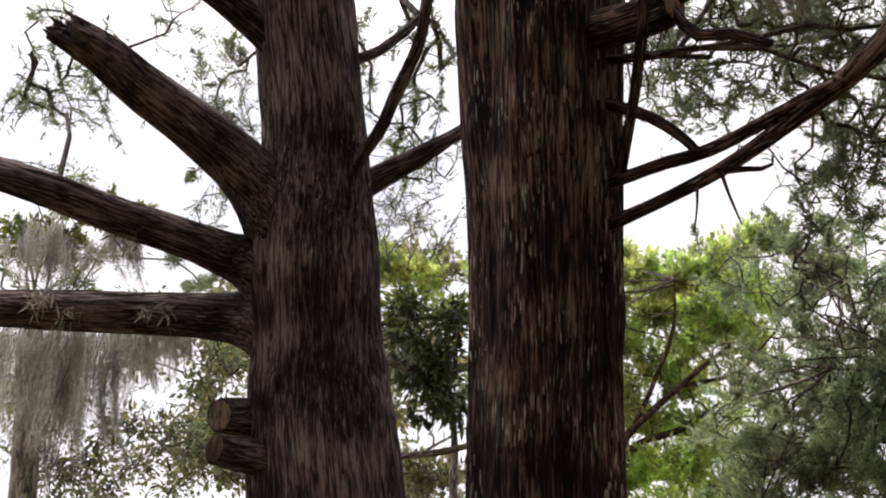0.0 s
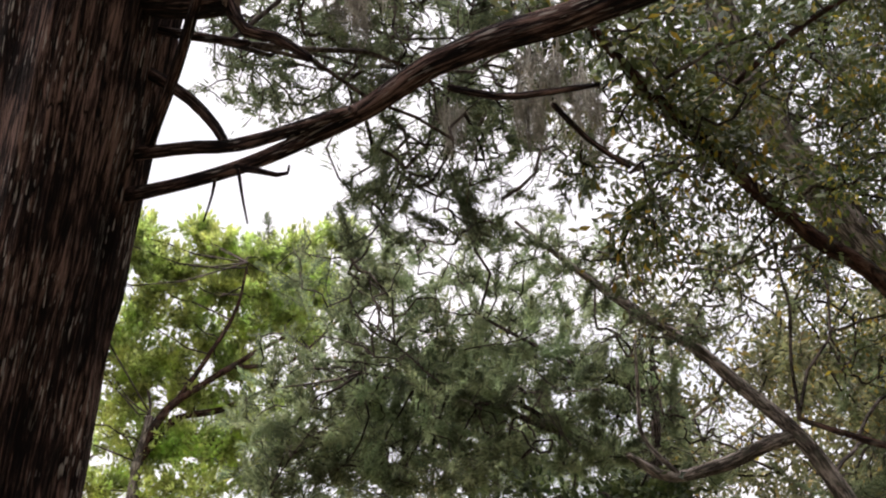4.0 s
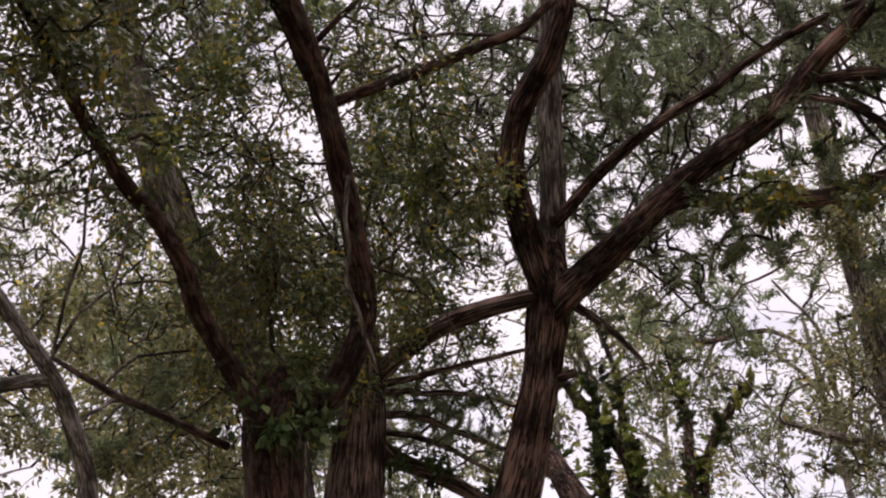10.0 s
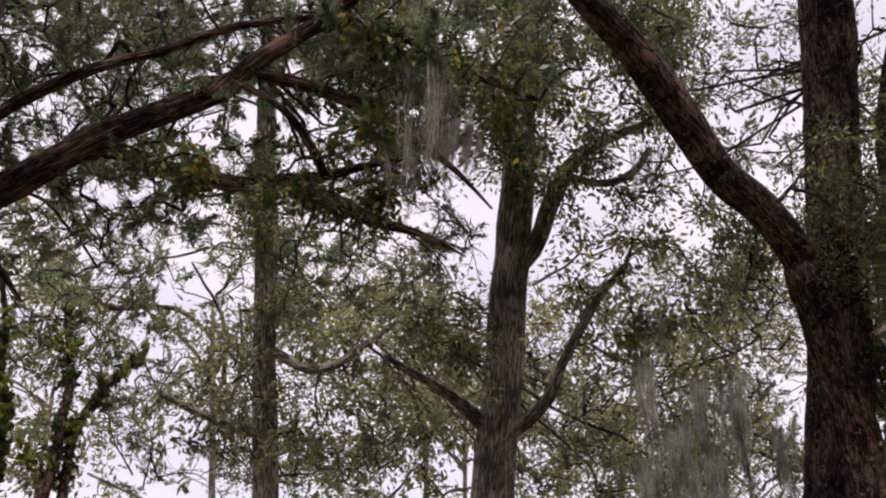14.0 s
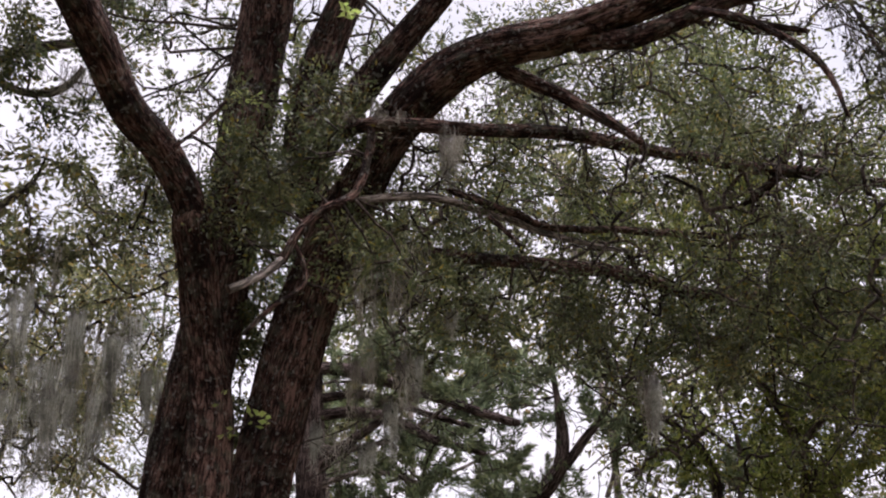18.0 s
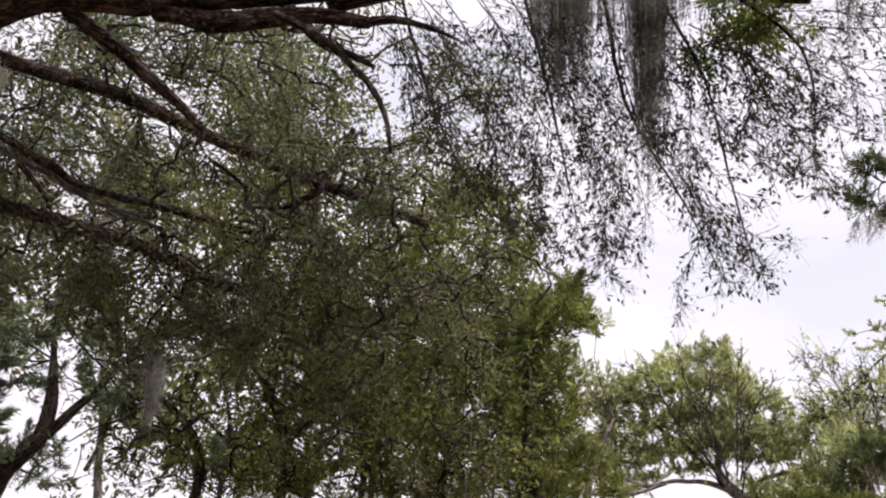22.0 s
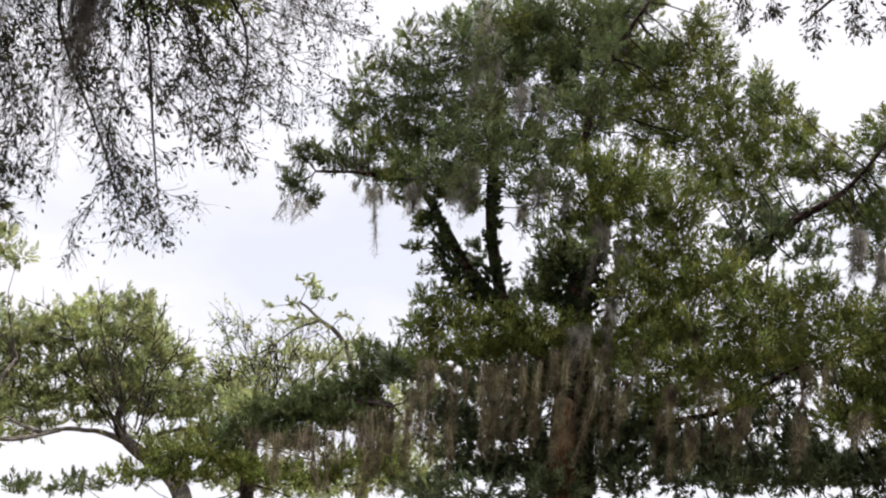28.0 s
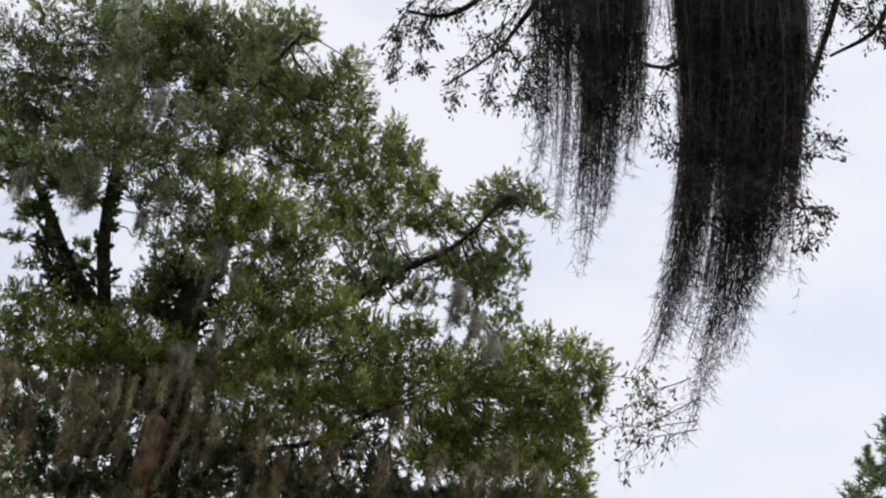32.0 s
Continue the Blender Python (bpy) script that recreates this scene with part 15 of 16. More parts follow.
T.crown([((-2.86, 8.25, 4.98), (0.4, 0.8, 0.29), 0.32), ((-2.54, 9.19, 5.22), (0.42, 0.8, 0.34), 0.26), ((-3.77, 8.52, 4.85), (0.35, 0.8, 0.27), 0.41),
    ((-2.98, 8.24, 4.75), (0.29, 0.8, 0.32), 0.34), ((-2.35, 9.72, 5.13), (0.46, 0.8, 0.36), 0.22), ((-4.32, 9.14, 4.47), (0.36, 0.8, 0.33), 0.44),
    ((-3.46, 8.63, 3.76), (0.32, 0.8, 0.35), 0.37), ((-3.45, 9.84, 3.91), (0.52, 0.8, 0.31), 0.33), ((-2.78, 10, 4.27), (0.47, 0.8, 0.36), 0.26),
    ((-2.23, 10.01, 4.38), (0.48, 0.8, 0.28), 0.2)], OAK_LEAF, size=0.057, shape=0.42, cover=0.3, spread=0.22, gaps=0.38)
T.billow([((-3.13, 7.01, 5.19), (0.26, 0.26, 0.11), 0.41), ((-3.29, 6.94, 5.03), (0.17, 0.17, 0.13), 0.44), ((-2.93, 7.09, 5.11), (0.16, 0.16, 0.1), 0.38),
    ((-2.92, 7.1, 5.56), (0.13, 0.13, 0.08), 0.38), ((-2.64, 7.2, 5.55), (0.09, 0.09, 0.05), 0.34), ((-3.38, 6.9, 5.54), (0.17, 0.17, 0.09), 0.45)], CEDAR_LEAF_SUN, cover=2.2, plume=0.12, needle=0.055, slim=0.32)
T.spray([[(-1.69, 6.75, 5.87), (-1.96, 6.68, 6.08), (-2.19, 6.61, 6.3)],
    [(-1.7, 6.75, 5.92), (-1.92, 6.69, 6.52), (-2.17, 6.62, 6.81)],
    [(-1.71, 6.75, 5.61), (-1.94, 6.69, 5.48), (-2.03, 6.66, 5.22)],
    [(-3.23, 6.19, 5.34), (-3, 6.3, 5.33), (-2.74, 6.41, 5.26)],
    [(-3.25, 6.18, 5.82), (-3.01, 6.29, 5.85), (-2.75, 6.41, 5.79)],
    [(-3.32, 6.14, 6.04), (-3.1, 6.25, 5.97), (-2.9, 6.34, 6.09)]], CEDAR_LEAF, side=0.35, every=0.05, leaf=0.03, leaves=3, rad=0.005, fall=0)
T.spray([[(-2.5, 6.51, 3.67), (-2.23, 6.6, 3.62), (-1.9, 6.7, 3.43)],
    [(-1.56, 6.78, 3.23), (-1.8, 6.73, 3.44), (-1.93, 6.69, 3.65)],
    [(-2.3, 6.58, 3.18), (-2.14, 6.63, 3.41), (-1.91, 6.7, 3.54)]], CEDAR_LEAF, side=0.35, every=0.05, leaf=0.03, leaves=3, rad=0.005, fall=0)
T.spray([[(-1.33, 9.8, 7.78), (-0.89, 9.84, 7.68), (-0.32, 9.87, 7.52)],
         [(-1.28, 9.8, 7), (-0.91, 9.84, 7.32), (-0.34, 9.87, 7.67)],
         [(-1.18, 9.81, 6.67), (-0.94, 9.84, 7.09), (-0.36, 9.87, 7.3)],
         [(-0.23, 9.87, 7.24), (-0.58, 9.86, 7.05), (-1.01, 9.83, 6.67)],
         [(-1.35, 9.79, 7.48), (-0.96, 9.83, 7.27), (-0.49, 9.86, 6.78)],
         [(-0.29, 9.87, 7.83), (-0.62, 9.86, 7.4), (-0.97, 9.83, 6.85)]], FERN, side=0.45, every=0.06, leaf=0.04, leaves=2, rad=0.007)

# hanks against the sky, their backlit dark held in the moss colour
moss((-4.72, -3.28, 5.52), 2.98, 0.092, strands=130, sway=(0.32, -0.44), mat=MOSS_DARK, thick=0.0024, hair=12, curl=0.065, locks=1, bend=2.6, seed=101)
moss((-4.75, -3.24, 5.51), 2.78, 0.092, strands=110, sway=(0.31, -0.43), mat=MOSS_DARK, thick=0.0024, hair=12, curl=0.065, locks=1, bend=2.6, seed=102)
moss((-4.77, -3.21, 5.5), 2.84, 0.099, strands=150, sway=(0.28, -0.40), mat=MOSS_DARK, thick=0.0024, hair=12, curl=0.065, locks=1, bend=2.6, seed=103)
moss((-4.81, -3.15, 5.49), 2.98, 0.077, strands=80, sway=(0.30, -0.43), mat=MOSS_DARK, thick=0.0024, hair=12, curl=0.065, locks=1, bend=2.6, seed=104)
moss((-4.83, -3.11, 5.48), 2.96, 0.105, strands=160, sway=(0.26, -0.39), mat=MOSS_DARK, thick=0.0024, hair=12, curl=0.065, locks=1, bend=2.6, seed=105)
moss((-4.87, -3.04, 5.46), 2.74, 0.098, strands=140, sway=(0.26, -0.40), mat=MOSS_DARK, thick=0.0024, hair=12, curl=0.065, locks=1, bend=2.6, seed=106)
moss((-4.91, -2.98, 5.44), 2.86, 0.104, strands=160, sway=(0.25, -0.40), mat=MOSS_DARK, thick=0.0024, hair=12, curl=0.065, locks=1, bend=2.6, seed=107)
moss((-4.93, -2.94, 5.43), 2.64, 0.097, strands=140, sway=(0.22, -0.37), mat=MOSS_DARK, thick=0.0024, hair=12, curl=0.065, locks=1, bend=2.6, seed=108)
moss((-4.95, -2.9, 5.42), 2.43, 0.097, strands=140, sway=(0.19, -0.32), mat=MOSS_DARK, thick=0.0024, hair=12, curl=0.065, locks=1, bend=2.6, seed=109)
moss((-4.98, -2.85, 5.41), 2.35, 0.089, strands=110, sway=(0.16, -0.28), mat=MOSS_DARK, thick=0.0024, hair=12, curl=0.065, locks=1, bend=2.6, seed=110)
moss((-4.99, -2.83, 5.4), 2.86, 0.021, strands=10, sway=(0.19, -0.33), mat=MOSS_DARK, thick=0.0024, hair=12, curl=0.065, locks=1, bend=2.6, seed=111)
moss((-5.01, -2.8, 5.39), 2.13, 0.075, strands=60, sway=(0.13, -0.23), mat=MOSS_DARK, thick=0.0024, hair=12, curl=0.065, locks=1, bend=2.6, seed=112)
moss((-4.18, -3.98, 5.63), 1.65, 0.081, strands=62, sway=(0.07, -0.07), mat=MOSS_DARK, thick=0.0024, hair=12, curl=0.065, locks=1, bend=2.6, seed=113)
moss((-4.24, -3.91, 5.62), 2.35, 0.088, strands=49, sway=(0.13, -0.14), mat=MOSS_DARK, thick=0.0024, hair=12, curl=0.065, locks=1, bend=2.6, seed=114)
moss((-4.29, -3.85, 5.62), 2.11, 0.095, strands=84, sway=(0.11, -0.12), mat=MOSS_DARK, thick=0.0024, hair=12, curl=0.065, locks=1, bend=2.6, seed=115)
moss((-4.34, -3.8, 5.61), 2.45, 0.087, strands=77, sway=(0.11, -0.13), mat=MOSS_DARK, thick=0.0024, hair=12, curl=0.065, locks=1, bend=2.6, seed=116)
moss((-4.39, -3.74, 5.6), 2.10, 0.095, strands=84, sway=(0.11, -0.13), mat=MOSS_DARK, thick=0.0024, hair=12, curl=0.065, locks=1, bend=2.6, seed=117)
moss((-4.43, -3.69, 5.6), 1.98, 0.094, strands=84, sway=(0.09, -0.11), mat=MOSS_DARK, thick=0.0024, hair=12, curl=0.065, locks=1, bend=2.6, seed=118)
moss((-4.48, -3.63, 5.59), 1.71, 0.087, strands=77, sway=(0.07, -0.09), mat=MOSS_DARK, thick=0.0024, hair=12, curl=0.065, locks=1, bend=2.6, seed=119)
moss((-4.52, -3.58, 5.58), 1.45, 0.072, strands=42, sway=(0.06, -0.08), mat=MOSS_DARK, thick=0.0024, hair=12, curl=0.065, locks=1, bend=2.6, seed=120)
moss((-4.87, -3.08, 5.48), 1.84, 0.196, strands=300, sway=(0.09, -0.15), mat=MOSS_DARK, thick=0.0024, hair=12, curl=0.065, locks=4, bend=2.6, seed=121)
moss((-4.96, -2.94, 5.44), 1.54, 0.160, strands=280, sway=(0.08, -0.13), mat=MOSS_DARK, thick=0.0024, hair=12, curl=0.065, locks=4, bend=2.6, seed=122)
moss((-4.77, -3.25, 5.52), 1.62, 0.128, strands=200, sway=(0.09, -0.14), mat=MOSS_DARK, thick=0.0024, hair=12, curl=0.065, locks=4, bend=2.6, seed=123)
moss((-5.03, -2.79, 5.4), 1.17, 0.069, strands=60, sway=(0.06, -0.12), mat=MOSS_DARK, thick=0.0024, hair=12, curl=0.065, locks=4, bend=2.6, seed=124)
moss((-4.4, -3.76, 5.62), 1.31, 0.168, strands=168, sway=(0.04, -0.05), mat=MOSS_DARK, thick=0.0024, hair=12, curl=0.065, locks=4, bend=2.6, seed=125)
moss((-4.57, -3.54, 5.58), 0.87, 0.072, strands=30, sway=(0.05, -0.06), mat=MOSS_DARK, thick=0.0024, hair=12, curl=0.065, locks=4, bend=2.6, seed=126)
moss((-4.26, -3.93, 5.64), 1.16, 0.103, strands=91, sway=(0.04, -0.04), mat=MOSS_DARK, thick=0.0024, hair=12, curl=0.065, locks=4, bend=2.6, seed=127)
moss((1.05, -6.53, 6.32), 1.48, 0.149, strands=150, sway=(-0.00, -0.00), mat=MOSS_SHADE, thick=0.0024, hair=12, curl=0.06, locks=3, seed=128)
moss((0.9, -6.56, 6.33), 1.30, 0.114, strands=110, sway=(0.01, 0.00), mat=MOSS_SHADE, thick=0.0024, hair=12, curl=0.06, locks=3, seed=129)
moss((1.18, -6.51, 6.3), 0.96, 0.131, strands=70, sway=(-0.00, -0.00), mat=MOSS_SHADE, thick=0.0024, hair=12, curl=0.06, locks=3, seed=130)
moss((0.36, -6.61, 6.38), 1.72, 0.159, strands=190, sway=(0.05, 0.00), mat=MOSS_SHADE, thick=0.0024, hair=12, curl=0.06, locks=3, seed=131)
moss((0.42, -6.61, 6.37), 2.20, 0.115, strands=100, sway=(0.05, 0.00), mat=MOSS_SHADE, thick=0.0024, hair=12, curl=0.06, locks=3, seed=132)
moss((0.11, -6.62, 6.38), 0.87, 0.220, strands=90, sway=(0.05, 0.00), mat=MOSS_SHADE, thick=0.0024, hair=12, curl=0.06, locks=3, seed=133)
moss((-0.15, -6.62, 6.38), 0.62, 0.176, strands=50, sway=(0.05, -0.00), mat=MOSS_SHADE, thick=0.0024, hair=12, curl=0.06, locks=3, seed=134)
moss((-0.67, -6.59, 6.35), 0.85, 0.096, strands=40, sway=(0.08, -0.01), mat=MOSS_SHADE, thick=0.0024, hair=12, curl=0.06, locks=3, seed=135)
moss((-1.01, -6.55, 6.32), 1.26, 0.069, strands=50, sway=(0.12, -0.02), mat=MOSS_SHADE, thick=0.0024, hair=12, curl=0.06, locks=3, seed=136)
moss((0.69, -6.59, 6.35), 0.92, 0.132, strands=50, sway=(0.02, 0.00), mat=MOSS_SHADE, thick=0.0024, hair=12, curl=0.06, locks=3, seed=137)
moss((-4.17, -13.73, 4.82), 0.88, 0.284, strands=42, sway=(0.13, -0.04), mat=MOSS_BROWN, thick=0.0042, hair=8, curl=0.12, seed=138)
moss((-4.62, -13.59, 4.73), 1.19, 0.349, strands=42, sway=(0.19, -0.06), mat=MOSS_BROWN, thick=0.0042, hair=8, curl=0.12, seed=139)
moss((-5.03, -13.45, 4.73), 1.42, 0.367, strands=42, sway=(0.24, -0.08), mat=MOSS_BROWN, thick=0.0042, hair=8, curl=0.12, seed=140)
moss((-5.47, -13.29, 4.8), 1.59, 0.369, strands=42, sway=(0.28, -0.11), mat=MOSS_BROWN, thick=0.0042, hair=8, curl=0.12, seed=141)
moss((-5.9, -13.11, 4.95), 1.53, 0.292, strands=42, sway=(0.28, -0.12), mat=MOSS_BROWN, thick=0.0042, hair=8, curl=0.12, seed=142)
moss((-6.31, -12.92, 4.97), 1.77, 0.325, strands=42, sway=(0.34, -0.16), mat=MOSS_BROWN, thick=0.0042, hair=8, curl=0.12, seed=143)
moss((-4.04, -13.76, 4.33), 1.08, 0.280, strands=42, sway=(0.15, -0.04), mat=MOSS_BROWN, thick=0.0042, hair=8, curl=0.12, seed=144)
moss((-6.65, -12.75, 4.5), 1.43, 0.370, strands=42, sway=(0.29, -0.14), mat=MOSS_BROWN, thick=0.0042, hair=8, curl=0.12, seed=145)
moss((-7.23, -12.45, 4.36), 1.26, 0.370, strands=42, sway=(0.27, -0.15), mat=MOSS_BROWN, thick=0.0042, hair=8, curl=0.12, seed=146)
moss((-7.78, -12.12, 4.54), 1.43, 0.291, strands=42, sway=(0.31, -0.19), mat=MOSS_BROWN, thick=0.0042, hair=8, curl=0.12, seed=147)
moss((-8.18, -11.85, 4.06), 0.94, 0.367, strands=42, sway=(0.21, -0.14), mat=MOSS_BROWN, thick=0.0042, hair=8, curl=0.12, seed=148)
moss((-8.7, -11.48, 3.91), 0.77, 0.364, strands=42, sway=(0.18, -0.13), mat=MOSS_BROWN, thick=0.0042, hair=8, curl=0.12, seed=149)
moss((-9.31, -11, 3.91), 0.77, 0.361, strands=42, sway=(0.18, -0.15), mat=MOSS_BROWN, thick=0.0042, hair=8, curl=0.12, seed=150)
moss((-9.71, -10.64, 3.83), 0.68, 0.280, strands=42, sway=(0.16, -0.15), mat=MOSS_BROWN, thick=0.0042, hair=8, curl=0.12, seed=151)
moss((-10.05, -10.32, 4.06), 0.91, 0.311, strands=42, sway=(0.22, -0.21), mat=MOSS_BROWN, thick=0.0042, hair=8, curl=0.12, seed=152)
moss((-4.93, -13.49, 4.24), 1.24, 0.315, strands=42, sway=(0.21, -0.07), mat=MOSS_BROWN, thick=0.0042, hair=8, curl=0.12, seed=153)
moss((-5.8, -13.15, 4.29), 1.25, 0.350, strands=42, sway=(0.23, -0.10), mat=MOSS_BROWN, thick=0.0042, hair=8, curl=0.12, seed=154)
moss((-6.92, -12.61, 5), 0.99, 0.327, strands=42, sway=(0.20, -0.11), mat=MOSS_BROWN, thick=0.0042, hair=8, curl=0.12, seed=155)
moss((-7.56, -12.25, 5.19), 0.83, 0.296, strands=42, sway=(0.18, -0.11), mat=MOSS_BROWN, thick=0.0042, hair=8, curl=0.12, seed=156)
moss((-8.83, -11.38, 4.63), 0.96, 0.241, strands=42, sway=(0.22, -0.17), mat=MOSS_BROWN, thick=0.0042, hair=8, curl=0.12, seed=157)
moss((-7.92, -12.03, 3.9), 0.93, 0.349, strands=42, sway=(0.21, -0.13), mat=MOSS_BROWN, thick=0.0042, hair=8, curl=0.12, seed=158)
moss((-7.45, -12.32, 3.81), 0.93, 0.349, strands=42, sway=(0.20, -0.12), mat=MOSS_BROWN, thick=0.0042, hair=8, curl=0.12, seed=159)
moss((-10.31, -10.07, 3.82), 0.75, 0.277, strands=42, sway=(0.18, -0.18), mat=MOSS_BROWN, thick=0.0042, hair=8, curl=0.12, seed=160)
moss((-4.45, -13.64, 3.89), 0.91, 0.278, strands=42, sway=(0.14, -0.04), mat=MOSS_BROWN, thick=0.0042, hair=8, curl=0.12, seed=161)
moss((-4.9, -13.6, 10.86), 3.40, 0.203, strands=60, sway=(0.52, -0.17), thick=0.0045, hair=7, curl=0.11, seed=162)
moss((-5.05, -13.55, 10.35), 2.28, 0.201, strands=60, sway=(0.36, -0.12), thick=0.0045, hair=7, curl=0.11, seed=163)
moss((-5.54, -13.37, 9.33), 0.92, 0.306, strands=60, sway=(0.16, -0.06), thick=0.0045, hair=7, curl=0.11, seed=164)
moss((-5.8, -13.26, 9.2), 0.72, 0.270, strands=60, sway=(0.13, -0.05), thick=0.0045, hair=7, curl=0.11, seed=165)
moss((-4.78, -13.64, 7.99), 1.14, 0.294, strands=60, sway=(0.18, -0.06), thick=0.0045, hair=7, curl=0.11, seed=166)
moss((-4.57, -13.71, 7.68), 0.66, 0.257, strands=60, sway=(0.10, -0.03), thick=0.0045, hair=7, curl=0.11, seed=167)
moss((-6.59, -12.9, 6.95), 1.53, 0.344, strands=60, sway=(0.31, -0.15), thick=0.0045, hair=7, curl=0.11, seed=168)
moss((-6.84, -12.77, 6.6), 1.07, 0.256, strands=60, sway=(0.23, -0.12), thick=0.0045, hair=7, curl=0.11, seed=169)
moss((-9.56, -10.91, 6.52), 1.04, 0.252, strands=60, sway=(0.25, -0.21), thick=0.0045, hair=7, curl=0.11, seed=170)
moss((-9.75, -10.75, 6.12), 0.76, 0.216, strands=60, sway=(0.19, -0.17), thick=0.0045, hair=7, curl=0.11, seed=171)
moss((-3.63, -13.97, 7.52), 0.56, 0.285, strands=60, sway=(0.08, -0.02), thick=0.0045, hair=7, curl=0.11, seed=172)
moss((-3.16, -14.08, 7.53), 0.46, 0.282, strands=60, sway=(0.06, -0.01), thick=0.0045, hair=7, curl=0.11, seed=173)
moss((-3.95, -13.89, 7.49), 0.56, 0.287, strands=60, sway=(0.08, -0.02), thick=0.0045, hair=7, curl=0.11, seed=174)
moss((-6.09, -13.13, 7.66), 0.85, 0.261, strands=60, sway=(0.16, -0.07), thick=0.0045, hair=7, curl=0.11, seed=175)
moss((-5.76, -13.28, 7.82), 0.86, 0.261, strands=60, sway=(0.16, -0.06), thick=0.0045, hair=7, curl=0.11, seed=176)
moss((-5.48, -13.39, 7.23), 0.56, 0.206, strands=60, sway=(0.10, -0.04), thick=0.0045, hair=7, curl=0.11, seed=177)
moss((-6.65, -12.87, 5.7), 1.03, 0.367, strands=60, sway=(0.22, -0.11), thick=0.0045, hair=7, curl=0.11, seed=178)
moss((-6.22, -13.08, 5.33), 1.01, 0.330, strands=60, sway=(0.21, -0.09), thick=0.0045, hair=7, curl=0.11, seed=179)
moss((-9.96, -10.55, 5.72), 0.58, 0.246, strands=60, sway=(0.14, -0.13), thick=0.0045, hair=7, curl=0.11, seed=180)
moss((-3.32, -14.04, 7.56), 1.58, 0.050, strands=16, sway=(-0.03, 0.01), thick=0.0045, hair=7, curl=0.11, locks=1, seed=181)
moss((-2.1, -14.25, 7.25), 0.49, 0.113, strands=16, sway=(0.26, -0.03), thick=0.0045, hair=7, curl=0.11, locks=1, seed=182)
moss((-2.28, -14.23, 7.19), 0.44, 0.113, strands=16, sway=(0.24, -0.03), thick=0.0045, hair=7, curl=0.11, locks=1, seed=183)
moss((-2.02, -14.26, 7.14), 0.29, 0.096, strands=16, sway=(0.15, -0.02), thick=0.0045, hair=7, curl=0.11, locks=1, seed=184)
# hanks behind the snapped limb: backlight is put into the pale colour
moss((-2.64, 5.47, 3.75), 0.87, 0.138, strands=80, sway=(0.27, 0.12), mat=MOSS_PALE, hair=12, curl=0.05, seed=301)
moss((-2.52, 5.53, 3.75), 0.87, 0.139, strands=80, sway=(0.27, 0.11), mat=MOSS_PALE, hair=12, curl=0.05, seed=302)
moss((-2.39, 5.58, 3.8), 0.66, 0.141, strands=80, sway=(0.20, 0.08), mat=MOSS_PALE, hair=12, curl=0.05, seed=303)
moss((-2.25, 5.64, 3.82), 0.76, 0.129, strands=80, sway=(0.22, 0.08), mat=MOSS_PALE, hair=12, curl=0.05, seed=304)
moss((-2.1, 5.7, 3.84), 0.59, 0.131, strands=80, sway=(0.17, 0.06), mat=MOSS_PALE, hair=12, curl=0.05, seed=305)
moss((-1.95, 5.75, 3.85), 0.43, 0.132, strands=80, sway=(0.12, 0.04), mat=MOSS_PALE, hair=12, curl=0.05, seed=306)
moss((-1.81, 5.79, 3.87), 0.30, 0.120, strands=80, sway=(0.08, 0.02), mat=MOSS_PALE, hair=12, curl=0.05, seed=307)
moss((-2.14, 5.68, 3.61), 0.68, 0.096, strands=80, sway=(0.20, 0.07), mat=MOSS_PALE, hair=12, curl=0.05, seed=308)
moss((-2.48, 5.55, 3.48), 0.60, 0.136, strands=80, sway=(0.18, 0.08), mat=MOSS_PALE, hair=12, curl=0.05, seed=309)
moss((-2.28, 5.63, 3.44), 0.55, 0.125, strands=80, sway=(0.16, 0.06), mat=MOSS_PALE, hair=12, curl=0.05, seed=310)
moss((-2.7, 5.45, 4.3), 0.32, 0.143, strands=80, sway=(0.10, 0.05), mat=MOSS_PALE, hair=12, curl=0.05, seed=311)
moss((-2.53, 5.52, 4.3), 0.29, 0.145, strands=80, sway=(0.09, 0.04), mat=MOSS_PALE, hair=12, curl=0.05, seed=312)
moss((-2.36, 5.6, 4.34), 0.23, 0.134, strands=80, sway=(0.07, 0.03), mat=MOSS_PALE, hair=12, curl=0.05, seed=313)
moss((-2.18, 5.67, 4.52), 0.43, 0.103, strands=80, sway=(0.12, 0.04), mat=MOSS_PALE, hair=12, curl=0.05, seed=314)
moss((-2.1, 5.7, 4.55), 0.49, 0.062, strands=80, sway=(0.13, 0.04), mat=MOSS_PALE, hair=12, curl=0.05, seed=315)
moss((-1.75, 5.81, 3.86), 0.21, 0.067, strands=80, sway=(0.05, 0.01), mat=MOSS_PALE, hair=12, curl=0.05, seed=316)
moss((5.3, -1.02, 4.87), 0.55, 0.112, strands=70, sway=(0.02, 0.06), hair=12, curl=0.04, seed=317)
moss((5.33, -0.91, 4.66), 0.33, 0.085, strands=70, sway=(0.01, 0.03), hair=12, curl=0.04, seed=318)
moss((5.28, -1.09, 4.7), 0.39, 0.084, strands=70, sway=(0.01, 0.05), hair=12, curl=0.04, seed=319)
moss((0.87, 3.08, 4.22), 0.16, 0.051, strands=70, sway=(-0.01, 0.00), hair=12, curl=0.04, seed=320)
moss((0.95, 3.19, 4.18), 0.19, 0.052, strands=70, sway=(0.01, -0.00), hair=12, curl=0.04, seed=321)
moss((1.03, 3.17, 4.16), 0.16, 0.043, strands=70, sway=(0.01, -0.00), hair=12, curl=0.04, seed=322)
moss((1.69, 3.11, 3.97), 0.38, 0.048, strands=70, sway=(0.03, -0.02), hair=12, curl=0.04, seed=323)
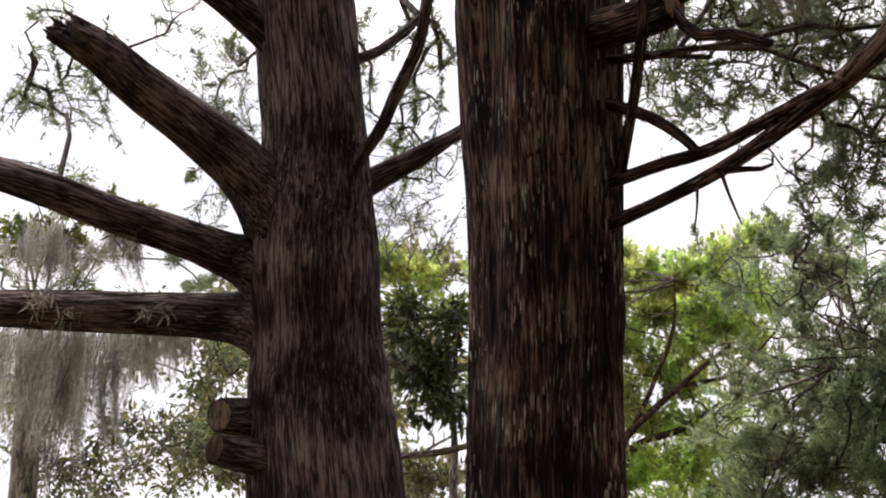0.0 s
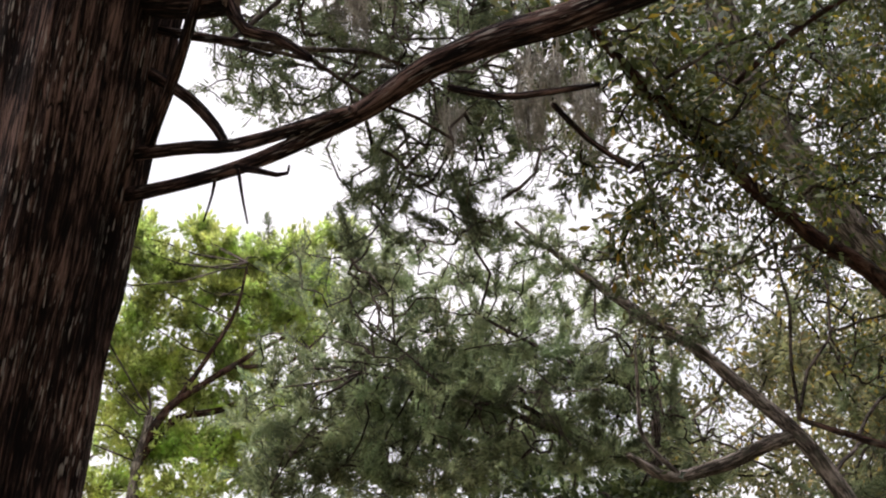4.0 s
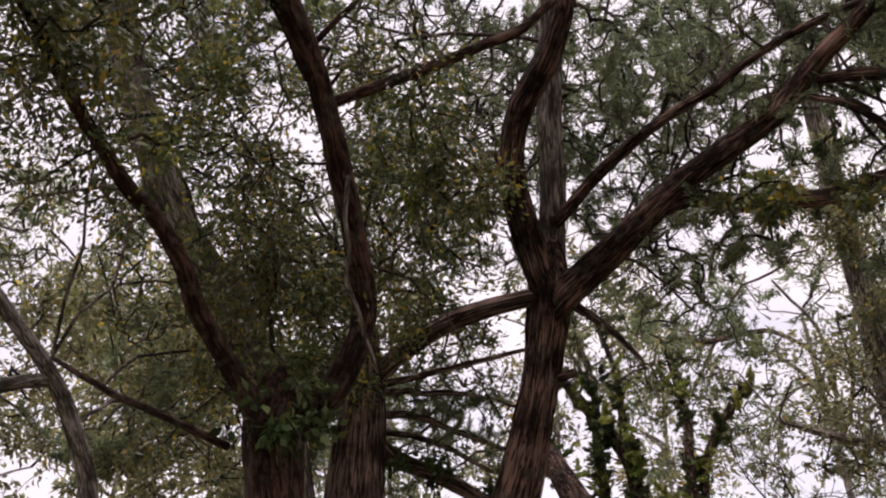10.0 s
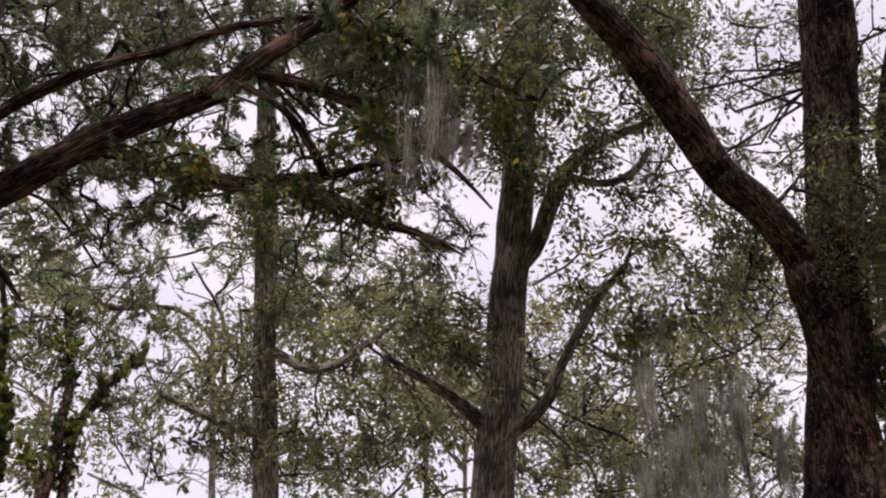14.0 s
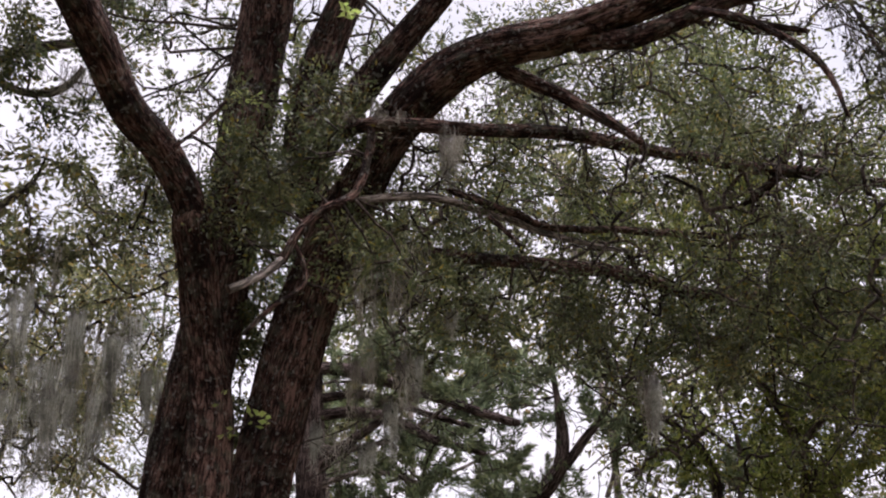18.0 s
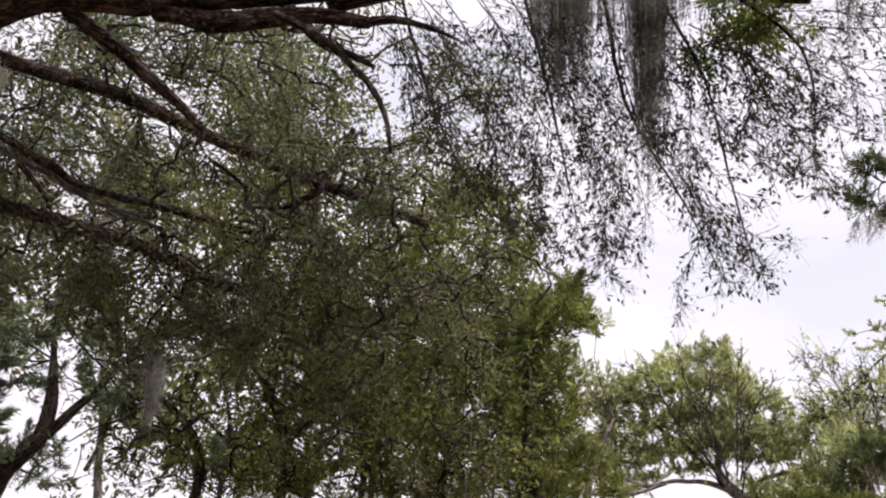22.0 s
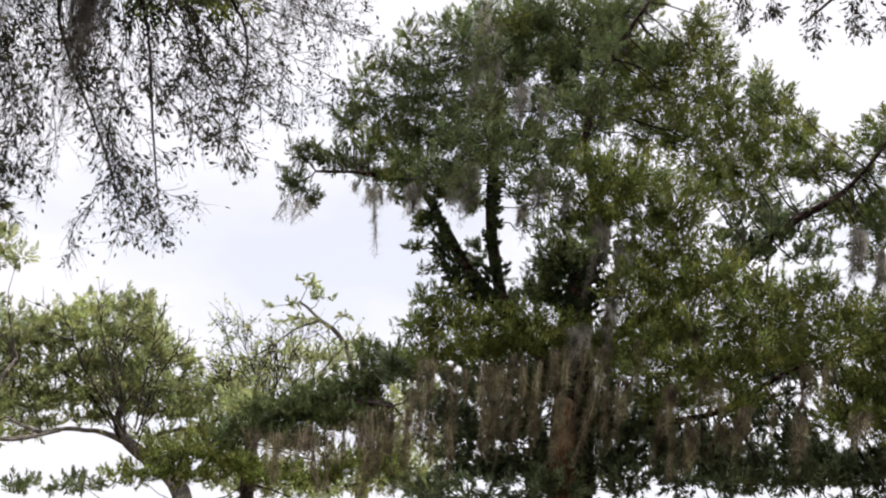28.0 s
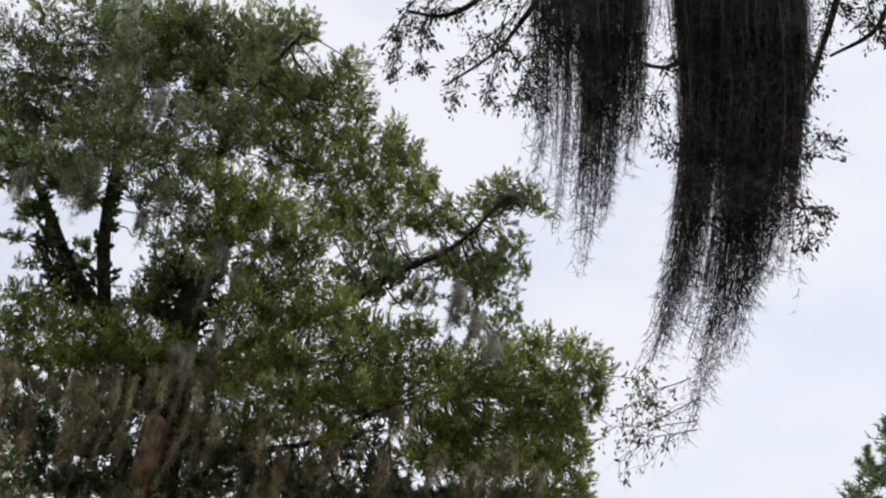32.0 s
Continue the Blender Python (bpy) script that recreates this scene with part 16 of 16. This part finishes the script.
moss((1.75, 3.07, 3.91), 0.28, 0.043, strands=70, sway=(0.02, -0.01), hair=12, curl=0.04, seed=324)
moss((7.57, -3.13, 4.07), 0.89, 0.177, strands=70, sway=(-0.05, -0.12), mat=MOSS_PALE, thick=0.0024, hair=9, curl=0.06, seed=325)
moss((7.42, -3.5, 3.94), 1.15, 0.162, strands=70, sway=(-0.06, -0.14), mat=MOSS_PALE, thick=0.0024, hair=9, curl=0.06, seed=326)
moss((7.3, -3.75, 3.78), 0.89, 0.135, strands=70, sway=(-0.05, -0.10), mat=MOSS_PALE, thick=0.0024, hair=9, curl=0.06, seed=327)
moss((7.51, -3.28, 3.54), 0.85, 0.174, strands=70, sway=(-0.05, -0.11), mat=MOSS_PALE, thick=0.0024, hair=9, curl=0.06, seed=328)
moss((7.15, -4.04, 3.53), 0.80, 0.117, strands=70, sway=(-0.04, -0.08), mat=MOSS_PALE, thick=0.0024, hair=9, curl=0.06, seed=329)
moss((7.58, -3.1, 3.26), 0.66, 0.170, strands=70, sway=(-0.04, -0.10), mat=MOSS_PALE, thick=0.0024, hair=9, curl=0.06, seed=330)
moss((4.89, -4.82, 3.34), 0.55, 0.094, strands=70, sway=(-0.00, -0.00), mat=MOSS_PALE, thick=0.0024, hair=9, curl=0.06, seed=331)
moss((4.99, -4.71, 3.02), 0.49, 0.077, strands=70, sway=(-0.01, -0.01), mat=MOSS_PALE, thick=0.0024, hair=9, curl=0.06, seed=332)
moss((5.09, -4.61, 2.75), 0.30, 0.075, strands=70, sway=(-0.01, -0.01), mat=MOSS_PALE, thick=0.0024, hair=9, curl=0.06, seed=333)
moss((3.63, -5.87, 3.14), 0.45, 0.034, strands=70, sway=(0.03, 0.02), mat=MOSS_PALE, thick=0.0024, hair=9, curl=0.06, seed=334)
moss((5.31, -4.34, 2.85), 0.44, 0.053, strands=70, sway=(-0.01, -0.02), mat=MOSS_PALE, thick=0.0024, hair=9, curl=0.06, seed=335)
moss((4.7, -5.02, 3.67), 0.25, 0.080, strands=70, sway=(0.00, 0.00), mat=MOSS_PALE, thick=0.0024, hair=9, curl=0.06, seed=336)
moss((4.73, -4.99, 5.01), 0.47, 0.094, strands=70, sway=(0.00, 0.00), mat=MOSS_PALE, thick=0.0024, hair=9, curl=0.06, seed=337)
moss((7.43, -3.46, 3.3), 0.68, 0.156, strands=70, sway=(-0.04, -0.09), mat=MOSS_PALE, thick=0.0024, hair=9, curl=0.06, seed=338)
moss((9.87, -4.513, 4.247), 1.807, 0.379, mat=MOSS_PALE, strands=70, thick=0.003, hair=7, curl=0.08, seed=14)
moss((9.807, -4.837, 3.934), 1.39, 0.379, mat=MOSS_PALE, strands=70, thick=0.003, hair=7, curl=0.08, seed=15)
moss((10.033, -4.343, 3.888), 1.251, 0.379, mat=MOSS_PALE, strands=70, thick=0.003, hair=7, curl=0.08, seed=16)
moss((9.482, -5.002, 4.763), 1.112, 0.253, mat=MOSS_PALE, strands=70, thick=0.003, hair=7, curl=0.08, seed=17)
moss((5.535, -4.906, 3.478), 0.655, 0.213, strands=90, seed=19)
moss((5.311, -5.158, 3.483), 0.561, 0.213, strands=90, seed=20)
moss((3.947, -6.365, 3.284), 0.514, 0.102, strands=90, seed=21)
moss((5.24, -4.903, 4.163), 0.935, 0.213, strands=90, seed=22)
moss((4.614, -4.937, 5.088), 0.561, 0.17, strands=90, seed=23)
# pale colour stands in for backlight on these hanks too
moss((-2, 4.316, 3.74), 0.36, 0.164, mat=MOSS_PALE, strands=130, seed=24)
moss((-1.729, 4.378, 3.833), 0.3, 0.109, mat=MOSS_PALE, strands=130, seed=25)
moss((-2.057, 4.476, 3.341), 0.78, 0.218, mat=MOSS_PALE, strands=130, seed=26)
moss((-1.926, 4.534, 3.338), 0.84, 0.191, mat=MOSS_PALE, strands=130, seed=27)
moss((-1.744, 4.593, 3.364), 0.6, 0.218, mat=MOSS_PALE, strands=130, seed=28)
moss((-1.533, 4.623, 3.461), 0.39, 0.164, mat=MOSS_PALE, strands=130, seed=29)
moss((-1.631, 4.566, 3.521), 0.18, 0.164, mat=MOSS_PALE, strands=130, seed=30)
moss((3.962, -4.265, 4.515), 0.378, 0.145, seed=31)
moss((4.291, -3.947, 4.675), 0.162, 0.221, seed=32)
moss((8.031, -7.635, 4.453), 1.062, 0.386, seed=33)
moss((4.668, -4.346, 4.01), 1.043, 0.265, seed=34)
moss((4.079, -6.509, 3.39), 0.624, 0.105, seed=35)
moss((8.8, -7.464, 3.766), 0.945, 0.396, seed=36)
moss((4.612, -0.705, 4.583), 0.921, 0.248, seed=44)
moss((7.709, -3.346, 6.296), 0.6, 0.218, seed=45)
moss((8.314, -3.629, 4.88), 1.201, 0.327, seed=46)
moss((8.332, -4.135, 4.162), 1.201, 0.327, seed=48)
moss((4.905, -0.594, 4.339), 0.556, 0.19, seed=49)
moss((1.317, 2.369, 3.528), 0.227, 0.103, seed=50)
moss((1.449, 2.35, 3.461), 0.322, 0.086, seed=51)
moss((0.807, 2.495, 3.647), 0.171, 0.103, seed=52)
moss((1.492, 3.313, 3.95), 0.253, 0.092, seed=53)

moss((-2.20, -16.73, 4.03), 1.18, 1.05, strands=60, sway=(-0.1, 0), mat=MOSS_BROWN, thick=0.006, hair=9, curl=0.1, seed=600)
moss((-3.02, -16.62, 4.05), 1.16, 1.25, strands=60, sway=(-0.1, 0), mat=MOSS_BROWN, thick=0.006, hair=9, curl=0.1, seed=601)
moss((-3.76, -16.48, 4.29), 1.36, 1.09, strands=60, sway=(-0.1, 0), mat=MOSS_BROWN, thick=0.006, hair=9, curl=0.1, seed=602)
moss((-4.35, -16.35, 4.47), 1.43, 0.92, strands=60, sway=(-0.1, 0), mat=MOSS_BROWN, thick=0.006, hair=9, curl=0.1, seed=603)
moss((-4.94, -16.19, 4.70), 1.26, 0.75, strands=60, sway=(-0.1, 0), mat=MOSS_BROWN, thick=0.006, hair=9, curl=0.1, seed=604)
moss((-5.28, -16.09, 4.86), 0.94, 0.49, strands=60, sway=(-0.1, 0), mat=MOSS_BROWN, thick=0.006, hair=9, curl=0.1, seed=605)

# ---- far woods ----
far = np.random.default_rng(21)
FAR_LABEL = "distant woodland tree in pale grey-green leaf"
for i in range(20):
    az = radians(-18 - 130 * (i + far.random()) / 17) if i < 17 else radians(20 * far.random() - 8)
    dist = 17 + 16 * far.random()
    x, y = -math.sin(az) * dist, math.cos(az) * dist
    top = dist * (0.36 + 0.16 * far.random()) + 1.6
    T = Tree("woodland_tree", (x, y, 0), FAR_LABEL, GREY_BARK, "tree", "far woods")
    lean = far.normal(size=2) * 0.6
    T.stem("trunk", [(x, y, -0.1, 0.09), (x + lean[0] * 0.4, y + lean[1] * 0.4, top * 0.45, 0.06), (x + lean[0], y + lean[1], top * 0.92, 0.03)], sides=7)
    for j in range(4):
        a, z0 = far.random() * 6.28, top * (0.35 + 0.4 * far.random())
        T.stem("limb", [(x + lean[0] * 0.5, y + lean[1] * 0.5, z0, 0.05), (x + math.cos(a) * 1.2, y + math.sin(a) * 1.2, z0 + 0.7, 0.035), (x + math.cos(a) * 2.4, y + math.sin(a) * 2.4, z0 + 1.2, 0.02)], sides=5)
    cl = [((x + far.normal() * 1.5, y + far.normal() * 1.5, top * (0.45 + 0.55 * far.random())), (1.5, 1.2, 1.1), far.random() * 3) for _ in range(8)]
    T.crown(cl, (PALE_LEAF, CEDAR_LEAF, OAK_LEAF, PALE_LEAF)[i % 4], size=0.2, shape=0.42, cover=0.17, spread=0.42, gaps=0.36, twig=0.008, kind="cedar" if i % 4 == 1 else "broad")
